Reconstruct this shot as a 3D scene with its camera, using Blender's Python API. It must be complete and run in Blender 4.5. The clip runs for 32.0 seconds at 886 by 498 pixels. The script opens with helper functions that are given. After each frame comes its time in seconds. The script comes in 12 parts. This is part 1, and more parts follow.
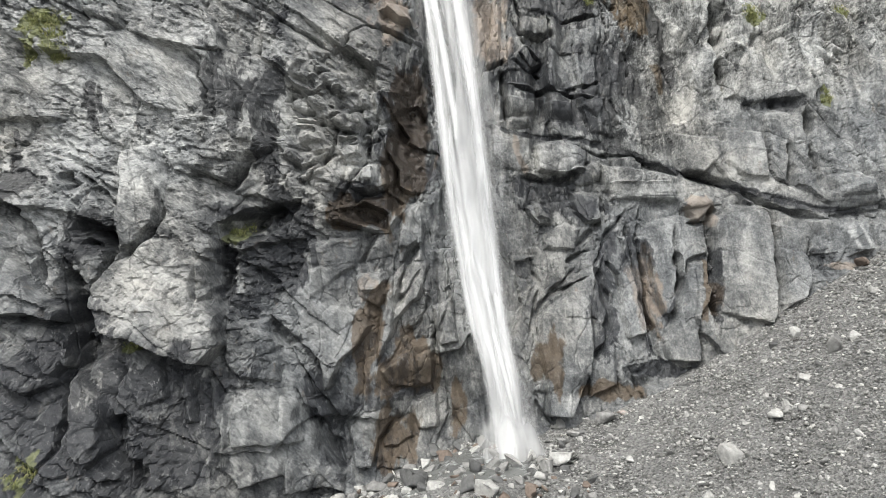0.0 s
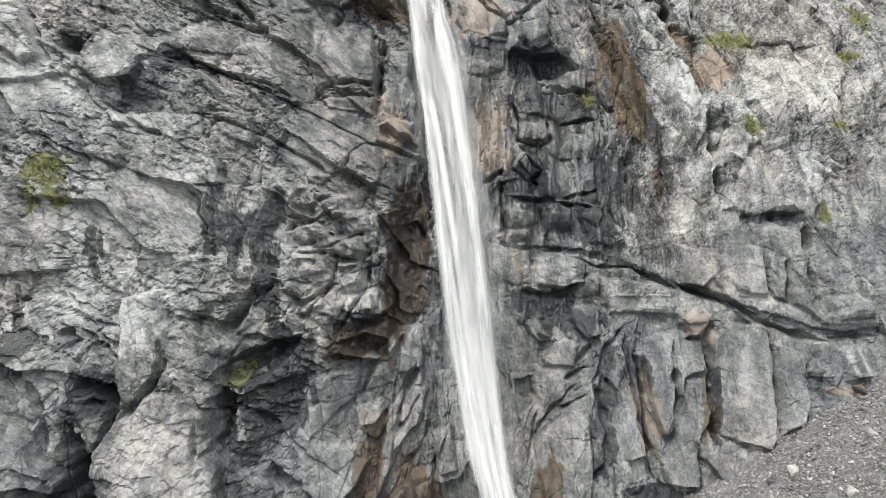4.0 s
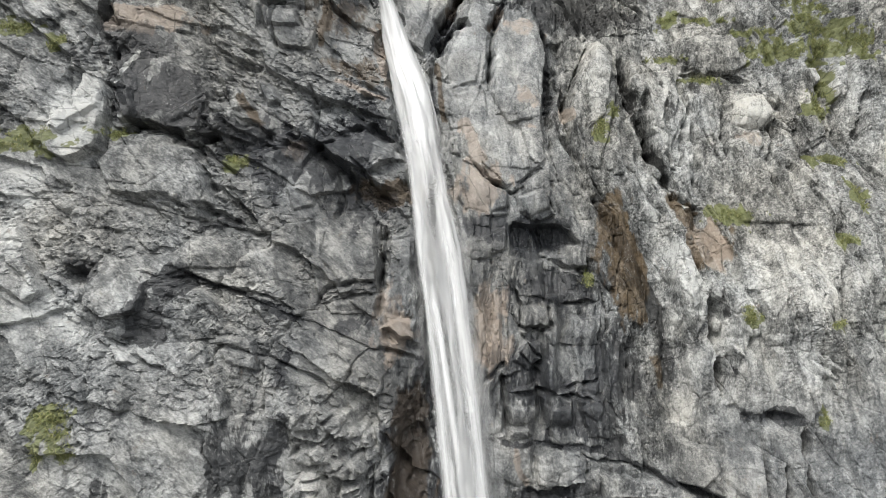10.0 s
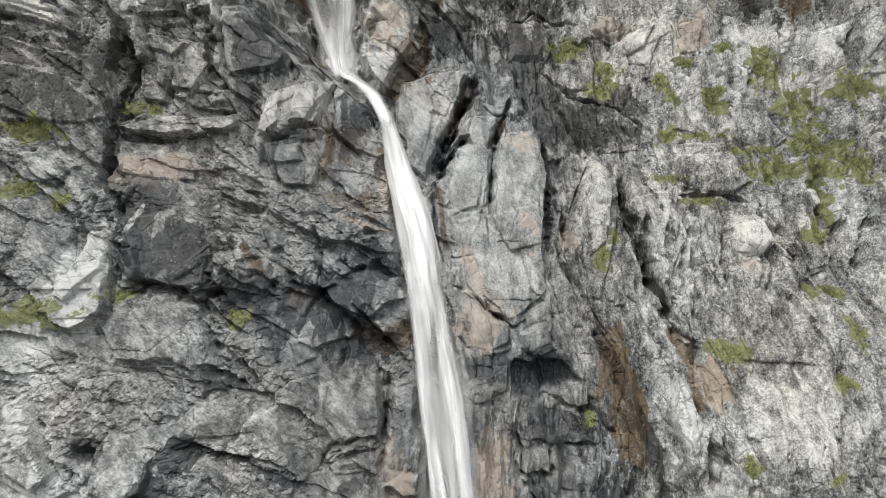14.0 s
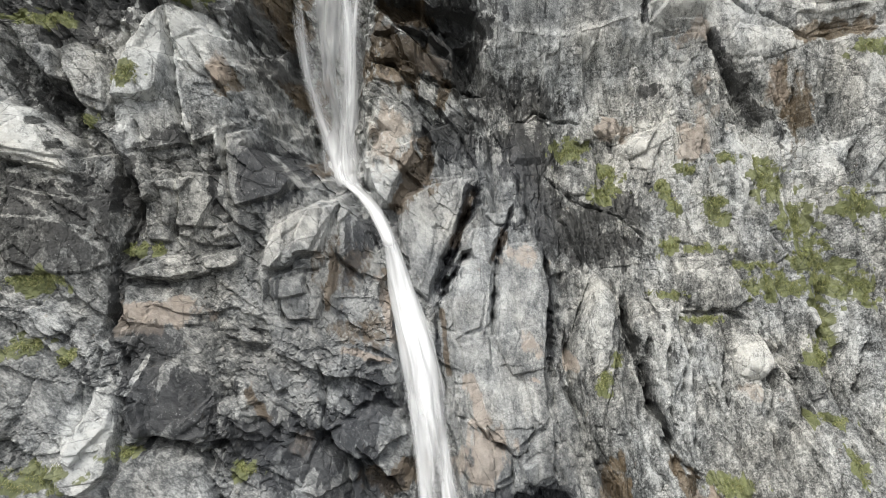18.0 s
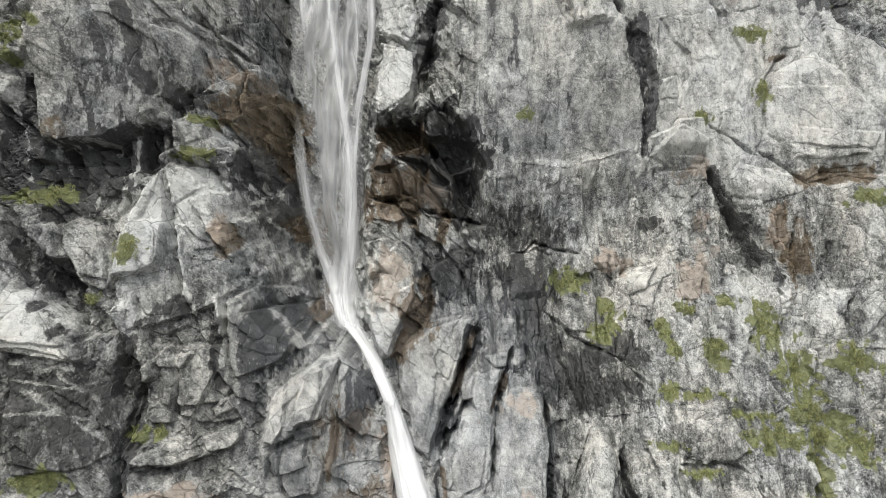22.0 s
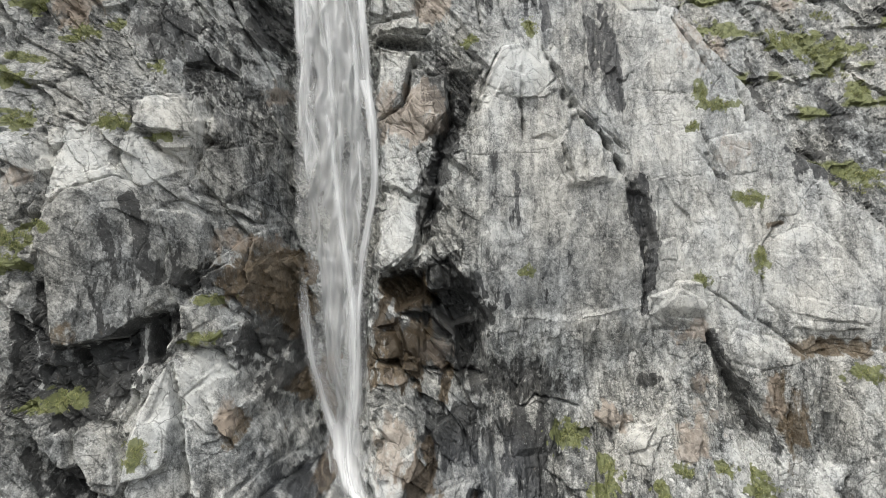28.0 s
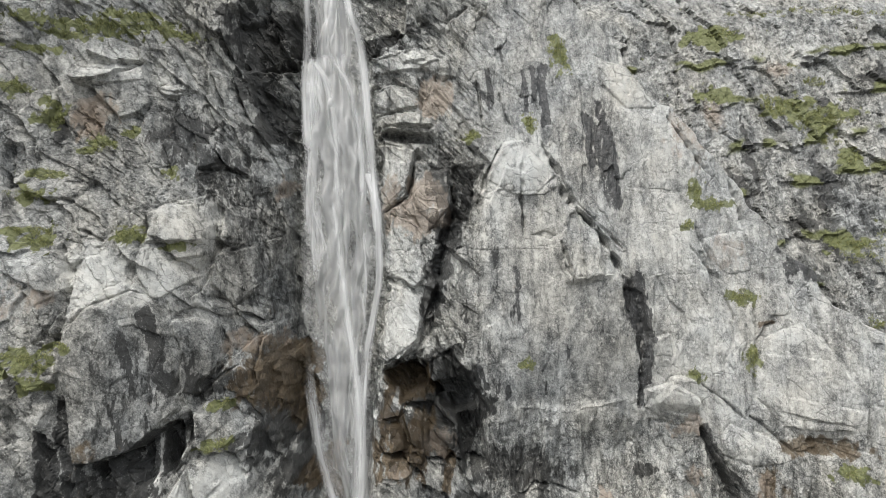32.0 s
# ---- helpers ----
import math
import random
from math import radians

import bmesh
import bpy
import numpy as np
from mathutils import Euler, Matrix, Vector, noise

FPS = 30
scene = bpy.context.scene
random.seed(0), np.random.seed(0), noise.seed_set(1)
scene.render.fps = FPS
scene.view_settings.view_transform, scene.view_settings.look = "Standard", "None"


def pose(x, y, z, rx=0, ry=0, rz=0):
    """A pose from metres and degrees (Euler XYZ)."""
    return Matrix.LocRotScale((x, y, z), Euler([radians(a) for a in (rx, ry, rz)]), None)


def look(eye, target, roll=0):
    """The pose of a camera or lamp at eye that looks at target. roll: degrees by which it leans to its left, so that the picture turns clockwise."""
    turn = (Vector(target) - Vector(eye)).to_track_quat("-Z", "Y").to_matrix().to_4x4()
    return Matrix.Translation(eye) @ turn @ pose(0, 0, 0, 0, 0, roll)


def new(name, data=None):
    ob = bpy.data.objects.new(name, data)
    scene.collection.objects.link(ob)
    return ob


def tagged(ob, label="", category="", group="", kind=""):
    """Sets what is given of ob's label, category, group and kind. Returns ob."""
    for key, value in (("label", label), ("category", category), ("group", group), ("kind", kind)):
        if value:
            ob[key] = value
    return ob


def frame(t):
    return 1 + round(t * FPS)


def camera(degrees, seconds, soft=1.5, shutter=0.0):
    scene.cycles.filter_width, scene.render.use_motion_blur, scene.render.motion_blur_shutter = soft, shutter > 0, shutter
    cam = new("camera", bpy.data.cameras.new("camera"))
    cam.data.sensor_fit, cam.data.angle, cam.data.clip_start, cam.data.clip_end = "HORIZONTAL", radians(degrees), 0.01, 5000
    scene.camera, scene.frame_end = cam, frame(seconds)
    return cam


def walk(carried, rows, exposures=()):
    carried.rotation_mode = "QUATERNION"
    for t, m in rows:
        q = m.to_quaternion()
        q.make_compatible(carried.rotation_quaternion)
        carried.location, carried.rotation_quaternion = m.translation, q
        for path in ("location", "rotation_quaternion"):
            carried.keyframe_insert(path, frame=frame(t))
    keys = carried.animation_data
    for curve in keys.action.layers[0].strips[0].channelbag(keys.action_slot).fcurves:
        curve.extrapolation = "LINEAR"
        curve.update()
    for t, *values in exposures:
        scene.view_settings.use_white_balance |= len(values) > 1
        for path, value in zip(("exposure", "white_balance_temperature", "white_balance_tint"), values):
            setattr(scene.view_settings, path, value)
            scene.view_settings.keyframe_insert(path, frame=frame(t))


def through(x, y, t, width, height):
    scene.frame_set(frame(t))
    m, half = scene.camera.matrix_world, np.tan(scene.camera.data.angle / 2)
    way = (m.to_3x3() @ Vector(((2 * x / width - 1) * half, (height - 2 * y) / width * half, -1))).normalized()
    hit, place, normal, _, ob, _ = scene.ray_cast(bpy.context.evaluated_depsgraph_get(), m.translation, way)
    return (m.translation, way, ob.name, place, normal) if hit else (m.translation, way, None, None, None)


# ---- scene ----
cam = camera(70.0, 32.0, soft=0.6)
EYE = 9.3
# seconds, metres to the right, ahead and above the first eye: a level, steady climb
ROWS = [
    (0, 0.00, -0.00, -0.00), (0.5, -0.02, -0.01, 0.76), (1, -0.02, -0.02, 1.55), (1.5, -0.01, -0.04, 2.34), (2, -0.00, -0.07, 3.14),
    (2.5, 0.01, -0.09, 3.95), (3, 0.02, -0.10, 4.75), (3.5, 0.02, -0.11, 5.54), (5.5, -0.02, -0.13, 8.94), (6, -0.03, -0.12, 9.88),
    (6.5, -0.04, -0.12, 10.78), (7, -0.06, -0.14, 11.70), (7.5, -0.08, -0.17, 12.62), (8, -0.09, -0.19, 13.57), (8.5, -0.10, -0.21, 14.53),
    (9, -0.10, -0.23, 15.51), (9.5, -0.10, -0.24, 16.52), (10, -0.09, -0.27, 17.57), (10.5, -0.10, -0.31, 18.64), (11, -0.11, -0.37, 19.74),
    (11.5, -0.13, -0.42, 20.84), (12, -0.15, -0.45, 21.96), (12.5, -0.16, -0.46, 23.07), (13, -0.18, -0.47, 24.21), (13.5, -0.19, -0.49, 25.33),
    (14, -0.22, -0.51, 26.46), (14.5, -0.25, -0.54, 27.51), (16.5, -0.37, -0.61, 31.81), (17, -0.39, -0.64, 32.89), (17.5, -0.41, -0.66, 34.02),
    (18, -0.44, -0.67, 35.24), (18.5, -0.46, -0.67, 36.58), (19, -0.48, -0.69, 38.01), (19.5, -0.49, -0.70, 39.50), (20, -0.49, -0.71, 41.00),
    (20.5, -0.48, -0.73, 42.49), (21, -0.48, -0.75, 43.96), (21.5, -0.48, -0.78, 45.39), (22, -0.48, -0.79, 46.76), (22.5, -0.48, -0.79, 48.10),
    (23, -0.48, -0.78, 49.39), (23.5, -0.49, -0.79, 50.62), (24, -0.51, -0.83, 51.80), (24.5, -0.53, -0.88, 52.96), (25, -0.55, -0.94, 54.09),
    (25.5, -0.58, -1.03, 55.19), (27.5, -0.67, -1.43, 59.47), (28, -0.70, -1.53, 60.50), (28.5, -0.72, -1.64, 61.55), (29, -0.74, -1.77, 62.64),
    (29.5, -0.77, -1.90, 63.71), (30, -0.80, -2.07, 64.78), (30.5, -0.85, -2.29, 65.84), (31, -0.89, -2.57, 66.91), (31.5, -0.94, -2.95, 67.97),
    (32, -0.97, -3.45, 69.08),
]
walk(cam, [(t, pose(x, y, EYE + z, 90, 0, 0)) for t, x, y, z in ROWS],
     exposures=[(0, 0.96), (3, 0.94), (7, 0.82), (13, 0.73), (19, 0.83), (25, 0.81), (32, 0.69)])

# ---- light: high overcast ----
SUN_UP, SUN_TURN = 62.0, 217.0
world = bpy.data.worlds.new("overcast_sky")
scene.world = world
world.use_nodes = True
wn, wl = world.node_tree.nodes, world.node_tree.links
sky = wn.new("ShaderNodeTexSky")
sky.sky_type, sky.sun_disc = "NISHITA", False
sky.sun_elevation, sky.sun_rotation = radians(SUN_UP), radians(SUN_TURN)
sky.dust_density, sky.air_density, sky.ozone_density = 4.0, 1.0, 1.0
grey = wn.new("ShaderNodeHueSaturation")
grey.inputs["Saturation"].default_value = 0.22
wl.new(sky.outputs[0], grey.inputs["Color"])
wl.new(grey.outputs[0], wn["Background"].inputs[0])
wn["Background"].inputs[1].default_value = 0.125
sun = new("sun", bpy.data.lights.new("sun", "SUN"))
sun.data.energy, sun.data.angle, sun.data.color = 1.5, radians(38), (1.0, 0.97, 0.91)
a = radians(SUN_TURN)
away = Vector((math.sin(a) * math.cos(radians(SUN_UP)), math.cos(a) * math.cos(radians(SUN_UP)), math.sin(radians(SUN_UP))))
sun.matrix_world = look(away * 100, (0, 0, 0))

# ---- the lie of the wall: how far back the rock stands at x, z ----
LEAN_BACK = [46.82, 4.77, 14.68, -5.41, -2.69, -2.87]
HOLLOWS = [[1.6, -0.9, 2.0, 1.1, -1.7], [0.4, -2.0, -1.1, -0.3, -3.4], [-0.1, -1.3, 0.4, -0.8, 2.2], [-0.0, -1.5, 2.5, 4.2, 0.1], [-4.1, 5.2, -1.0, -1.5, -0.8], [0.5, 1.8, -1.4, -1.9, -1.1]]


# ---- materials ----
def material(name, rough=0.8):
    m = bpy.data.materials.new(name)
    m.use_nodes = True
    b = m.node_tree.nodes["Principled BSDF"]
    b.inputs["Roughness"].default_value = rough
    return m, m.node_tree.nodes, m.node_tree.links, b


def noise_node(nodes, links, vector, scale, detail=6.0, rough=0.6):
    n = nodes.new("ShaderNodeTexNoise")
    n.inputs["Scale"].default_value, n.inputs["Detail"].default_value, n.inputs["Roughness"].default_value = scale, detail, rough
    links.new(vector, n.inputs["Vector"])
    return n.outputs["Fac"]


def curve_node(nodes, links, value, lo, hi, a=0.0, b=1.0):
    n = nodes.new("ShaderNodeMapRange")
    n.inputs["From Min"].default_value, n.inputs["From Max"].default_value = lo, hi
    n.inputs["To Min"].default_value, n.inputs["To Max"].default_value = a, b
    links.new(value, n.inputs["Value"])
    return n.outputs["Result"]


def sum_node(nodes, links, a, b, op="ADD"):
    n = nodes.new("ShaderNodeMath")
    n.operation, n.use_clamp = op, False
    for k, v in enumerate((a, b)):
        if isinstance(v, (int, float)):
            n.inputs[k].default_value = v
        else:
            links.new(v, n.inputs[k])
    return n.outputs[0]


def noise_colour(nodes, links, vector, scale):
    n = nodes.new("ShaderNodeTexNoise")
    n.inputs["Scale"].default_value, n.inputs["Detail"].default_value = scale, 3
    links.new(vector, n.inputs["Vector"])
    return n.outputs["Color"]


def mix_node(nodes, links, fac, a, b):
    n = nodes.new("ShaderNodeMix")
    n.data_type = "RGBA"
    for key, v in (("Factor", fac), ("A", a), ("B", b)):
        sock = [s for s in n.inputs if s.name == key and (s.type == "RGBA" if key != "Factor" else s.type == "VALUE")][0]
        if isinstance(v, (int, float)):
            sock.default_value = v
        elif isinstance(v, tuple):
            sock.default_value = (*v, 1)
        else:
            links.new(v, sock)
    return [s for s in n.outputs if s.type == "RGBA"][0]


def stretched(nodes, links, sx, sy, sz):
    t = nodes.new("ShaderNodeTexCoord")
    g = nodes.new("ShaderNodeMapping")
    g.inputs["Scale"].default_value = (sx, sy, sz)
    links.new(t.outputs["Object"], g.inputs["Vector"])
    return g.outputs["Vector"]


def slanted(nodes, links, turn, shape):
    t = nodes.new("ShaderNodeTexCoord")
    g, s = nodes.new("ShaderNodeMapping"), nodes.new("ShaderNodeMapping")
    g.inputs["Rotation"].default_value = (0, turn, 0)
    s.inputs["Scale"].default_value = shape
    links.new(t.outputs["Object"], g.inputs["Vector"])
    links.new(g.outputs["Vector"], s.inputs["Vector"])
    return s.outputs["Vector"]


def bump_node(nodes, links, height, strength, distance, before=None):
    n = nodes.new("ShaderNodeBump")
    n.inputs["Strength"].default_value, n.inputs["Distance"].default_value = strength, distance
    links.new(height, n.inputs["Height"])
    if before is not None:
        links.new(before, n.inputs["Normal"])
    return n.outputs["Normal"]


def broken(nodes, links, scale, turn, shape, crooked):
    """Flat tilted faces over irregular cells: their height, and a tone for each."""
    t = nodes.new("ShaderNodeTexCoord")
    turned_by, sized = nodes.new("ShaderNodeMapping"), nodes.new("ShaderNodeMapping")
    turned_by.inputs["Rotation"].default_value = turn
    sized.inputs["Scale"].default_value = shape
    nz = nodes.new("ShaderNodeTexNoise")
    nz.inputs["Scale"].default_value, nz.inputs["Detail"].default_value = scale * 1.3, 3
    links.new(t.outputs["Object"], nz.inputs["Vector"])

    def vector(op, a, b):
        v = nodes.new("ShaderNodeVectorMath")
        v.operation = op
        for k, s in enumerate((a, b)):
            if isinstance(s, tuple):
                v.inputs[k].default_value = s
            else:
                links.new(s, v.inputs[k])
        return v.outputs["Value"] if op == "DOT_PRODUCT" else v.outputs["Vector"]

    links.new(t.outputs["Object"], turned_by.inputs["Vector"])
    links.new(turned_by.outputs["Vector"], sized.inputs["Vector"])
    place = vector("ADD", sized.outputs["Vector"], vector("MULTIPLY", nz.outputs["Color"], (crooked, crooked, crooked)))
    cell = nodes.new("ShaderNodeTexVoronoi")
    cell.distance = "MANHATTAN"
    cell.inputs["Scale"].default_value = scale
    links.new(place, cell.inputs["Vector"])
    lean = vector("SUBTRACT", cell.outputs["Color"], (0.5, 0.5, 0.5))
    height = vector("DOT_PRODUCT", vector("SUBTRACT", place, cell.outputs["Position"]), lean)
    sp = nodes.new("ShaderNodeSeparateColor")
    links.new(cell.outputs["Color"], sp.inputs[0])
    return height, sp.outputs[1]


def cliff_material():
    m, n, l, b = material("cliff_rock", 0.75)
    at = n.new("ShaderNodeAttribute")
    at.attribute_name = "rock"
    sp = n.new("ShaderNodeSeparateColor")
    l.new(at.outputs["Color"], sp.inputs[0])
    tone, rust, pink, wet = sp.outputs[0], sp.outputs[1], sp.outputs[2], at.outputs["Alpha"]
    plain = stretched(n, l, 1, 1, 1)
    streak = noise_node(n, l, stretched(n, l, 1.3, 0.8, 0.10), 1.0, 4, 0.6)
    mottled = noise_node(n, l, plain, 0.9, 8, 0.7)
    ba = n.new("ShaderNodeAttribute")
    ba.attribute_name = "beds"

    def grained(scale, detail, rough):
        """Grain drawn out along the beds: slanted on one side of the fall, upright on the other."""
        a = noise_node(n, l, slanted(n, l, -0.5, (0.6, 1.0, 1.2)), scale, detail, rough)
        c = noise_node(n, l, stretched(n, l, 1.0, 1.0, 0.8), scale, detail, rough)
        return curve_node(n, l, mix_node(n, l, ba.outputs["Fac"], c, a), 0.0, 1.0)

    fine = grained(4.5, 8, 0.75)
    wa = n.new("ShaderNodeAttribute")
    wa.attribute_name = "washed"
    washed = wa.outputs["Fac"]
    # wet patches and shade painted in hollows: sharp, frayed outlines that run downwards
    frayed = noise_node(n, l, stretched(n, l, 2.4, 1.8, 0.7), 1.0, 8, 0.70)
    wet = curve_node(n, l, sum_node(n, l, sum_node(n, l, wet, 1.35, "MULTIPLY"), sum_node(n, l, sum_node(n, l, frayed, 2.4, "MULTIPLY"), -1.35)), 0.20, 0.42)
    dry = curve_node(n, l, sum_node(n, l, wet, washed, "MAXIMUM"), 0.0, 1.0, 1.0, 0.32)
    # flat broken faces in two sizes
    big, big_tone = broken(n, l, 0.8, (0.15, -1.05, 0.1), (0.5, 0.8, 1.0), 0.35)
    small, small_tone = broken(n, l, 2.6, (-0.2, -0.8, 0.15), (0.6, 0.8, 1.0), 0.12)
    t = sum_node(n, l, tone, curve_node(n, l, mottled, 0.32, 0.68, -0.13, 0.14))
    t = sum_node(n, l, t, curve_node(n, l, big_tone, 0.0, 1.0, -0.05, 0.05))
    t = sum_node(n, l, t, curve_node(n, l, small_tone, 0.0, 1.0, -0.04, 0.04))
    t = sum_node(n, l, t, curve_node(n, l, streak, 0.34, 0.52, -0.13, 0.04))
    # dark runnels where water seeps down the dry wall, in bands
    runnel = curve_node(n, l, noise_node(n, l, stretched(n, l, 1.5, 0.8, 0.12), 1.0, 4, 0.6), 0.48, 0.64, 0.0, -0.16)
    runnel = sum_node(n, l, runnel, curve_node(n, l, noise_node(n, l, stretched(n, l, 0.16, 0.16, 0.10), 1.0, 4, 0.6), 0.44, 0.58), "MULTIPLY")
    t = sum_node(n, l, t, sum_node(n, l, runnel, curve_node(n, l, washed, 0.0, 0.7, 1.0, 0.3), "MULTIPLY"))
    # the grain of the rock, light and dark bands that fold along the beds
    fold = noise_node(n, l, slanted(n, l, -0.9, (0.7, 1.0, 2.4)), 1.1, 7, 0.68)
    upright = noise_node(n, l, stretched(n, l, 1.25, 0.9, 0.4), 1.0, 7, 0.66)
    fold = curve_node(n, l, mix_node(n, l, ba.outputs["Fac"], upright, fold), 0.0, 1.0)
    t = sum_node(n, l, t, sum_node(n, l, curve_node(n, l, fold, 0.38, 0.62, -0.20, 0.20), curve_node(n, l, washed, 0.0, 1.0, 1.0, 0.35), "MULTIPLY"))
    # crusts with sharp outlines
    crust = curve_node(n, l, noise_node(n, l, stretched(n, l, 1, 1, 0.85), 2.3, 6, 0.62), 0.47, 0.54, -0.07, 0.07)
    t = sum_node(n, l, t, sum_node(n, l, crust, dry, "MULTIPLY"))
    t = sum_node(n, l, t, sum_node(n, l, curve_node(n, l, fine, 0.36, 0.64, -0.20, 0.20), dry, "MULTIPLY"))
    grit = grained(9.0, 3, 0.7)
    t = sum_node(n, l, t, sum_node(n, l, curve_node(n, l, grit, 0.34, 0.66, -0.15, 0.15), dry, "MULTIPLY"))
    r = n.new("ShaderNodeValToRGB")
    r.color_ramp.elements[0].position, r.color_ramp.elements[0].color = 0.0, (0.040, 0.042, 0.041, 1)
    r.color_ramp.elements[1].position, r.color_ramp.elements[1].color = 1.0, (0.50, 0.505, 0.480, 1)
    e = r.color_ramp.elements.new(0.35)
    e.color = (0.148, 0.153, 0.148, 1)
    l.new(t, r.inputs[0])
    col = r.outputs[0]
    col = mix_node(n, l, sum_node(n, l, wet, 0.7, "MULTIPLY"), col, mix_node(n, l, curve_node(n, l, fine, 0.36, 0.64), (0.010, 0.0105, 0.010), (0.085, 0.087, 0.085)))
    # the rock itself is warmer in some beds, cooler in others
    drift = noise_node(n, l, stretched(n, l, 1.0, 1.0, 0.6), 0.16, 5, 0.65)
    hue = n.new("ShaderNodeVectorMath")
    hue.operation = "MULTIPLY"
    l.new(col, hue.inputs[0])
    l.new(mix_node(n, l, curve_node(n, l, drift, 0.38, 0.62), (0.985, 1.0, 1.025), (1.03, 1.0, 0.96)), hue.inputs[1])
    col = hue.outputs[0]
    # pale crusts of lichen, in specks
    speck = noise_node(n, l, plain, 9.0, 3, 0.7)
    speck = curve_node(n, l, sum_node(n, l, speck, curve_node(n, l, tone, 0.2, 0.9, -0.10, 0.06)), 0.59, 0.66)
    speck = sum_node(n, l, speck, curve_node(n, l, washed, 0.0, 0.8, 1.0, 0.12), "MULTIPLY")
    col = mix_node(n, l, sum_node(n, l, speck, 0.75, "MULTIPLY"), col, (0.58, 0.59, 0.565))
    dirty = noise_node(n, l, stretched(n, l, 1.0, 1.0, 0.5), 2.2, 6, 0.7)
    rr = curve_node(n, l, sum_node(n, l, sum_node(n, l, rust, sum_node(n, l, dirty, 1.6, "MULTIPLY")), -0.8), 0.18, 0.55)
    col = mix_node(n, l, sum_node(n, l, rr, 0.8, "MULTIPLY"), col, mix_node(n, l, fine, (0.034, 0.0235, 0.0115), (0.15, 0.099, 0.044)))
    pp = curve_node(n, l, sum_node(n, l, sum_node(n, l, pink, sum_node(n, l, dirty, 1.6, "MULTIPLY")), -0.8), 0.2, 0.7)
    col = mix_node(n, l, sum_node(n, l, pp, 0.7, "MULTIPLY"), col, mix_node(n, l, mottled, (0.22, 0.185, 0.155), (0.45, 0.375, 0.30)))
    # water darkens whatever it runs over; so does the shade painted into hollows
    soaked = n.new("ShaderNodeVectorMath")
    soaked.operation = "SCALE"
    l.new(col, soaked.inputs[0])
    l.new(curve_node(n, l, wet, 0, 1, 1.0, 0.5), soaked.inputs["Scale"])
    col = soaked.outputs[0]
    # pale specks on the wet faces: painted glints, drops and crusts
    glint_drop = curve_node(n, l, noise_node(n, l, stretched(n, l, 1.0, 1.0, 0.7), 7.0, 3, 0.65), 0.585, 0.64)
    glint_drop = sum_node(n, l, sum_node(n, l, glint_drop, wet, "MULTIPLY"), curve_node(n, l, mottled, 0.45, 0.62), "MULTIPLY")
    col = mix_node(n, l, sum_node(n, l, glint_drop, 0.6, "MULTIPLY"), col, (0.34, 0.345, 0.335))
    ma = n.new("ShaderNodeAttribute")
    ma.attribute_name = "moss"
    mm = curve_node(n, l, sum_node(n, l, ma.outputs["Fac"], sum_node(n, l, sum_node(n, l, fine, 1.2, "MULTIPLY"), -0.6)), 0.25, 0.6)
    col = mix_node(n, l, sum_node(n, l, mm, 0.9, "MULTIPLY"), col, mix_node(n, l, dirty, (0.085, 0.098, 0.036), (0.21, 0.225, 0.095)))
    l.new(sum_node(n, l, curve_node(n, l, wet, 0, 1, 0.82, 0.5), curve_node(n, l, washed, 0, 1, 0, -0.26)), b.inputs["Roughness"])
    h = sum_node(n, l, mottled, sum_node(n, l, sum_node(n, l, fine, 0.3, "MULTIPLY"), dry, "MULTIPLY"))
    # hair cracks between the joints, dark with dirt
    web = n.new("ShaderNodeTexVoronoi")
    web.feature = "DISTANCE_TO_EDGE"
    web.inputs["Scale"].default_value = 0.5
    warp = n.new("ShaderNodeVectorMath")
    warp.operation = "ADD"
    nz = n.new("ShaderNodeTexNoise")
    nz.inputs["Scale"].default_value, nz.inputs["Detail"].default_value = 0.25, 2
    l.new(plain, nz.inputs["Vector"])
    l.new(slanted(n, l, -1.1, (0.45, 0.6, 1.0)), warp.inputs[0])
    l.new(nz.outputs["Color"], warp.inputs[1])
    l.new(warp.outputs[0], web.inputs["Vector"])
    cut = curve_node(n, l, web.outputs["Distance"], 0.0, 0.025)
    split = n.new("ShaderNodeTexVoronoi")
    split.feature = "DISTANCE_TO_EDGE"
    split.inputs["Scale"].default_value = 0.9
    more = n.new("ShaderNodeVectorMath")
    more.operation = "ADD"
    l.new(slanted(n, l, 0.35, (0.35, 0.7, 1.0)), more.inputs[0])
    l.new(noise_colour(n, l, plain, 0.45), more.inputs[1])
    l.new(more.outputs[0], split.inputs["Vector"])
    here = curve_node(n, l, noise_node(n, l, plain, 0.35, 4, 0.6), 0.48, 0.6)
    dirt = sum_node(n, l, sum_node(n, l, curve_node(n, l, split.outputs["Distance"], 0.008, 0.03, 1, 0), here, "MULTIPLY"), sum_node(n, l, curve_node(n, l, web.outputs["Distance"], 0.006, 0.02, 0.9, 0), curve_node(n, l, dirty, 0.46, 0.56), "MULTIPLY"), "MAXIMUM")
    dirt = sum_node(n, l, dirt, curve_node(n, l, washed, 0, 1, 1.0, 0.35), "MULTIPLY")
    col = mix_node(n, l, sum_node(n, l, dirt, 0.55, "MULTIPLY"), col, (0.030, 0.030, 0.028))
    col = mix_node(n, l, sum_node(n, l, washed, 0.10, "MULTIPLY"), col, (0.20, 0.23, 0.30))
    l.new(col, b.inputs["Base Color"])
    b.inputs["Specular IOR Level"].default_value = 0.28
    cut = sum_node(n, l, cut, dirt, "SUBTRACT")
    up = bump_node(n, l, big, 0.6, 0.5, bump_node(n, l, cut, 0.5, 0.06))
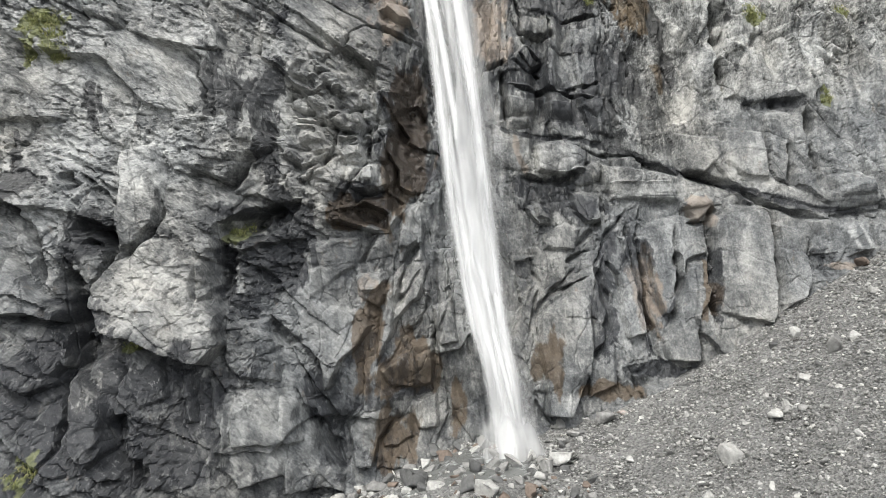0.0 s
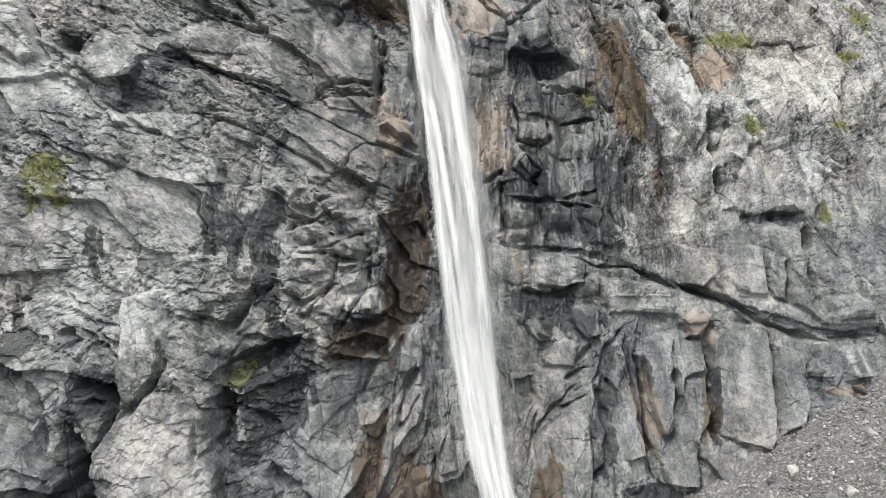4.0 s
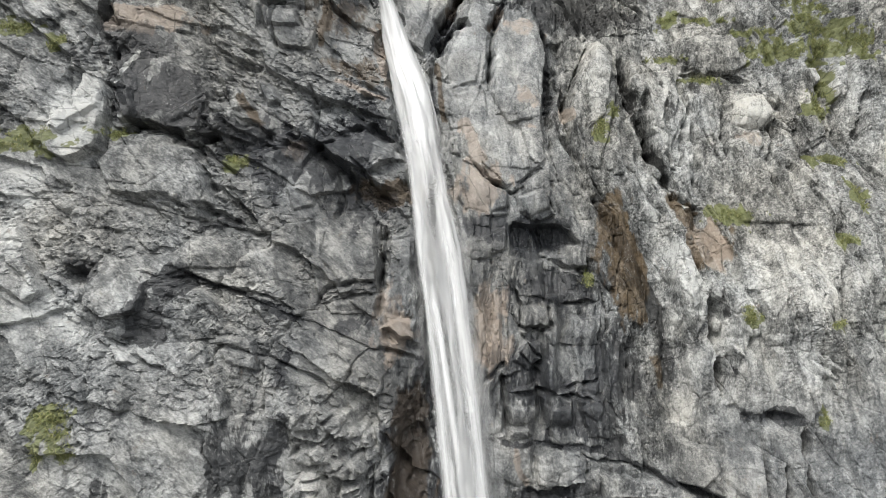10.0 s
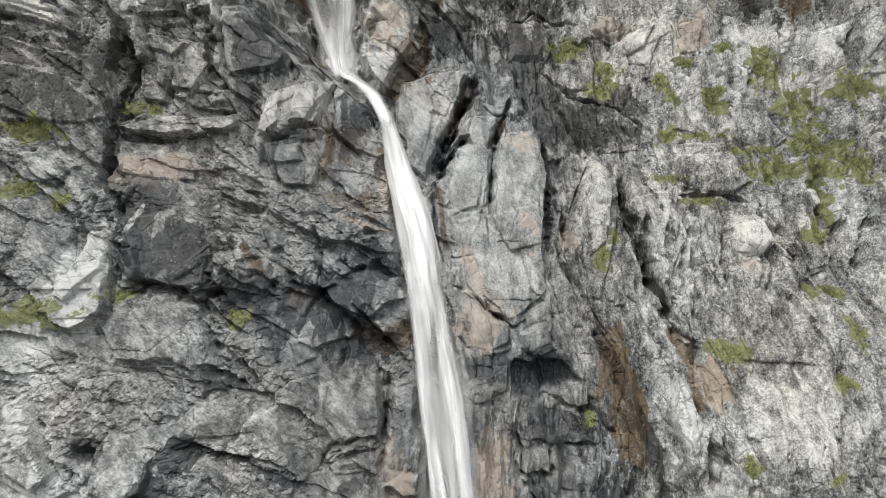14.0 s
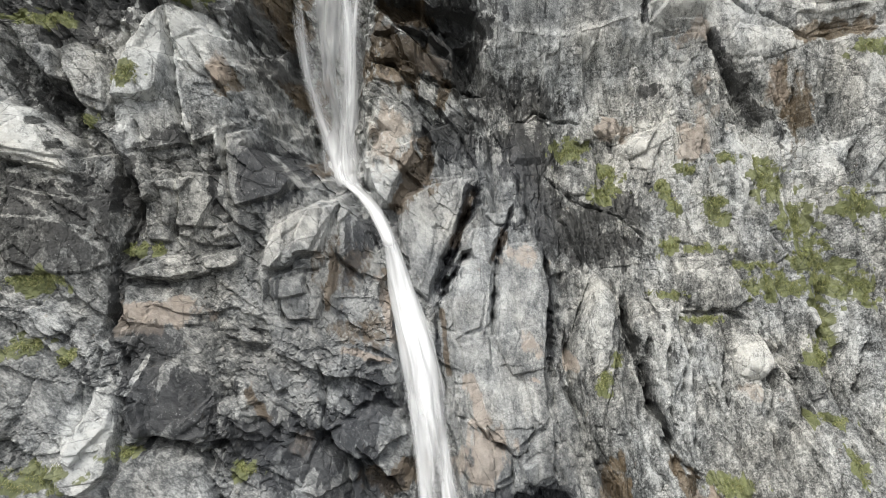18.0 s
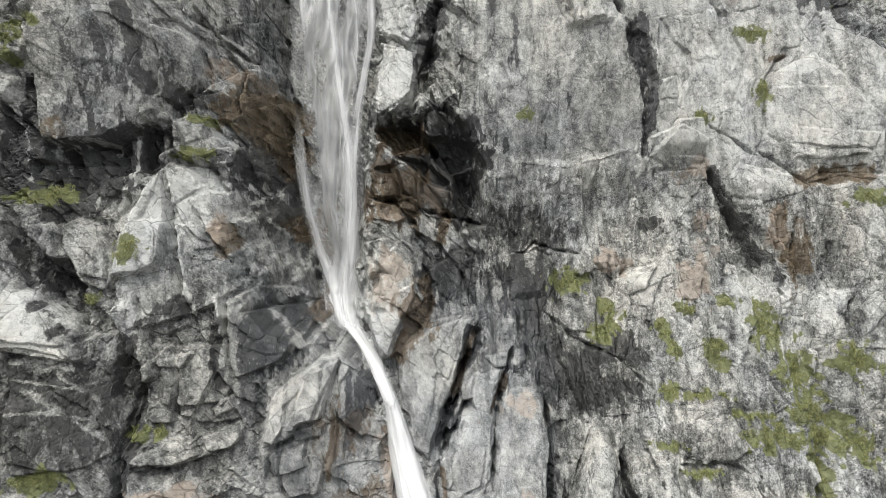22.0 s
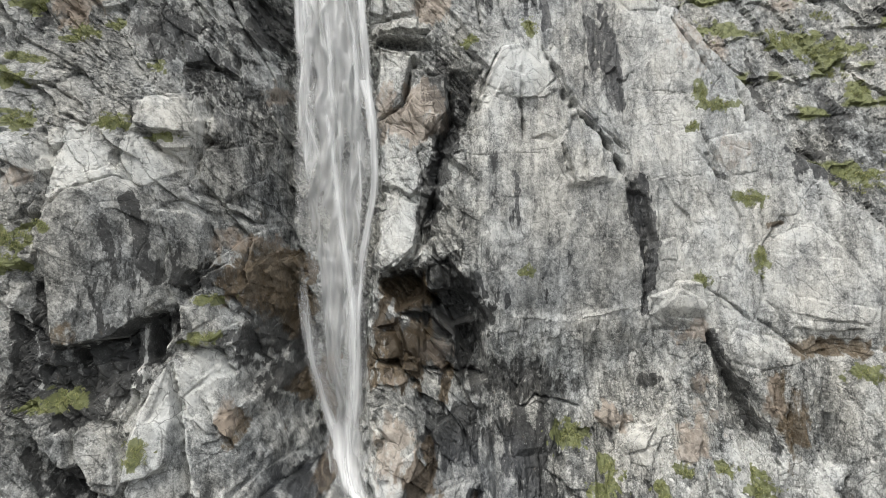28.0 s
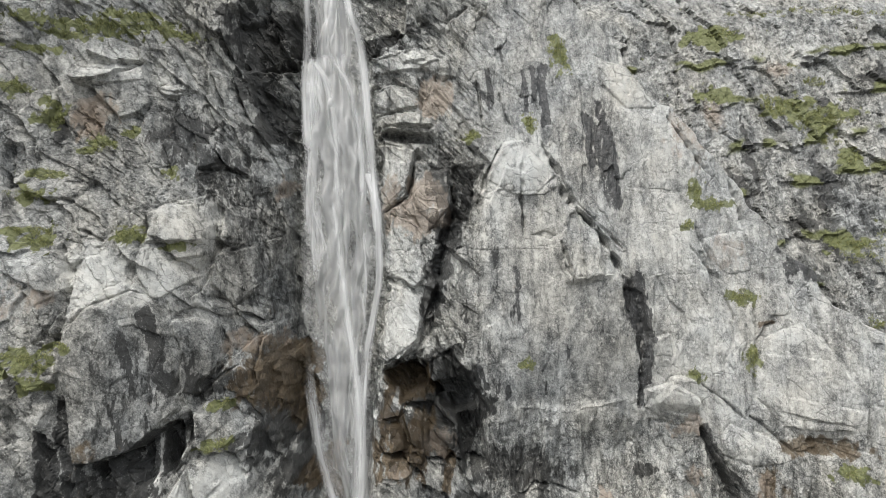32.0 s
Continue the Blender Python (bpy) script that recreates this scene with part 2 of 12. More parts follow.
    up = bump_node(n, l, sum_node(n, l, small, dry, "MULTIPLY"), 0.9, 0.6, up)
    l.new(bump_node(n, l, h, 0.9, 0.2, up), b.inputs["Normal"])
    return m


ROCK = cliff_material()


def wall_depth(x, z):
    zz = np.minimum(z, 104.0)
    u, v = x / 25, (zz - 45) / 40
    c = LEAN_BACK
    y = c[0] + c[1] * u + c[2] * v + c[3] * u * u + c[4] * u * v + c[5] * v * v
    for row, zc in zip(HOLLOWS, (5, 22, 39, 56, 73, 90)):
        for amp, xc in zip(row, (-24, -12, 0, 12, 24)):
            y = y + amp * np.exp(-((x - xc) / 9) ** 2 - ((zz - zc) / 12) ** 2)
    return y + 0.9 * np.maximum(z - 104, 0)


def half_width(z):
    return 22 + 20 * (1 - np.exp(-np.maximum(z, 0) / 45))


# ---- noise on arrays ----
def rnd(ix, iy, seed):
    h = (ix.astype(np.int64) * 374761393 + iy.astype(np.int64) * 668265263 + seed * 974711) & 0xFFFFFFFF
    h = ((h ^ (h >> 13)) * 1274126177) & 0xFFFFFFFF
    h = ((h ^ (h >> 16)) * 2246822519) & 0xFFFFFFFF
    return ((h ^ (h >> 15)) & 0xFFFFFF).astype(np.float32) / 16777216.0


def perlin(x, y, seed):
    ix, iy = np.floor(x), np.floor(y)
    fx, fy = (x - ix).astype(np.float32), (y - iy).astype(np.float32)
    ux, uy = fx * fx * fx * (fx * (fx * 6 - 15) + 10), fy * fy * fy * (fy * (fy * 6 - 15) + 10)
    corner = []
    for dx in (0, 1):
        for dy in (0, 1):
            ang = rnd(ix + dx, iy + dy, seed) * 6.2832
            corner.append(np.cos(ang) * (fx - dx) + np.sin(ang) * (fy - dy))
    lo = corner[0] + (corner[1] - corner[0]) * uy
    hi = corner[2] + (corner[3] - corner[2]) * uy
    return (lo + (hi - lo) * ux) * 1.5


def fbm(x, y, seed, octaves=4, gain=0.5):
    s, a = 0, 1.0
    for o in range(octaves):
        s = s + a * perlin(x * 2 ** o, y * 2 ** o, seed + o)
        a *= gain
    return s


def facets(x, y, seed, tilt=1.0, soft=0.0):
    """Broken rock: flat tilted faces over irregular cells, and how near the joint is."""
    ix, iy = np.floor(x), np.floor(y)
    best, second = np.full(x.shape, 9.0, np.float32), np.full(x.shape, 9.0, np.float32)
    height = np.zeros(x.shape, np.float32)
    for dx in (-1, 0, 1):
        for dy in (-1, 0, 1):
            cx, cy = ix + dx, iy + dy
            r1, r2 = rnd(cx, cy, seed), rnd(cx, cy, seed + 1)
            ox, oy = (x - cx - r1).astype(np.float32), (y - cy - r2).astype(np.float32)
            d = np.abs(ox) + np.abs(oy) + 0.6 * np.maximum(np.abs(ox), np.abs(oy))
            h = rnd(cx, cy, seed + 2) - 0.5 + tilt * ((rnd(cx, cy, seed + 3) - 0.5) * ox + (rnd(cx, cy, seed + 4) - 0.6) * oy)
            near = d < best
            second = np.where(near, best, np.minimum(second, d))
            height = np.where(near, h, height)
            best = np.where(near, d, best)
    return height, second - best


def turned(x, z, degrees, long, short):
    """Coordinates along and across beds that dip by so many degrees to the right."""
    a = radians(-degrees)
    return (x * math.cos(a) + z * math.sin(a)) / long, (-x * math.sin(a) + z * math.cos(a)) / short


def blob(x, z, cx, cz, rx, rz):
    return np.exp(-((x - cx) / rx) ** 2 - ((z - cz) / rz) ** 2)


def ramp(v, lo, hi):
    s = np.clip((v - lo) / (hi - lo), 0, 1)
    return s * s * (3 - 2 * s)


# ---- the grid of the rock wall ----
COLS, ROWS_UP = 860, 1380
up = np.linspace(0, 1, ROWS_UP)
heights = -3.0 + 115 * (0.74 * up + 0.26 * up * up)
across = np.linspace(-1, 1, COLS)
gz = np.repeat(heights[:, None], COLS, 1)
gx = across[None, :] * half_width(heights)[:, None]
relief = np.zeros_like(gx)  # metres of rock standing out of the lie of the wall
block_of = np.full(gx.shape, -1, np.int32)
stains = {k: np.zeros(gx.shape, np.float32) for k in ("wet", "pale", "rust", "pink", "moss")}
# crooked coordinates, so that no joint runs dead straight
wx = gx + 0.13 * fbm(gx / 3.1, gz / 3.1, 11, 3) + 0.035 * fbm(gx / 0.5, gz / 0.5, 15, 2)
wz = gz + 0.13 * fbm(gx / 3.1, gz / 3.1, 21, 3) + 0.035 * fbm(gx / 0.5, gz / 0.5, 25, 2)
BLOCKS = []


def window(points, margin):
    xs, zs = [p[0] for p in points], [p[1] for p in points]
    r0, r1 = np.searchsorted(heights, [min(zs) - margin, max(zs) + margin])
    r0, r1 = max(int(r0), 0), min(int(r1), ROWS_UP - 1)
    if r1 <= r0:
        return (slice(0, 1), slice(0, 1))
    w = float(half_width(heights[r0])), float(half_width(heights[r1]))
    lo = min((min(xs) - margin) / q for q in w)
    hi = max((max(xs) + margin) / q for q in w)
    c0, c1 = np.searchsorted(across, [lo, hi])
    return (slice(r0, r1 + 1), slice(max(int(c0) - 1, 0), int(c1) + 2))


def near_line(points, x, z):
    """Distance to a broken line, the side (above is positive) and the place along it, 0 to 1."""
    best, side, along = np.full(x.shape, 1e9), np.zeros(x.shape), np.zeros(x.shape)
    lens = [math.dist(p, q) for p, q in zip(points, points[1:])]
    total, run = sum(lens), 0.0
    for (p, q), ln in zip(zip(points, points[1:]), lens):
        ux, uz = (q[0] - p[0]) / ln, (q[1] - p[1]) / ln
        t = np.clip((x - p[0]) * ux + (z - p[1]) * uz, 0, ln)
        d = np.hypot(x - p[0] - t * ux, z - p[1] - t * uz)
        s = (z - p[1]) * ux - (x - p[0]) * uz
        near = d < best
        best, side, along = np.where(near, d, best), np.where(near, s, side), np.where(near, (run + t) / total, along)
        run += ln
    return best, side, along


def block(points, out, gain_x, gain_z, tone=0.0):
    """A block with flat face and sharp edges: it stands out of the wall and leans."""
    w = window(points, 0.8)
    x, z = wx[w], wz[w]
    inside = np.zeros(x.shape, bool)
    edge, _, _ = near_line(points + points[:1], x, z)
    for (x0, z0), (x1, z1) in zip(points, points[1:] + points[:1]):
        if z0 != z1:
            inside ^= ((z0 > z) != (z1 > z)) & (x < (x1 - x0) * (z - z0) / (z1 - z0) + x0)
    cx, cz = np.mean([p[0] for p in points]), np.mean([p[1] for p in points])
    body = np.clip(edge / 0.13, 0, 1)
    out = out * (0.85 if out > 0 else 0.7)
    face = out + gain_x * (x - cx) + gain_z * (z - cz)
    if cx > -3 and cz > 12 and out > 0:
        # on the steep wall the plates run out downwards
        zs = [p[1] for p in points]
        face = face * (0.15 + 0.85 * ramp((z - min(zs)) / (max(zs) - min(zs)), 0.0, 0.55))
    relief[w] += np.where(inside, face * body, -0.07 * np.exp(-(edge / 0.14) ** 2))
    # tone paints shade into the colour too: cut-back faces darker, lit ones paler
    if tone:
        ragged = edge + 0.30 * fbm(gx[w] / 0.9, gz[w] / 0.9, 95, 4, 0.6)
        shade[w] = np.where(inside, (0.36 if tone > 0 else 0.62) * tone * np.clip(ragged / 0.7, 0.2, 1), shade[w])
    if out > 0:
        calm[w] = np.where(inside, calm[w] * (0.55 if out < 0.6 else 0.4), calm[w])
        block_of[w] = np.where(inside, len(BLOCKS), block_of[w])
        BLOCKS.append((cx, cz))


def slab(points, out, gain_x, gain_z, tone=0.0, plainness=0.85):
    """A large plain face: whatever lay there is planed off, and its rim is sharp."""
    w = window(points, 0.8)
    x, z = wx[w], wz[w]
    inside = np.zeros(x.shape, bool)
    edge, _, _ = near_line(points + points[:1], x, z)
    for (x0, z0), (x1, z1) in zip(points, points[1:] + points[:1]):
        if z0 != z1:
            inside ^= ((z0 > z) != (z1 > z)) & (x < (x1 - x0) * (z - z0) / (z1 - z0) + x0)
    cx, cz = np.mean([p[0] for p in points]), np.mean([p[1] for p in points])
    body = np.where(inside, np.clip(edge / (0.16 if out > 0.45 or out < 0 else 0.6), 0, 1), 0) * plainness
    # tone holds the face's own colour and painted shade, darkest in recesses
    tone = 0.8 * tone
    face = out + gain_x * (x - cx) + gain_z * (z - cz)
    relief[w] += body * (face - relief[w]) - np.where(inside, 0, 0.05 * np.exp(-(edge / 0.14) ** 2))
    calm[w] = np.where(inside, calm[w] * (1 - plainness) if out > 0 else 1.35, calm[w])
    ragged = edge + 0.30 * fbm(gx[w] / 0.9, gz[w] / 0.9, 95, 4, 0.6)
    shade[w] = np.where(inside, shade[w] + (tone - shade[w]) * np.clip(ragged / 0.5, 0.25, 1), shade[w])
    block_of[w] = np.where(inside, len(BLOCKS), block_of[w])
    BLOCKS.append((cx, cz))


def crack(points, wide, deep):
    w = window(points, wide * 3)
    d, _, s = near_line(points, wx[w], wz[w])
    ends = np.clip(np.minimum(s, 1 - s) * 8 + 0.15, 0, 1)
    vary = fbm(gx[w] / 1.4, gz[w] / 1.4, 71, 3)
    ragged = wide * ends * (0.6 + 0.75 * vary)
    relief[w] -= min(deep, 1.3) * ends * np.clip(0.85 + 0.5 * vary, 0.15, 1.2) * np.clip(1.25 - d / np.maximum(ragged, 0.05), 0, 1)


def ledge(points, out, above, below):
    """Rock that overhangs along a line: it swells towards the line from above and is cut back below."""
    w = window(points, max(above, below) * 2.6)
    d, side, s = near_line(points, wx[w], wz[w])
    ends = ramp(np.minimum(s, 1 - s), 0.0, 0.12)
    if points[0][0] > 0 and points[0][1] > 14:
        out = out * 0.65
    ends = ends * np.clip(0.55 + 1.3 * fbm(gx[w] / 2.3, gz[w] / 2.3, 73, 3), 0, 1.25)
    relief[w] += ends * np.where(side > 0, 0.55 * out * np.exp(-d / above) * np.clip(0.2 + d / 0.15, 0, 1), -0.5 * out * np.exp(-d / (1.4 * below)))


def swell(place, out, rx, rz):
    w = window([place], 2.4 * max(rx, rz))
    r = 0.7 * min(rx, rz)
    d = np.hypot((wx[w] - place[0]) / rx, (wz[w] - place[1]) / rz) + 0.25 * fbm(gx[w] / r, gz[w] / r, 77, 2)
    relief[w] += out * np.exp(-np.maximum(d, 0) ** 2)


def stain(kind, place, much, rx, rz, turn):
    w = window([place], 2.2 * max(rx, rz))
    a = radians(-turn)
    x, z = wx[w] - place[0], wz[w] - place[1]
    x, z = x * math.cos(a) + z * math.sin(a), -x * math.sin(a) + z * math.cos(a)
    d = np.hypot(x / rx, z / rz)
    d = d + (0.9 * fbm(gx[w] / 0.7, gz[w] / 1.0, 97, 4, 0.6) if kind == "moss" else 0.55 * fbm(gx[w] / 1.1, gz[w] / 2.4, 91, 5, 0.6))
    stains[kind][w] = np.maximum(stains[kind][w], much * ramp(d, 1.15, 0.6))


def streak(kind, points, much, wide):
    """A stain along a line: a vein, running water, dark painted along cracks and ledges."""
    w = window(points, wide * 2)
    d, _, s = near_line(points, wx[w], wz[w])
    d = d / wide + 0.5 * fbm(gx[w] / 0.8, gz[w] / 1.6, 93, 4, 0.6)
    stains[kind][w] = np.maximum(stains[kind][w], much * ramp(d, 1.2, 0.4) * ramp(np.minimum(s, 1 - s), -0.02, 0.1))


# four ways in which the rock is jointed, and where
calm, shade = np.ones(gx.shape, np.float32), np.zeros(gx.shape, np.float32)
fray = 3.0 * fbm(gx / 9, gz / 9, 31, 3)
left = ramp(-gx - 2 + fray + 0.10 * (gz - 20), -2, 2)
high = ramp(gz + fray, 38, 46)
low = ramp(gz - 0.25 * gx + fray, 15, 9)
beds = {"slanted": left * (1 - high), "upright": (1 - left) * low, "steep": (1 - left) * (1 - low), "leaning": left * high}
dips = {"slanted": (27, 1.7, 0.85), "upright": (84, 1.9, 0.9), "steep": (86, 3.0, 0.62), "leaning": (52, 2.2, 0.75)}
strength = {"slanted": 1.15, "upright": 0.95, "steep": 0.8, "leaning": 1.15}
rough = np.zeros(gx.shape, np.float32)
bend_x, bend_z = wx + 0.6 * fbm(gx / 9, gz / 11, 35, 2), wz + 0.35 * fbm(gx / 9, gz / 11, 37, 2)
for n, (kind, mask) in enumerate(beds.items()):
    rows = np.where(mask.max(1) > 0.02)[0]
    r = slice(int(rows.min()), int(rows.max()) + 1)
    dip, long, short = dips[kind]
    for scale, amp, cut, wide in ((2.6, 0.62, 0.34, 0.03), (1.0, 0.22, 0.9, 0.045), (0.40, 0.12, 0.8, 0.08), (0.17, 0.055, 0.6, 0.1)):
        a, b = turned(bend_x[r], bend_z[r], dip, long * scale, short * scale)
        h, joint = facets(a, b, 100 + 40 * n + int(scale * 10), 1.9)
        if kind == "slanted" and scale == 1.0:
            amp *= 0.6
        if kind == "slanted" and scale < 1:
            amp *= 1.5
        h = h * amp - amp * cut * np.exp(-joint / wide)
        # the large joints stand as they are, the small ones are worn in places
        worn = 1.0 if scale > 2 else ramp(fbm(gx[r] / 5, gz[r] / 5, 300 + n, 3), -0.7, 0.3)
        rough[r] += mask[r] * strength[kind] * h * worn

    # ribs and grooves that run along the beds
    a, b = turned(bend_x[r], bend_z[r], dip, 5.0, 0.55)
    if kind == "steep":
        # folded ribs, metres apart, stand out of the upright wall
        rough[r] += mask[r] * ramp(gz[r] + fray[r], 62, 54) * (0.45 - 1.1 * np.abs(fbm(a * 0.35 + 3, b * 0.17, 345, 2)) - 0.5 * np.abs(fbm(a * 0.6, b * 0.4 + 5, 347, 2)))
        b = b * 0.7
    rough[r] += (1.5 if kind == "steep" else 1.0) * mask[r] * (0.10 * fbm(a, b, 340 + n, 3) - 0.20 * np.abs(fbm(a * 1.3 + 7, b * 0.6, 350 + n, 3)))

# ---- what is known of the wall: blocks, cracks, overhangs, hollows, stains ----
block([(-28.4, 73.6), (-27.6, 74.1), (-24.6, 74.5), (-23.1, 72.0), (-21.8, 69.1), (-21.1, 66.2), (-22.5, 64.9), (-23.8, 63.4), (-26.1, 63.0), (-27.1, 64.9), (-27.1, 67.6), (-28.2, 70.3)], 0.6, 0, -0.05, 0.02)
block([(-25.1, 81.3), (-24.2, 82.1), (-22.1, 82.2), (-20.8, 79.9), (-20.8, 77.8), (-22.6, 77.4), (-23.4, 79.0), (-24.5, 79.5)], 0.6, 0, 0, 0.15)
crack([(-24.7, 75.3), (-25.4, 76.5), (-25.0, 79.1), (-25.2, 81.2)], 0.25, 0.6)
crack([(-23.5, 79.0), (-22.7, 77.2)], 0.12, 0.4)
block([(-20.2, 81.8), (-19.6, 81.7), (-17.9, 79.3), (-18.2, 78.6), (-20.2, 79.0)], 0.4, 0, 0, 0.15)
crack([(-20.8, 82.7), (-20.1, 80.1), (-20.7, 77.8), (-21.5, 76.0)], 0.3, 0.7)
block([(-21.3, 76.6), (-20.2, 78.0), (-17.7, 76.7), (-15.3, 74.1), (-15.6, 72.4), (-18.5, 73.4), (-19.7, 73.6)], -0.4, 0, 0, -0.3)
crack([(-20.0, 73.5), (-18.8, 73.3), (-17.0, 71.9), (-14.4, 72.1)], 0.25, 0.6)
block([(-16.9, 71.2), (-14.7, 71.5), (-13.6, 68.5), (-13.1, 65.0), (-15.7, 66.4), (-17.0, 68.7)], 0.3, 0, 0, -0.2)
streak('rust', [(-16.1, 69.8), (-14.1, 66.5), (-12.5, 63.6)], 0.8, 0.95)
block([(-19.3, 68.0), (-17.3, 68.2), (-14.8, 65.5), (-12.4, 63.1), (-14.4, 62.7), (-17.6, 65.0)], 0.2, 0, 0, -0.25)
streak('rust', [(-18.5, 67.6), (-15.1, 65.0)], 0.6, 0.72)
crack([(-19.0, 69.4), (-19.5, 68.0), (-20.3, 67.5)], 0.2, 0.5)
block([(-20.5, 66.0), (-19.3, 66.3), (-18.2, 64.5), (-19.4, 63.7), (-20.3, 64.1)], 0.4, 0, 0, 0.2)
block([(-30.6, 73.3), (-29.0, 73.2), (-28.6, 71.8), (-30.2, 71.3)], 0.2, 0, 0, 0.1)
block([(-31.8, 78.1), (-29.9, 78.3), (-28.8, 75.2), (-30.2, 74.2), (-31.2, 75.9)], 0.3, 0, 0, 0)
crack([(-28.6, 74.3), (-28.6, 72.6), (-29.1, 71.2), (-29.8, 71.0)], 0.3, 0.7)
block([(-28.7, 80.0), (-27.3, 79.9), (-27.1, 79.2), (-28.1, 79.0)], 0.3, 0, -0.3, 0.3)
streak('wet', [(-28.3, 67.9), (-27.7, 65.3)], 0.9, 0.34)
block([(-7.0, 81.8), (-5.6, 83.2), (-4.2, 84.2), (-3.9, 86.9), (-7.3, 87.2), (-7.8, 84.0)], 0.5, 0, 0, 0.3)
block([(-3.1, 84.5), (-0.3, 84.5), (0.1, 82.6), (-0.4, 80.5), (-1.8, 80.6), (-2.9, 79.8), (-3.8, 81.4), (-4.9, 81.8), (-3.9, 83.6)], 0.6, 0, 0, 0.25)
crack([(-7.0, 81.8), (-5.6, 82.7), (-4.2, 84.7)], 0.2, 0.6)
block([(-5.7, 80.7), (-3.9, 80.7), (-3.0, 79.1), (-3.2, 76.0), (-5.5, 76.2), (-6.5, 77.8)], 0.5, 0, 0, 0.3)
streak('pink', [(-5.6, 81.0), (-3.9, 80.3), (-3.1, 79.4)], 0.9, 0.26)
ledge([(-6.9, 75.7), (-5.0, 75.5), (-3.6, 74.4)], 0.5, 1.2, 0.5)
block([(-6.9, 74.5), (-3.4, 74.0), (-2.9, 72.2), (-3.4, 70.1), (-4.8, 68.1), (-6.8, 67.2), (-7.3, 70.8)], 0.6, 0, -0.05, 0.32)
crack([(-4.0, 88.0), (-1.8, 86.1), (-0.3, 83.8), (0.2, 81.6)], 0.5, 0.9)
block([(-0.0, 82.5), (1.3, 82.0), (0.2, 79.4), (-0.8, 76.8), (-1.3, 73.7), (-2.6, 71.7), (-2.6, 69.6), (-4.8, 67.1), (-6.6, 66.9), (-3.6, 69.1), (-2.8, 71.7), (-1.4, 75.3), (-1.4, 78.5)], -1.0, 0, 0, -0.5)
block([(-6.8, 66.7), (-2.8, 68.0), (0.2, 67.9), (2.2, 66.5), (1.7, 62.5), (-1.8, 62.6), (-4.7, 64.5)], -0.5, 0, 0, -0.35)
streak('rust', [(-5.8, 66.5), (-2.8, 65.0)], 0.7, 0.75)
streak('wet', [(5.5, 77.1), (5.5, 71.5)], 0.6, 0.30)
block([(2.5, 80.4), (4.9, 86.2), (6.9, 85.6), (8.3, 82.3), (9.5, 79.1), (8.5, 76.5), (3.3, 76.6)], 0.45, 0, 0.07, 0.2)
ledge([(6.8, 79.4), (8.3, 80.2), (9.5, 79.6)], 0.35, 1, 0.4)
crack([(9.4, 86.0), (10.3, 82.8), (11.8, 81.6), (13.2, 80.0), (15.0, 76.9), (15.5, 75.9)], 0.3, 0.6)
crack([(9.8, 79.1), (10.2, 76.5), (10.7, 75.7)], 0.15, 0.4)
streak('wet', [(15.5, 75.9), (16.4, 73.4), (17.3, 70.9), (17.1, 67.5)], 0.8, 0.49)
crack([(15.5, 75.9), (16.4, 73.4), (17.3, 70.9), (17.1, 67.5)], 0.35, 0.7)
crack([(21.8, 80.7), (22.6, 78.2), (23.3, 75.9)], 0.2, 0.5)
crack([(24.9, 84.6), (25.5, 82.5), (25.8, 80.5)], 0.2, 0.5)
block([(22.4, 79.2), (25.7, 80.0), (26.2, 76.5), (24.2, 76.1), (23.4, 77.1)], 0.3, 0, 0, 0.15)
stain('pink', (24.3, 78.1), 0.4, 1.9, 1.7, 0)
block([(26.7, 69.4), (31.7, 69.0), (33.9, 66.3), (33.5, 61.9), (27.5, 62.7), (26.5, 65.5)], 0.3, 0, 0, 0.05)
block([(17.7, 70.4), (19.3, 70.8), (19.5, 68.9), (18.2, 68.9)], 0.2, 0, 0, -0.1)
streak('pale', [(27.2, 70.1), (30.0, 71.0)], 0.6, 0.46)
crack([(25.9, 69.7), (27.1, 71.6), (27.9, 72.0)], 0.2, 0.5)
streak('rust', [(26.5, 71.8), (27.9, 72.0)], 0.7, 0.28)
ledge([(28.2, 61.3), (31.1, 61.9), (33.4, 61.2)], 0.7, 2, 0.5)
block([(-36.9, 98.6), (-33.7, 99.5), (-33.8, 97.4), (-35.5, 95.4), (-36.4, 94.7)], 0.3, 0, 0, 0.05)
block([(-31.4, 96.9), (-29.9, 97.0), (-27.9, 96.1), (-27.0, 95.1), (-29.6, 94.6), (-31.5, 95.3)], 0.5, 0, -0.3, 0.3)
block([(-32.2, 92.5), (-31.4, 94.2), (-28.1, 94.8), (-27.2, 93.4), (-29.4, 92.5), (-31.5, 92.2)], 0.6, 0, -0.4, 0.35)
block([(-31.4, 91.8), (-30.5, 91.7), (-28.7, 89.2), (-29.1, 88.1), (-30.0, 87.3), (-31.2, 88.1)], -0.3, 0, 0, 0.05)
stain('pink', (-30.3, 89.0), 0.6, 1.4, 1.6, 0)
crack([(-31.5, 92.2), (-30.4, 91.6), (-28.7, 89.2), (-27.8, 88.0)], 0.2, 0.5)
block([(-26.8, 91.6), (-24.6, 91.6), (-23.5, 89.1), (-24.1, 85.3), (-25.7, 85.6), (-27.0, 88.6)], 0.1, 0, 0, -0.25)
block([(-26.5, 92.7), (-24.4, 93.4), (-23.8, 92.3), (-25.4, 91.8)], 0.4, 0, -0.4, 0.3)
block([(-23.4, 89.0), (-21.8, 88.6), (-21.1, 86.1), (-22.6, 85.4)], 0.3, 0, 0, 0.1)
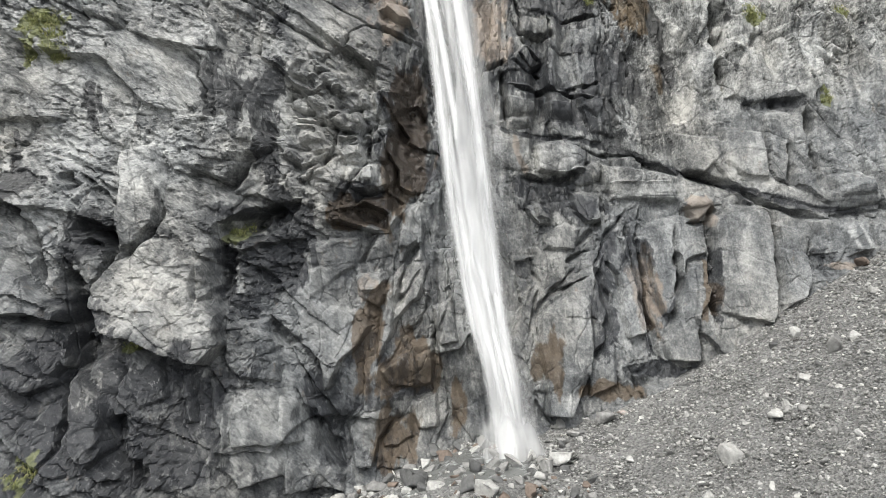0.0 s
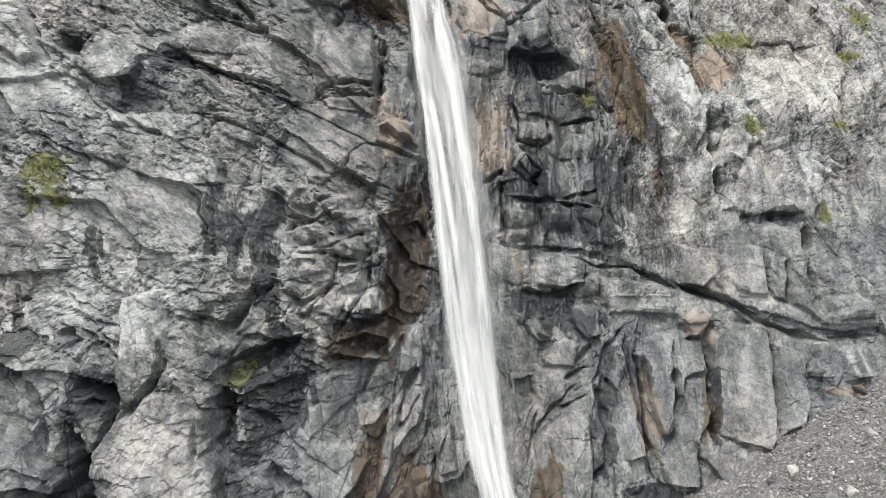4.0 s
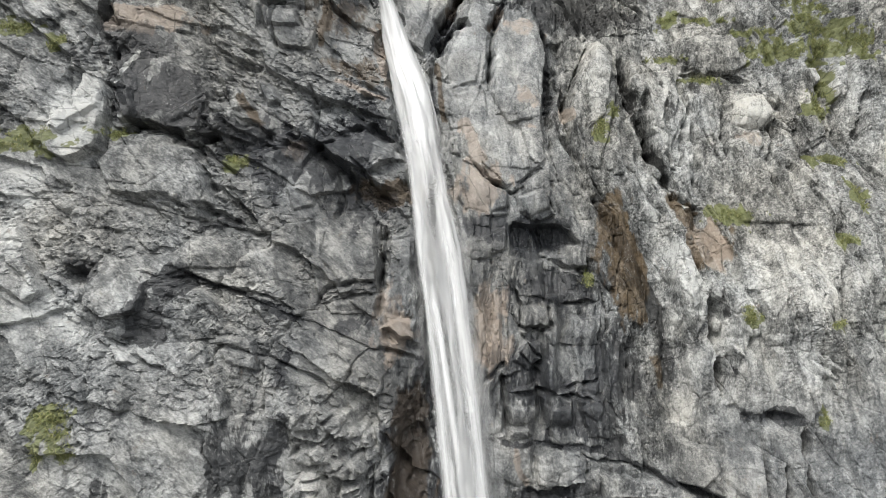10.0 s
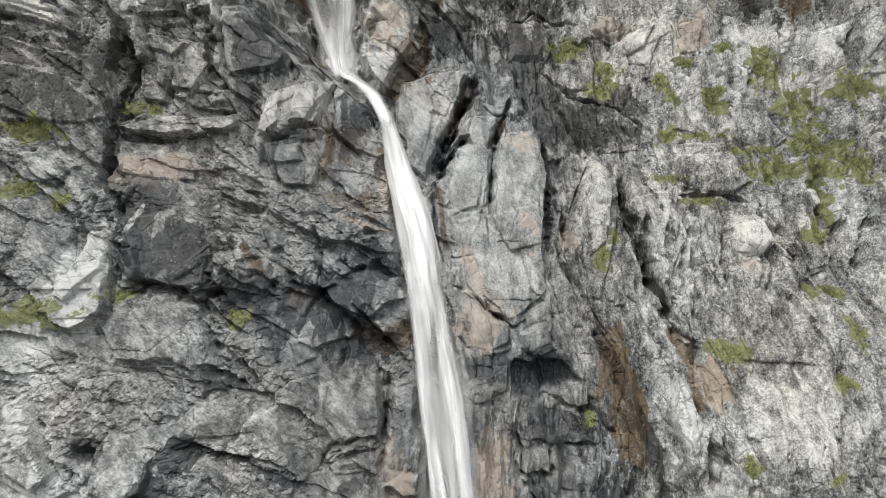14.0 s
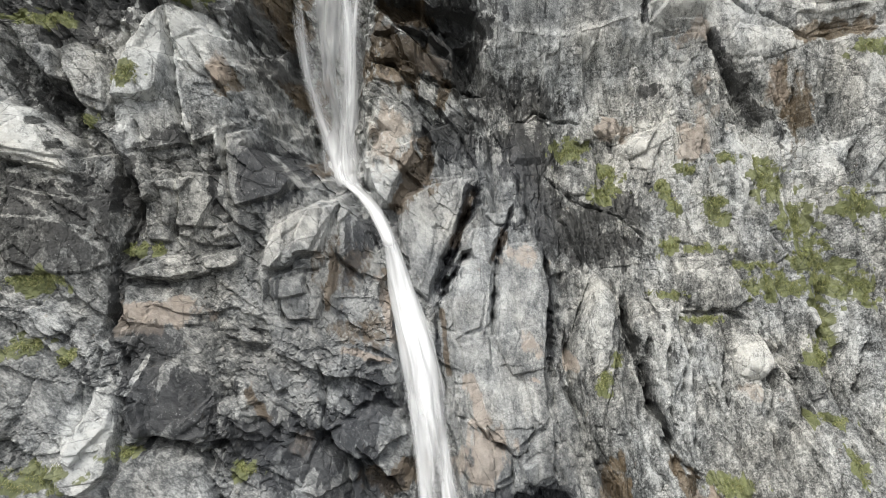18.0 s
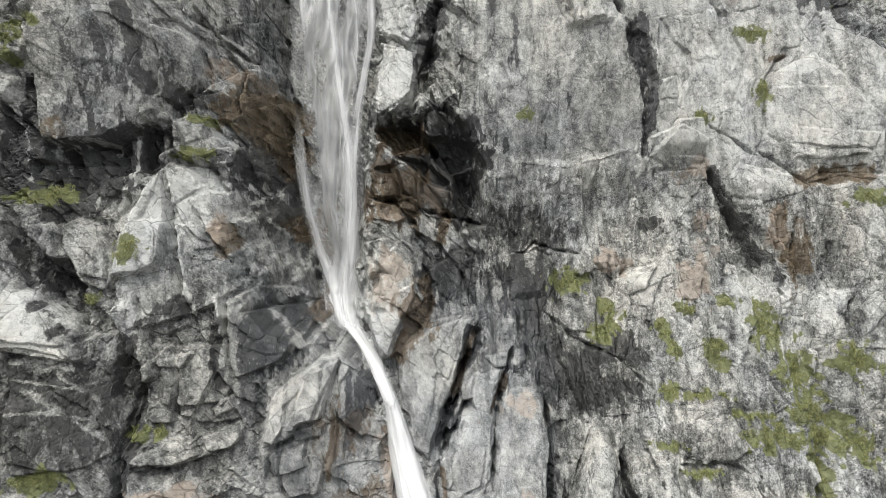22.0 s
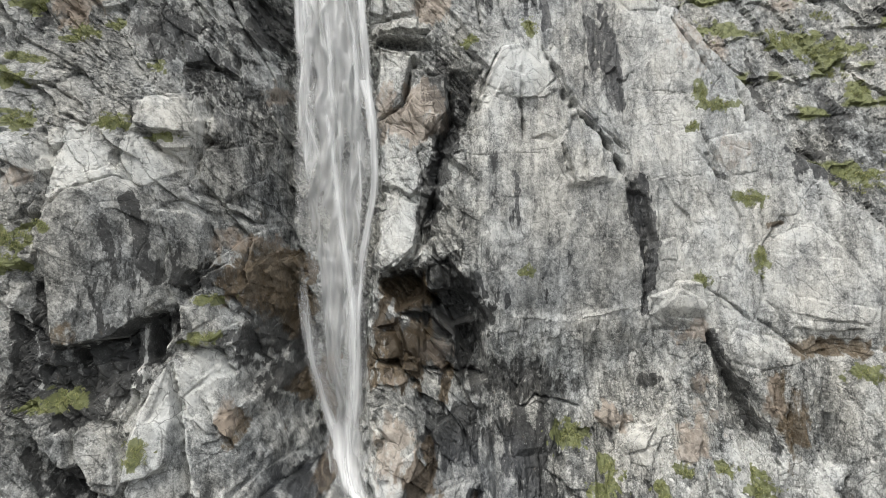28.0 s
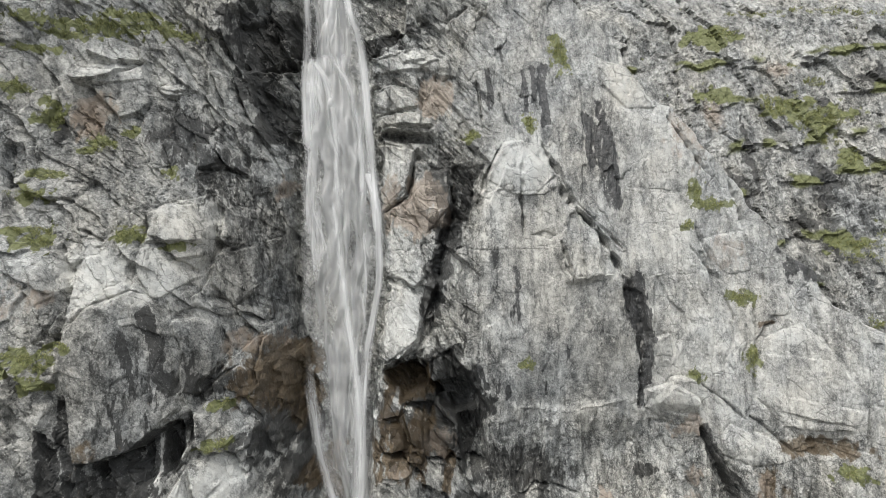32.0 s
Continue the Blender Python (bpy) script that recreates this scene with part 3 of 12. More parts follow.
block([(-34.2, 91.2), (-32.8, 91.9), (-32.6, 90.5), (-33.4, 87.4), (-34.7, 87.7)], 0.3, 0, 0, 0.1)
streak('wet', [(-32.5, 89.5), (-32.0, 86.6)], 0.6, 0.46)
block([(-35.1, 86.3), (-34.0, 86.8), (-33.2, 84.6), (-33.9, 83.2), (-34.6, 83.6)], -0.6, 0, 0, -0.4)
block([(-32.0, 86.5), (-30.6, 86.7), (-30.0, 83.8), (-31.1, 83.8)], 0.1, 0, 0, -0.25)
block([(-25.2, 81.7), (-23.2, 82.3), (-20.7, 80.4), (-20.9, 78.9), (-24.6, 78.9)], 0.5, 0, -0.2, 0.2)
crack([(-23.5, 98.6), (-21.4, 95.0), (-19.3, 90.2), (-17.3, 87.0), (-15.8, 84.4)], 0.3, 0.6)
block([(-21.6, 90.9), (-18.8, 89.0), (-16.9, 86.5), (-19.1, 86.9), (-21.0, 88.8)], 0.3, 0, 0, 0.1)
block([(-20.5, 95.0), (-16.8, 95.9), (-16.4, 87.1), (-17.9, 89.2), (-19.5, 92.4)], -0.3, 0, 0, -0.12)
block([(-20.3, 82.4), (-18.3, 82.1), (-18.0, 78.9), (-19.9, 79.4)], 0.3, 0, 0, 0.1)
block([(-29.3, 82.0), (-27.5, 80.7), (-27.2, 79.3), (-28.9, 80.6)], 0.3, 0, 0, 0.2)
block([(-33.8, 79.9), (-32.0, 79.3), (-30.3, 77.2), (-29.3, 75.1), (-31.2, 75.9), (-33.1, 76.8)], 0.7, 0, -0.3, 0.3)
block([(-9.6, 100.3), (-5.8, 101.6), (-5.0, 100.7), (-6.4, 99.5), (-8.7, 98.6), (-9.5, 98.2)], -2.0, 0, 0, -0.5)
ledge([(-16.8, 96.3), (-13.7, 97.0), (-9.2, 97.6)], 0.5, 2, 0.6)
block([(-8.7, 97.8), (-5.8, 98.4), (-2.9, 98.3), (-1.2, 97.4), (-3.5, 96.3), (-6.3, 96.1)], 0.4, 0, -0.3, 0.2)
block([(-2.8, 97.4), (-0.6, 97.7), (-0.3, 95.9), (-2.3, 96.2)], 0.4, 0, -0.2, 0.4)
block([(-8.0, 94.4), (-6.0, 94.9), (-3.5, 94.5), (-3.2, 92.4), (-6.3, 92.1), (-7.7, 92.6)], 0.5, 0, 0, 0.15)
block([(-8.0, 91.9), (-2.9, 92.0), (-1.7, 90.3), (-6.3, 90.6), (-7.7, 90.3)], 0.6, 0, -0.2, 0.2)
ledge([(-7.5, 90.3), (-4.5, 89.9), (-1.2, 89.5)], 1.0, 1.5, 0.6)
block([(-7.1, 89.8), (-1.7, 89.4), (-1.7, 88.6), (-5.7, 88.8)], -1.0, 0, 0, -0.5)
block([(-7.4, 88.7), (-4.5, 88.3), (-4.0, 86.2), (-4.5, 84.5), (-6.2, 82.9), (-7.4, 84.6)], 0.5, 0, 0, 0.25)
block([(-3.5, 85.6), (-0.6, 85.9), (-0.1, 82.7), (-1.7, 80.7), (-3.3, 81.8), (-4.1, 83.9)], 0.6, 0, 0, 0.2)
block([(-5.6, 81.6), (-3.9, 81.1), (-2.3, 79.5), (-3.4, 78.4), (-6.2, 79.5)], 0.4, 0, 0, 0.2)
crack([(-3.7, 86.7), (-4.2, 84.5), (-5.6, 82.6)], 0.2, 0.5)
streak('pink', [(-6.2, 82.0), (-4.5, 80.6), (-2.8, 79.8)], 1, 0.27)
block([(0.0, 86.6), (1.5, 86.0), (1.0, 82.2), (-0.1, 79.0), (-1.6, 79.0), (-0.6, 81.7)], -0.8, 0, 0, -0.35)
block([(3.1, 84.9), (4.8, 88.5), (6.4, 88.7), (8.4, 86.5), (9.7, 85.3), (7.9, 83.7), (5.2, 83.8)], 0.8, 0, -0.1, 0.4)
crack([(4.5, 88.2), (3.1, 85.4), (2.3, 82.2)], 0.25, 0.6)
crack([(8.2, 88.7), (9.5, 86.4), (11.0, 83.2), (11.9, 80.5)], 0.25, 0.6)
crack([(6.3, 86.5), (6.3, 84.3)], 0.12, 0.4)
streak('wet', [(8.9, 96.9), (9.0, 93.2), (8.6, 89.8)], 0.6, 0.33)
streak('wet', [(6.9, 96.3), (6.8, 93.3)], 0.6, 0.28)
streak('wet', [(4.5, 98.9), (5.0, 97.0)], 0.5, 0.28)
streak('wet', [(2.2, 95.2), (3.8, 91.6)], 0.5, 0.33)
crack([(14.1, 102.8), (15.0, 100.3), (16.2, 97.7)], 0.3, 0.6)
streak('pale', [(15.1, 94.2), (17.6, 92.4), (19.5, 91.2)], 0.7, 0.75)
streak('wet', [(12.8, 91.4), (14.1, 85.8), (14.5, 81.6)], 0.5, 0.64)
crack([(11.0, 83.2), (13.4, 80.5), (15.4, 78.4)], 0.2, 0.5)
stain('wet', (-11.1, 2.7), 0.45, 5.0, 2.7, 0)
stain('wet', (-3.4, 2.3), 0.35, 3.0, 3.5, 0)
block([(-26.6, 49.5), (-21.5, 50.7), (-21.0, 48.3), (-20.2, 43.6), (-21.6, 43.1), (-23.9, 43.2), (-25.5, 44.0)], 0.5, 0, 0, -0.15)
streak('pale', [(-25.6, 47.8), (-23.5, 46.3), (-20.7, 44.3)], 0.5, 0.14)
streak('pale', [(-24.2, 48.5), (-21.4, 46.6)], 0.5, 0.14)
block([(-21.2, 49.9), (-20.1, 48.5), (-19.5, 46.5), (-19.5, 44.9), (-20.1, 43.6), (-20.7, 46.7)], -0.7, 0, 0, -0.5)
block([(-19.7, 48.5), (-18.3, 50.0), (-17.7, 47.5), (-17.6, 45.1), (-18.9, 45.1), (-19.4, 46.5)], 0.6, 0, 0, 0.15)
block([(-17.9, 49.7), (-15.9, 49.5), (-15.4, 47.8), (-16.6, 45.2), (-17.4, 45.5), (-17.6, 47.6)], 0.5, 0, 0, 0)
block([(-14.1, 47.1), (-12.4, 47.0), (-12.4, 45.2), (-12.5, 42.8), (-13.5, 43.5)], -0.4, 0, 0, -0.25)
block([(-11.5, 46.2), (-10.7, 47.0), (-10.2, 46.4), (-11.1, 45.4), (-11.4, 43.3), (-12.4, 43.4), (-12.2, 44.8)], 0.6, 0, -0.2, 0.3)
block([(-19.8, 43.1), (-17.7, 44.1), (-13.6, 44.5), (-13.5, 43.5), (-17.1, 42.4), (-18.3, 42.5)], 0.5, 0, -0.4, 0.25)
block([(-19.6, 41.4), (-18.2, 41.7), (-15.8, 41.5), (-15.2, 39.9), (-17.3, 39.8), (-19.1, 40.2)], 0.5, 0, -0.2, 0.1)
block([(-20.0, 40.0), (-19.4, 40.2), (-18.2, 39.4), (-18.3, 38.7), (-19.5, 39.1)], 0.5, 0, 0, 0.2)
block([(-19.4, 38.9), (-18.1, 38.4), (-18.1, 37.8), (-19.1, 37.8)], -0.6, 0, 0, -0.5)
block([(-18.4, 35.9), (-17.8, 37.6), (-16.4, 38.0), (-14.8, 37.4), (-14.0, 35.0), (-15.7, 33.7), (-17.6, 33.9)], 0.8, 0, 0.2, -0.3)
block([(-20.1, 35.9), (-20.0, 36.9), (-19.4, 36.9), (-18.8, 35.8), (-18.9, 34.7), (-20.0, 32.8), (-20.6, 33.2)], 0.6, 0, -0.3, 0.45)
streak('pale', [(-18.7, 36.1), (-17.9, 37.3)], 0.9, 0.19)
block([(-13.7, 39.6), (-12.4, 39.6), (-11.3, 38.2), (-12.8, 37.8)], -0.3, 0, 0, -0.3)
block([(-13.3, 36.7), (-12.0, 36.4), (-11.3, 35.4), (-12.4, 35.0)], 0.4, 0, 0, 0.15)
streak('pale', [(-24.1, 41.7), (-22.4, 40.5), (-20.6, 38.2)], 0.6, 0.26)
streak('pale', [(-24.7, 40.3), (-22.8, 39.1)], 0.6, 0.25)
streak('wet', [(-22.6, 40.5), (-20.9, 38.2), (-20.0, 36.6)], 0.6, 0.16)
crack([(-20.2, 43.2), (-19.7, 40.7), (-20.2, 39.6), (-20.1, 37.6)], 0.3, 0.9)
ledge([(-18.3, 33.7), (-15.6, 33.3), (-14.2, 32.7), (-13.1, 33.5), (-11.0, 32.9), (-10.2, 34.3)], 1.2, 2.5, 0.9)
block([(-12.1, 45.1), (-11.2, 46.5), (-9.6, 48.1), (-8.1, 48.2), (-8.5, 46.3), (-8.9, 44.3), (-10.3, 44.1), (-10.9, 43.3), (-12.3, 43.1)], 0.8, 0, -0.15, 0.25)
block([(-10.8, 43.8), (-8.6, 44.1), (-8.7, 43.2), (-10.7, 43.1)], 0.4, 0, 0.4, -0.2)
ledge([(-11.1, 43.9), (-9.6, 43.9), (-8.2, 43.9)], 0.5, 1, 0.4)
block([(-11.5, 42.5), (-8.8, 43.1), (-8.3, 42.0), (-8.6, 39.9), (-10.5, 39.8), (-11.6, 40.9)], 0.4, 0, -0.05, 0.12)
crack([(-11.2, 42.9), (-11.3, 41.3), (-10.8, 39.7)], 0.15, 0.4)
block([(-8.0, 46.4), (-7.3, 47.3), (-6.2, 46.7), (-5.1, 45.9), (-4.4, 42.4), (-3.7, 39.0), (-3.8, 37.8), (-6.4, 38.4), (-7.5, 39.6), (-8.0, 42.0)], -0.6, 0, 0, 0.05)
streak('wet', [(-7.6, 46.4), (-7.1, 44.2), (-6.3, 43.0)], 0.8, 0.28)
streak('rust', [(-8.2, 44.1), (-7.8, 41.6)], 0.7, 0.31)
streak('rust', [(-4.8, 43.2), (-4.3, 40.2)], 0.7, 0.32)
ledge([(-8.0, 38.8), (-7.1, 38.2), (-5.3, 37.9), (-3.4, 36.8)], 0.5, 1.2, 0.5)
block([(-3.3, 50.6), (-2.0, 52.2), (-1.1, 51.3), (-1.7, 49.5), (-3.2, 48.7), (-4.0, 47.1), (-4.2, 46.3), (-4.7, 47.0), (-3.9, 49.1)], -0.6, 0, 0, -0.1)
streak('rust', [(-2.0, 51.4), (-3.0, 49.3), (-4.2, 47.1)], 1.0, 0.62)
block([(-4.0, 46.3), (-3.3, 48.4), (-1.3, 49.8), (1.3, 50.4), (0.9, 48.3), (-0.1, 45.8), (-0.9, 46.4), (-1.4, 43.1), (-2.2, 40.8), (-3.1, 43.9), (-3.7, 45.2)], 0.6, 0, -0.05, 0.27)
block([(-0.7, 45.5), (0.5, 47.6), (1.1, 48.0), (0.4, 45.6), (-1.0, 42.0), (-1.3, 41.3), (-1.2, 43.6)], 0.2, 0, 0, 0.15)
crack([(1.7, 50.0), (1.2, 47.8), (0.3, 45.1), (-1.0, 42.2), (-1.2, 40.8)], 0.45, 1.0)
streak('wet', [(1.7, 50.0), (1.1, 47.0)], 0.9, 0.37)
crack([(1.4, 44.5), (0.3, 42.7), (-0.6, 40.9), (-1.0, 40.0)], 0.35, 0.8)
streak('wet', [(1.4, 44.5), (0.3, 42.6), (-0.6, 40.8)], 0.8, 0.34)
block([(0.2, 43.6), (1.9, 46.2), (4.1, 46.3), (3.7, 44.3), (3.2, 42.4), (3.1, 39.2), (1.7, 38.3), (0.1, 39.1), (-0.1, 41.2)], 0.5, 0, -0.03, 0.22)
crack([(4.5, 45.4), (3.8, 43.3), (3.4, 41.4), (3.2, 38.8)], 0.22, 0.6)
block([(4.0, 42.4), (4.8, 44.8), (6.8, 45.1), (7.1, 42.4), (6.7, 37.5), (5.2, 36.3), (3.6, 36.3)], 0.5, 0, -0.03, 0.24)
block([(0.1, 38.5), (2.9, 38.3), (3.1, 35.5), (0.4, 35.1), (-0.1, 37.0)], 0.3, 0, 0, 0.2)
block([(2.8, 47.5), (4.7, 47.4), (5.0, 46.3), (3.7, 46.5)], 0.3, 0, -0.4, 0.15)
crack([(5.6, 50.9), (6.5, 47.0), (5.5, 46.2)], 0.25, 0.6)
block([(4.7, 53.2), (8.6, 54.6), (8.7, 49.9), (6.7, 49.3), (5.4, 50.9)], -0.2, 0, 0, -0.3)
crack([(7.6, 44.4), (7.6, 40.6), (7.6, 37.9), (6.8, 35.5)], 0.35, 0.7)
streak('wet', [(-1.2, 40.4), (-0.7, 37.4), (-0.3, 35.4)], 0.6, 0.24)
streak('rust', [(-0.6, 40.4), (0.0, 35.4)], 0.8, 0.24)
stain('wet', (0.6, 53.8), 0.6, 4.3, 2.4, 0)
ledge([(-9.4, 37.9), (-7.7, 38.2)], 0.4, 1, 0.4)
ledge([(-9.9, 33.6), (-7.3, 32.6), (-5.2, 31.0), (-2.8, 30.4)], 0.9, 2, 0.8)
ledge([(9.3, 49.4), (10.9, 48.8), (12.1, 47.4), (14.7, 46.8)], 0.8, 2, 0.6)
block([(9.9, 52.0), (12.6, 51.1), (12.3, 49.1), (10.0, 49.1)], 0.4, 0, 0, 0)
ledge([(15.0, 46.0), (16.2, 45.2), (17.1, 44.2)], 0.6, 1.5, 0.5)
block([(8.6, 45.5), (12.2, 45.2), (15.6, 44.7), (16.4, 43.0), (13.6, 43.0), (8.4, 43.4)], 0.1, 0, 0, -0.2)
block([(19.3, 55.6), (21.1, 54.9), (20.8, 51.5), (19.2, 52.0)], 0.4, 0, 0, 0.1)
stain('pink', (20.1, 53.5), 0.8, 1.2, 1.8, 0)
block([(14.4, 52.7), (15.7, 54.2), (17.0, 54.2), (17.5, 55.5), (18.0, 53.8), (17.1, 51.2), (15.4, 51.4)], 0.5, 0, -0.1, 0.3)
block([(21.4, 52.1), (23.5, 51.8), (24.3, 50.2), (23.5, 47.5), (21.8, 50.1)], 0.4, 0, 0, 0.15)
block([(21.9, 47.2), (24.2, 47.0), (25.8, 44.1), (24.5, 42.8), (22.0, 44.3)], 0.4, 0, 0, -0.12)
block([(27.4, 50.7), (29.8, 50.8), (29.8, 49.0), (28.0, 48.8)], 0.5, 0, 0, 0.15)
block([(30.6, 50.7), (32.5, 52.6), (32.1, 48.7), (30.6, 48.7)], 0.6, 0, 0, 0.25)
block([(18.1, 43.9), (21.5, 44.1), (22.1, 42.5), (22.1, 40.2), (19.1, 39.8), (17.4, 41.1)], 0.5, 0, 0, 0.1)
ledge([(17.5, 40.6), (19.9, 39.5), (22.4, 39.3)], 0.4, 1.2, 0.4)
ledge([(17.5, 45.2), (20.8, 44.6), (23.8, 43.3)], 0.5, 1.5, 0.4)
block([(11.1, 42.2), (12.0, 42.5), (12.3, 40.6), (11.3, 36.3), (10.0, 35.1), (10.0, 38.8)], 0.6, 0, 0, 0.3)
crack([(12.8, 41.1), (13.3, 38.4), (14.0, 35.5)], 0.25, 0.6)
crack([(10.2, 40.6), (9.0, 37.9), (8.4, 35.5)], 0.25, 0.6)
block([(13.2, 39.3), (16.6, 40.2), (17.1, 38.4), (16.0, 35.1), (14.5, 35.5), (13.5, 37.1)], 0.4, 0, 0, 0.15)
block([(21.2, 37.6), (22.9, 38.0), (23.6, 36.3), (22.4, 35.1), (21.0, 35.5)], 0.6, 0, -0.2, 0.45)
crack([(23.4, 38.6), (24.2, 37.1), (24.7, 35.1)], 0.25, 0.5)
streak('pale', [(28.8, 42.5), (28.6, 40.0)], 0.5, 0.25)
streak('pale', [(29.5, 41.6), (29.0, 39.1)], 0.6, 0.32)
block([(25.9, 42.5), (27.4, 43.1), (27.4, 40.9), (25.6, 40.5)], 0.2, 0, 0, -0.1)
crack([(13.4, 36.3), (15.0, 31.6), (16.4, 29.5)], 0.25, 0.6)
crack([(25.2, 34.7), (26.1, 32.4)], 0.25, 0.5)
crack([(8.0, 35.5), (9.5, 30.9), (10.7, 28.0)], 0.25, 0.5)
block([(-21.5, 58.2), (-21.1, 60.2), (-20.3, 62.3), (-19.0, 62.0), (-17.8, 60.6), (-19.6, 58.9), (-19.4, 55.1), (-21.2, 54.2), (-22.0, 54.5), (-21.8, 56.5)], 1.0, 0.03, -0.1, 0.25)
block([(-19.3, 59.3), (-17.7, 60.1), (-16.4, 58.0), (-15.8, 56.2), (-17.8, 56.0), (-18.7, 57.7)], 0.6, 0, 0, 0.15)
stain('rust', (-16.3, 57.3), 0.6, 0.6, 1.0, 0)
crack([(-20.1, 60.6), (-19.3, 57.6), (-18.9, 55.1), (-17.7, 52.3), (-16.9, 50.4)], 0.3, 0.8)
streak('pale', [(-18.8, 55.5), (-17.7, 52.7), (-16.9, 50.8)], 0.9, 0.19)
block([(-25.2, 57.2), (-25.0, 58.6), (-24.0, 57.9), (-22.6, 56.0), (-22.5, 54.1), (-23.9, 54.4), (-24.8, 55.8)], 0.7, 0, 0, 0.2)
block([(-26.8, 57.5), (-25.7, 57.7), (-25.1, 55.4), (-25.5, 55.0), (-26.3, 56.1)], 0.3, 0, 0, -0.2)
block([(-26.5, 55.7), (-24.6, 55.4), (-23.6, 52.5), (-24.6, 52.1), (-25.8, 53.8)], -0.6, 0, 0, -0.4)
crack([(-27.4, 56.7), (-26.3, 54.2), (-24.9, 52.4), (-23.3, 50.6)], 0.4, 1.0)
streak('pale', [(-28.4, 57.7), (-27.2, 55.2), (-26.4, 53.8)], 0.7, 0.11)
block([(-27.7, 53.3), (-26.6, 53.0), (-25.2, 52.0), (-23.5, 50.1), (-25.6, 50.4), (-27.2, 50.9)], 0.9, 0, -0.5, 0.5)
crack([(-22.2, 54.1), (-21.3, 52.2), (-20.6, 50.7), (-19.8, 47.4), (-20.2, 43.3), (-20.1, 41.4)], 0.45, 1.0)
block([(-16.2, 52.8), (-15.7, 53.2), (-15.5, 51.6), (-15.9, 50.8)], 0.4, 0, 0, 0.4)
block([(-15.4, 52.4), (-13.6, 52.9), (-11.2, 50.9), (-10.3, 48.8), (-12.4, 48.8), (-14.6, 49.6), (-15.5, 50.4)], 0.7, 0, 0.1, -0.2)
block([(-19.7, 65.3), (-17.2, 63.7), (-17.8, 63.0), (-19.1, 62.6), (-20.1, 63.3), (-20.3, 65.6)], 0.5, 0, 0, 0.1)
crack([(-18.8, 67.2), (-17.5, 65.7), (-15.5, 63.6), (-12.4, 61.0)], 0.2, 0.5)
crack([(-17.5, 61.1), (-14.7, 58.6), (-11.4, 56.6)], 0.2, 0.5)
streak('wet', [(-16.9, 65.9), (-12.2, 59.4)], 0.5, 1.11)
block([(-15.5, 61.5), (-12.1, 58.9), (-11.0, 56.6), (-13.5, 57.8)], 0.3, 0, 0, -0.2)
block([(-12.5, 56.5), (-10.4, 54.4), (-8.3, 51.4), (-9.0, 50.9), (-11.5, 53.4)], 0.3, 0, 0, -0.15)
streak('rust', [(-11.8, 57.0), (-10.0, 53.9), (-8.7, 51.6)], 0.8, 0.60)
block([(-15.4, 55.8), (-12.3, 54.7), (-10.7, 53.0), (-12.1, 52.5), (-14.0, 53.7)], 0.3, 0, 0, 0.1)
block([(-7.2, 66.8), (-4.7, 68.2), (-2.9, 67.3), (-2.9, 65.7), (-5.6, 65.7)], -0.5, 0, 0, -0.35)
streak('rust', [(-6.6, 66.2), (-3.2, 66.8)], 0.7, 0.70)
block([(-7.1, 69.2), (-4.8, 70.2), (-4.3, 71.0), (-5.2, 68.5), (-6.7, 67.4)], 0.5, 0, 0, 0.4)
block([(-6.6, 65.1), (-4.6, 65.4), (-2.9, 63.1), (-2.6, 60.5), (-5.0, 59.8), (-6.4, 61.2)], 0.2, 0, 0, -0.05)
block([(-2.7, 65.7), (1.8, 66.3), (2.3, 63.8), (2.8, 58.3), (0.3, 58.2), (-1.7, 60.6), (-2.4, 63.1)], -0.5, 0, 0, -0.4)
streak('rust', [(-2.6, 61.0), (-0.2, 59.2), (-0.7, 56.1)], 0.6, 0.58)
block([(-7.4, 56.5), (-5.3, 57.1), (-3.5, 56.4), (-2.6, 55.0), (-2.8, 52.1), (-4.0, 49.7), (-4.5, 47.6), (-6.5, 47.6), (-7.2, 49.7), (-6.8, 53.2)], 0.8, 0, -0.05, 0.35)
stain('pink', (-4.7, 52.4), 0.4, 1.8, 2.2, 0)
crack([(-2.3, 55.0), (-1.4, 53.1), (-1.8, 50.7), (-3.5, 48.4)], 0.35, 0.6)
streak('rust', [(-2.3, 54.0), (-1.6, 52.1), (-2.5, 50.2), (-3.7, 48.8)], 1.0, 0.55)
block([(-2.0, 54.0), (0.3, 55.6), (1.2, 53.7), (2.2, 51.2), (0.3, 51.7), (-1.3, 52.6)], 0.3, 0, 0, -0.1)
crack([(0.5, 55.1), (1.7, 52.7), (2.6, 51.0)], 0.2, 0.5)
block([(5.5, 54.8), (9.1, 55.3), (9.2, 52.8), (8.0, 50.8), (6.0, 50.8), (5.1, 52.2)], 0.2, 0, 0, -0.3)
ledge([(5.5, 55.3), (7.6, 56.2), (9.6, 55.4)], 0.4, 1, 0.4)
block([(-1.5, 50.4), (1.2, 50.6), (0.2, 49.3), (-1.9, 49.3)], 0.3, 0, 0, 0.2)
streak('wet', [(2.3, 67.7), (3.3, 65.3)], 0.8, 0.30)
ledge([(10.7, 55.9), (12.4, 55.4)], 0.5, 1.5, 0.5)
crack([(16.8, 70.2), (16.9, 67.4), (17.0, 63.6)], 0.3, 0.6)
streak('wet', [(16.8, 70.2), (16.9, 67.4), (17.0, 63.6)], 0.6, 0.39)
block([(17.4, 64.0), (19.5, 67.1), (21.2, 67.2), (21.6, 64.5), (21.2, 63.2), (18.7, 63.0)], 0.9, 0, 0.1, 0.15)
ledge([(17.4, 63.0), (19.5, 62.8), (21.2, 63.2)], 0.8, 2, 0.6)
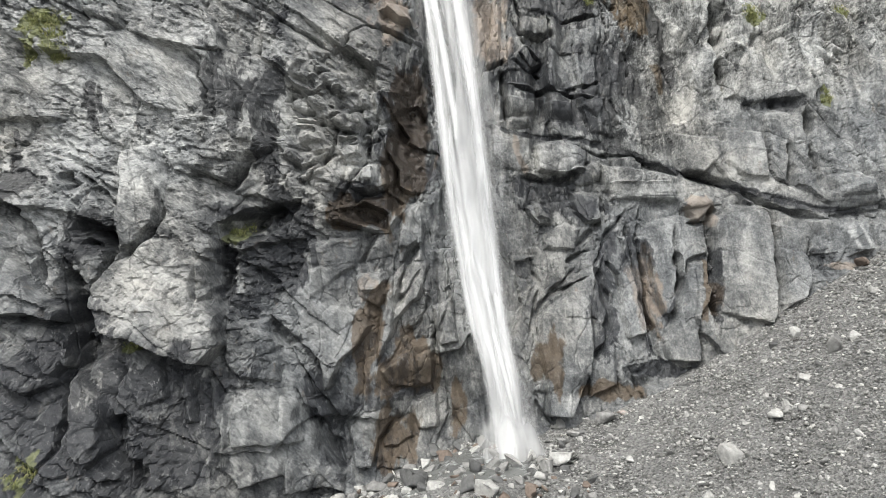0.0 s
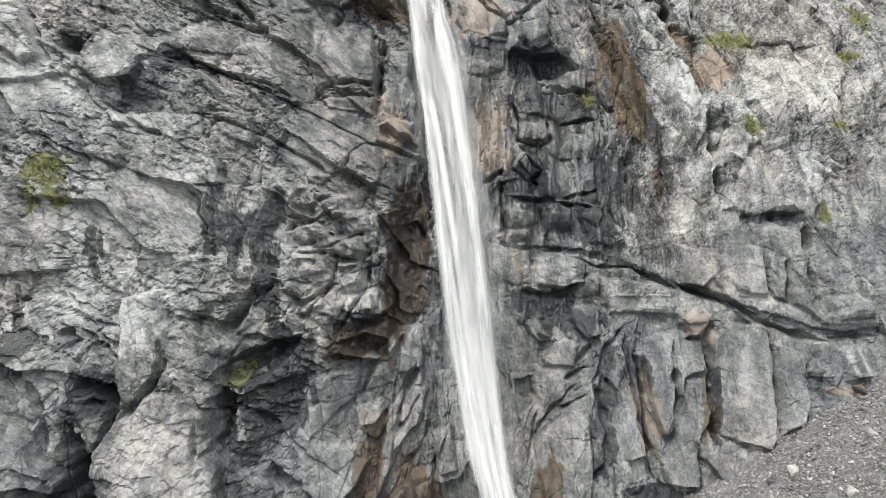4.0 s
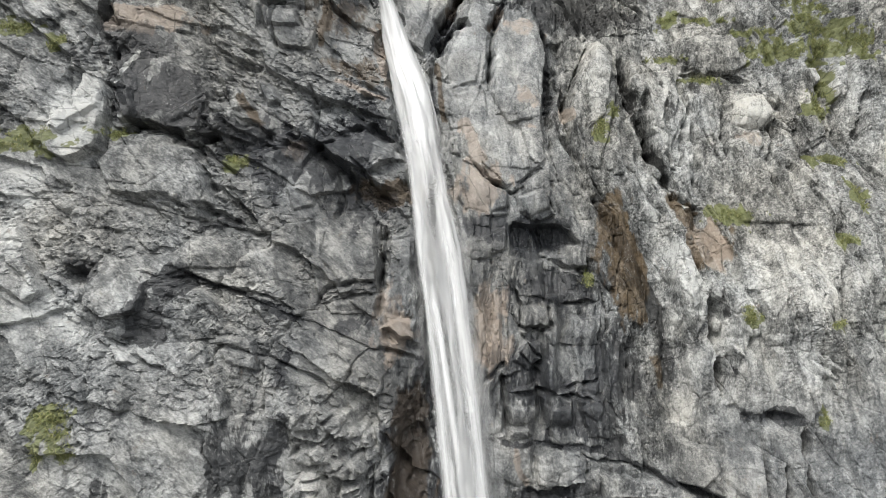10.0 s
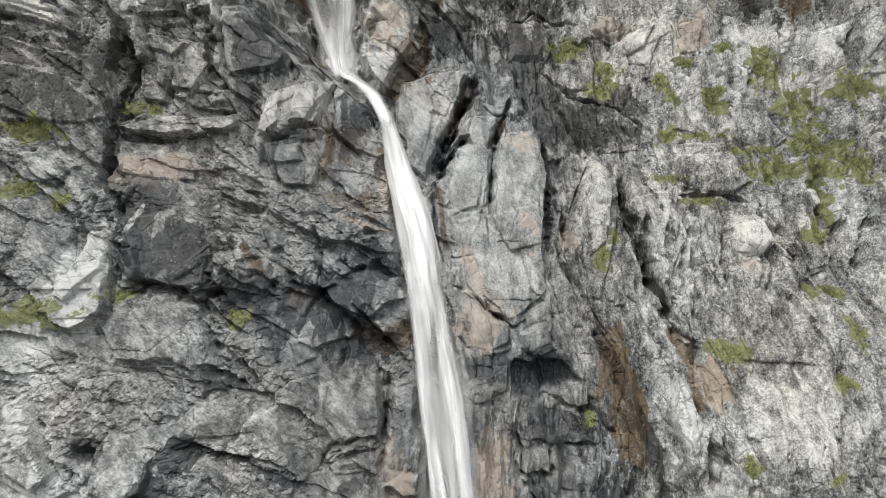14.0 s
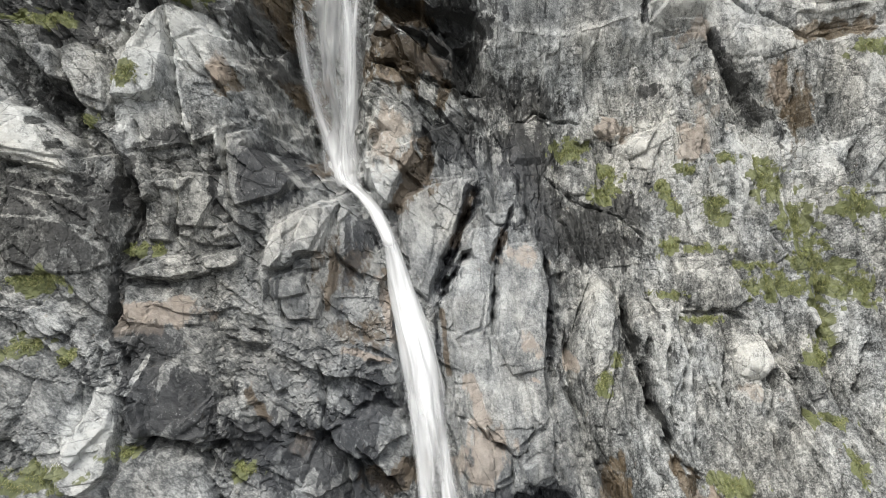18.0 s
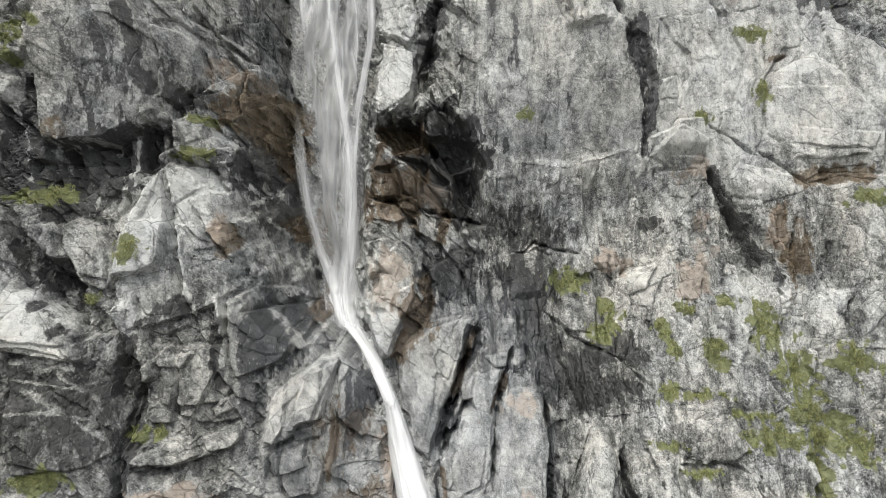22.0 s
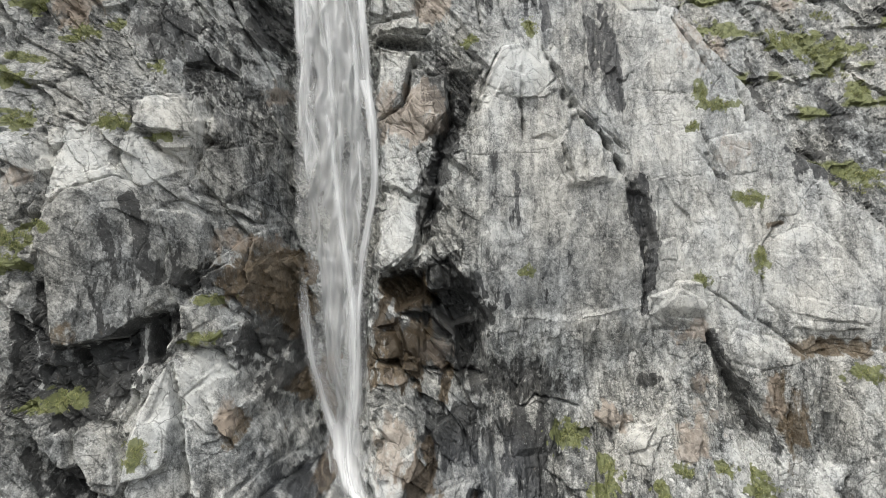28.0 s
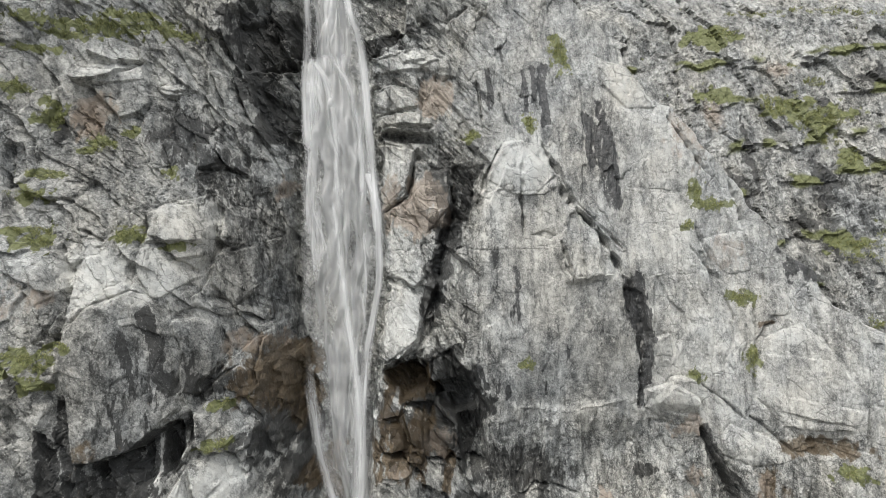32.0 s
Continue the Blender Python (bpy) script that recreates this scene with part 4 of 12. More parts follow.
block([(18.1, 62.7), (20.8, 62.7), (20.9, 60.2), (19.1, 60.7)], 0.2, 0, 0, -0.2)
block([(21.3, 63.2), (22.0, 62.5), (23.4, 59.0), (25.1, 55.6), (26.2, 53.1), (26.7, 51.9), (25.3, 53.3), (23.6, 55.3), (22.9, 57.2), (22.3, 60.1)], -0.7, 0, 0, -0.2)
crack([(21.6, 63.1), (23.1, 59.5), (24.8, 56.1), (26.4, 52.8)], 0.3, 0.8)
block([(23.2, 61.9), (24.0, 63.3), (27.4, 62.0), (27.7, 60.5), (25.4, 59.8), (23.5, 60.5)], 0.6, 0, -0.2, 0.25)
block([(28.1, 61.4), (30.0, 62.6), (32.5, 62.8), (33.1, 61.8), (30.6, 61.0)], -0.4, 0, 0, -0.15)
stain('rust', (30.7, 61.6), 0.7, 2.2, 0.7, 0)
ledge([(27.5, 63.4), (30.1, 63.2), (32.9, 63.5)], 0.5, 2, 0.5)
block([(26.9, 66.3), (33.4, 65.0), (32.9, 63.7), (27.6, 64.6)], 0.4, 0, -0.2, 0.2)
stain('rust', (26.4, 57.9), 0.5, 0.7, 2.0, 0)
stain('rust', (27.9, 54.6), 0.5, 0.7, 1.8, 0)
crack([(27.6, 59.6), (27.1, 55.1), (26.7, 52.4)], 0.15, 0.4)
block([(12.9, 56.3), (15.4, 55.8), (15.0, 53.5), (14.1, 53.5), (12.9, 54.8)], 0.35, 0, 0, 0.1)
block([(19.5, 54.5), (21.1, 54.9), (21.0, 51.8), (19.4, 51.9)], 0.2, 0, 0, 0.1)
block([(14.5, 53.3), (16.8, 54.7), (18.5, 55.6), (18.8, 54.1), (15.7, 52.2), (14.4, 52.0)], 0.15, 0, -0.05, 0.3)
crack([(-14.3, 70.6), (-11.8, 59.5), (-9.5, 54.9), (-8.3, 51.2)], 0.5, 0.7)
block([(-13.5, 7.7), (-13.2, 8.2), (-12.8, 9.0), (-12.5, 9.5), (-12.1, 9.8), (-11.0, 9.7), (-10.6, 9.0), (-9.8, 8.6), (-9.4, 7.4), (-9.0, 6.3), (-8.8, 5.5), (-9.3, 4.8), (-9.9, 4.9), (-10.7, 5.2), (-11.5, 5.6), (-12.3, 5.9), (-12.8, 6.1), (-13.2, 6.9)], 1.0, 0.02, -0.2, 0.25)
streak('pale', [(-10.2, 7.7), (-9.7, 6.9), (-9.2, 5.9)], 0.8, 0.19)
crack([(-10.6, 9.6), (-10.2, 8.4), (-9.9, 6.6)], 0.12, 0.3)
block([(-14.6, 9.8), (-13.9, 9.9), (-13.3, 9.6), (-13.0, 9.3), (-13.2, 8.3), (-13.5, 7.9), (-13.9, 8.4), (-14.4, 9.0)], 0.2, 0, 0, -0.1)
block([(-14.8, 9.3), (-13.6, 7.8), (-13.1, 6.5), (-12.8, 6.0), (-12.3, 5.7), (-13.0, 5.1), (-13.6, 5.6), (-14.2, 7.2)], -1.0, 0, 0, -0.4)
crack([(-14.7, 8.7), (-14.0, 7.2), (-13.5, 5.2), (-13.2, 4.8)], 0.4, 1.0)
block([(-16.7, 9.0), (-15.8, 8.5), (-15.0, 7.6), (-14.0, 7.1), (-14.0, 6.5), (-15.1, 6.8), (-16.1, 6.9)], 1.0, -0.1, -0.4, 0.15)
block([(-16.0, 6.7), (-14.2, 6.5), (-13.5, 5.2), (-13.9, 4.5), (-14.6, 4.2), (-15.4, 4.4)], 0.4, 0, 0, -0.2)
block([(-13.6, 4.7), (-13.3, 4.9), (-12.7, 4.2), (-12.2, 3.4), (-11.8, 2.1), (-12.3, 1.6), (-13.0, 2.4), (-13.4, 3.7)], 0.6, 0, -0.1, 0.05)
crack([(-12.1, 3.4), (-11.7, 2.2), (-11.0, 0.9), (-10.7, 0.5)], 0.6, 1.0)
crack([(-14.0, 5.2), (-13.5, 3.7), (-13.5, 2.3), (-13.9, 1.6)], 0.25, 0.6)
block([(-12.2, 5.7), (-10.8, 5.0), (-10.4, 3.7), (-11.2, 3.4), (-11.9, 4.3)], 0.2, 0, 0, 0.05)
block([(-10.2, 4.6), (-9.8, 4.6), (-9.4, 2.6), (-9.7, 2.6)], 0.3, 0, 0, 0)
block([(-9.3, 4.5), (-8.7, 3.5), (-8.2, 1.7), (-8.4, 1.5), (-9.0, 2.7)], 0.3, 0, 0, 0.15)
block([(-8.6, 3.7), (-6.7, 3.4), (-6.1, 2.7), (-5.9, 1.2), (-7.0, 1.3), (-8.2, 1.6)], 0.35, 0, -0.1, 0.15)
block([(-8.3, 1.5), (-6.5, 1.4), (-6.3, 0.2), (-7.8, 0.1), (-8.3, 0.8)], 0.3, 0, -0.5, 0.2)
block([(-9.0, 6.2), (-7.6, 6.3), (-7.0, 4.8), (-6.8, 3.7), (-8.3, 4.1), (-8.8, 4.7)], 0.3, 0, 0, -0.05)
block([(-7.6, 6.5), (-7.1, 7.3), (-6.5, 7.7), (-5.7, 7.0), (-3.8, 6.4), (-3.4, 5.7), (-3.9, 4.9), (-4.6, 4.3), (-4.9, 3.2), (-5.2, 3.1), (-5.5, 4.4), (-6.3, 5.3), (-6.9, 5.7)], 0.6, -0.03, -0.2, 0.2)
block([(-9.1, 9.1), (-8.1, 9.6), (-6.3, 9.9), (-6.1, 9.1), (-6.5, 7.8), (-7.5, 7.6), (-8.4, 8.1), (-9.0, 8.6)], -0.8, 0, 0, -0.3)
block([(-6.3, 9.6), (-4.0, 10.0), (-4.2, 8.5), (-4.9, 8.0), (-6.0, 7.0), (-6.1, 8.3)], 0.3, 0, 0, 0)
block([(-5.4, 7.5), (-4.7, 7.6), (-4.6, 6.6), (-5.3, 6.6)], -0.2, 0, 0, -0.3)
block([(-4.1, 8.1), (-2.9, 8.3), (-2.6, 7.8), (-3.1, 7.3), (-3.9, 7.4)], 0.4, 0, -0.4, 0.1)
streak('rust', [(-2.6, 7.9), (-3.2, 6.6), (-3.5, 4.9), (-3.6, 3.3), (-3.7, 2.6)], 1.0, 0.37)
block([(-2.6, 7.7), (-1.9, 8.5), (-1.1, 9.3), (-0.7, 8.5), (-1.2, 6.8), (-2.3, 5.8), (-2.5, 5.1), (-3.1, 3.9), (-3.2, 4.6), (-3.0, 5.9)], 0.4, 0.05, -0.15, 0.15)
crack([(-1.1, 8.2), (-1.8, 7.1), (-2.3, 6.6)], 0.15, 0.4)
crack([(-0.6, 6.8), (-1.2, 5.5), (-1.9, 5.0)], 0.2, 0.4)
crack([(0.2, 6.3), (-0.4, 4.9), (-0.5, 3.9)], 0.15, 0.4)
block([(-0.5, 6.4), (0.5, 7.0), (0.9, 4.8), (-0.1, 4.6), (-0.3, 4.9)], 0.4, 0, -0.1, 0.1)
block([(-2.9, 3.7), (-2.2, 4.3), (-1.5, 4.8), (-0.4, 4.8), (-0.5, 2.9), (-1.2, 2.8), (-2.4, 2.9)], 0.5, 0.05, 0.15, 0)
streak('wet', [(-2.9, 2.8), (-1.7, 2.6), (-0.4, 2.6)], 0.8, 0.26)
block([(-1.5, 2.1), (-0.4, 2.4), (-0.2, 0.8), (-1.1, 0.7), (-1.4, 1.4)], 0.35, 0, -0.1, 0.2)
block([(-4.3, 1.4), (-3.6, 2.0), (-2.6, 2.0), (-2.4, 1.3), (-2.9, 0.6), (-3.0, -0.4), (-3.9, -0.1)], 0.5, 0.05, -0.3, 0.2)
block([(-2.8, 0.7), (-2.3, 1.2), (-1.6, 1.4), (-1.2, 0.5), (-2.1, 0.1), (-2.7, 0.2)], 0.3, 0, 0, 0)
block([(-5.9, 2.9), (-4.5, 2.9), (-3.6, 2.3), (-4.3, 1.5), (-4.4, 1.0), (-5.2, 1.1)], -0.2, 0, 0, -0.3)
block([(-6.7, 3.2), (-6.1, 2.8), (-5.6, 1.8), (-5.2, 0.9), (-4.3, -0.2), (-4.2, -0.8), (-6.3, -0.4)], 0.4, 0, -0.05, 0.05)
crack([(-6.3, 3.4), (-5.8, 2.2), (-5.1, 0.9), (-4.0, -0.4)], 0.3, 0.6)
block([(3.5, 9.0), (4.9, 9.0), (4.8, 7.8), (3.9, 7.0)], 0.1, 0, 0, -0.35)
crack([(7.2, 8.4), (6.0, 7.2), (5.2, 6.4), (4.7, 5.8), (4.8, 4.7)], 0.2, 0.5)
block([(5.0, 5.8), (6.4, 6.8), (7.8, 6.9), (7.9, 3.6), (6.4, 1.1), (5.0, 1.1), (5.1, 2.6), (4.8, 4.2)], 0.6, 0, -0.1, -0.03)
stain('rust', (4.9, 3.7), 0.6, 0.5, 1.4, 0)
ledge([(8.4, 12.2), (11.2, 12.0), (13.0, 12.1)], 0.6, 1.5, 0.5)
streak('wet', [(9.4, 10.6), (8.7, 8.7), (9.0, 6.9)], 0.6, 0.46)
crack([(10.2, 11.5), (9.4, 10.6), (8.6, 9.6), (8.1, 8.4)], 0.2, 0.5)
crack([(8.7, 8.7), (9.4, 7.8), (9.5, 6.9)], 0.15, 0.4)
crack([(10.9, 11.5), (10.6, 9.9), (10.6, 8.7), (10.7, 7.5), (10.6, 5.8), (10.9, 4.4), (11.3, 3.3)], 0.25, 0.6)
streak('rust', [(10.7, 7.8), (10.7, 5.8)], 0.6, 0.24)
block([(9.6, 8.1), (10.2, 9.0), (10.6, 8.7), (10.6, 6.9), (10.5, 4.9), (9.5, 4.7), (9.3, 5.8)], 0.4, 0, -0.1, 0.1)
block([(11.0, 10.6), (12.9, 11.2), (14.3, 10.9), (14.1, 9.0), (13.1, 8.7), (12.6, 7.5), (12.0, 5.8), (11.4, 5.8), (11.0, 7.5)], 0.4, 0, -0.1, 0.05)
streak('wet', [(12.5, 7.8), (12.1, 6.7), (11.7, 5.8)], 0.7, 0.18)
block([(13.1, 8.6), (14.1, 8.7), (14.0, 6.7), (13.3, 5.8), (13.0, 3.6), (11.5, 3.6), (11.2, 4.7), (12.1, 5.8)], 0.5, 0, -0.05, 0)
crack([(14.5, 11.5), (14.3, 9.9), (14.4, 8.4), (14.2, 6.7), (14.3, 5.8)], 0.22, 0.6)
ledge([(13.6, 10.7), (14.4, 11.5), (15.3, 12.1)], 0.5, 1, 0.5)
block([(14.8, 10.6), (15.5, 11.8), (17.3, 11.6), (17.3, 9.9), (16.8, 6.2), (16.4, 5.5), (14.9, 5.9), (14.6, 6.4)], 0.6, 0, -0.05, 0.1)
crack([(17.4, 11.7), (17.4, 9.3), (17.2, 7.6), (16.8, 5.9)], 0.15, 0.4)
block([(17.6, 9.3), (18.7, 9.0), (18.6, 7.6), (18.3, 6.8), (17.2, 6.2), (17.3, 7.6)], 0.4, 0, -0.05, 0.1)
block([(18.8, 9.0), (20.1, 9.3), (20.1, 7.9), (18.9, 7.6)], -0.3, 0, 0, -0.3)
ledge([(18.8, 9.6), (19.9, 9.6), (21.5, 9.0)], 0.4, 1, 0.4)
block([(20.4, 10.5), (21.5, 10.8), (21.5, 9.3), (20.5, 9.0)], 0.3, 0, -0.2, 0.25)
block([(9.0, 3.3), (10.9, 3.7), (13.2, 3.2), (11.1, 2.3), (9.7, 2.1)], -0.5, 0, 0.3, -0.3)
block([(7.3, 3.1), (8.9, 4.4), (8.9, 2.3), (7.4, 1.8)], 0.3, 0, 0, 0.1)
crack([(16.1, 23.7), (16.1, 22.1), (16.2, 20.5), (16.2, 18.7)], 0.35, 0.9)
streak('pale', [(14.2, 18.9), (14.1, 16.4)], 1, 0.39)
streak('pale', [(16.2, 22.8), (16.8, 21.6), (17.2, 20.6)], 1, 0.30)
block([(16.6, 21.6), (17.4, 21.7), (17.3, 20.6), (16.6, 20.7)], 0.4, 0, -0.3, 0.4)
block([(20.8, 21.0), (21.5, 20.8), (22.1, 20.0), (21.3, 20.1)], 0.4, 0, -0.5, 0.4)
block([(16.7, 17.5), (18.7, 17.9), (19.8, 17.7), (19.5, 16.7), (17.5, 17.0)], -0.6, 0, 0, -0.35)
crack([(19.8, 17.3), (19.8, 15.4), (19.7, 12.6)], 0.2, 0.5)
block([(13.5, 14.8), (14.6, 15.7), (15.7, 15.3), (16.0, 15.9), (17.4, 15.7), (17.4, 13.0), (15.7, 13.0), (13.5, 13.8)], 0.4, 0, -0.05, 0.15)
ledge([(2.3, 16.3), (4.7, 15.9), (8.0, 15.6), (10.0, 15.1), (12.6, 14.0), (15.1, 13.0), (17.6, 12.1), (19.5, 11.5), (22.2, 11.1)], 0.2, 3, 0.4)
streak('wet', [(2.3, 16.2), (4.7, 15.8), (7.9, 15.5), (10.0, 14.9), (12.6, 13.9), (15.1, 12.8), (17.6, 12.0), (19.5, 11.4), (22.0, 11.0)], 0.6, 0.22)
block([(8.8, 14.1), (12.6, 13.6), (13.0, 12.3), (10.6, 12.2), (8.9, 12.5)], 0.7, 0, -0.2, 0.1)
block([(20.1, 13.2), (21.7, 13.4), (21.9, 12.1), (20.3, 12.0)], 0.6, 0, -0.3, 0.15)
block([(18.8, 15.0), (19.5, 15.1), (19.4, 13.5), (18.7, 13.2)], -0.2, 0, 0, -0.2)
block([(3.7, 16.8), (4.9, 16.9), (5.2, 16.2), (3.8, 16.1), (2.7, 16.3)], 0.5, 0, -0.1, 0)
block([(3.5, 18.8), (5.3, 18.9), (5.3, 17.1), (3.7, 16.9), (3.4, 17.7)], 0.4, 0, -0.1, 0.05)
block([(5.9, 18.5), (7.5, 18.6), (7.5, 16.7), (5.9, 16.6)], 0.5, 0, -0.1, -0.05)
block([(7.8, 17.6), (9.1, 18.3), (9.6, 17.2), (9.8, 15.7), (8.5, 16.0)], 0.5, 0, -0.1, -0.1)
crack([(5.5, 18.8), (5.6, 16.4)], 0.2, 0.5)
crack([(3.3, 19.4), (3.4, 18.0), (3.7, 16.2)], 0.15, 0.5)
ledge([(4.4, 21.9), (5.9, 21.8), (6.4, 21.2), (7.6, 21.1)], 0.5, 1, 0.4)
crack([(4.1, 23.6), (4.4, 22.3), (5.4, 21.8)], 0.12, 0.4)
crack([(4.3, 20.9), (5.2, 19.9), (5.8, 19.4)], 0.12, 0.4)
ledge([(2.6, 18.6), (3.3, 19.4), (4.5, 19.8)], 0.3, 1, 0.4)
block([(5.2, 15.2), (7.8, 15.5), (7.9, 14.3), (7.0, 13.7), (5.2, 13.7)], 0.7, 0, -0.1, 0.12)
block([(2.4, 15.6), (5.0, 15.6), (5.0, 13.7), (3.6, 13.7), (2.5, 14.0)], 0.3, 0, -0.1, 0.08)
streak('wet', [(3.6, 13.2), (5.5, 12.9), (7.0, 13.2), (7.7, 13.7)], 0.9, 0.38)
block([(4.4, 11.5), (5.2, 11.8), (5.9, 11.0), (5.9, 10.6), (5.1, 10.6)], 0.5, 0, -0.1, 0)
block([(7.2, 12.2), (7.8, 12.5), (8.7, 12.3), (8.7, 10.9), (7.8, 10.7), (7.2, 11.3)], 0.6, 0, -0.1, 0)
ledge([(-6.0, 10.4), (-5.0, 10.6), (-4.0, 10.3), (-2.7, 10.0), (-2.1, 11.2)], 1.5, 4, 0.8)
block([(-5.0, 10.6), (-4.0, 11.9), (-2.7, 11.9), (-2.7, 10.1), (-4.0, 10.3)], 0.6, 0, 0.5, -0.2)
block([(-4.9, 13.5), (-3.0, 13.7), (-2.7, 12.5), (-3.8, 12.0), (-4.8, 12.4)], 0.5, 0, -0.3, 0.2)
block([(-6.4, 13.4), (-5.4, 14.7), (-4.6, 13.8), (-5.0, 12.4), (-6.1, 12.6)], 0.4, 0, -0.1, 0.1)
block([(-6.6, 17.2), (-5.3, 17.9), (-5.3, 16.2), (-4.2, 16.0), (-3.7, 15.1), (-5.2, 14.7), (-6.3, 15.8)], 0.4, 0, -0.1, 0.05)
crack([(-6.7, 17.0), (-6.0, 16.5), (-5.4, 16.2)], 0.2, 0.5)
ledge([(-7.5, 16.2), (-6.6, 17.1), (-5.8, 17.0)], 0.5, 1, 0.4)
ledge([(-7.0, 15.2), (-6.1, 15.2)], 0.3, 1, 0.3)
streak('pale', [(-5.4, 18.3), (-4.3, 18.8), (-2.8, 17.7)], 0.5, 0.24)
block([(-3.9, 22.4), (-2.7, 23.0), (-1.3, 22.9), (-1.2, 20.7), (-2.6, 21.2), (-3.7, 21.5)], 0.3, 0, -0.1, 0.1)
crack([(-5.4, 19.5), (-4.8, 20.8), (-4.1, 21.3), (-2.9, 21.3), (-1.2, 20.5)], 0.15, 0.4)
block([(-2.5, 16.8), (-1.3, 17.3), (-0.6, 16.0), (-0.6, 13.5), (-1.3, 11.7), (-2.4, 10.5), (-2.7, 11.9), (-2.5, 14.6)], -0.8, 0, 0, -0.35)
block([(-2.3, 10.4), (-1.8, 11.4), (-1.1, 11.1), (-1.0, 9.6), (-2.2, 9.3)], 0.4, 0, -0.1, 0.1)
crack([(-14.6, 10.0), (-14.0, 10.2), (-13.4, 9.8), (-13.1, 9.3)], 0.35, 0.8)
crack([(-13.1, 9.3), (-12.5, 9.8), (-12.2, 10.6), (-12.2, 12.2), (-12.0, 12.7)], 0.2, 0.5)
ledge([(-11.2, 13.0), (-10.6, 12.8), (-9.7, 12.3), (-8.7, 13.2), (-7.8, 14.1)], 0.8, 2, 0.7)
block([(-9.5, 10.3), (-8.7, 10.8), (-7.9, 11.4), (-6.5, 11.7), (-7.3, 10.4), (-8.3, 9.6), (-9.2, 9.7)], -1.2, 0, 0, -0.5)
block([(-10.8, 18.4), (-10.3, 18.2), (-9.6, 16.2), (-9.8, 13.9), (-10.3, 14.2)], 0.1, 0, 0, -0.25)
block([(-8.9, 16.9), (-8.1, 17.0), (-7.9, 14.7), (-8.6, 14.8)], -0.3, 0, 0, -0.3)
ledge([(-8.3, 17.6), (-7.6, 18.0), (-6.9, 18.6)], 0.4, 1, 0.4)
block([(-18.4, 15.9), (-17.4, 15.7), (-16.9, 13.7), (-17.8, 13.4)], 0.1, 0, 0, -0.3)
streak('wet', [(-15.1, 16.2), (-14.8, 15.1)], 0.8, 0.12)
stain('pale', (-13.3, 13.4), 0.5, 1.4, 1.0, 0)
stain('pale', (-13.0, 18.4), 0.5, 2.1, 1.0, 0)
crack([(-15.8, 13.0), (-14.7, 12.6), (-13.9, 11.9), (-13.3, 11.4)], 0.15, 0.4)
block([(-17.0, 13.8), (-16.3, 13.7), (-16.0, 12.5), (-16.6, 12.5), (-17.0, 13.2)], 0.1, 0, 0, -0.1)
crack([(-17.3, 11.3), (-16.1, 10.2), (-15.5, 9.3), (-15.1, 8.0)], 0.3, 0.7)
block([(-21.0, 34.3), (-18.9, 34.7), (-18.4, 32.6), (-19.6, 31.4), (-20.7, 31.9)], 0.6, 0, -0.3, 0.35)
block([(-18.1, 31.9), (-17.4, 32.8), (-15.3, 32.7), (-14.3, 30.6), (-13.5, 28.9), (-15.2, 29.8), (-17.6, 30.9)], 0.3, 0, -0.1, 0.05)
crack([(-15.0, 32.7), (-13.7, 30.3), (-12.6, 28.3)], 0.25, 0.6)
block([(-13.0, 34.5), (-11.4, 33.6), (-9.6, 32.8), (-10.7, 32.2), (-12.4, 32.3)], -0.6, 0, 0, -0.4)
ledge([(-13.2, 28.1), (-11.8, 28.2), (-10.7, 28.0), (-10.0, 28.5)], 0.3, 1.5, 0.5)
ledge([(-16.5, 29.6), (-14.9, 29.3), (-13.4, 28.4)], 0.4, 1.5, 0.5)
block([(-17.6, 25.7), (-16.9, 26.7), (-15.5, 25.8), (-14.8, 25.3), (-14.8, 23.8), (-16.2, 23.5), (-17.3, 24.3)], 0.6, 0, -0.2, 0.1)
block([(-18.7, 25.7), (-17.7, 26.3), (-17.5, 25.2), (-18.2, 25.1)], -0.5, 0, 0, -0.4)
stain('wet', (-13.9, 25.3), 0.8, 1.0, 0.9, 0)
stain('wet', (-14.6, 22.7), 0.8, 1.1, 0.7, 0)
streak('pale', [(-13.2, 26.0), (-11.8, 25.3), (-10.2, 24.6)], 0.9, 0.26)
streak('wet', [(-14.0, 26.1), (-12.0, 25.0), (-9.9, 24.2), (-7.6, 23.1)], 0.8, 0.26)
ledge([(-14.3, 26.2), (-12.9, 25.5), (-11.2, 24.8), (-9.1, 23.9), (-6.9, 23.6)], 0.3, 2, 0.5)
streak('pale', [(-20.7, 24.4), (-19.3, 23.4), (-17.4, 22.6)], 0.7, 0.26)
streak('pale', [(-16.6, 22.4), (-14.8, 21.7)], 0.8, 0.32)
streak('pale', [(-21.2, 28.2), (-19.9, 26.5), (-18.6, 24.8)], 0.5, 0.16)
crack([(-18.4, 24.0), (-19.3, 25.4), (-20.3, 27.4)], 0.15, 0.4)
ledge([(-6.9, 23.8), (-5.8, 24.3), (-3.8, 24.4)], 0.5, 1.5, 0.5)
block([(-3.8, 27.4), (-1.9, 27.5), (-1.8, 24.3), (-3.1, 23.9), (-3.6, 24.9)], 0.3, 0, 0, -0.1)
crack([(-4.0, 28.1), (-3.6, 25.6), (-3.8, 24.2)], 0.2, 0.5)
block([(-3.7, 23.1), (-2.7, 22.9), (-1.3, 21.7), (-1.4, 21.0), (-3.3, 22.0)], 0.4, 0, -0.3, 0.2)
stain('pink', (-2.4, 22.1), 0.6, 1.1, 0.6, 0)
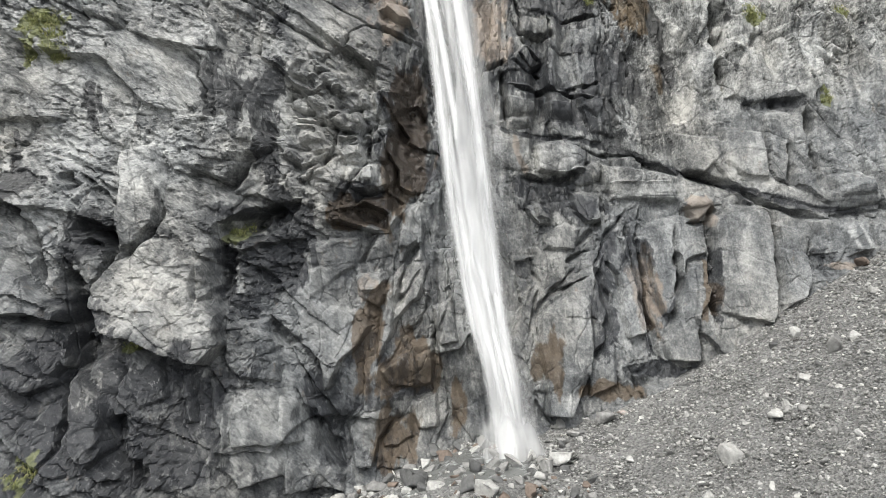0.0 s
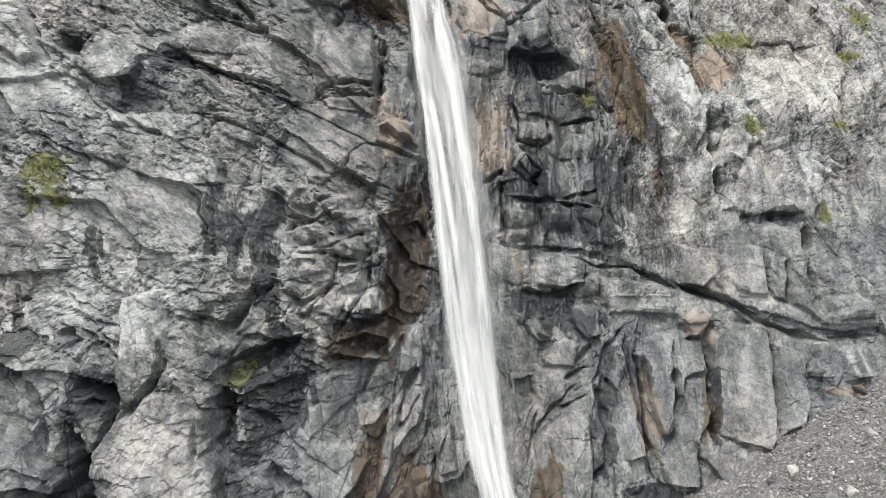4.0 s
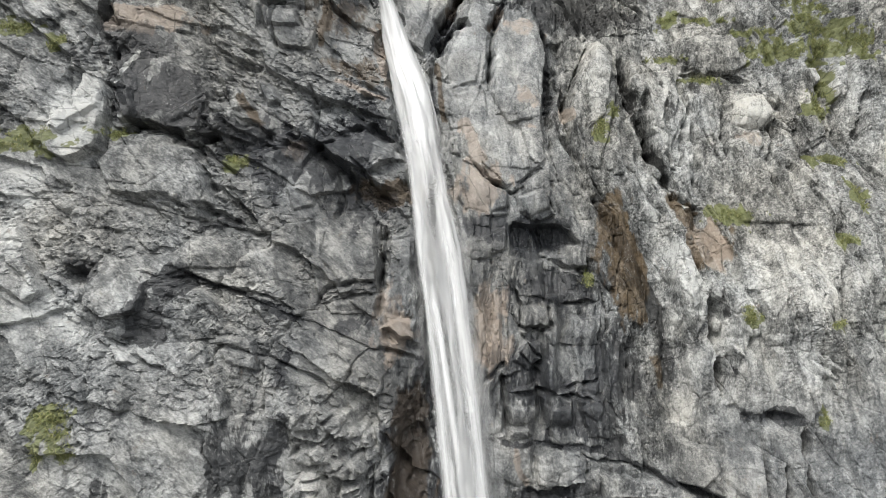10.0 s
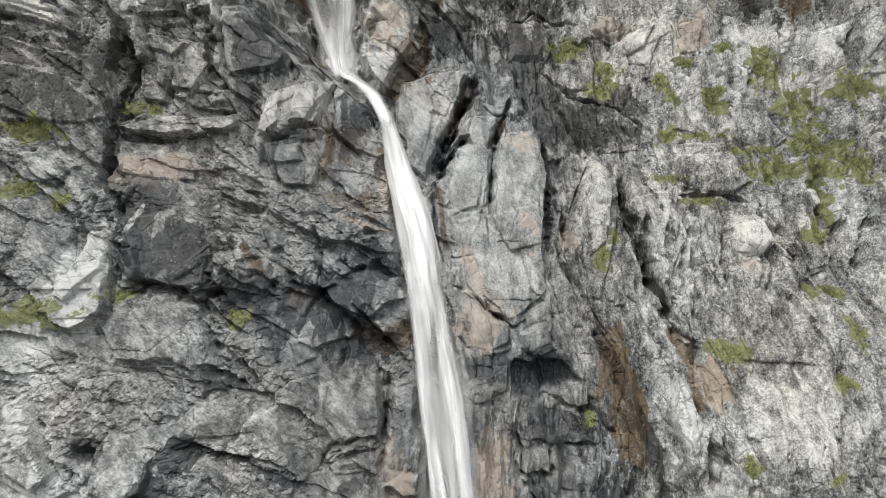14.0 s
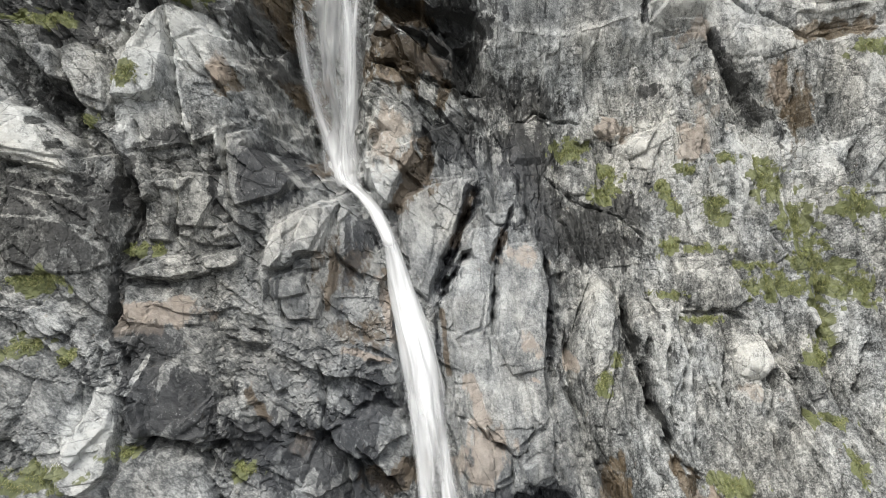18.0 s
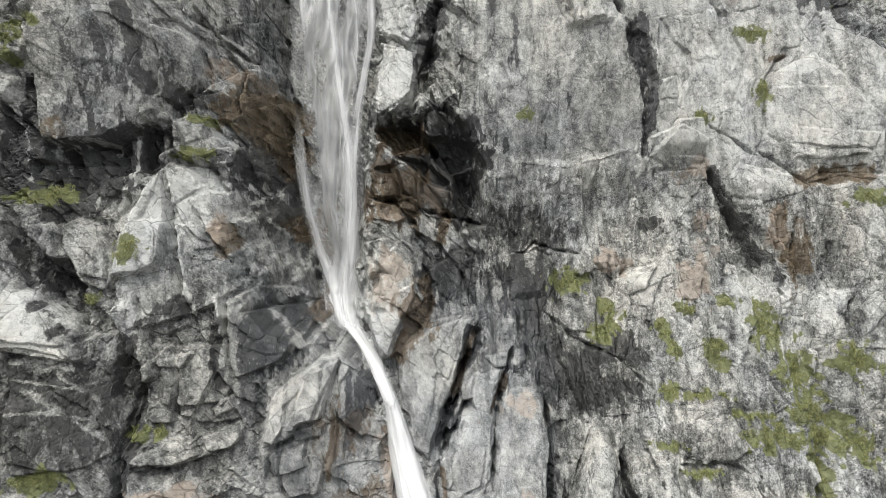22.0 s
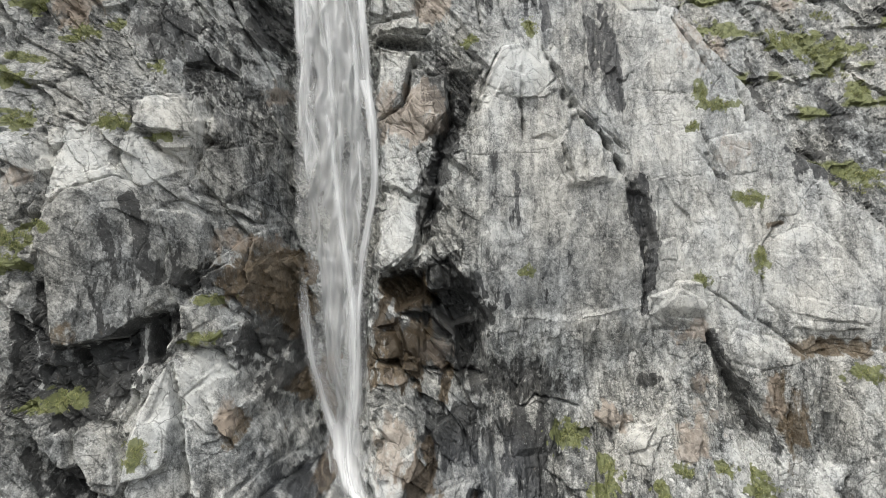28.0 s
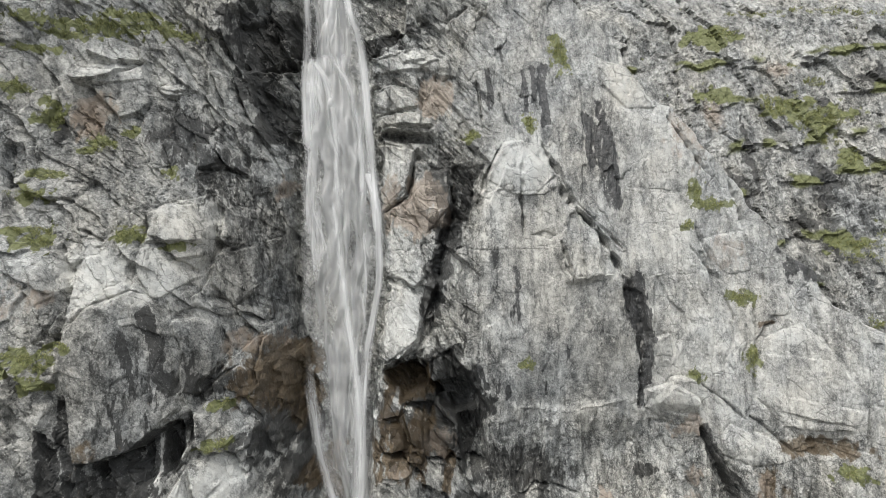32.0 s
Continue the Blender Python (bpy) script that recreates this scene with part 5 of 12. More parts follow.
block([(-7.4, 28.9), (-4.3, 29.2), (-3.8, 25.0), (-5.8, 24.9), (-7.2, 26.7)], 0.4, 0, -0.1, 0.02)
ledge([(-7.9, 34.3), (-6.6, 33.9), (-5.3, 34.8), (-3.5, 34.1)], 0.6, 1.5, 0.5)
ledge([(-7.7, 32.9), (-6.4, 31.9), (-4.7, 31.1), (-3.3, 29.7)], 0.7, 1.5, 0.6)
streak('rust', [(-3.0, 31.4), (-2.5, 30.2)], 0.6, 0.28)
block([(0.7, 33.2), (1.5, 33.0), (2.8, 31.6), (3.5, 31.0), (4.4, 30.7), (4.2, 29.6), (2.7, 29.2), (1.2, 29.5), (0.7, 30.1)], 0.8, 0.02, -0.1, 0.2)
block([(5.0, 31.0), (7.1, 32.9), (7.0, 29.5), (5.4, 28.9), (4.7, 30.1)], 0.5, 0, -0.1, 0.2)
block([(0.8, 37.7), (6.8, 39.1), (6.8, 35.2), (6.9, 33.1), (5.0, 31.3), (4.4, 31.0), (3.0, 31.5), (1.3, 33.4)], 0.5, 0.02, -0.05, 0.15)
crack([(1.1, 33.2), (2.2, 32.3), (2.9, 31.2), (4.4, 30.8)], 0.12, 0.5)
crack([(4.8, 30.5), (5.7, 32.0)], 0.12, 0.4)
block([(4.3, 28.7), (5.6, 28.4), (7.8, 28.5), (8.0, 26.4), (5.4, 26.0), (4.0, 26.3), (4.1, 27.8)], -1.0, 0, 0, -0.45)
block([(1.4, 27.5), (3.9, 28.2), (3.8, 26.7), (2.2, 26.2), (1.5, 26.4)], 0.5, 0, 0.2, -0.15)
ledge([(1.2, 29.1), (2.7, 29.0), (4.3, 29.1)], 0.5, 1.5, 0.5)
ledge([(1.5, 26.2), (2.9, 26.3), (3.8, 25.9)], 0.5, 1.2, 0.5)
stain('pink', (3.0, 22.7), 0.5, 1.0, 2.0, 0)
ledge([(6.1, 25.6), (7.2, 25.5), (8.6, 25.1)], 0.5, 1.2, 0.4)
ledge([(3.9, 24.1), (6.0, 23.8), (8.5, 22.9)], 0.3, 1, 0.3)
block([(14.4, 31.7), (15.8, 30.0), (16.6, 28.7), (16.4, 24.8), (15.7, 24.1), (15.3, 26.4), (15.0, 28.7), (14.0, 30.4)], -0.5, 0, 0, -0.2)
streak('rust', [(15.0, 30.8), (16.0, 28.3), (16.0, 25.2)], 0.6, 0.58)
ledge([(15.2, 29.8), (16.7, 29.3)], 0.4, 1, 0.4)
crack([(16.4, 24.1), (16.5, 22.4), (16.4, 21.4)], 0.3, 0.7)
streak('pale', [(14.6, 27.5), (15.0, 26.0), (16.0, 24.1)], 1, 0.49)
stain('pale', (21.6, 26.1), 0.9, 2.4, 1.4, 0)
streak('pale', [(21.7, 38.5), (20.8, 36.4)], 0.8, 0.57)
crack([(14.1, 32.1), (14.8, 30.8), (15.2, 29.8)], 0.2, 0.5)
crack([(23.9, 38.3), (24.3, 35.3), (24.8, 32.8)], 0.2, 0.5)
streak('wet', [(23.8, 35.8), (24.8, 32.8)], 0.5, 0.55)
block([(9.4, 30.0), (10.0, 28.0), (11.3, 26.4), (10.7, 24.6), (9.3, 24.9)], 0.2, 0, 0, -0.25)
crack([(9.1, 26.4), (10.0, 24.6), (10.7, 24.2)], 0.2, 0.5)
swell((-9.4, 8.4), -2.0, 0.4, 1.2)
stain('rust', (-1.4, 3.7), 0.9, 1.6, 1.1, 0)
stain('rust', (-2.1, 0.6), 0.8, 1.0, 1.5, 0)
stain('rust', (-3.4, 5.1), 0.9, 0.8, 1.8, 20)
stain('rust', (0.7, 1.7), 0.6, 0.5, 1.3, 0)
stain('rust', (-2.0, 13.7), 0.8, 1.0, 2.4, 0)
stain('rust', (8.4, 2.1), 0.7, 1.1, 0.4, 15)
stain('rust', (11.0, 7.5), 0.4, 0.5, 2.7, 0)
stain('pale', (-11.8, 7.5), 0.5, 2.0, 1.6, 0)
stain('pale', (-7.4, 2.5), 0.4, 2.0, 0.9, 0)
stain('pale', (-5.4, 5.5), 0.4, 1.5, 2.3, 0)
stain('wet', (-13.4, 3.7), 0.8, 1.8, 4.0, 0)
stain('wet', (-7.3, 9.8), 0.6, 1.5, 3.1, 0)
stain('wet', (-1.9, 15.3), 0.7, 1.8, 3.9, 0)
stain('pale', (-14.3, 15.7), 0.35, 3.2, 3.2, 0)
swell((-14.6, 22.8), -0.4, 1.1, 0.7)
swell((-1.5, 16.8), -1.3, 0.9, 2.7)
stain('rust', (-1.8, 16.8), 0.9, 0.8, 2.1, 0)
stain('rust', (-2.7, 22.3), 0.35, 0.9, 1.3, 0)
stain('rust', (2.8, 22.4), 0.35, 1.0, 2.3, 0)
stain('pink', (2.6, 31.2), 0.9, 1.7, 1.5, 0)
stain('rust', (16.0, 28.3), 0.6, 0.7, 2.2, 20)
stain('rust', (17.6, 27.1), 0.8, 0.4, 0.5, 0)
swell((20.4, 24.0), 1.2, 3.3, 2.3)
stain('pale', (20.7, 25.1), 0.8, 3.7, 2.0, 0)
swell((14.6, 24.2), 0.8, 1.0, 2.8)
stain('pale', (14.9, 24.2), 0.8, 1.0, 3.1, 0)
stain('pale', (17.1, 22.0), 0.8, 0.7, 1.3, 0)
stain('pale', (-19.0, 23.7), 0.6, 3.7, 0.6, 32)
stain('pale', (-15.1, 21.8), 0.6, 1.3, 0.5, 25)
stain('pale', (-20.7, 26.2), 0.5, 1.1, 2.7, 0)
stain('pale', (-13.2, 13.3), 0.5, 1.4, 1.9, 0)
stain('wet', (-10.4, 17.8), 0.6, 1.1, 2.4, 0)
stain('rust', (11.1, 27.6), 0.6, 0.7, 1.8, 30)
stain('pale', (-11.2, 24.5), 0.4, 2.0, 0.9, -10)
stain('wet', (6.0, 28.1), 0.7, 2.2, 1.1, 0)
stain('pink', (2.5, 31.0), 0.8, 1.9, 1.5, 0)
stain('rust', (-2.8, 50.4), 0.9, 1.1, 2.0, -30)
swell((-23.3, 46.7), 1.0, 3.1, 3.4)
stain('wet', (-16.3, 35.6), 0.6, 2.6, 2.0, 0)
stain('pale', (-19.9, 34.7), 1.0, 0.9, 1.9, 25)
stain('pink', (-18.1, 40.9), 0.8, 2.0, 0.6, 0)
stain('pink', (5.8, 37.8), 0.9, 0.6, 0.4, 0)
stain('pink', (8.6, 36.6), 0.9, 0.6, 0.5, 0)
stain('rust', (-5.7, 38.9), 0.5, 1.9, 1.1, 0)
stain('rust', (-7.4, 43.3), 0.4, 1.6, 2.4, 0)
stain('wet', (7.5, 48.2), 0.5, 1.9, 3.7, 0)
stain('wet', (-7.9, 32.6), 0.6, 4.5, 2.1, 0)
swell((11.0, 40.6), 0.6, 1.3, 2.5)
stain('pale', (11.0, 40.6), 0.6, 1.3, 2.5, 0)
swell((21.7, 36.7), 0.3, 1.6, 2.5)
stain('pale', (21.7, 36.7), 0.8, 1.6, 1.8, 0)
stain('wet', (10.8, 45.0), 0.6, 2.7, 2.7, 0)
stain('rust', (10.6, 28.4), 0.6, 0.9, 2.6, 20)
stain('pale', (3.4, 40.5), 0.4, 2.9, 2.5, 0)
stain('pale', (16.7, 36.3), 0.4, 4.1, 4.1, 0)
stain('pale', (2.9, 39.2), 0.35, 5.3, 8.2, 0)
stain('pale', (-21.1, 29.5), 0.8, 1.0, 3.4, -25)
stain('pale', (-19.9, 25.4), 0.7, 1.6, 1.6, 0)
stain('wet', (12.5, 47.4), 0.7, 1.2, 5.1, 60)
stain('pale', (15.6, 25.5), 0.5, 2.1, 4.2, 0)
stain('pale', (-10.2, 46.4), 0.4, 3.5, 2.4, 0)
stain('rust', (-10.6, 54.4), 0.8, 0.8, 3.0, -30)
swell((-0.9, 64.2), -0.7, 3.0, 5.0)
stain('wet', (-0.7, 63.7), 1.0, 3.5, 5.4, 0)
stain('pale', (-4.7, 52.9), 0.6, 2.0, 2.7, 0)
stain('rust', (-2.4, 50.7), 1.0, 0.9, 2.0, -30)
stain('wet', (6.7, 52.8), 0.9, 2.5, 2.9, 0)
swell((30.5, 62.3), -0.5, 2.7, 0.8)
stain('rust', (30.5, 61.9), 0.6, 3.1, 1.0, 0)
stain('rust', (27.0, 56.9), 0.4, 1.3, 2.7, 0)
stain('pale', (-20.8, 58.3), 0.6, 2.0, 3.5, 0)
stain('wet', (-12.6, 50.4), 0.7, 2.4, 1.6, 0)
stain('pale', (-26.2, 52.3), 1.0, 2.5, 1.1, 35)
swell((-23.5, 47.1), -0.8, 3.5, 2.8)
stain('wet', (-23.5, 47.1), 0.5, 3.8, 2.8, 0)
stain('pink', (14.0, 54.9), 0.8, 1.2, 0.9, 0)
stain('pink', (20.4, 53.5), 0.6, 1.2, 1.6, 0)
stain('pink', (5.9, 44.0), 0.6, 1.8, 0.9, 0)
stain('rust', (-16.3, 57.1), 0.5, 0.8, 1.6, 0)
stain('pale', (18.3, 53.1), 0.7, 2.4, 2.9, 0)
stain('pale', (23.9, 49.7), 0.5, 2.7, 1.8, 0)
swell((-8.3, 52.3), -7.5, 1.9, 3.2)
swell((-9.7, 63.1), -3.5, 2.6, 5.7)
stain('pale', (-25.5, 76.5), 0.7, 3.7, 2.1, 0)
stain('rust', (-16.4, 69.3), 0.5, 2.4, 2.4, 0)
stain('rust', (-13.9, 64.5), 0.7, 1.2, 3.3, 0)
stain('wet', (-1.0, 78.4), 0.8, 1.3, 6.7, 10)
stain('pink', (-3.1, 81.8), 0.6, 2.6, 2.6, 0)
stain('pale', (-4.9, 72.8), 0.6, 2.1, 3.6, 0)
swell((-1.3, 65.0), -0.5, 3.5, 2.5)
stain('wet', (-0.8, 64.5), 1.0, 4.5, 3.0, 0)
swell((9.2, 72.5), 1.5, 8.4, 10.9)
stain('wet', (17.1, 72.9), 0.7, 0.6, 2.9, -10)
swell((8.3, 79.7), -0.8, 1.3, 0.4)
swell((7.9, 57.9), -0.5, 6.1, 1.8)
stain('wet', (6.8, 57.9), 0.5, 5.1, 2.0, 0)
stain('pale', (8.2, 73.5), 0.5, 6.0, 8.0, 0)
stain('pale', (23.0, 69.8), 0.4, 7.1, 5.7, 0)
stain('wet', (5.5, 76.1), 0.4, 0.6, 3.0, 0)
stain('rust', (-26.5, 64.2), 0.4, 0.9, 0.8, 0)
stain('wet', (-23.6, 60.7), 0.8, 3.5, 1.9, 0)
stain('wet', (-17.7, 80.4), 0.6, 2.5, 6.0, 0)
block([(-21.5, 101.2), (-18.0, 105.3), (-4.7, 106.4), (-4.9, 100.4), (-8.4, 99.0), (-9.2, 97.5), (-15.3, 97.0), (-16.8, 96.1), (-20.4, 95.8)], -4.0, 0, 0)
stain('pink', (-2.6, 83.3), 0.9, 2.5, 2.5, 0)
stain('pink', (-1.2, 94.1), 0.7, 1.7, 1.7, 0)
stain('pink', (-6.2, 84.0), 0.6, 1.7, 1.4, 0)
swell((6.3, 85.9), 0.5, 2.7, 3.2)
stain('pale', (6.4, 87.0), 1.0, 3.0, 2.4, 0)
stain('pale', (-27.7, 94.2), 0.7, 5.5, 1.5, 0)
stain('pink', (-31.3, 74.7), 0.3, 1.6, 2.0, 0)
stain('wet', (-18.3, 99.5), 0.9, 5.5, 3.3, 0)
stain('rust', (-30.4, 89.3), 0.5, 1.4, 1.4, 0)
stain('wet', (-20.4, 84.0), 0.5, 3.0, 4.1, 0)
stain('pale', (-22.6, 80.8), 0.5, 2.9, 1.9, 0)
stain('pale', (-14.3, 13.3), .5, 2.1, 0.9, 0)
stain('pale', (-11.4, 7.5), .65, 2.0, 2.0, 0)
stain('pale', (-10.1, 7.2), .5, 0.7, 1.4, 0)
stain('pale', (-13.3, 4.2), .5, 0.6, 1.2, 0)
stain('pale', (-7.4, 2.5), .5, 1.4, 1.4, 0)
stain('pale', (-4.6, 13.6), .4, 1.7, 0.8, 0)
stain('pale', (-14.0, 17.9), .4, 2.5, 1.5, 0)
stain('pale', (-9.9, 18.8), .4, 1.6, 1.6, 0)
stain('pale', (-4.8, 6.2), .5, 1.3, 1.3, 0)
stain('pale', (-3.3, 1.4), .5, 0.9, 0.9, 0)
stain('pale', (-0.6, 1.7), .4, 0.9, 0.9, 0)
stain('pale', (-1.8, 6.6), .4, 1.1, 1.4, 0)
stain('pale', (12.5, 12.5), .4, 2.8, 0.5, 0)
stain('pale', (5.6, 14.2), .4, 2.5, 0.7, 0)
stain('pale', (16.4, 6.7), .5, 1.7, 2.0, 0)
stain('pale', (14.5, 18.9), .7, 0.7, 2.3, 0)
stain('pale', (17.0, 21.2), .6, 1.3, 1.6, 0)
stain('pale', (17.9, 14.5), .4, 2.4, 0.9, 0)
stain('pale', (20.4, 19.3), .4, 1.9, 1.9, 0)
stain('pale', (4.8, 1.3), .5, 1.1, 0.8, 0)
stain('pale', (7.3, 1.6), .4, 1.1, 0.6, 0)
# wet also darkens hollows and overhangs: shade put into the colour
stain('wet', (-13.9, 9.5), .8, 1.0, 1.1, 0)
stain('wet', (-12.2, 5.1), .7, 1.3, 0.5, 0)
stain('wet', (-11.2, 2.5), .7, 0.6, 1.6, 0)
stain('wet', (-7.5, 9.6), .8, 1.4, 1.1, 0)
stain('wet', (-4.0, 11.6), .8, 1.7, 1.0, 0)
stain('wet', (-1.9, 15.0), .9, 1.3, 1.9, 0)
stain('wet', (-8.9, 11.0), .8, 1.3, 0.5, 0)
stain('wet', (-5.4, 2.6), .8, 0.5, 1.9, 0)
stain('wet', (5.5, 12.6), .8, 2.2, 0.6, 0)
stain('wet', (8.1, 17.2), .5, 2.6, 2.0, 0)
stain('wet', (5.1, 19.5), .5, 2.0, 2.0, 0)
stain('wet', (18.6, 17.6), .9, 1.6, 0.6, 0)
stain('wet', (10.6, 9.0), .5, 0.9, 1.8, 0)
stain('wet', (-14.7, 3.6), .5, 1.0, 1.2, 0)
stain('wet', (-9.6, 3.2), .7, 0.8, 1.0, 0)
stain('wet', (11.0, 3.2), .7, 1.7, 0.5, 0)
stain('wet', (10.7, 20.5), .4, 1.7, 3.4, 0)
streak('wet', [(-14.2, 7.6), (-13.5, 5.2)], .9, 0.30)
streak('wet', [(-9.6, 9.6), (-9.2, 7.4), (-8.6, 6.5)], .9, 0.33)
streak('wet', [(10.5, 8.1), (10.7, 4.7)], .6, 0.21)
streak('wet', [(14.6, 9.6), (14.1, 5.3)], .6, 0.15)
streak('wet', [(-6.3, 10.9), (-5.8, 8.3)], .7, 0.16)
stain('pale', (-12.8, 13.7), .7, 1.2, 1.7, 0)
stain('pale', (3.6, 34.1), .6, 3.1, 1.9, 0)
stain('pale', (2.7, 30.6), .6, 1.8, 1.1, 0)
stain('pale', (14.6, 25.3), .9, 1.2, 1.6, 0)
stain('pale', (14.4, 28.3), .7, 1.1, 1.5, 0)
stain('pale', (20.6, 24.7), .7, 3.0, 1.8, 0)
stain('pale', (17.5, 22.7), .8, 0.8, 2.0, 0)
stain('pale', (21.8, 36.9), .6, 1.6, 1.6, 0)
stain('pale', (14.2, 17.8), .7, 0.7, 2.0, 0)
stain('pale', (14.4, 11.4), .5, 0.9, 0.9, 0)
stain('pale', (6.2, 14.3), .4, 1.6, 1.0, 0)
stain('pale', (-4.8, 27.7), .3, 2.0, 2.0, 0)
stain('pale', (-20.6, 33.7), .5, 1.8, 0.7, 0)
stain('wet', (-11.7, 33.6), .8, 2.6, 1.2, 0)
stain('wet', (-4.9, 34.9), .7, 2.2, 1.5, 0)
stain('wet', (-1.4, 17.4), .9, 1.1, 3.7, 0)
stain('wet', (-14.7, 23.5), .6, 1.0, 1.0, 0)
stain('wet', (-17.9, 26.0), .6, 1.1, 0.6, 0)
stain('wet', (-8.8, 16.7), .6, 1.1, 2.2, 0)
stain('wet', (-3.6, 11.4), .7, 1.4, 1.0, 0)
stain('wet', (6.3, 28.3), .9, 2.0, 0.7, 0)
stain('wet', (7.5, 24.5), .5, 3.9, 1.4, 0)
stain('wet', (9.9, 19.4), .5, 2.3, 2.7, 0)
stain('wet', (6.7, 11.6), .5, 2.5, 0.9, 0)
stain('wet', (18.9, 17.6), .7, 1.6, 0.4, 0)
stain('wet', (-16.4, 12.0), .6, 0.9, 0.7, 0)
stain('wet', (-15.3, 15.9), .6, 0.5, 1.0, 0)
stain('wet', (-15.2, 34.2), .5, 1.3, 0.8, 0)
streak('pale', [(-22.5, 31.9), (-21.2, 29.2), (-20.0, 26.8)], .8, 0.56)
streak('pale', [(-20.7, 24.4), (-18.1, 22.9), (-14.8, 21.7)], .8, 0.63)
streak('wet', [(9.6, 30.8), (11.4, 27.2), (13.4, 21.7), (13.4, 18.4)], .7, 0.56)
stain('pale', (-19.9, 34.8), .9, 1.0, 2.0, 0)
stain('pale', (-11.7, 45.3), .7, 1.1, 1.7, 0)
stain('pale', (-9.4, 46.2), .5, 2.0, 1.8, 0)
stain('pale', (-1.2, 47.7), .6, 2.4, 2.7, 0)
stain('pale', (3.0, 39.3), .5, 2.5, 4.5, 0)
stain('pale', (3.5, 32.4), .5, 2.7, 1.9, 0)
stain('pale', (-5.4, 40.2), .5, 1.4, 1.9, 0)
stain('pale', (11.6, 41.2), .8, 1.1, 1.7, 0)
stain('pale', (9.5, 38.0), .5, 0.8, 2.0, 0)
stain('pale', (21.7, 36.4), .8, 1.1, 2.0, 0)
stain('pale', (14.8, 26.4), .9, 1.3, 2.0, 0)
stain('pale', (20.8, 25.4), .7, 3.1, 1.9, 0)
stain('pale', (17.3, 52.6), .7, 1.9, 1.9, 0)
stain('pale', (24.2, 51.4), .6, 1.8, 1.3, 0)
stain('pale', (27.6, 48.1), .5, 1.7, 2.6, 0)
stain('pale', (18.9, 43.2), .4, 2.2, 0.9, 0)
stain('pale', (-21.0, 27.9), .5, 1.4, 1.4, 0)
stain('pale', (16.1, 37.7), .4, 0.5, 2.9, 0)
stain('wet', (-23.2, 45.0), .4, 3.4, 2.7, 0)
stain('wet', (-15.7, 35.5), .8, 2.8, 1.3, 0)
stain('wet', (-11.9, 33.2), .7, 1.8, 1.5, 0)
stain('wet', (-5.1, 29.4), .6, 2.0, 1.5, 0)
stain('wet', (-12.1, 48.4), .6, 2.1, 1.8, 0)
stain('wet', (13.5, 47.4), .7, 2.8, 1.3, 0)
stain('wet', (6.9, 52.0), .7, 2.2, 2.7, 0)
stain('wet', (-6.1, 45.9), .6, 1.4, 1.9, 0)
stain('wet', (2.6, 28.3), .7, 2.0, 0.9, 0)
stain('wet', (7.0, 28.4), .7, 1.8, 0.7, 0)
stain('wet', (-17.5, 37.8), .6, 1.7, 0.7, 0)
streak('wet', [(-20.3, 49.7), (-19.6, 46.4), (-20.0, 42.8), (-19.6, 38.8)], 1, 0.42)
streak('wet', [(-1.0, 40.9), (0.5, 44.9), (1.7, 48.7)], .9, 0.35)
streak('wet', [(3.5, 43.0), (5.2, 47.8)], .9, 0.31)
streak('wet', [(7.9, 45.2), (7.2, 35.9)], .9, 0.30)
streak('wet', [(13.2, 38.1), (14.2, 33.9)], .7, 0.32)
stain('pale', (-25.9, 51.8), 1, 2.6, 1.1, 0)
stain('pale', (-20.2, 58.8), .8, 2.8, 2.8, 0)
stain('pale', (-20.5, 53.8), .6, 1.9, 1.9, 0)
stain('pale', (-19.1, 60.8), .6, 2.1, 1.6, 0)
stain('pale', (-24.1, 56.3), .5, 1.5, 1.9, 0)
stain('pale', (-14.9, 52.2), .5, 1.0, 1.0, 0)
stain('pale', (-10.0, 45.3), .7, 2.0, 1.6, 0)
stain('pale', (-9.5, 47.6), .5, 2.0, 1.0, 0)
stain('pale', (-5.5, 50.6), .7, 2.2, 3.9, 0)
stain('pale', (-1.5, 47.1), .6, 2.2, 3.1, 0)
stain('pale', (-4.7, 41.6), .6, 1.6, 2.8, 0)
stain('pale', (-4.0, 69.6), .7, 2.0, 1.5, 0)
stain('pale', (16.8, 54.2), .7, 2.4, 1.5, 0)
stain('pale', (24.2, 53.1), .6, 2.3, 1.8, 0)
stain('pale', (28.1, 51.9), .7, 2.2, 2.2, 0)
stain('pale', (14.6, 50.8), .5, 1.4, 1.9, 0)
stain('pale', (21.8, 36.2), .8, 1.0, 1.8, 0)
stain('pale', (20.4, 49.3), .6, 1.8, 2.7, 0)
stain('pale', (20.4, 65.6), .5, 3.8, 1.9, 0)
stain('pale', (26.6, 61.6), .5, 2.7, 1.1, 0)
stain('pale', (12.5, 60.5), .4, 3.5, 2.5, 0)
stain('pale', (3.1, 40.5), .4, 2.5, 4.2, 0)
stain('pale', (-19.8, 36.4), .7, 0.8, 1.6, 0)
stain('wet', (-3.1, 62.5), .8, 3.9, 4.4, 0)
stain('wet', (6.8, 51.5), .8, 1.9, 3.4, 0)
stain('wet', (-12.6, 50.4), .75, 2.4, 2.0, 0)
stain('wet', (-18.3, 51.9), .5, 2.3, 1.1, 0)
stain('wet', (-17.8, 37.6), .7, 2.0, 2.6, 0)
stain('wet', (-25.5, 54.2), .8, 1.4, 1.8, 0)
stain('wet', (9.4, 46.1), .6, 3.6, 0.9, 0)
stain('wet', (-15.3, 62.6), .6, 2.7, 2.7, 0)
stain('wet', (-6.4, 45.2), .6, 1.0, 1.6, 0)
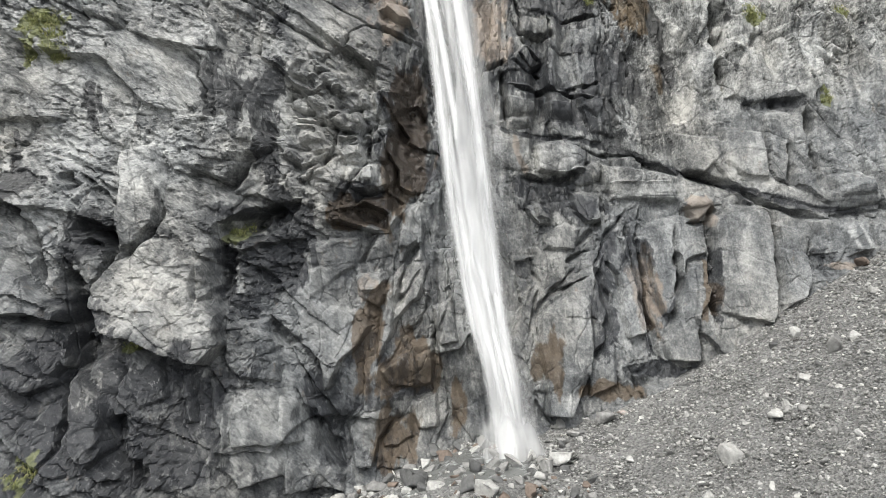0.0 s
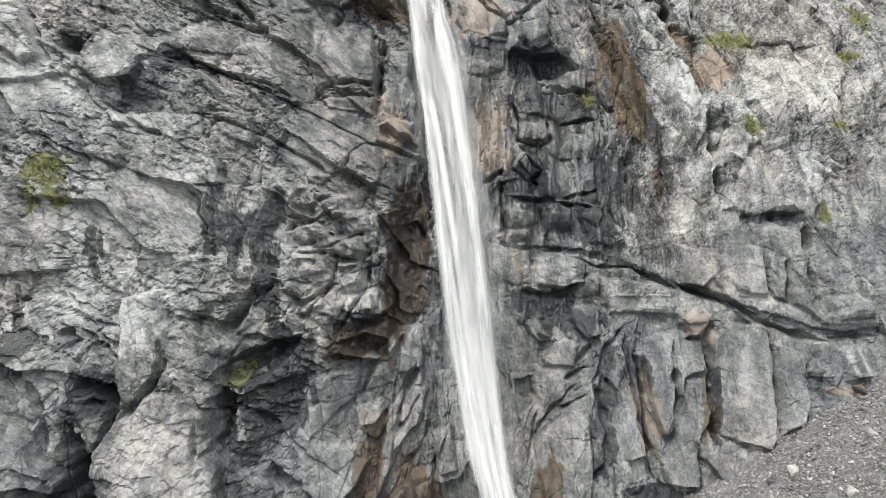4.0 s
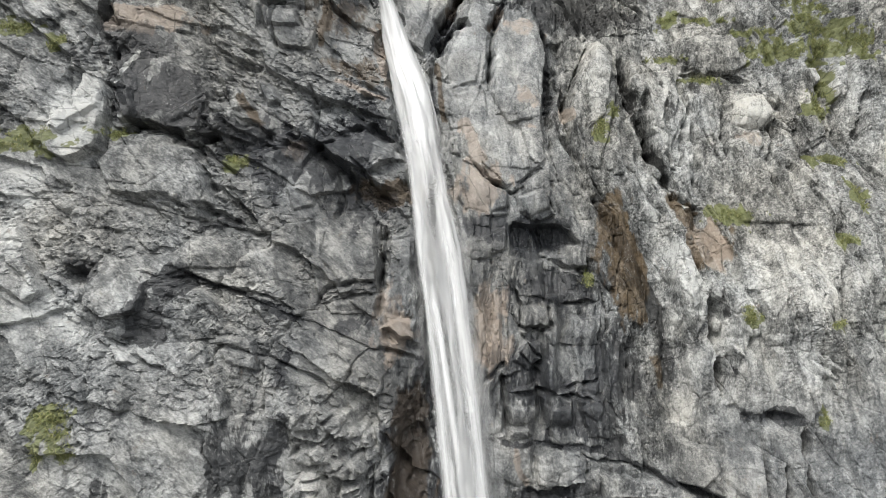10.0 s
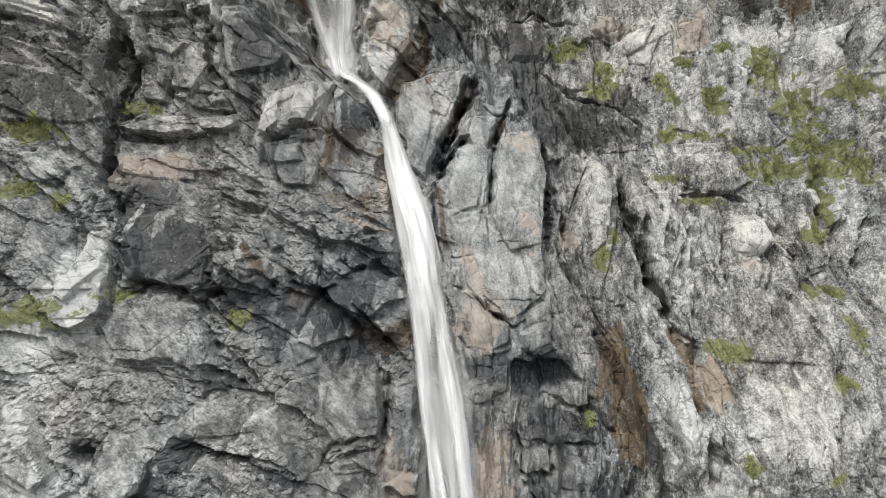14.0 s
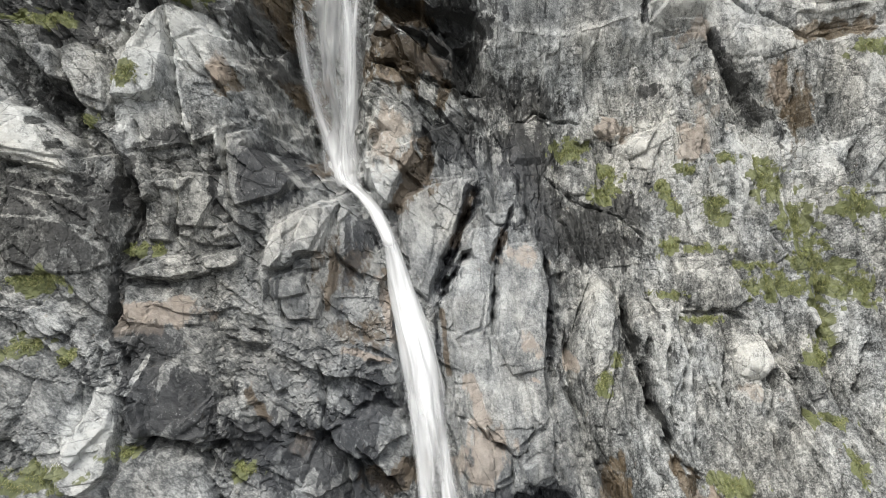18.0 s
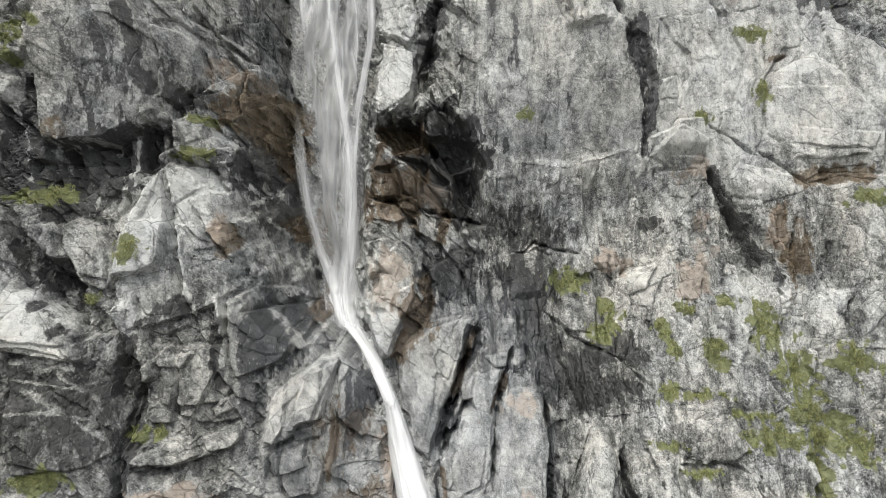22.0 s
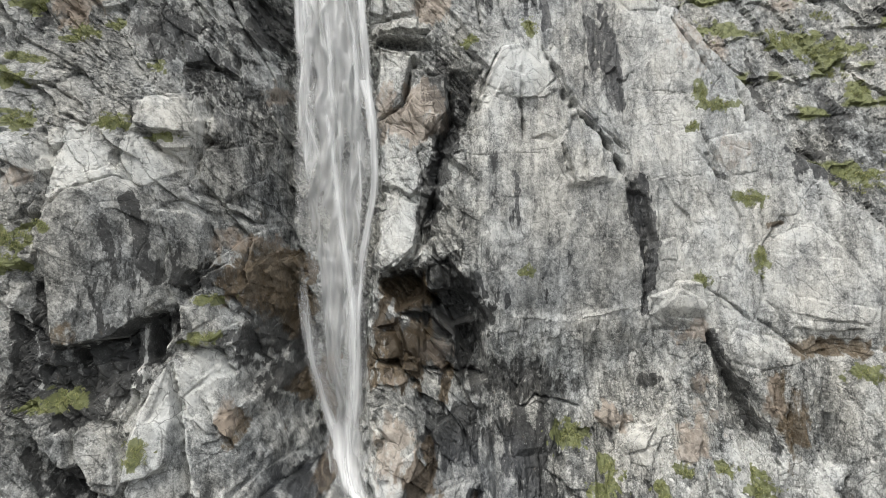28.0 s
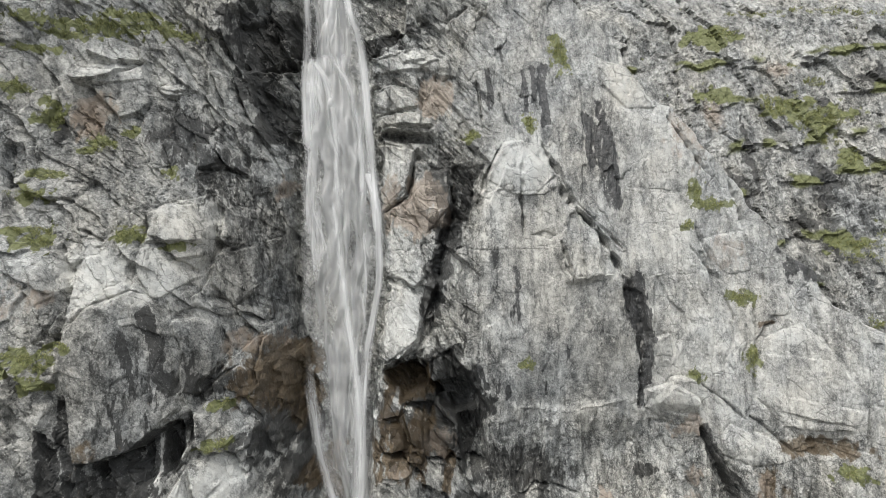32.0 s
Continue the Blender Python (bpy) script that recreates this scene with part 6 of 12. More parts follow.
stain('wet', (-27.6, 60.1), .7, 1.5, 1.5, 0)
streak('wet', [(-28.2, 57.0), (-26.1, 52.7), (-23.8, 50.6)], .9, 0.35)
streak('wet', [(-1.7, 66.8), (2.8, 56.3)], .6, 0.59)
streak('wet', [(6.6, 45.7), (15.9, 45.0)], .8, 0.54)
streak('wet', [(21.6, 63.5), (23.8, 58.5), (26.4, 52.8)], .6, 0.64)
streak('wet', [(14.0, 55.8), (14.3, 51.8)], .5, 0.29)
streak('wet', [(-20.8, 50.7), (-19.8, 46.7), (-20.0, 42.0)], 1, 0.57)
streak('pale', [(11.5, 41.2), (9.6, 37.4), (8.0, 33.9)], .7, 0.33)
streak('pale', [(-18.8, 55.5), (-16.9, 50.8)], .6, 0.31)
streak('wet', [(12.9, 40.4), (14.5, 32.5)], .6, 0.32)
streak('wet', [(15.2, 41.1), (16.4, 35.9)], .6, 0.29)
streak('wet', [(8.3, 67.8), (8.7, 62.0)], .5, 0.30)
stain('pale', (-27.1, 75.4), .85, 2.2, 1.4, 0)
stain('pale', (-23.2, 75.7), .75, 1.9, 1.5, 0)
stain('pale', (-5.0, 78.7), .6, 1.7, 3.2, 0)
stain('pale', (-5.4, 71.2), .7, 1.6, 2.6, 0)
stain('pale', (-19.2, 60.1), .7, 2.3, 2.3, 0)
stain('pale', (-21.5, 80.5), .5, 1.8, 1.8, 0)
stain('pale', (10.4, 63.4), .6, 5.1, 1.3, 0)
stain('pale', (19.9, 80.2), .3, 3.4, 4.4, 0)
stain('pale', (29.6, 66.2), .4, 4.1, 3.2, 0)
stain('pale', (17.2, 53.7), .7, 2.4, 1.4, 0)
stain('pale', (24.5, 52.2), .6, 1.4, 1.4, 0)
stain('pale', (-5.3, 53.9), .6, 2.0, 2.7, 0)
stain('pale', (-26.1, 52.1), 1, 2.6, 1.2, 0)
stain('pale', (4.4, 82.9), .6, 1.5, 2.0, 0)
stain('pale', (21.2, 64.4), .5, 3.8, 1.2, 0)
stain('wet', (-22.5, 62.0), .9, 3.2, 0.8, 0)
stain('wet', (-17.2, 79.4), .5, 2.0, 2.5, 0)
stain('wet', (-13.8, 59.1), .7, 1.7, 1.7, 0)
stain('wet', (-21.4, 63.2), .9, 1.4, 1.6, 0)
stain('rust', (-3.7, 65.7), .9, 3.0, 1.7, 0)
stain('wet', (0.5, 62.9), .7, 1.2, 2.5, 0)
stain('wet', (-1.3, 78.3), .9, 1.0, 4.1, 0)
stain('wet', (30.7, 77.9), .7, 2.1, 2.3, 0)
stain('wet', (-25.1, 58.9), .7, 1.9, 1.1, 0)
stain('wet', (-24.6, 52.6), .6, 1.4, 1.4, 0)
stain('wet', (-19.1, 67.4), .6, 2.6, 1.1, 0)
streak('wet', [(5.5, 77.0), (5.5, 70.4)], .6, 0.25)
streak('wet', [(4.1, 79.1), (3.6, 72.9)], .5, 0.25)
streak('wet', [(9.7, 77.4), (10.2, 68.9)], .5, 0.20)
streak('wet', [(15.7, 74.7), (17.7, 70.3), (17.2, 65.4)], .8, 0.49)
streak('wet', [(7.4, 82.7), (7.0, 79.0)], .5, 0.25)
streak('wet', [(13.1, 75.3), (13.3, 68.9)], .4, 0.25)
streak('wet', [(1.3, 75.6), (1.0, 68.9)], .4, 0.20)
stain('pale', (6.3, 86.3), .8, 2.6, 1.9, 0)
stain('pale', (8.7, 80.4), .5, 2.3, 2.6, 0)
stain('pale', (-27.6, 77.1), .8, 2.7, 1.9, 0)
stain('pale', (-22.8, 76.3), .7, 3.1, 1.6, 0)
stain('pale', (-5.5, 86.7), .5, 1.9, 1.9, 0)
stain('pale', (17.9, 92.6), .4, 3.2, 2.6, 0)
stain('pale', (-28.4, 93.8), .6, 2.9, 1.0, 0)
stain('pale', (-3.9, 97.1), .5, 1.7, 1.7, 0)
stain('pale', (20.6, 87.6), .4, 3.1, 3.1, 0)
stain('wet', (-18.9, 95.1), .9, 1.9, 3.2, 0)
stain('wet', (-17.2, 90.2), .7, 2.4, 2.7, 0)
stain('wet', (-5.7, 100.8), 1, 2.6, 0.7, 0)
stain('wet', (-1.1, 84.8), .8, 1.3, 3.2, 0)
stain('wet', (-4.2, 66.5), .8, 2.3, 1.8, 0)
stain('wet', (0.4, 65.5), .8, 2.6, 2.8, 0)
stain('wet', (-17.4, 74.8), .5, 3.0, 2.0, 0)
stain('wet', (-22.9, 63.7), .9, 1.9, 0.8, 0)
stain('wet', (31.7, 81.6), .7, 2.2, 2.9, 0)
stain('wet', (-23.9, 88.6), .5, 2.5, 3.0, 0)
stain('wet', (16.1, 73.2), .7, 0.8, 2.8, 0)
stain('wet', (-21.1, 85.8), .5, 2.0, 3.0, 0)
streak('wet', [(13.8, 92.8), (13.9, 88.9)], .6, 0.32)
streak('wet', [(8.5, 96.6), (8.7, 91.9)], .6, 0.33)
streak('wet', [(7.1, 95.5), (7.2, 91.3)], .5, 0.27)
streak('wet', [(5.6, 77.3), (5.8, 73.2)], .6, 0.31)
streak('wet', [(-0.0, 82.1), (-1.6, 76.8), (-2.7, 71.0)], .9, 0.84)
streak('wet', [(10.1, 74.2), (10.5, 67.0)], .5, 0.26)
streak('wet', [(20.1, 94.8), (20.2, 89.2)], .4, 0.26)
swell((-19.6, 56.7), 0.9, 3.0, 4.3)
swell((-25.9, 52.0), 0.5, 3.2, 1.4)
stain('pale', (-20.0, 59.7), .9, 2.4, 2.4, 0)
stain('pale', (-21.3, 55.3), .7, 1.5, 2.3, 0)
stain('rust', (-14.7, 65.3), .6, 1.6, 1.9, 0)
stain('rust', (-4.6, 59.6), .9, 2.9, 1.9, 0)
stain('rust', (-16.4, 57.4), .7, 0.8, 1.0, 0)
stain('rust', (-11.7, 58.2), .8, 1.3, 2.6, 30)
stain('pink', (-4.9, 54.3), .8, 1.4, 1.8, 0)
stain('rust', (-16.3, 66.7), .6, 2.4, 1.4, 0)
stain('rust', (-4.1, 61.3), .8, 3.0, 3.0, 0)
stain('pink', (-30.4, 89.7), .9, 1.6, 2.1, 0)
stain('pink', (-1.7, 93.4), .8, 2.2, 2.2, 0)
stain('pink', (-4.4, 81.7), .9, 3.2, 2.2, 0)
stain('pink', (22.1, 89.1), .5, 2.1, 3.1, 0)
stain('pink', (20.8, 54.1), .6, 1.4, 2.3, 0)
stain('rust', (26.4, 58.0), .6, 1.1, 1.8, 0)
stain('rust', (27.6, 54.6), .6, 1.1, 2.2, 0)
stain('pink', (-17.5, 40.6), 1, 2.4, 0.9, 0)
stain('rust', (-9.9, 52.6), .8, 1.3, 2.5, 0)
stain('pink', (-4.8, 53.8), .7, 1.8, 2.3, 0)
stain('pink', (5.7, 37.6), .6, 1.0, 1.0, 0)
stain('pink', (26.0, 57.9), .6, 0.9, 1.8, 0)
stain('pink', (20.4, 53.3), .7, 1.4, 1.9, 0)
stain('rust', (30.7, 61.6), .7, 2.6, 0.6, 0)
stain('pink', (2.6, 30.6), .8, 2.2, 1.5, 0)
stain('rust', (-3.5, 30.4), .8, 2.1, 0.9, 0)
stain('pink', (-3.2, 22.7), .7, 0.8, 1.9, 0)
stain('rust', (11.6, 26.0), .7, 1.4, 3.2, 0)
stain('rust', (17.6, 27.4), .6, 0.9, 1.4, 0)
stain('pink', (-18.2, 40.3), .7, 2.0, 0.8, 0)
stain('rust', (-1.7, 16.2), 1, 1.2, 3.3, 0)
stain('pink', (2.4, 30.6), .9, 1.8, 1.5, 0)
stain('pink', (2.8, 22.4), .8, 1.3, 2.7, 0)
stain('rust', (11.4, 24.2), .7, 1.1, 2.5, 0)
stain('pink', (17.2, 27.1), .8, 1.1, 1.4, 0)
stain('pink', (14.1, 11.4), .6, 0.9, 0.8, 0)
stain('rust', (-4.1, 11.2), .8, 1.7, 0.8, 0)
stain('rust', (-1.7, 3.8), 1, 1.6, 1.3, 0)
stain('rust', (-3.5, 4.9), 1, 0.8, 2.1, 20)
stain('rust', (-2.1, 0.6), .9, 1.0, 1.0, 0)
stain('rust', (8.3, 2.1), .8, 1.7, 0.5, 0)
stain('rust', (-2.4, 12.5), .8, 0.9, 2.6, 0)
stain('pink', (10.7, 6.9), .5, 0.9, 1.8, 0)
streak('rust', [(10.7, 7.5), (10.7, 4.9)], .9, 0.24)
streak('rust', [(14.2, 7.5), (14.0, 5.8)], .8, 0.24)
stain('rust', (5.3, 3.6), .7, 0.7, 1.7, 0)
crack([(10.1, 11.5), (10.2, 8.4), (10.5, 5.8), (10.8, 3.6)], 0.16, 0.5)
crack([(12.7, 10.6), (12.6, 8.1), (12.0, 5.8)], 0.12, 0.4)
crack([(14.4, 9.6), (14.4, 7.5), (14.0, 5.3)], 0.14, 0.5)
crack([(17.8, 11.4), (17.5, 9.0), (16.9, 5.9)], 0.10, 0.35)
crack([(19.0, 9.9), (18.6, 7.6)], 0.10, 0.35)
crack([(8.1, 8.4), (8.7, 6.6), (8.6, 4.7), (7.9, 3.3)], 0.3, 0.5)
crack([(4.9, 7.0), (4.3, 4.7)], 0.12, 0.4)
streak('wet', [(10.0, 10.6), (10.5, 5.8), (10.8, 3.6)], .6, 0.24)
streak('wet', [(14.4, 9.6), (14.0, 5.3)], .6, 0.18)
stain('pale', (16.3, 8.2), .35, 1.5, 1.8, 0)
stain('pale', (12.6, 8.1), .3, 1.2, 1.8, 0)
stain('pale', (6.7, 5.8), .3, 1.5, 1.5, 0)
stain('wet', (8.5, 5.8), .5, 0.9, 2.4, 0)
crack([(-26.5, 62.9), (-23.8, 63.1), (-21.3, 64.2)], 0.3, 0.8)
streak('wet', [(-26.3, 62.7), (-23.6, 63.0)], .8, 0.23)
streak('wet', [(-25.4, 62.3), (-25.1, 58.9)], .9, 0.45)
streak('wet', [(-23.7, 62.3), (-24.1, 59.6)], .9, 0.54)
streak('wet', [(-21.6, 63.8), (-20.7, 61.8)], .9, 0.49)
crack([(-20.2, 79.3), (-20.8, 75.5), (-21.5, 74.3)], 0.2, 0.6)
crack([(-20.6, 68.1), (-18.5, 67.4), (-15.8, 65.3), (-12.7, 62.5)], 0.2, 0.6)
crack([(-18.3, 72.2), (-16.4, 70.1), (-13.6, 68.9)], 0.2, 0.5)
crack([(-19.9, 61.0), (-18.8, 57.0), (-17.6, 53.6)], 0.16, 0.5)
crack([(-28.4, 59.1), (-26.6, 55.5), (-24.8, 51.9)], 0.2, 0.6)
crack([(-21.7, 96.3), (-19.6, 91.0), (-17.1, 86.9)], 0.2, 0.6)
crack([(-25.6, 97.2), (-23.6, 93.1), (-19.8, 88.7)], 0.2, 0.6)
stain('pale', (-24.8, 76.3), .5, 2.5, 1.0, 0)
crack([(1.9, 49.0), (0.5, 44.4), (-0.7, 40.5), (-0.9, 37.9)], 0.3, 0.8)
crack([(5.4, 48.4), (4.0, 44.5), (3.3, 41.6)], 0.22, 0.7)
crack([(7.7, 45.2), (7.6, 40.3), (6.8, 35.5)], 0.3, 0.8)
crack([(8.1, 50.9), (10.4, 48.6), (13.9, 47.1), (15.7, 45.2)], 0.25, 0.7)
crack([(13.4, 39.4), (14.1, 36.0), (14.7, 32.4), (15.4, 29.8)], 0.18, 0.6)
crack([(15.9, 32.4), (16.7, 29.1), (16.8, 25.1)], 0.18, 0.6)
crack([(16.8, 24.8), (16.4, 21.7), (16.8, 19.4)], 0.2, 0.6)
crack([(21.1, 39.0), (20.3, 34.3), (20.5, 31.3)], 0.14, 0.5)
crack([(25.2, 39.8), (24.3, 35.1), (24.3, 32.0)], 0.14, 0.5)
crack([(10.8, 42.2), (9.1, 38.5), (8.0, 35.1)], 0.14, 0.5)
crack([(0.4, 33.5), (2.7, 31.7), (4.3, 30.6), (4.1, 29.1)], 0.2, 0.6)
crack([(7.8, 35.1), (9.6, 32.0), (11.2, 29.1)], 0.2, 0.6)
streak('wet', [(14.1, 36.0), (15.4, 29.8)], .6, 0.19)
streak('wet', [(16.8, 24.8), (16.8, 19.4)], .6, 0.20)
streak('pale', [(18.9, 38.6), (18.7, 34.3)], .7, 0.41)
streak('pale', [(15.5, 41.2), (16.2, 38.1)], .7, 0.50)
streak('pale', [(24.1, 38.5), (23.7, 34.3)], .6, 0.40)
streak('wet', [(23.1, 39.0), (22.6, 34.3)], .5, 0.33)
streak('wet', [(18.2, 39.4), (17.9, 35.1)], .5, 0.29)
streak('wet', [(12.4, 41.2), (13.0, 36.8)], .5, 0.33)
streak('wet', [(27.1, 39.3), (26.5, 34.3)], .5, 0.32)
stain('pale', (23.4, 24.3), .5, 1.6, 2.3, 0)
stain('wet', (-14.5, 4.5), .6, 1.6, 1.2, 0)
stain('wet', (-11.8, 1.7), .6, 1.2, 1.2, 0)
stain('wet', (-10.3, 4.9), .5, 1.3, 1.1, 0)
crack([(-18.3, 33.3), (-14.5, 33.1), (-11.6, 30.9)], 0.2, 0.6)
crack([(-14.0, 25.9), (-10.7, 24.5), (-6.8, 22.8), (-3.3, 21.0)], 0.09, 0.3)
crack([(-17.5, 29.6), (-13.7, 28.5), (-9.5, 27.6)], 0.14, 0.5)
crack([(-12.6, 22.4), (-8.8, 21.3), (-5.5, 19.3)], 0.14, 0.5)
crack([(-6.9, 23.8), (-5.2, 24.2), (-3.4, 24.4)], 0.18, 0.6)
crack([(-5.8, 32.6), (-3.3, 29.7)], 0.14, 0.5)
stain('wet', (-14.5, 5.2), .8, 1.6, 0.9, 0)
stain('wet', (-10.0, 1.1), .8, 1.0, 1.0, 0)
stain('wet', (-13.2, 2.3), .7, 1.2, 0.8, 0)
stain('wet', (-11.4, 4.4), .7, 1.1, 0.6, 0)
stain('pale', (-6.5, 20.4), .5, 1.5, 0.7, 0)
stain('pale', (-8.2, 15.8), .4, 1.6, 1.1, 0)
stain('moss', (-17.5, 19.2), 1.0, 0.87, 0.65, 0)
stain('moss', (-16.9, 17.8), 1.0, 0.45, 0.48, 0)
stain('moss', (-9.1, 10.0), 1.0, 0.53, 0.40, 0)
stain('moss', (-11.7, 5.5), 1.0, 0.46, 0.22, 0)
stain('moss', (-14.3, 1.6), 1.0, 0.39, 0.60, 0)
stain('moss', (18.0, 22.8), 1.0, 0.54, 0.54, 0)
stain('moss', (-21.8, 32.4), 1.0, 1.45, 0.87, 0)
stain('moss', (-18.2, 33.2), 1.0, 0.71, 0.34, 0)
stain('moss', (-11.9, 31.7), 1.0, 0.81, 0.42, 0)
stain('moss', (-17.9, 19.2), 1.0, 0.59, 0.37, 0)
stain('moss', (-17.1, 18.5), 1.0, 0.40, 0.35, 0)
stain('moss', (-16.9, 17.6), 1.0, 0.40, 0.40, 0)
stain('moss', (-18.0, 17.7), 1.0, 0.29, 0.69, 0)
stain('moss', (18.5, 29.0), 1.0, 1.38, 0.62, 0)
stain('moss', (26.2, 36.8), 1.0, 0.72, 0.72, 0)
stain('moss', (10.8, 35.0), 1.0, 0.49, 0.71, 0)
stain('moss', (12.0, 36.7), 1.0, 0.50, 0.50, 0)
stain('moss', (9.0, 24.9), 1.0, 0.45, 0.57, 0)
stain('moss', (18.0, 22.9), 1.0, 0.39, 0.54, 0)
stain('moss', (24.6, 27.4), 1.0, 0.63, 0.55, 0)
stain('moss', (26.6, 30.2), 1.0, 0.42, 1.05, 0)
stain('moss', (22.2, 22.5), 1.0, 0.98, 0.28, 0)
stain('moss', (20.8, 17.5), 1.0, 0.34, 0.57, 0)
stain('moss', (-23.8, 42.5), 1.0, 1.32, 0.57, 0)
stain('moss', (-19.3, 44.5), 1.0, 0.64, 0.52, 0)
stain('moss', (-18.3, 44.6), 1.0, 0.57, 0.45, 0)
stain('moss', (-23.7, 39.0), 1.0, 0.68, 0.37, 0)
stain('moss', (-21.8, 38.3), 1.0, 0.55, 0.41, 0)
stain('moss', (10.5, 53.2), 1.0, 1.51, 1.08, 0)
stain('moss', (13.7, 50.4), 1.0, 0.94, 1.15, 0)
stain('moss', (12.8, 49.0), 1.0, 1.24, 0.83, 0)
stain('moss', (17.4, 44.7), 1.0, 0.78, 0.69, 0)
stain('moss', (20.0, 44.6), 1.0, 1.85, 0.34, 0)
stain('moss', (23.4, 43.3), 1.0, 1.62, 0.39, 0)
stain('moss', (24.8, 41.8), 1.0, 2.16, 1.04, 0)
stain('moss', (16.8, 41.1), 1.0, 1.42, 0.29, 0)
stain('moss', (19.0, 39.3), 1.0, 1.68, 0.33, 0)
stain('moss', (26.7, 46.5), 1.0, 1.23, 1.99, 0)
stain('moss', (27.2, 44.0), 1.0, 1.40, 1.50, 0)
stain('moss', (28.3, 42.1), 1.0, 1.65, 1.65, 0)
stain('moss', (30.1, 41.8), 1.0, 0.90, 1.35, 0)
stain('moss', (30.2, 47.8), 1.0, 1.30, 1.39, 0)
stain('moss', (25.0, 49.9), 1.0, 1.07, 1.75, 0)
stain('moss', (21.4, 47.7), 1.0, 0.74, 1.28, 0)
stain('moss', (17.7, 49.5), 1.0, 0.61, 1.02, 0)
stain('moss', (18.3, 47.9), 1.0, 0.55, 0.80, 0)
stain('moss', (26.5, 37.1), 1.0, 0.85, 0.90, 0)
stain('moss', (25.9, 32.8), 1.0, 1.61, 0.35, 0)
stain('moss', (10.8, 35.3), 1.0, 0.49, 0.71, 0)
stain('moss', (19.5, 51.1), 1.0, 0.71, 0.51, 0)
stain('moss', (-18.0, 33.1), 1.0, 0.68, 0.30, 0)
stain('moss', (27.6, 39.2), 1.0, 0.55, 1.90, 0)
stain('moss', (-26.2, 59.6), 1.0, 1.24, 0.75, 0)
stain('moss', (-21.3, 56.4), 1.0, 0.86, 0.52, 0)
stain('moss', (-23.9, 42.6), 1.0, 1.54, 0.64, 0)
stain('moss', (-23.8, 39.1), 1.0, 1.00, 0.58, 0)
stain('moss', (-21.6, 38.4), 1.0, 0.49, 0.42, 0)
stain('moss', (-19.2, 62.8), 1.0, 1.20, 0.28, 0)
stain('moss', (22.4, 51.8), 1.0, 0.80, 0.45, 0)
stain('moss', (-31.5, 79.0), 1.0, 0.90, 0.90, 0)
stain('moss', (-25.9, 79.5), 1.0, 0.80, 0.43, 0)
stain('moss', (-22.6, 78.5), 1.0, 0.88, 0.29, 0)
stain('moss', (-28.0, 71.3), 1.0, 0.40, 0.35, 0)
stain('moss', (25.9, 69.2), 1.0, 0.51, 1.34, 0)
stain('moss', (21.3, 67.2), 1.0, 0.84, 0.52, 0)
stain('moss', (6.7, 67.8), 1.0, 0.65, 0.60, 0)
stain('moss', (25.4, 74.0), 1.0, 1.15, 0.62, 0)
stain('moss', (32.3, 60.0), 1.0, 1.06, 0.67, 0)
stain('moss', (-31.8, 97.6), 1.0, 4.59, 0.63, 0)
stain('moss', (-28.5, 99.2), 1.0, 2.89, 0.55, 0)
stain('moss', (-25.6, 98.2), 1.0, 2.16, 0.39, 0)
stain('moss', (-35.0, 91.3), 1.0, 1.19, 0.55, 0)
stain('moss', (-32.9, 89.2), 1.0, 0.90, 1.21, 0)
stain('moss', (-33.1, 82.5), 1.0, 1.24, 0.62, 0)
stain('moss', (-29.5, 87.3), 1.0, 1.03, 0.56, 0)
stain('moss', (-25.8, 79.5), 1.0, 0.64, 0.74, 0)
stain('moss', (-30.8, 70.5), 1.0, 1.67, 0.88, 0)
stain('moss', (-29.9, 68.8), 1.0, 0.97, 0.62, 0)
stain('moss', (-32.3, 79.7), 1.0, 1.41, 0.33, 0)
stain('moss', (25.2, 74.2), 1.0, 1.19, 0.65, 0)
stain('moss', (25.8, 69.1), 1.0, 0.53, 0.85, 0)
stain('moss', (10.8, 97.4), 1.0, 0.65, 1.82, 0)
stain('moss', (7.3, 90.7), 1.0, 0.52, 0.70, 0)
stain('moss', (1.5, 89.1), 1.0, 0.64, 0.58, 0)
stain('moss', (-22.5, 78.6), 1.0, 0.82, 0.30, 0)
stain('moss', (22.0, 83.6), 1.0, 0.67, 1.01, 0)
stain('moss', (21.2, 80.5), 1.0, 0.61, 0.44, 0)
slab([(-28.0, 72.8), (-27.4, 73.9), (-24.9, 75.2), (-23.4, 74.4), (-22.4, 72.8), (-21.5, 69.9), (-21.6, 67.3), (-22.4, 64.9), (-23.5, 63.7), (-25.5, 63.3), (-26.9, 63.2), (-27.4, 66.4), (-28.0, 68.7), (-28.4, 70.3)], 0.9, 0, 0.02, -0.12, 0.8)
stain('wet', (-23.6, 68.0), 0.27, 2.6, 4.2, 0)
stain('wet', (-24.6, 65.6), 0.22, 2.2, 2.0, 0)
slab([(-22.4, 72.8), (-20.5, 72.6), (-19.4, 72.0), (-19.5, 68.4), (-20.3, 67.8), (-20.7, 66.1), (-21.6, 67.3), (-21.5, 69.9)], 0.55, 0, 0, -0.16, 0.8)
streak('wet', [(-23.8, 74.1), (-23.1, 72.2), (-22.5, 70.1), (-22.0, 67.6)], 1.0, 0.37)
streak('wet', [(-24.9, 72.3), (-24.3, 69.4)], 0.6, 0.24)
streak('wet', [(-21.2, 71.7), (-20.6, 68.7)], 0.5, 0.21)
block([(-24.4, 82.0), (-21.3, 83.2), (-20.6, 80.0), (-20.7, 77.8), (-21.2, 76.6), (-23.1, 78.0), (-23.8, 79.3)], 0.5, 0, 0, 0.15)
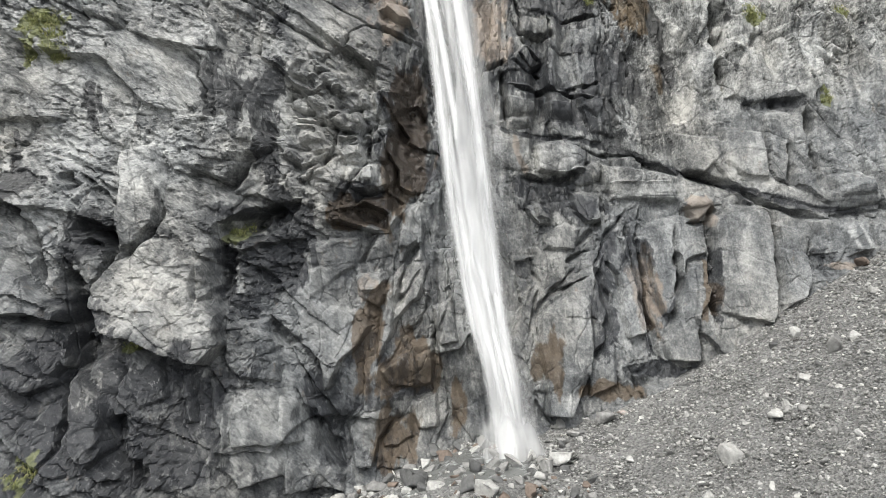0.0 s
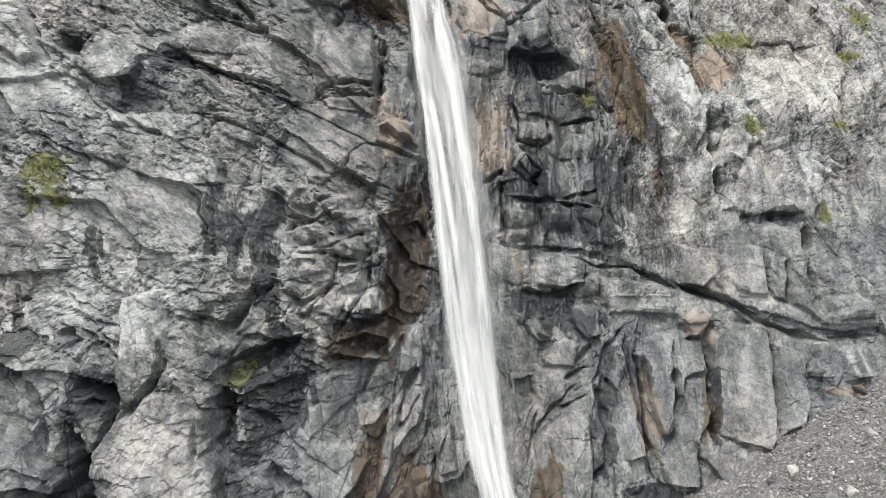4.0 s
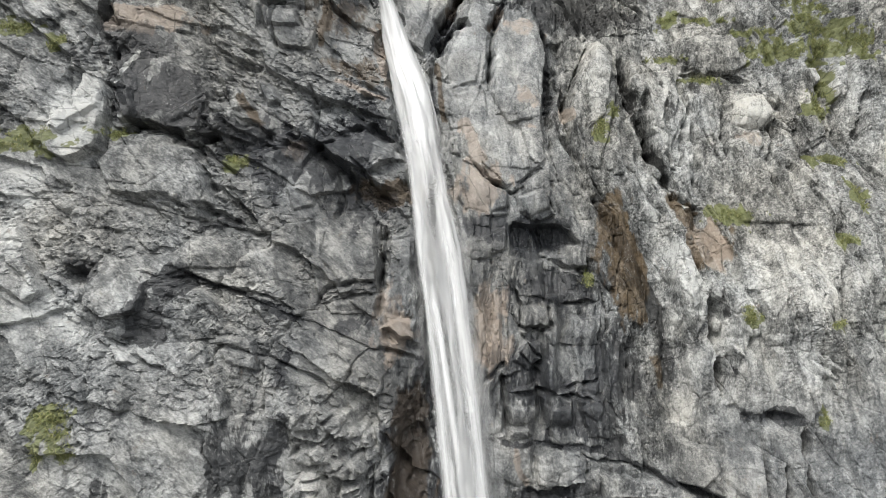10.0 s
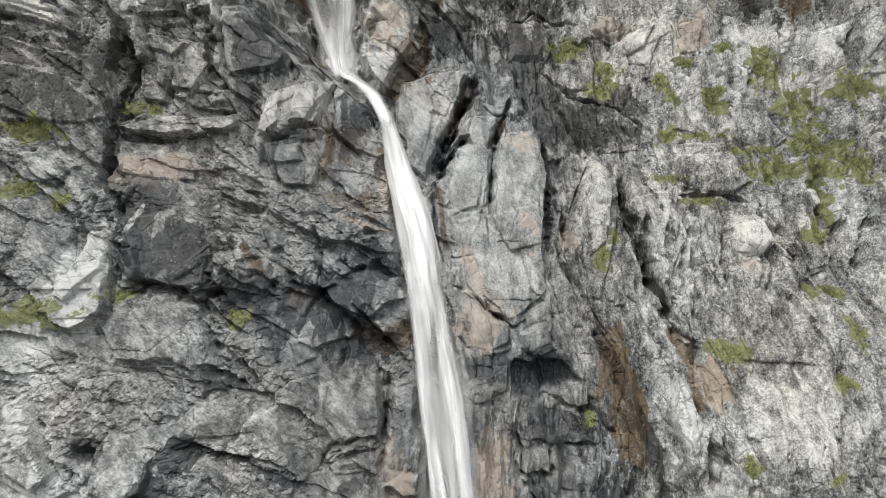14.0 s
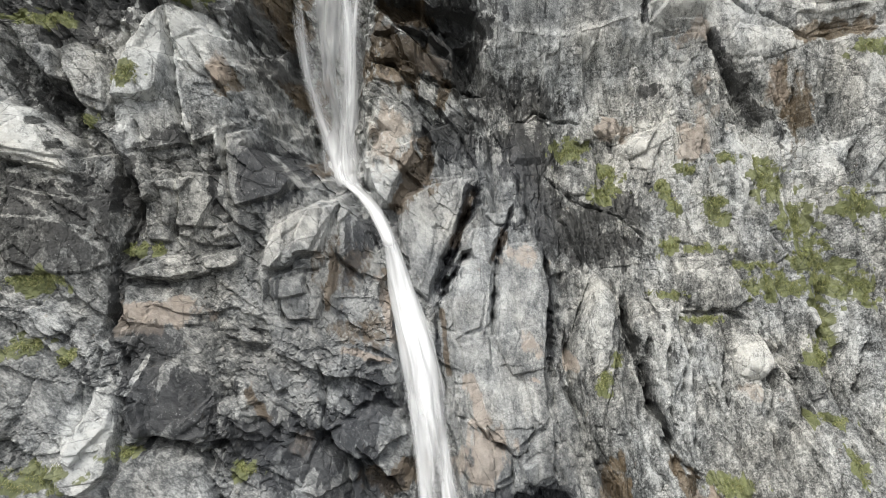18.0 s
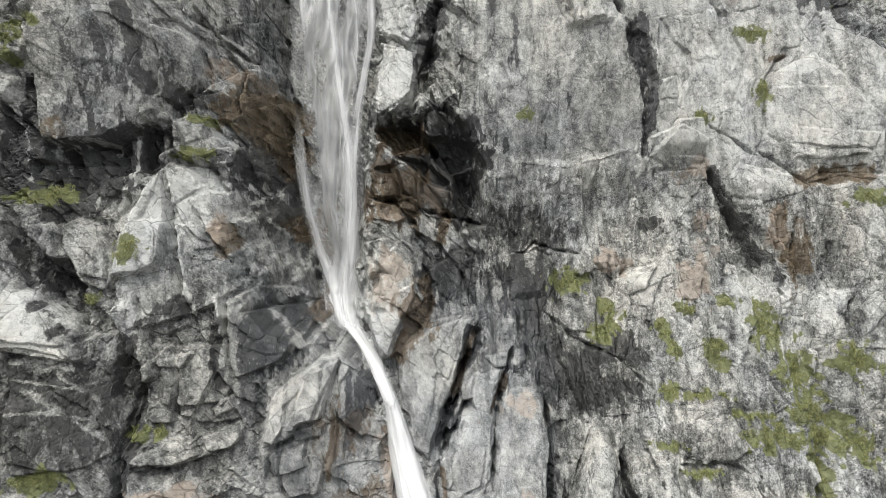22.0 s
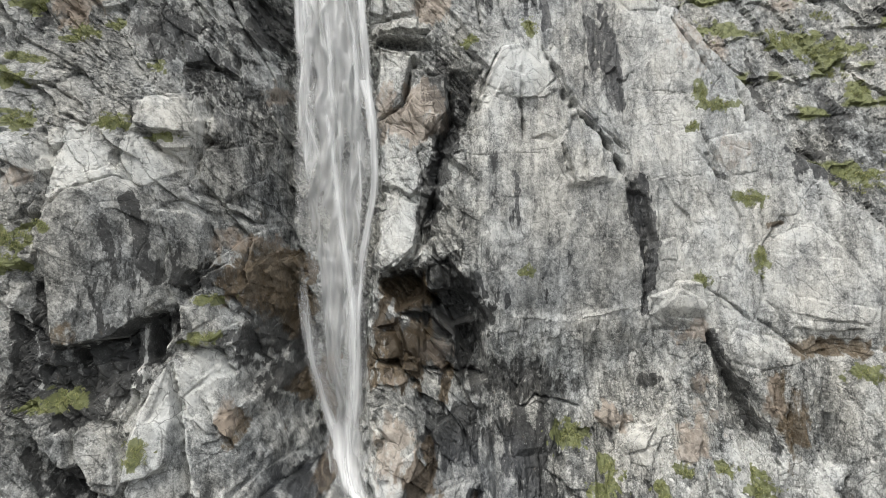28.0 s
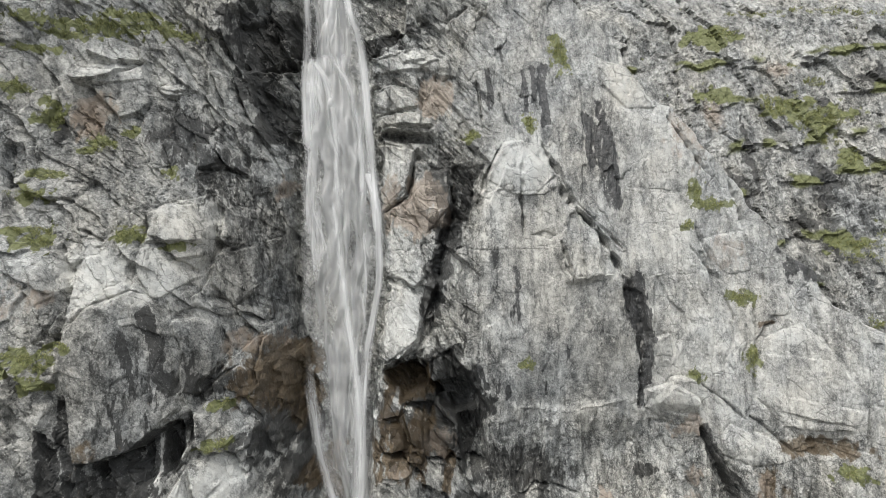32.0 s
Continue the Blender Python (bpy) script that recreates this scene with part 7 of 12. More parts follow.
block([(-20.3, 81.9), (-18.0, 81.1), (-18.1, 79.1), (-19.5, 78.3), (-20.6, 79.5)], 0.5, 0, 0, 0.05)
crack([(-20.5, 80.6), (-20.6, 77.8), (-21.0, 76.4)], 0.35, 0.9)
crack([(-20.7, 74.5), (-19.1, 73.8), (-18.0, 72.6), (-16.9, 71.8)], 0.25, 0.8)
crack([(-29.2, 79.9), (-27.3, 78.9), (-27.1, 80.0)], 0.2, 0.6)
crack([(-28.6, 75.8), (-28.5, 72.7), (-28.9, 71.4), (-29.3, 71.2)], 0.3, 1.0)
crack([(-23.0, 74.3), (-22.2, 72.6)], 0.15, 0.5)
block([(-31.5, 77.3), (-30.4, 77.0), (-29.2, 75.3), (-28.6, 73.6), (-28.9, 71.8), (-30.1, 71.6)], 0.3, 0, 0, 0.05)
stain('pink', (-30.0, 74.8), 0.6, 0.97, 0.78, 0)
block([(-18.0, 81.1), (-15.3, 82.0), (-14.7, 74.0), (-16.6, 71.9), (-17.3, 72.8), (-19.1, 73.8), (-20.4, 77.4)], -0.4, 0, 0, -0.25)
stain('wet', (-16.6, 76.7), 0.5, 1.98, 3.47, 20)
slab([(-19.4, 68.2), (-16.9, 71.3), (-14.7, 71.8), (-13.1, 66.7), (-12.6, 63.2), (-13.3, 63.0), (-16.2, 65.5), (-19.0, 67.1)], 0.2, 0, 0, -0.2, 0.7)
streak('rust', [(-17.3, 68.7), (-15.2, 66.0), (-12.8, 63.2)], 0.9, 1.2)
stain('pink', (-15.7, 70.5), 0.5, 1.45, 0.97, 0)
crack([(-19.5, 72.2), (-19.1, 69.9), (-19.5, 68.4), (-20.3, 67.8)], 0.2, 0.6)
slab([(-27.0, 63.1), (-23.5, 63.6), (-22.1, 64.8), (-20.7, 66.0), (-20.2, 64.0), (-20.7, 62.3), (-23.3, 60.7), (-24.6, 59.3), (-25.9, 60.8), (-26.8, 62.3)], -1.2, 0, 0, -0.3, 0.8)
stain('wet', (-24.2, 61.9), 0.9, 2.32, 1.54, 0)
stain('wet', (-21.4, 63.9), 0.9, 1.02, 1.42, 0)
streak('pale', [(-25.6, 63.3), (-25.3, 61.2)], 1.0, 0.11)
streak('pale', [(-22.5, 64.5), (-22.1, 60.7)], 0.9, 0.16)
streak('pale', [(-20.9, 64.4), (-20.4, 62.3)], 0.9, 0.12)
slab([(-28.3, 67.5), (-27.8, 67.6), (-27.2, 63.8), (-27.0, 62.3), (-27.5, 60.1), (-27.6, 58.7), (-28.8, 60.1), (-29.3, 65.4)], -0.8, 0, 0, -0.3, 0.7)
stain('wet', (-28.0, 62.7), 0.9, 1.11, 3.32, 0)
streak('pale', [(-28.8, 65.6), (-28.3, 63.8), (-27.8, 62.3)], 0.9, 0.11)
streak('pale', [(-28.2, 66.8), (-27.6, 63.8)], 0.8, 0.07)
block([(-29.6, 68.0), (-28.5, 67.5), (-28.4, 66.0), (-28.9, 65.6), (-29.4, 65.8)], 0.5, 0, 0, 0.35)
block([(-20.3, 61.9), (-21.3, 60.3), (-21.8, 58.2), (-22.1, 56.5), (-22.1, 54.3), (-21.3, 54.6), (-19.7, 54.5), (-19.3, 56.0), (-19.8, 59.1)], 1.3, -0.05, 0, 0.45)
block([(-20.2, 61.9), (-18.6, 60.6), (-16.8, 60.2), (-16.0, 57.3), (-16.2, 56.2), (-17.7, 56.8), (-18.9, 58.2), (-19.7, 59.5)], 1.0, -0.15, 0, 0.2)
stain('pink', (-16.6, 57.6), 0.7, 0.74, 1.32, 0)
block([(-20.4, 66.1), (-18.2, 65.4), (-15.1, 63.2), (-17.1, 62.3), (-18.8, 62.3), (-20.2, 63.1)], 0.7, 0, -0.1, 0.25)
stain('moss', (-18.6, 65.8), 1.0, 0.97, 0.4, 0)
stain('moss', (-18.9, 63.1), 1.0, 0.73, 0.44, 0)
block([(-25.2, 57.5), (-24.5, 58.1), (-22.8, 56.6), (-22.1, 54.7), (-22.4, 53.3), (-23.9, 53.8), (-24.9, 55.6)], 0.8, 0, 0, 0.35)
block([(-27.4, 57.9), (-26.2, 58.4), (-25.1, 56.4), (-24.2, 54.2), (-25.4, 54.7), (-26.8, 56.5)], 0.5, 0, 0, 0.0)
block([(-28.7, 59.1), (-27.7, 58.0), (-26.2, 54.7), (-26.3, 53.4), (-27.8, 53.6)], -0.3, 0, 0, -0.15)
slab([(-26.1, 54.7), (-24.2, 54.1), (-23.5, 52.4), (-23.5, 51.1), (-24.4, 51.5), (-25.7, 53.0)], -1.2, 0, 0, -0.35, 0.8)
stain('wet', (-24.7, 52.9), 0.9, 1.38, 1.45, 40)
slab([(-27.8, 53.6), (-26.3, 53.4), (-25.3, 52.0), (-23.9, 50.5), (-22.6, 48.7), (-24.0, 49.6), (-25.7, 50.1), (-27.2, 50.1)], 1.1, 0, -0.3, 0.33, 0.6)
block([(-22.0, 54.0), (-21.0, 54.6), (-20.6, 52.5), (-19.8, 50.3), (-18.7, 47.9), (-19.5, 47.4), (-21.1, 50.1), (-21.9, 51.9)], 1.1, 0, 0, 0.5)
slab([(-20.8, 54.2), (-19.1, 54.5), (-17.4, 51.1), (-18.8, 50.2), (-20.1, 50.7)], 0.5, 0, 0, -0.15, 0.6)
streak('pale', [(-19.7, 59.1), (-19.0, 56.7), (-18.4, 54.4), (-17.2, 50.9)], 1.0, 0.16)
block([(-16.3, 52.8), (-15.8, 53.1), (-15.5, 51.3), (-15.6, 49.9), (-16.1, 50.0)], 0.7, 0, 0, 0.5)
slab([(-15.6, 52.0), (-14.3, 52.7), (-12.9, 52.2), (-10.8, 50.1), (-11.7, 48.1), (-14.4, 47.4), (-15.3, 49.9)], 0.7, 0.05, 0, -0.2, 0.6)
streak('pale', [(-15.4, 52.4), (-14.1, 53.4), (-12.2, 52.8), (-9.7, 50.0)], 0.9, 0.12)
streak('pale', [(-13.9, 52.3), (-11.9, 50.2), (-10.4, 48.6)], 0.7, 0.08)
block([(-18.9, 48.9), (-15.3, 49.6), (-14.4, 47.1), (-14.9, 45.8), (-18.2, 46.2)], 0.4, 0, 0, 0.1)
streak('rust', [(-12.0, 57.9), (-10.1, 53.8), (-8.7, 51.3)], 0.8, 0.61)
block([(-13.8, 59.7), (-12.3, 59.6), (-11.9, 58.8), (-13.2, 58.4)], 0.4, 0, 0, 0.4)
block([(-13.0, 56.4), (-11.8, 55.9), (-11.4, 54.3), (-13.2, 54.8)], 0.4, 0, 0, 0.35)
stain('moss', (-26.6, 59.3), 1.0, 1.32, 0.43, 0)
stain('moss', (-21.1, 55.9), 1.0, 0.68, 0.56, 0)
stain('moss', (-29.5, 70.2), 1.0, 0.63, 0.59, 0)
stain('moss', (-23.2, 52.8), 1.0, 0.43, 0.54, 0)
stain('moss', (-25.9, 79.2), 1.0, 0.95, 0.48, 0)
slab([(-6.8, 75.5), (-3.0, 73.8), (-2.8, 72.0), (-3.5, 69.9), (-4.8, 68.9), (-6.5, 67.6), (-7.1, 69.5), (-7.0, 73.3)], 0.8, 0, 0, 0.14, 0.75)
slab([(-6.6, 80.4), (-3.1, 78.9), (-2.4, 75.7), (-3.8, 74.7), (-5.5, 75.7), (-6.8, 76.1)], 0.7, 0, -0.05, 0.1, 0.75)
# recesses beside the fall, their shade painted by dark tone and wet
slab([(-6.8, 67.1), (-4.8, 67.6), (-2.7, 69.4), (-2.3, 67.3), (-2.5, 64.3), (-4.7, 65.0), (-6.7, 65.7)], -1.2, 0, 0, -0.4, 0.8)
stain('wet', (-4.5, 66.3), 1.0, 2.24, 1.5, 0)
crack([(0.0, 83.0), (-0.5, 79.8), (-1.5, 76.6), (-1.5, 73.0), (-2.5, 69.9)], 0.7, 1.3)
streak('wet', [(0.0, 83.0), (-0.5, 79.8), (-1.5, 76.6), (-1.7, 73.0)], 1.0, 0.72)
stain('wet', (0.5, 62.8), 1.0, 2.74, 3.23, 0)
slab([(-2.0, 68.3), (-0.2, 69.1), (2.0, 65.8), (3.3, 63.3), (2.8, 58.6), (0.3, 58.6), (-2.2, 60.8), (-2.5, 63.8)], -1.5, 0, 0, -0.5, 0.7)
block([(-1.7, 68.3), (-0.2, 68.6), (0.0, 66.3), (-1.2, 66.8)], 0.3, 0, 0, 0.35)
slab([(5.3, 55.7), (7.1, 55.8), (8.4, 56.5), (9.2, 54.3), (8.6, 52.0), (5.3, 51.6)], 0.4, 0, 0, -0.26, 0.85)
crack([(5.3, 55.7), (6.8, 55.8), (7.6, 56.7), (9.6, 56.0), (12.4, 55.5)], 0.18, 0.6)
slab([(1.9, 49.7), (2.4, 49.4), (1.3, 46.6), (0.4, 44.4), (-0.2, 44.1), (0.7, 47.0)], -0.7, 0, 0, -0.2, 0.7)
streak('rust', [(2.1, 49.5), (1.1, 46.6), (0.2, 44.5)], 0.9, 0.37)
slab([(4.4, 46.0), (4.8, 46.0), (3.9, 44.2), (3.4, 43.1), (3.0, 43.5)], -0.7, 0, 0, -0.2, 0.7)
streak('rust', [(4.6, 46.0), (3.3, 43.5)], 0.7, 0.32)
slab([(1.8, 81.8), (5.4, 84.1), (8.4, 82.6), (9.5, 79.3), (10.7, 75.7), (14.5, 76.1), (15.9, 72.6), (16.5, 64.8), (10.4, 63.3), (5.3, 63.8), (2.8, 65.3), (0.3, 71.8), (-0.1, 74.4), (1.8, 78.0)], 0.35, 0, 0, -0.08, 0.75)
streak('wet', [(5.8, 76.8), (6.0, 71.3)], 0.8, 0.3)
streak('wet', [(3.8, 78.5), (3.9, 74.8)], 0.5, 0.25)
streak('wet', [(7.5, 75.8), (7.6, 71.2)], 0.5, 0.3)
slab([(7.2, 79.6), (8.6, 80.2), (9.5, 79.7), (9.1, 79.1)], -0.8, 0, 0, -0.3, 0.8)
crack([(9.7, 79.4), (10.4, 77.2), (11.0, 75.2)], 0.22, 0.7)
slab([(15.2, 75.1), (16.9, 74.5), (17.4, 72.0), (17.2, 69.6), (16.9, 67.0), (16.4, 69.2), (15.8, 72.1)], -0.35, 0, 0, -0.15, 0.7)
streak('wet', [(15.5, 74.6), (16.6, 72.1), (16.9, 67.7)], 0.8, 0.39)
crack([(10.9, 82.5), (13.2, 80.3), (14.8, 77.1), (15.5, 75.1)], 0.3, 0.8)
block([(17.4, 65.7), (19.5, 66.6), (21.6, 65.2), (21.2, 63.3), (18.7, 63.3)], 0.6, 0, 0, 0.2)
block([(19.1, 64.0), (21.6, 63.7), (22.0, 61.8), (19.6, 61.6)], 0.3, 0, 0, -0.15)
stain('pink', (20.6, 62.8), 0.7, 1.34, 1.05, 0)
stain('pink', (21.1, 58.5), 0.6, 0.95, 1.04, 0)
slab([(21.6, 62.3), (23.5, 59.5), (25.2, 55.9), (26.8, 53.0), (25.7, 52.8), (24.0, 55.4), (22.3, 59.0)], -0.3, 0, 0, -0.10, 0.6)
crack([(21.8, 62.3), (23.9, 59.5), (25.5, 56.0), (26.9, 53.0)], 0.2, 0.6)
slab([(27.0, 70.7), (29.7, 72.0), (31.8, 70.0), (33.0, 67.2), (32.0, 64.1), (27.6, 64.1), (26.1, 65.5), (25.9, 67.4)], 0.3, 0, 0, -0.03, 0.7)
streak('pale', [(27.2, 70.6), (29.7, 71.7), (31.8, 69.8)], 0.7, 0.33)
crack([(25.4, 64.2), (26.7, 62.8), (28.9, 61.0)], 0.2, 0.5)
crack([(21.2, 78.9), (22.5, 76.8), (23.3, 75.3)], 0.2, 0.5)
crack([(25.5, 83.7), (25.8, 80.6)], 0.2, 0.5)
crack([(21.7, 66.6), (23.7, 65.1), (25.2, 63.7)], 0.15, 0.5)
slab([(22.7, 53.6), (24.2, 52.8), (24.6, 51.1), (24.3, 49.7), (23.1, 50.5)], 0.3, 0, 0, 0.12, 0.8)
slab([(28.1, 52.3), (31.0, 53.3), (30.1, 51.2), (28.9, 49.3), (28.0, 50.1)], 0.3, 0, 0, 0.06, 0.85)
slab([(30.5, 51.6), (31.7, 53.8), (32.6, 53.9), (32.3, 51.4), (30.9, 49.6)], 0.5, 0, 0, 0.12, 0.85)
block([(12.9, 56.3), (15.2, 56.1), (15.5, 54.4), (14.5, 53.7), (12.8, 54.8)], 0.5, 0, 0, 0.15)
stain('pink', (14.2, 54.9), 0.9, 1.49, 1.19, 0)
block([(14.4, 52.5), (16.0, 54.5), (17.7, 55.0), (16.6, 52.7), (14.3, 51.6)], 0.5, 0, 0, 0.55)
stain('pink', (20.1, 53.4), 0.9, 0.85, 1.32, 0)
stain('rust', (26.6, 58.0), 0.6, 0.63, 0.99, 0)
stain('rust', (27.6, 54.6), 0.6, 0.44, 1.15, 0)
streak('pale', [(21.5, 50.8), (21.6, 49.1)], 0.9, 0.37)
streak('pale', [(23.3, 50.5), (23.8, 48.0)], 0.9, 0.36)
stain('pale', (14.4, 59.3), 0.7, 2.26, 0.7, 0)
stain('pale', (8.4, 61.5), 0.6, 2.03, 0.61, 0)
stain('wet', (17.4, 58.4), 0.6, 1.18, 0.69, 0)
stain('wet', (5.0, 65.1), 0.8, 0.4, 0.7, 0)
slab([(-26.1, 47.0), (-19.9, 48.4), (-19.6, 45.9), (-19.8, 43.8), (-20.0, 42.2), (-19.8, 40.4), (-21.1, 41.0), (-22.8, 43.0), (-25.2, 43.0)], 0.9, 0, 0, -0.14, 0.45)
block([(-20.9, 48.2), (-19.9, 48.4), (-19.5, 45.5), (-20.0, 43.6), (-20.8, 45.7)], -0.5, 0.3, 0, -0.45)
block([(-24.2, 41.3), (-22.3, 41.6), (-21.3, 40.6), (-22.0, 39.1), (-23.2, 40.0)], 0.4, 0, 0, 0.4)
block([(-23.3, 39.5), (-21.9, 39.8), (-20.8, 38.2), (-21.9, 38.4)], -0.4, 0, 0, -0.3)
slab([(-20.3, 36.8), (-19.4, 36.9), (-18.6, 35.6), (-18.6, 33.6), (-18.5, 32.1), (-20.3, 32.1), (-21.5, 32.4), (-20.8, 33.6), (-20.2, 35.2)], 0.8, 0, 0, 0.36, 0.6)
block([(-20.1, 43.4), (-18.7, 44.2), (-16.4, 44.0), (-15.8, 43.1), (-17.1, 42.6), (-18.4, 42.8), (-19.6, 42.5)], 0.5, 0, 0, 0.3)
slab([(-19.7, 42.3), (-17.0, 42.2), (-15.1, 41.2), (-14.4, 39.0), (-14.0, 36.8), (-15.7, 37.4), (-17.6, 38.7), (-18.9, 39.4)], 0.6, 0, 0, 0.04, 0.6)
stain('pink', (-18.0, 40.9), 0.9, 1.53, 0.48, 8)
block([(-19.2, 38.1), (-18.5, 38.7), (-18.0, 38.2), (-18.4, 37.5), (-19.0, 37.6)], -1.0, 0, 0, -0.45)
streak('pale', [(-18.6, 35.7), (-18.2, 36.9), (-17.5, 38.4)], 0.9, 0.19)
slab([(-17.4, 37.7), (-16.3, 37.9), (-14.5, 37.1), (-13.7, 35.7), (-13.9, 33.7), (-15.6, 33.5), (-17.0, 34.0), (-17.9, 35.6)], 0.8, 0, 0.15, -0.26, 0.75)
block([(-18.6, 35.6), (-17.6, 36.0), (-17.0, 34.0), (-18.1, 34.0)], 0.6, 0, 0, 0.15)
crack([(-18.1, 33.6), (-16.7, 33.7), (-14.7, 33.3), (-12.7, 33.1)], 0.35, 0.9)
block([(-15.8, 44.1), (-13.9, 44.6), (-13.4, 43.8), (-14.1, 43.1), (-15.4, 43.3)], 0.4, 0, -0.2, 0.55)
block([(-15.7, 45.6), (-14.5, 46.4), (-14.2, 45.6), (-15.3, 45.0)], 0.4, 0, 0, 0.5)
slab([(-16.9, 45.4), (-16.1, 44.9), (-13.6, 44.8), (-16.0, 44.1), (-16.4, 43.8)], -0.6, 0, 0, -0.35, 0.8)
slab([(-12.4, 43.9), (-12.1, 45.9), (-11.2, 46.8), (-11.1, 44.6), (-11.8, 42.8), (-12.1, 41.1), (-12.6, 43.1)], 0.6, 0, 0, 0.22, 0.8)
slab([(-11.2, 46.8), (-9.2, 48.1), (-9.0, 45.4), (-10.0, 45.2), (-11.0, 44.6)], 0.5, 0, 0, 0.12, 0.6)
slab([(-14.2, 46.7), (-12.9, 46.9), (-12.3, 44.8), (-12.8, 43.5), (-13.8, 45.0)], -0.3, 0, 0, -0.15, 0.8)
block([(-12.1, 42.7), (-9.8, 43.5), (-9.5, 41.6), (-10.6, 41.3), (-11.7, 41.1)], 0.4, 0, 0, 0.25)
block([(-14.3, 40.3), (-12.0, 39.1), (-11.8, 38.6), (-12.9, 38.7), (-14.0, 39.4)], 0.4, 0, 0, 0.4)
block([(-13.6, 38.6), (-11.6, 38.4), (-11.7, 37.6), (-13.0, 37.7)], -0.6, 0, 0, -0.35)
block([(-11.5, 37.3), (-10.5, 37.0), (-10.1, 35.9), (-10.8, 35.5)], 0.5, 0, 0, 0.15)
stain('pale', (-11.9, 35.3), 0.8, 0.54, 0.27, 0)
streak('rust', [(-12.4, 36.1), (-11.5, 35.1), (-10.8, 34.1)], 0.7, 0.27)
crack([(-12.3, 34.7), (-11.4, 34.3), (-10.2, 33.2)], 0.4, 0.9)
stain('pink', (-8.8, 32.9), 0.5, 0.82, 0.68, 0)
streak('wet', [(-7.5, 47.1), (-7.1, 44.4), (-7.3, 41.7)], 0.8, 0.29)
streak('wet', [(-5.5, 46.6), (-5.9, 43.7)], 0.7, 0.29)
streak('rust', [(-8.2, 44.6), (-8.1, 41.6), (-8.2, 40.3)], 0.8, 0.24)
streak('pink', [(-5.2, 42.9), (-4.5, 40.3), (-3.7, 37.8)], 0.8, 0.4)
streak('pink', [(-7.3, 38.0), (-5.2, 37.2), (-3.8, 36.9)], 0.9, 0.19)
stain('pale', (-6.3, 39.7), 0.5, 1.07, 1.53, 0)
block([(-9.9, 47.5), (-8.1, 47.9), (-8.7, 46.4), (-9.4, 44.4), (-10.6, 44.2), (-10.4, 46.0)], 0.5, 0, 0, 0.45)
crack([(-4.9, 35.0), (-3.6, 34.1), (-2.7, 33.9)], 0.5, 1.0)
crack([(-7.1, 35.0), (-6.1, 34.4), (-5.1, 34.6)], 0.3, 0.7)
crack([(-9.5, 33.8), (-7.9, 33.1), (-6.7, 33.5)], 0.3, 0.8)
crack([(-8.6, 37.5), (-7.9, 34.9), (-7.9, 33.1)], 0.2, 0.6)
crack([(-5.5, 36.9), (-4.5, 36.7)], 0.3, 0.6)
slab([(-3.6, 48.0), (-1.9, 49.5), (2.0, 50.4), (1.2, 47.2), (0.1, 45.0), (-1.0, 42.4), (-1.5, 40.6), (-2.8, 41.8), (-3.7, 44.5)], 0.6, 0, 0, 0.08, 0.7)
slab([(2.3, 46.2), (3.6, 45.3), (3.1, 42.7), (2.3, 38.9), (0.5, 38.0), (0.2, 40.2), (1.2, 43.1)], 0.5, 0, 0, 0.08, 0.7)
slab([(4.0, 44.2), (7.2, 44.9), (7.6, 41.8), (7.2, 38.1), (6.7, 36.0), (4.4, 35.6), (3.3, 38.1), (3.5, 41.7)], 0.6, 0, 0, 0.06, 0.7)
slab([(0.5, 37.6), (4.4, 35.2), (6.4, 35.2), (6.6, 32.4), (1.6, 32.4), (0.6, 34.7)], 0.4, 0, 0, 0.06, 0.5)
streak('pink', [(1.1, 35.9), (1.8, 34.3), (2.5, 32.4)], 0.9, 0.59)
slab([(-3.7, 50.9), (-1.7, 51.7), (-1.7, 50.1), (-3.0, 49.0), (-3.6, 49.1)], -0.7, 0, 0, -0.1, 0.7)
stain('rust', (-2.7, 50.3), 1.0, 1.12, 1.08, 0)
crack([(2.4, 50.2), (2.3, 48.4), (1.2, 46.7), (0.5, 44.5), (-0.5, 42.5), (-1.1, 40.6)], 0.55, 1.2)
streak('wet', [(2.4, 50.0), (2.2, 48.3), (1.2, 46.6)], 0.9, 0.42)
crack([(1.8, 44.6), (0.5, 42.8), (-0.3, 41.1), (-0.8, 40.1)], 0.5, 1.1)
crack([(4.2, 45.8), (3.6, 43.7), (3.4, 40.8), (3.2, 38.5)], 0.35, 0.9)
slab([(7.7, 49.7), (12.2, 47.7), (15.3, 45.4), (17.2, 43.6), (11.9, 43.1), (7.9, 43.3), (7.1, 45.9)], -0.1, 0, 0, -0.15, 0.5)
slab([(7.6, 42.5), (9.2, 42.8), (8.3, 38.1), (7.2, 35.4), (6.8, 36.4)], -0.8, 0, 0, -0.3, 0.7)
block([(8.5, 36.8), (10.2, 40.9), (11.3, 42.6), (12.4, 40.9), (12.4, 38.2), (11.5, 34.8), (10.5, 32.4), (9.7, 32.4), (9.1, 34.8)], 0.9, -0.1, 0, 0.4)
crack([(13.1, 41.1), (13.2, 37.7), (14.1, 34.4), (14.2, 32.4)], 0.5, 0.9)
stain('pink', (8.7, 36.3), 1.0, 0.56, 0.44, 0)
stain('pink', (5.8, 37.8), 1.0, 0.65, 0.37, 0)
stain('pink', (6.2, 35.2), 0.9, 0.63, 0.28, 30)
block([(13.5, 41.1), (15.3, 40.5), (16.7, 38.7), (17.2, 36.5), (15.8, 34.0), (15.9, 32.4), (14.3, 32.4), (14.4, 35.2), (13.4, 38.2)], 0.6, -0.1, 0, 0.35)
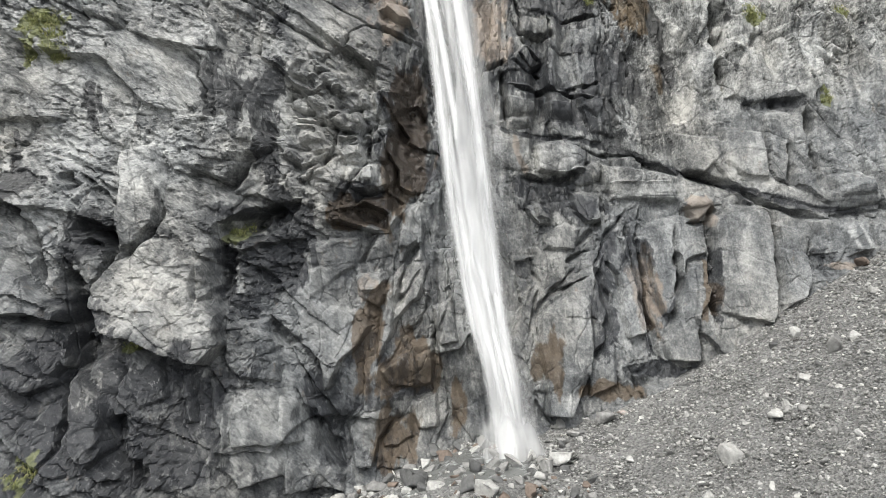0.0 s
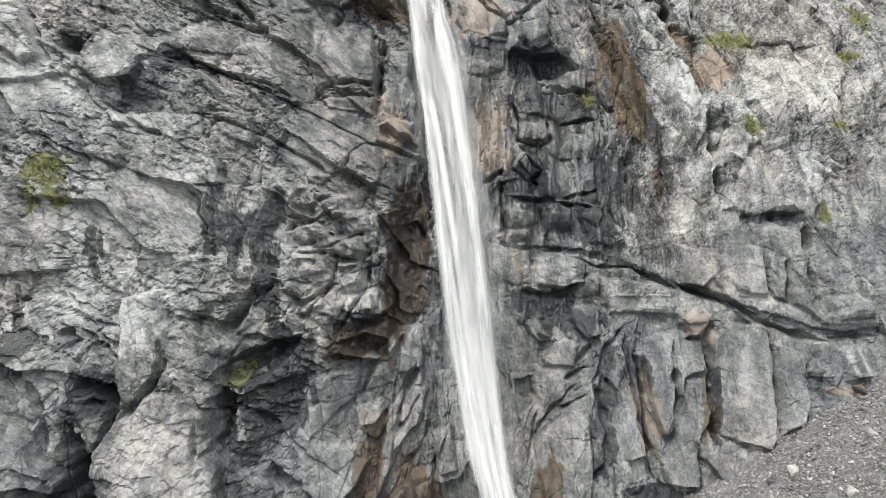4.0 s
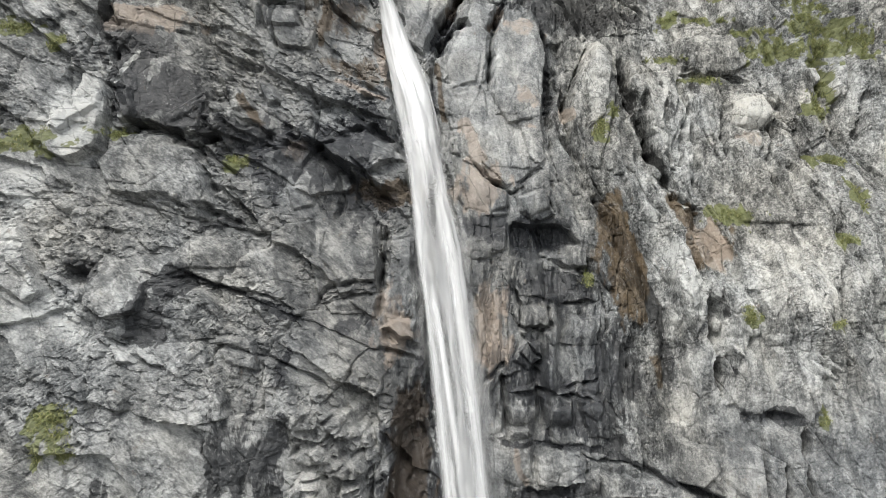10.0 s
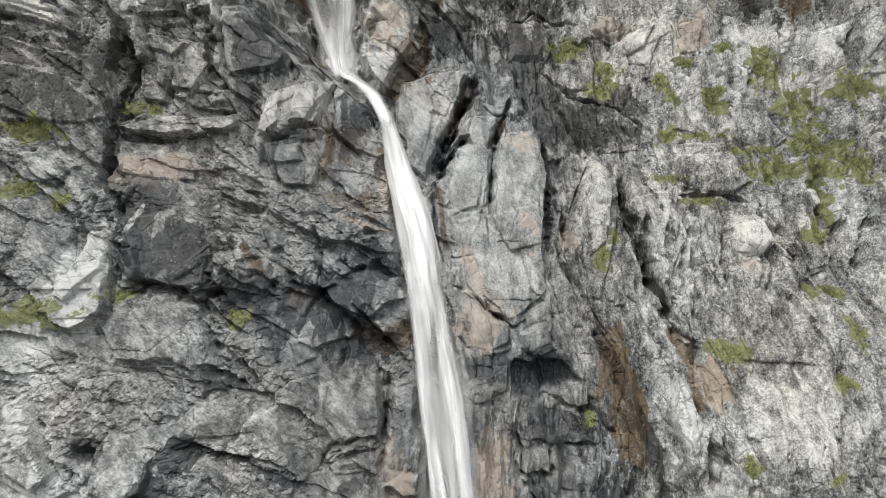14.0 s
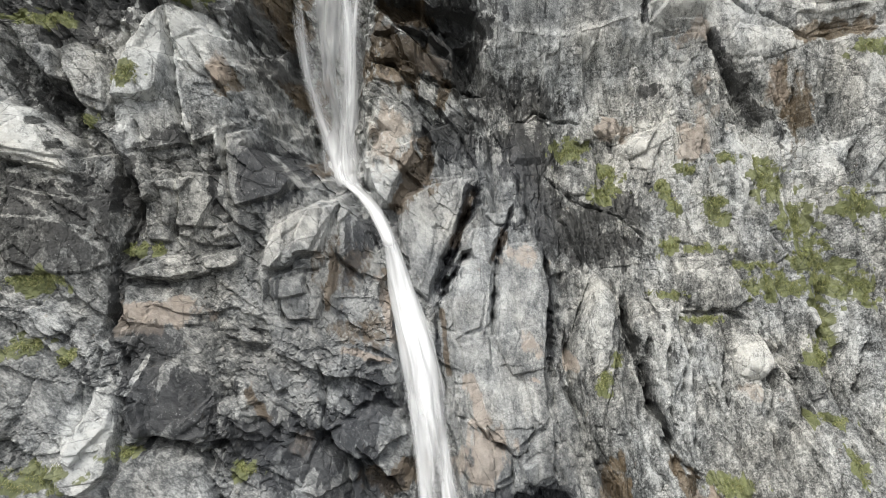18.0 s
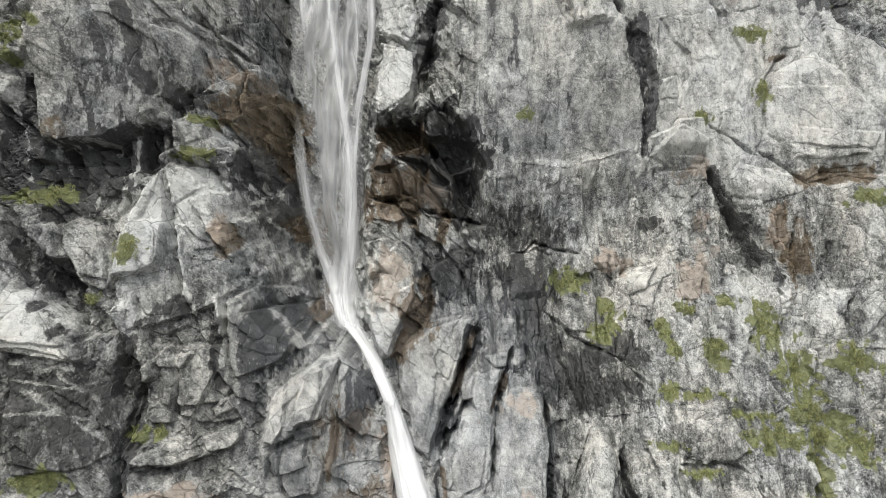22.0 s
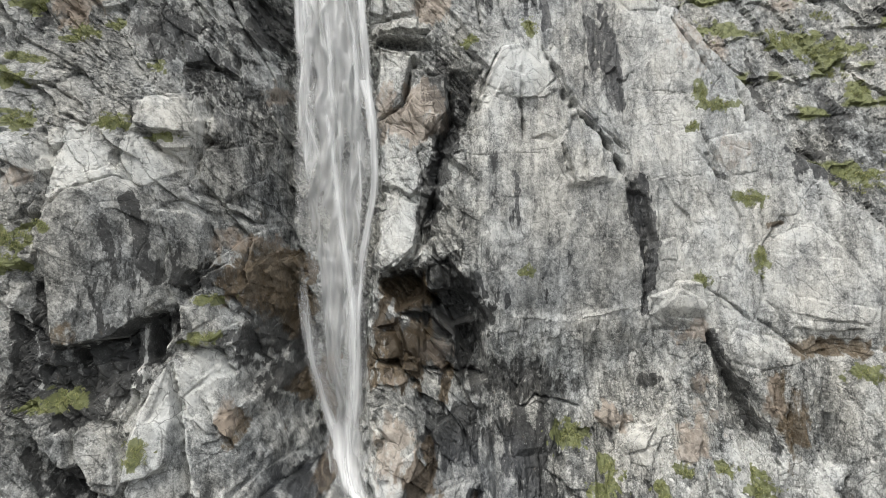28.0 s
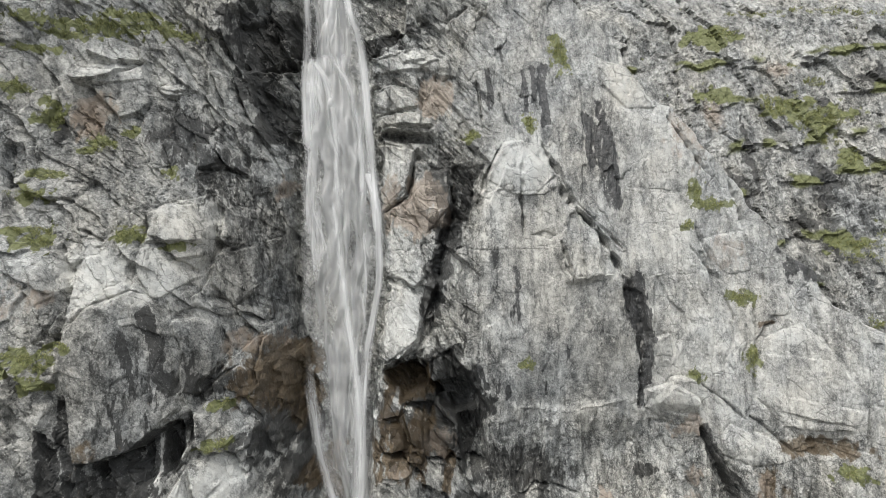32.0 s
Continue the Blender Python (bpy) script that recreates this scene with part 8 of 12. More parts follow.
crack([(17.2, 40.0), (17.5, 36.9), (16.4, 34.0), (16.2, 31.3)], 0.3, 0.8)
block([(17.7, 42.9), (21.8, 43.3), (23.1, 40.9), (21.3, 39.8), (17.5, 40.3)], 0.6, 0, -0.1, 0.2)
crack([(17.2, 39.9), (19.1, 39.6), (21.2, 39.7), (22.7, 39.1)], 0.3, 0.8)
block([(20.5, 37.4), (21.7, 38.2), (22.9, 38.2), (23.1, 36.5), (22.0, 34.8), (20.7, 35.6)], 0.8, 0, 0, 0.65)
block([(19.9, 34.4), (22.1, 35.2), (22.1, 34.0), (21.0, 32.8), (19.8, 32.8)], 0.4, 0, 0, 0.4)
stain('pink', (21.2, 34.6), 0.5, 1.03, 0.64, 0)
slab([(23.2, 35.6), (24.2, 34.8), (24.4, 33.2), (23.4, 32.4), (22.0, 32.4)], 0.4, 0, 0, -0.12, 0.8)
crack([(22.9, 38.2), (23.6, 36.5), (24.3, 35.2), (24.5, 33.2), (25.1, 32.4)], 0.35, 0.8)
slab([(21.5, 47.1), (23.8, 46.5), (24.7, 44.1), (23.5, 43.7), (21.2, 44.7)], 0.4, 0, 0, -0.06, 0.7)
stain('pale', (23.0, 48.2), 0.9, 1.42, 0.71, 30)
stain('pale', (20.4, 49.2), 0.8, 0.82, 1.09, 0)
slab([(27.8, 51.0), (30.2, 51.0), (29.7, 49.3), (27.9, 48.2)], 0.3, 0, 0, 0.1, 0.8)
block([(27.6, 48.5), (28.2, 48.2), (27.9, 46.4), (27.5, 47.0)], 0.4, 0, 0, 0.5)
block([(26.2, 39.9), (27.3, 40.3), (27.4, 38.9), (26.2, 38.1)], 0.5, 0, 0, 0.2)
block([(28.6, 41.9), (29.1, 41.4), (28.7, 38.0), (27.6, 36.8)], 0.4, 0, 0, 0.35)
block([(29.3, 40.5), (30.8, 40.4), (30.0, 36.7), (28.7, 36.3)], 0.3, 0, 0, 0.05)
crack([(28.1, 42.4), (27.7, 38.9), (26.9, 36.8)], 0.3, 0.8)
streak('rust', [(10.2, 30.2), (11.5, 28.0), (11.7, 26.6), (12.0, 23.9), (12.2, 22.0)], 0.9, 0.56)
streak('rust', [(12.8, 20.5), (12.9, 18.4)], 0.6, 0.34)
block([(14.7, 28.0), (15.3, 26.7), (16.1, 24.7), (15.8, 22.8), (15.0, 21.5), (14.3, 23.4), (13.9, 25.3)], 0.9, -0.1, 0, 0.65)
block([(13.2, 30.2), (14.2, 29.1), (13.9, 28.5), (12.7, 28.7)], 0.4, 0, 0, 0.4)
slab([(15.3, 29.4), (16.8, 29.8), (16.7, 26.7), (16.5, 24.7), (15.6, 25.3), (15.3, 27.3)], -0.4, 0, 0, -0.12, 0.85)
stain('pink', (15.8, 27.3), 0.4, 0.72, 1.81, -15)
crack([(16.1, 24.4), (16.2, 22.8), (16.1, 21.0), (16.1, 18.9), (16.2, 18.0)], 0.4, 1.1)
crack([(14.7, 32.0), (15.5, 30.2), (17.1, 29.4)], 0.35, 0.8)
block([(16.5, 21.6), (17.3, 20.8), (16.9, 20.1), (16.4, 20.7)], 0.5, 0, 0, 0.65)
block([(18.8, 21.8), (19.8, 22.2), (19.6, 21.3), (18.7, 21.2)], 0.4, 0, 0, 0.5)
block([(20.5, 20.6), (21.5, 20.1), (21.9, 19.6), (20.6, 19.9)], 0.4, 0, 0, 0.5)
slab([(17.7, 21.9), (18.4, 21.8), (18.1, 20.9), (17.5, 20.8)], -0.5, 0, 0, -0.2, 0.7)
stain('pink', (17.7, 27.4), 1.0, 0.47, 0.79, 0)
ledge([(18.6, 28.6), (21.6, 28.5), (23.8, 28.3)], 0.5, 1.2, 0.4)
crack([(25.6, 30.2), (24.3, 26.9), (23.3, 23.9), (22.2, 19.3)], 0.22, 0.6)
crack([(2.5, 32.4), (3.2, 31.3), (4.5, 30.4), (5.3, 30.9), (5.6, 32.0)], 0.2, 0.6)
block([(4.9, 30.2), (6.5, 30.9), (7.3, 29.1), (6.3, 28.6), (4.8, 29.3)], 0.6, 0, 0, 0.45)
slab([(1.9, 28.5), (3.9, 28.1), (3.6, 26.7), (1.8, 27.1)], 0.4, 0, 0.2, -0.08, 0.7)
slab([(4.1, 28.4), (7.8, 28.4), (8.8, 27.0), (6.2, 26.7), (4.2, 26.9)], -1.1, 0, 0, -0.45, 0.8)
stain('wet', (6.2, 27.5), 1.0, 2.0, 0.8, 0)
crack([(6.1, 26.4), (7.6, 25.6), (9.7, 25.3)], 0.3, 0.8)
crack([(4.2, 24.7), (4.7, 23.4), (4.5, 22.2), (6.6, 21.9)], 0.2, 0.6)
crack([(6.3, 23.4), (6.5, 22.1), (6.0, 21.9)], 0.18, 0.6)
crack([(4.5, 22.0), (5.4, 20.6), (6.1, 20.3), (5.0, 19.7)], 0.18, 0.6)
crack([(2.3, 19.3), (3.2, 20.0), (3.6, 20.2)], 0.25, 0.7)
crack([(3.3, 19.6), (3.4, 18.0)], 0.22, 0.6)
crack([(3.6, 18.6), (6.4, 18.4), (9.1, 18.0)], 0.2, 0.6)
crack([(7.2, 18.6), (9.2, 19.2)], 0.25, 0.6)
crack([(7.4, 23.3), (8.5, 23.5), (9.5, 23.6)], 0.2, 0.6)
block([(4.9, 23.4), (6.3, 23.2), (6.4, 21.9), (4.6, 22.2)], 0.4, 0, 0, 0.1)
block([(4.8, 21.6), (5.8, 21.2), (5.9, 20.3), (5.0, 19.7), (3.9, 20.4)], 0.45, 0, 0, -0.05)
block([(7.7, 22.7), (9.5, 22.7), (9.3, 21.1), (7.2, 21.1)], 0.4, 0, 0, 0.05)
streak('pink', [(2.5, 25.1), (2.8, 22.9), (3.0, 20.5)], 0.7, 0.49)
block([(-3.5, 23.4), (-1.6, 22.7), (-1.7, 21.7), (-3.1, 22.2)], 0.4, 0, 0, 0.3)
stain('pink', (-2.5, 22.5), 0.9, 1.03, 0.64, 15)
crack([(-3.5, 22.4), (-1.6, 21.3), (-0.8, 20.8)], 0.35, 0.8)
crack([(-3.6, 28.3), (-3.5, 25.8), (-3.7, 24.0), (-3.7, 22.9)], 0.35, 0.9)
crack([(-7.0, 23.8), (-6.5, 24.6), (-4.8, 25.0), (-4.1, 24.9)], 0.35, 0.8)
slab([(-7.1, 28.2), (-4.3, 28.0), (-3.9, 25.5), (-6.0, 25.4), (-7.3, 26.4)], 0.3, 0, 0, -0.1, 0.8)
slab([(-6.8, 24.3), (-4.5, 24.4), (-4.1, 23.2), (-6.2, 23.3)], 0.4, 0, 0.1, -0.03, 0.8)
stain('wet', (-5.2, 22.6), 0.6, 1.4, 0.56, 0)
block([(-9.2, 30.4), (-7.8, 30.7), (-7.6, 29.4), (-8.7, 29.0)], 0.3, 0, 0, 0.2)
crack([(-6.5, 31.4), (-6.0, 29.7), (-6.4, 28.4)], 0.25, 0.6)
crack([(-5.6, 31.9), (-5.1, 29.7), (-4.2, 28.7)], 0.25, 0.6)
streak('rust', [(-5.2, 31.3), (-4.1, 30.3), (-3.1, 29.9)], 0.7, 0.21)
slab([(-18.1, 32.4), (-14.1, 32.7), (-12.7, 29.3), (-14.8, 29.4), (-17.5, 29.9), (-18.6, 31.5)], 0.5, 0, 0, -0.12, 0.7)
crack([(-14.0, 32.4), (-13.3, 30.8), (-12.7, 29.8)], 0.4, 0.7)
slab([(-12.2, 30.5), (-11.1, 30.2), (-10.0, 28.2), (-10.6, 28.3), (-11.7, 29.6)], -0.4, 0, 0, -0.28, 0.8)
crack([(-16.2, 29.8), (-14.9, 29.6), (-13.4, 29.0), (-10.9, 28.2)], 0.3, 0.8)
streak('wet', [(-13.4, 28.1), (-10.9, 28.3)], 0.7, 0.33)
block([(-10.4, 28.2), (-9.9, 28.0), (-10.0, 27.7), (-10.5, 27.9)], 0.3, 0, 0, 0.6)
slab([(-16.8, 26.4), (-14.3, 26.6), (-13.4, 27.6), (-10.8, 27.5), (-10.3, 26.0), (-13.2, 26.0), (-14.3, 25.5), (-16.4, 24.6), (-17.2, 25.2)], 0.4, 0, 0.05, 0.03, 0.6)
slab([(-18.6, 25.7), (-17.5, 25.9), (-17.3, 26.7), (-17.4, 25.4), (-17.7, 25.1)], -0.8, 0, 0, -0.38, 0.8)
slab([(-20.3, 30.6), (-19.3, 30.1), (-19.3, 29.4), (-20.1, 29.9)], -0.6, 0, 0, -0.36, 0.8)
slab([(-19.5, 28.9), (-18.5, 28.6), (-18.3, 27.8), (-19.4, 28.1)], -0.5, 0, 0, -0.28, 0.7)
block([(-21.8, 28.0), (-21.0, 28.5), (-20.3, 27.4), (-19.0, 24.8), (-19.6, 24.3), (-21.1, 25.4)], 0.7, 0, 0, 0.45)
streak('pale', [(-20.3, 23.9), (-19.0, 23.6), (-17.4, 22.8)], 1.0, 0.32)
block([(-15.9, 22.2), (-14.9, 22.1), (-14.5, 21.4), (-15.5, 21.5)], 0.4, 0, 0, 0.5)
streak('pale', [(-12.5, 25.7), (-10.9, 25.0), (-9.7, 24.8)], 0.9, 0.29)
stain('wet', (-13.5, 25.1), 0.9, 0.63, 0.63, 0)
stain('wet', (-14.4, 23.1), 0.9, 0.66, 0.83, 0)
crack([(-12.8, 25.1), (-10.1, 24.5), (-8.2, 24.1)], 0.12, 0.4)
block([(-11.6, 22.5), (-9.6, 22.3), (-9.4, 20.7), (-10.9, 21.2)], 0.4, 0, 0, 0.2)
streak('wet', [(-8.0, 22.0), (-8.4, 20.8), (-8.5, 19.8)], 0.9, 0.33)
crack([(-11.2, 22.2), (-11.6, 21.0)], 0.25, 0.6)
crack([(-16.2, 22.7), (-14.3, 21.3), (-13.3, 21.0)], 0.2, 0.6)
stain('moss', (-34.5, 94.9), 1.0, 1.86, 0.42, 0)
stain('moss', (-33.1, 96.7), 1.0, 2.1, 0.39, 0)
stain('moss', (-30.4, 98.1), 1.0, 2.33, 0.5, 0)
stain('moss', (-35.3, 91.2), 1.0, 0.82, 0.64, 0)
stain('moss', (-26.5, 98.4), 1.0, 2.16, 0.36, 0)
stain('moss', (-32.6, 89.2), 1.0, 0.51, 0.74, 0)
stain('moss', (-32.3, 84.2), 1.0, 0.98, 0.45, 0)
stain('moss', (-32.8, 82.5), 1.0, 1.23, 0.62, 0)
stain('moss', (-25.8, 79.5), 1.0, 0.86, 0.64, 0)
stain('moss', (-31.7, 79.3), 1.0, 0.95, 0.48, 0)
stain('moss', (-24.4, 84.8), 1.0, 0.58, 0.49, 0)
stain('moss', (-29.9, 86.5), 1.0, 0.89, 0.38, 0)
stain('moss', (-27.6, 88.3), 1.0, 0.53, 0.68, 0)
slab([(-31.4, 91.7), (-31.0, 92.0), (-29.0, 89.7), (-29.3, 87.9), (-30.0, 87.0), (-30.8, 87.7), (-31.4, 90.1)], -0.2, 0, 0, 0.02, 0.8)
stain('pink', (-30.3, 89.5), 0.9, 1.32, 1.8, -20)
block([(-32.1, 92.6), (-31.4, 93.8), (-29.6, 93.8), (-28.2, 94.9), (-29.5, 93.1), (-31.2, 92.2)], 0.6, 0, -0.1, 0.5)
slab([(-29.3, 93.4), (-27.6, 95.0), (-26.6, 91.4), (-27.2, 90.2), (-28.6, 89.5), (-30.6, 91.8)], 0.5, 0, 0, -0.08, 0.7)
slab([(-27.2, 90.2), (-25.3, 90.5), (-23.8, 85.8), (-25.6, 85.1), (-27.0, 87.6)], 0.2, 0, 0, -0.18, 0.6)
ledge([(-26.6, 92.8), (-25.1, 92.4), (-23.9, 92.6)], 0.5, 1.2, 0.4)
block([(-23.4, 88.0), (-21.7, 87.7), (-21.0, 85.6), (-22.5, 84.9)], 0.4, 0, 0, 0.1)
slab([(-20.5, 82.4), (-18.6, 81.8), (-18.1, 79.5), (-18.8, 78.9), (-20.0, 80.4)], 0.4, 0, 0, -0.06, 0.8)
block([(-23.3, 96.4), (-20.5, 93.4), (-18.9, 89.7), (-16.9, 86.5), (-16.5, 84.1), (-18.4, 83.1), (-20.1, 88.4), (-22.6, 92.0)], 0.5, 0.05, 0, 0.2)
crack([(-22.8, 95.3), (-21.2, 91.1), (-19.1, 86.3), (-18.4, 83.1)], 0.25, 0.7)
crack([(-22.8, 85.4), (-20.6, 85.6), (-18.9, 84.7)], 0.3, 0.8)
crack([(-32.3, 81.9), (-30.7, 82.2), (-28.7, 81.1), (-27.2, 79.5)], 0.3, 0.7)
crack([(-31.2, 92.2), (-28.6, 89.2), (-27.1, 88.1)], 0.2, 0.6)
crack([(-34.9, 88.6), (-33.5, 86.9), (-32.9, 84.6)], 0.25, 0.7)
slab([(-35.1, 86.5), (-34.6, 86.8), (-33.9, 83.4), (-34.5, 83.1)], -1.0, 0, 0, -0.4, 0.8)
slab([(-21.8, 101.8), (-14.8, 103.5), (-14.7, 97.6), (-14.5, 86.7), (-16.1, 86.1), (-18.7, 91.4), (-19.6, 94.7), (-21.6, 96.7)], -1.6, 0, 0, -0.33, 0.7)
slab([(-18.7, 95.5), (-16.8, 96.0), (-15.0, 95.8), (-14.8, 87.3), (-16.2, 86.9), (-18.0, 90.9)], -1.2, 0, 0, -0.22, 0.85)
crack([(-21.3, 96.4), (-19.7, 95.8), (-16.8, 96.4), (-14.7, 97.2)], 0.45, 1.0)
block([(-17.9, 99.5), (-16.8, 99.6), (-16.6, 99.0), (-17.6, 98.8)], 0.5, 0, 0, 0.2)
block([(-18.9, 101.7), (-17.9, 101.3), (-18.0, 99.6), (-18.9, 100.0)], 0.5, 0, 0, 0.0)
stain('wet', (-18.3, 98.9), 0.9, 3.32, 3.32, 0)
stain('pink', (-16.2, 84.4), 0.7, 0.86, 1.62, 0)
slab([(-32.9, 77.2), (-31.2, 77.2), (-29.6, 74.7), (-29.1, 73.1), (-30.0, 71.6), (-31.5, 72.4), (-32.3, 74.8)], 0.5, 0, 0, 0.0, 0.5)
stain('pink', (-31.2, 74.2), 0.4, 1.22, 0.81, 0)
crack([(-30.2, 71.5), (-29.3, 72.0), (-28.9, 73.9), (-28.9, 75.9)], 0.4, 0.9)
crack([(-30.3, 78.9), (-29.5, 77.2), (-29.0, 76.3)], 0.3, 0.8)
block([(-33.9, 80.1), (-32.8, 79.7), (-31.5, 78.4), (-32.1, 77.9), (-33.4, 78.2)], 0.6, 0, 0, 0.5)
slab([(-9.3, 100.6), (-6.4, 101.3), (-5.3, 101.3), (-5.8, 99.5), (-8.1, 98.6), (-9.2, 98.2)], -2.0, 0, 0, -0.5, 0.85)
stain('wet', (-7.3, 99.8), 1.0, 2.31, 1.5, 0)
block([(-8.7, 98.0), (-5.8, 99.2), (-3.5, 99.7), (-4.1, 98.5), (-6.9, 97.7), (-8.1, 97.1)], 0.3, 0, -0.2, -0.25)
block([(-5.8, 98.6), (-3.5, 98.8), (-2.6, 97.2), (-4.9, 97.0)], 0.5, 0, 0, 0.4)
block([(-8.1, 97.4), (-6.4, 97.7), (-6.3, 96.2), (-8.1, 95.6)], 0.5, 0, 0, 0.25)
block([(-1.5, 97.2), (-0.3, 97.8), (-0.1, 95.9), (-1.2, 95.1)], 0.5, 0, 0, 0.6)
stain('pink', (-1.8, 93.5), 0.8, 1.12, 1.57, 0)
block([(-8.0, 93.8), (-6.3, 94.4), (-6.3, 92.0), (-8.0, 91.5)], 0.5, 0, 0, 0.45)
block([(-5.7, 93.8), (-3.2, 93.0), (-3.1, 90.4), (-5.7, 90.5)], 0.5, 0, 0, 0.25)
slab([(-7.3, 90.0), (-6.3, 90.3), (-2.9, 89.7), (-2.7, 89.0), (-6.3, 89.0), (-7.5, 89.2)], -1.6, 0, 0, -0.5, 0.85)
block([(-2.7, 89.5), (-0.1, 88.9), (2.6, 88.2), (2.1, 86.0), (-0.1, 84.9), (-1.2, 86.6), (-3.1, 87.3)], -0.5, 0, 0, -0.35)
slab([(-6.8, 88.8), (-3.7, 88.1), (-4.0, 86.2), (-4.5, 83.4), (-6.2, 82.3), (-6.8, 84.6)], 0.7, 0, 0, 0.12, 0.7)
slab([(-3.4, 85.9), (-0.4, 86.1), (-0.1, 82.2), (-2.3, 82.2), (-3.8, 83.4)], 0.7, 0, 0, 0.1, 0.7)
stain('pink', (-2.0, 84.2), 0.6, 1.53, 1.53, 0)
crack([(-3.4, 88.3), (-4.0, 86.2), (-4.5, 83.4), (-6.2, 82.2)], 0.35, 0.9)
slab([(-6.2, 81.8), (-2.8, 80.1), (-3.1, 78.4), (-6.2, 78.2)], 0.6, 0, 0, 0.1, 0.6)
streak('pink', [(-6.2, 81.8), (-4.5, 80.9), (-3.1, 80.0)], 0.9, 0.22)
slab([(0.1, 86.1), (3.1, 86.5), (2.0, 83.3), (1.5, 80.6), (-0.1, 78.4), (-1.2, 78.4), (0.1, 81.7)], -0.8, 0, 0, -0.36, 0.6)
streak('wet', [(1.5, 86.0), (1.2, 82.7), (-0.1, 79.0)], 0.9, 0.65)
slab([(2.0, 80.3), (3.2, 83.7), (4.7, 84.1), (6.0, 83.5), (8.4, 83.5), (9.7, 84.3), (10.4, 80.5), (9.3, 78.4), (2.0, 78.4)], 0.5, 0, 0, 0.0, 0.7)
crack([(6.5, 86.8), (6.4, 83.8), (6.5, 79.0)], 0.18, 0.6)
crack([(8.3, 88.7), (9.5, 85.9), (10.4, 83.5), (13.4, 79.7)], 0.4, 0.9)
streak('wet', [(7.9, 96.6), (7.9, 92.4)], 0.8, 0.28)
streak('wet', [(8.9, 94.4), (9.1, 90.1)], 0.8, 0.33)
streak('wet', [(12.6, 91.7), (13.1, 85.8)], 0.7, 0.43)
streak('wet', [(3.3, 96.5), (3.9, 92.2)], 0.6, 0.28)
crack([(4.4, 94.0), (5.6, 90.2)], 0.2, 0.6)
crack([(2.4, 95.3), (2.9, 89.9)], 0.2, 0.6)
stain('moss', (10.3, 98.1), 1.0, 0.77, 1.67, 0)
stain('moss', (7.4, 90.1), 1.0, 0.53, 0.75, 0)
stain('moss', (1.8, 89.4), 1.0, 0.7, 0.48, 0)
slab([(-2.4, 104.2), (-0.0, 103.2), (-0.6, 101.3), (-3.4, 101.3)], -0.4, 0, 0, -0.22, 0.6)
crack([(-0.6, 101.6), (1.7, 103.6)], 0.35, 0.8)
block([(13.8, 97.3), (16.8, 95.9), (19.1, 91.8), (16.5, 91.8), (14.1, 94.2)], 0.5, 0, 0, 0.4)
streak('wet', [(13.9, 91.9), (14.7, 87.4), (15.0, 81.6)], 0.7, 0.65)
slab([(16.0, 91.9), (20.5, 90.6), (22.6, 86.2), (22.0, 83.6), (16.1, 84.2)], 0.3, 0, 0, 0.02, 0.6)
crack([(20.0, 90.9), (22.6, 86.2), (23.6, 84.9)], 0.25, 0.7)
slab([(20.8, 91.1), (23.0, 91.6), (23.5, 88.8), (22.6, 86.2), (21.3, 88.4)], 0.2, 0, 0, 0.08, 0.7)
stain('pink', (22.1, 89.2), 0.6, 1.15, 2.09, -15)
streak('rust', [(22.9, 91.3), (22.8, 87.5)], 0.6, 0.21)
crack([(25.8, 91.1), (26.5, 88.2), (26.6, 85.3)], 0.3, 0.7)
stain('moss', (23.1, 82.4), 1.0, 1.53, 0.61, 0)
crack([(22.0, 78.4), (22.8, 76.4), (23.9, 75.4)], 0.25, 0.6)
slab([(15.8, 83.7), (20.6, 83.4), (21.9, 80.5), (22.6, 76.4), (17.8, 75.9), (15.9, 78.9)], 0.3, 0, 0, 0.05, 0.6)
slab([(-13.8, 13.6), (-12.4, 14.0), (-11.8, 12.1), (-11.8, 10.4), (-12.5, 9.1), (-13.4, 10.2), (-13.6, 12.3)], 0.5, 0, 0, 0.05, 0.7)
streak('pale', [(-13.5, 13.2), (-13.1, 11.0)], 0.8, 0.19)
streak('pale', [(-13.0, 13.4), (-12.6, 11.4)], 0.7, 0.15)
stain('pale', (-16.8, 17.5), 0.9, 0.74, 0.34, 0)
streak('pale', [(-15.5, 18.0), (-14.9, 16.5)], 0.8, 0.2)
stain('pale', (-12.5, 14.4), 0.9, 0.45, 0.25, 0)
streak('pale', [(-14.3, 15.5), (-13.3, 14.5), (-12.2, 13.7)], 0.9, 0.17)
streak('pale', [(-16.6, 14.7), (-16.1, 13.6)], 0.8, 0.21)
streak('wet', [(-15.5, 16.5), (-15.0, 14.6)], 0.9, 0.2)
streak('wet', [(-17.5, 14.3), (-16.7, 11.7)], 0.7, 0.23)
streak('wet', [(-10.9, 16.9), (-10.6, 15.4)], 0.9, 0.34)
streak('wet', [(-10.1, 16.9), (-9.5, 14.5)], 0.9, 0.19)
streak('wet', [(-8.2, 15.2), (-7.7, 11.7)], 0.9, 0.4)
streak('wet', [(-6.9, 11.6), (-7.3, 9.2)], 1.0, 0.53)
stain('wet', (-6.6, 8.4), 1.0, 0.57, 0.77, 0)
crack([(-15.4, 12.4), (-14.9, 11.7)], 0.3, 0.7)
crack([(-14.8, 12.4), (-13.4, 11.0)], 0.18, 0.6)
slab([(-14.2, 9.5), (-13.9, 9.8), (-13.4, 9.5), (-13.1, 9.1), (-13.5, 9.2), (-14.0, 9.4)], -0.8, 0, 0, -0.42, 0.8)
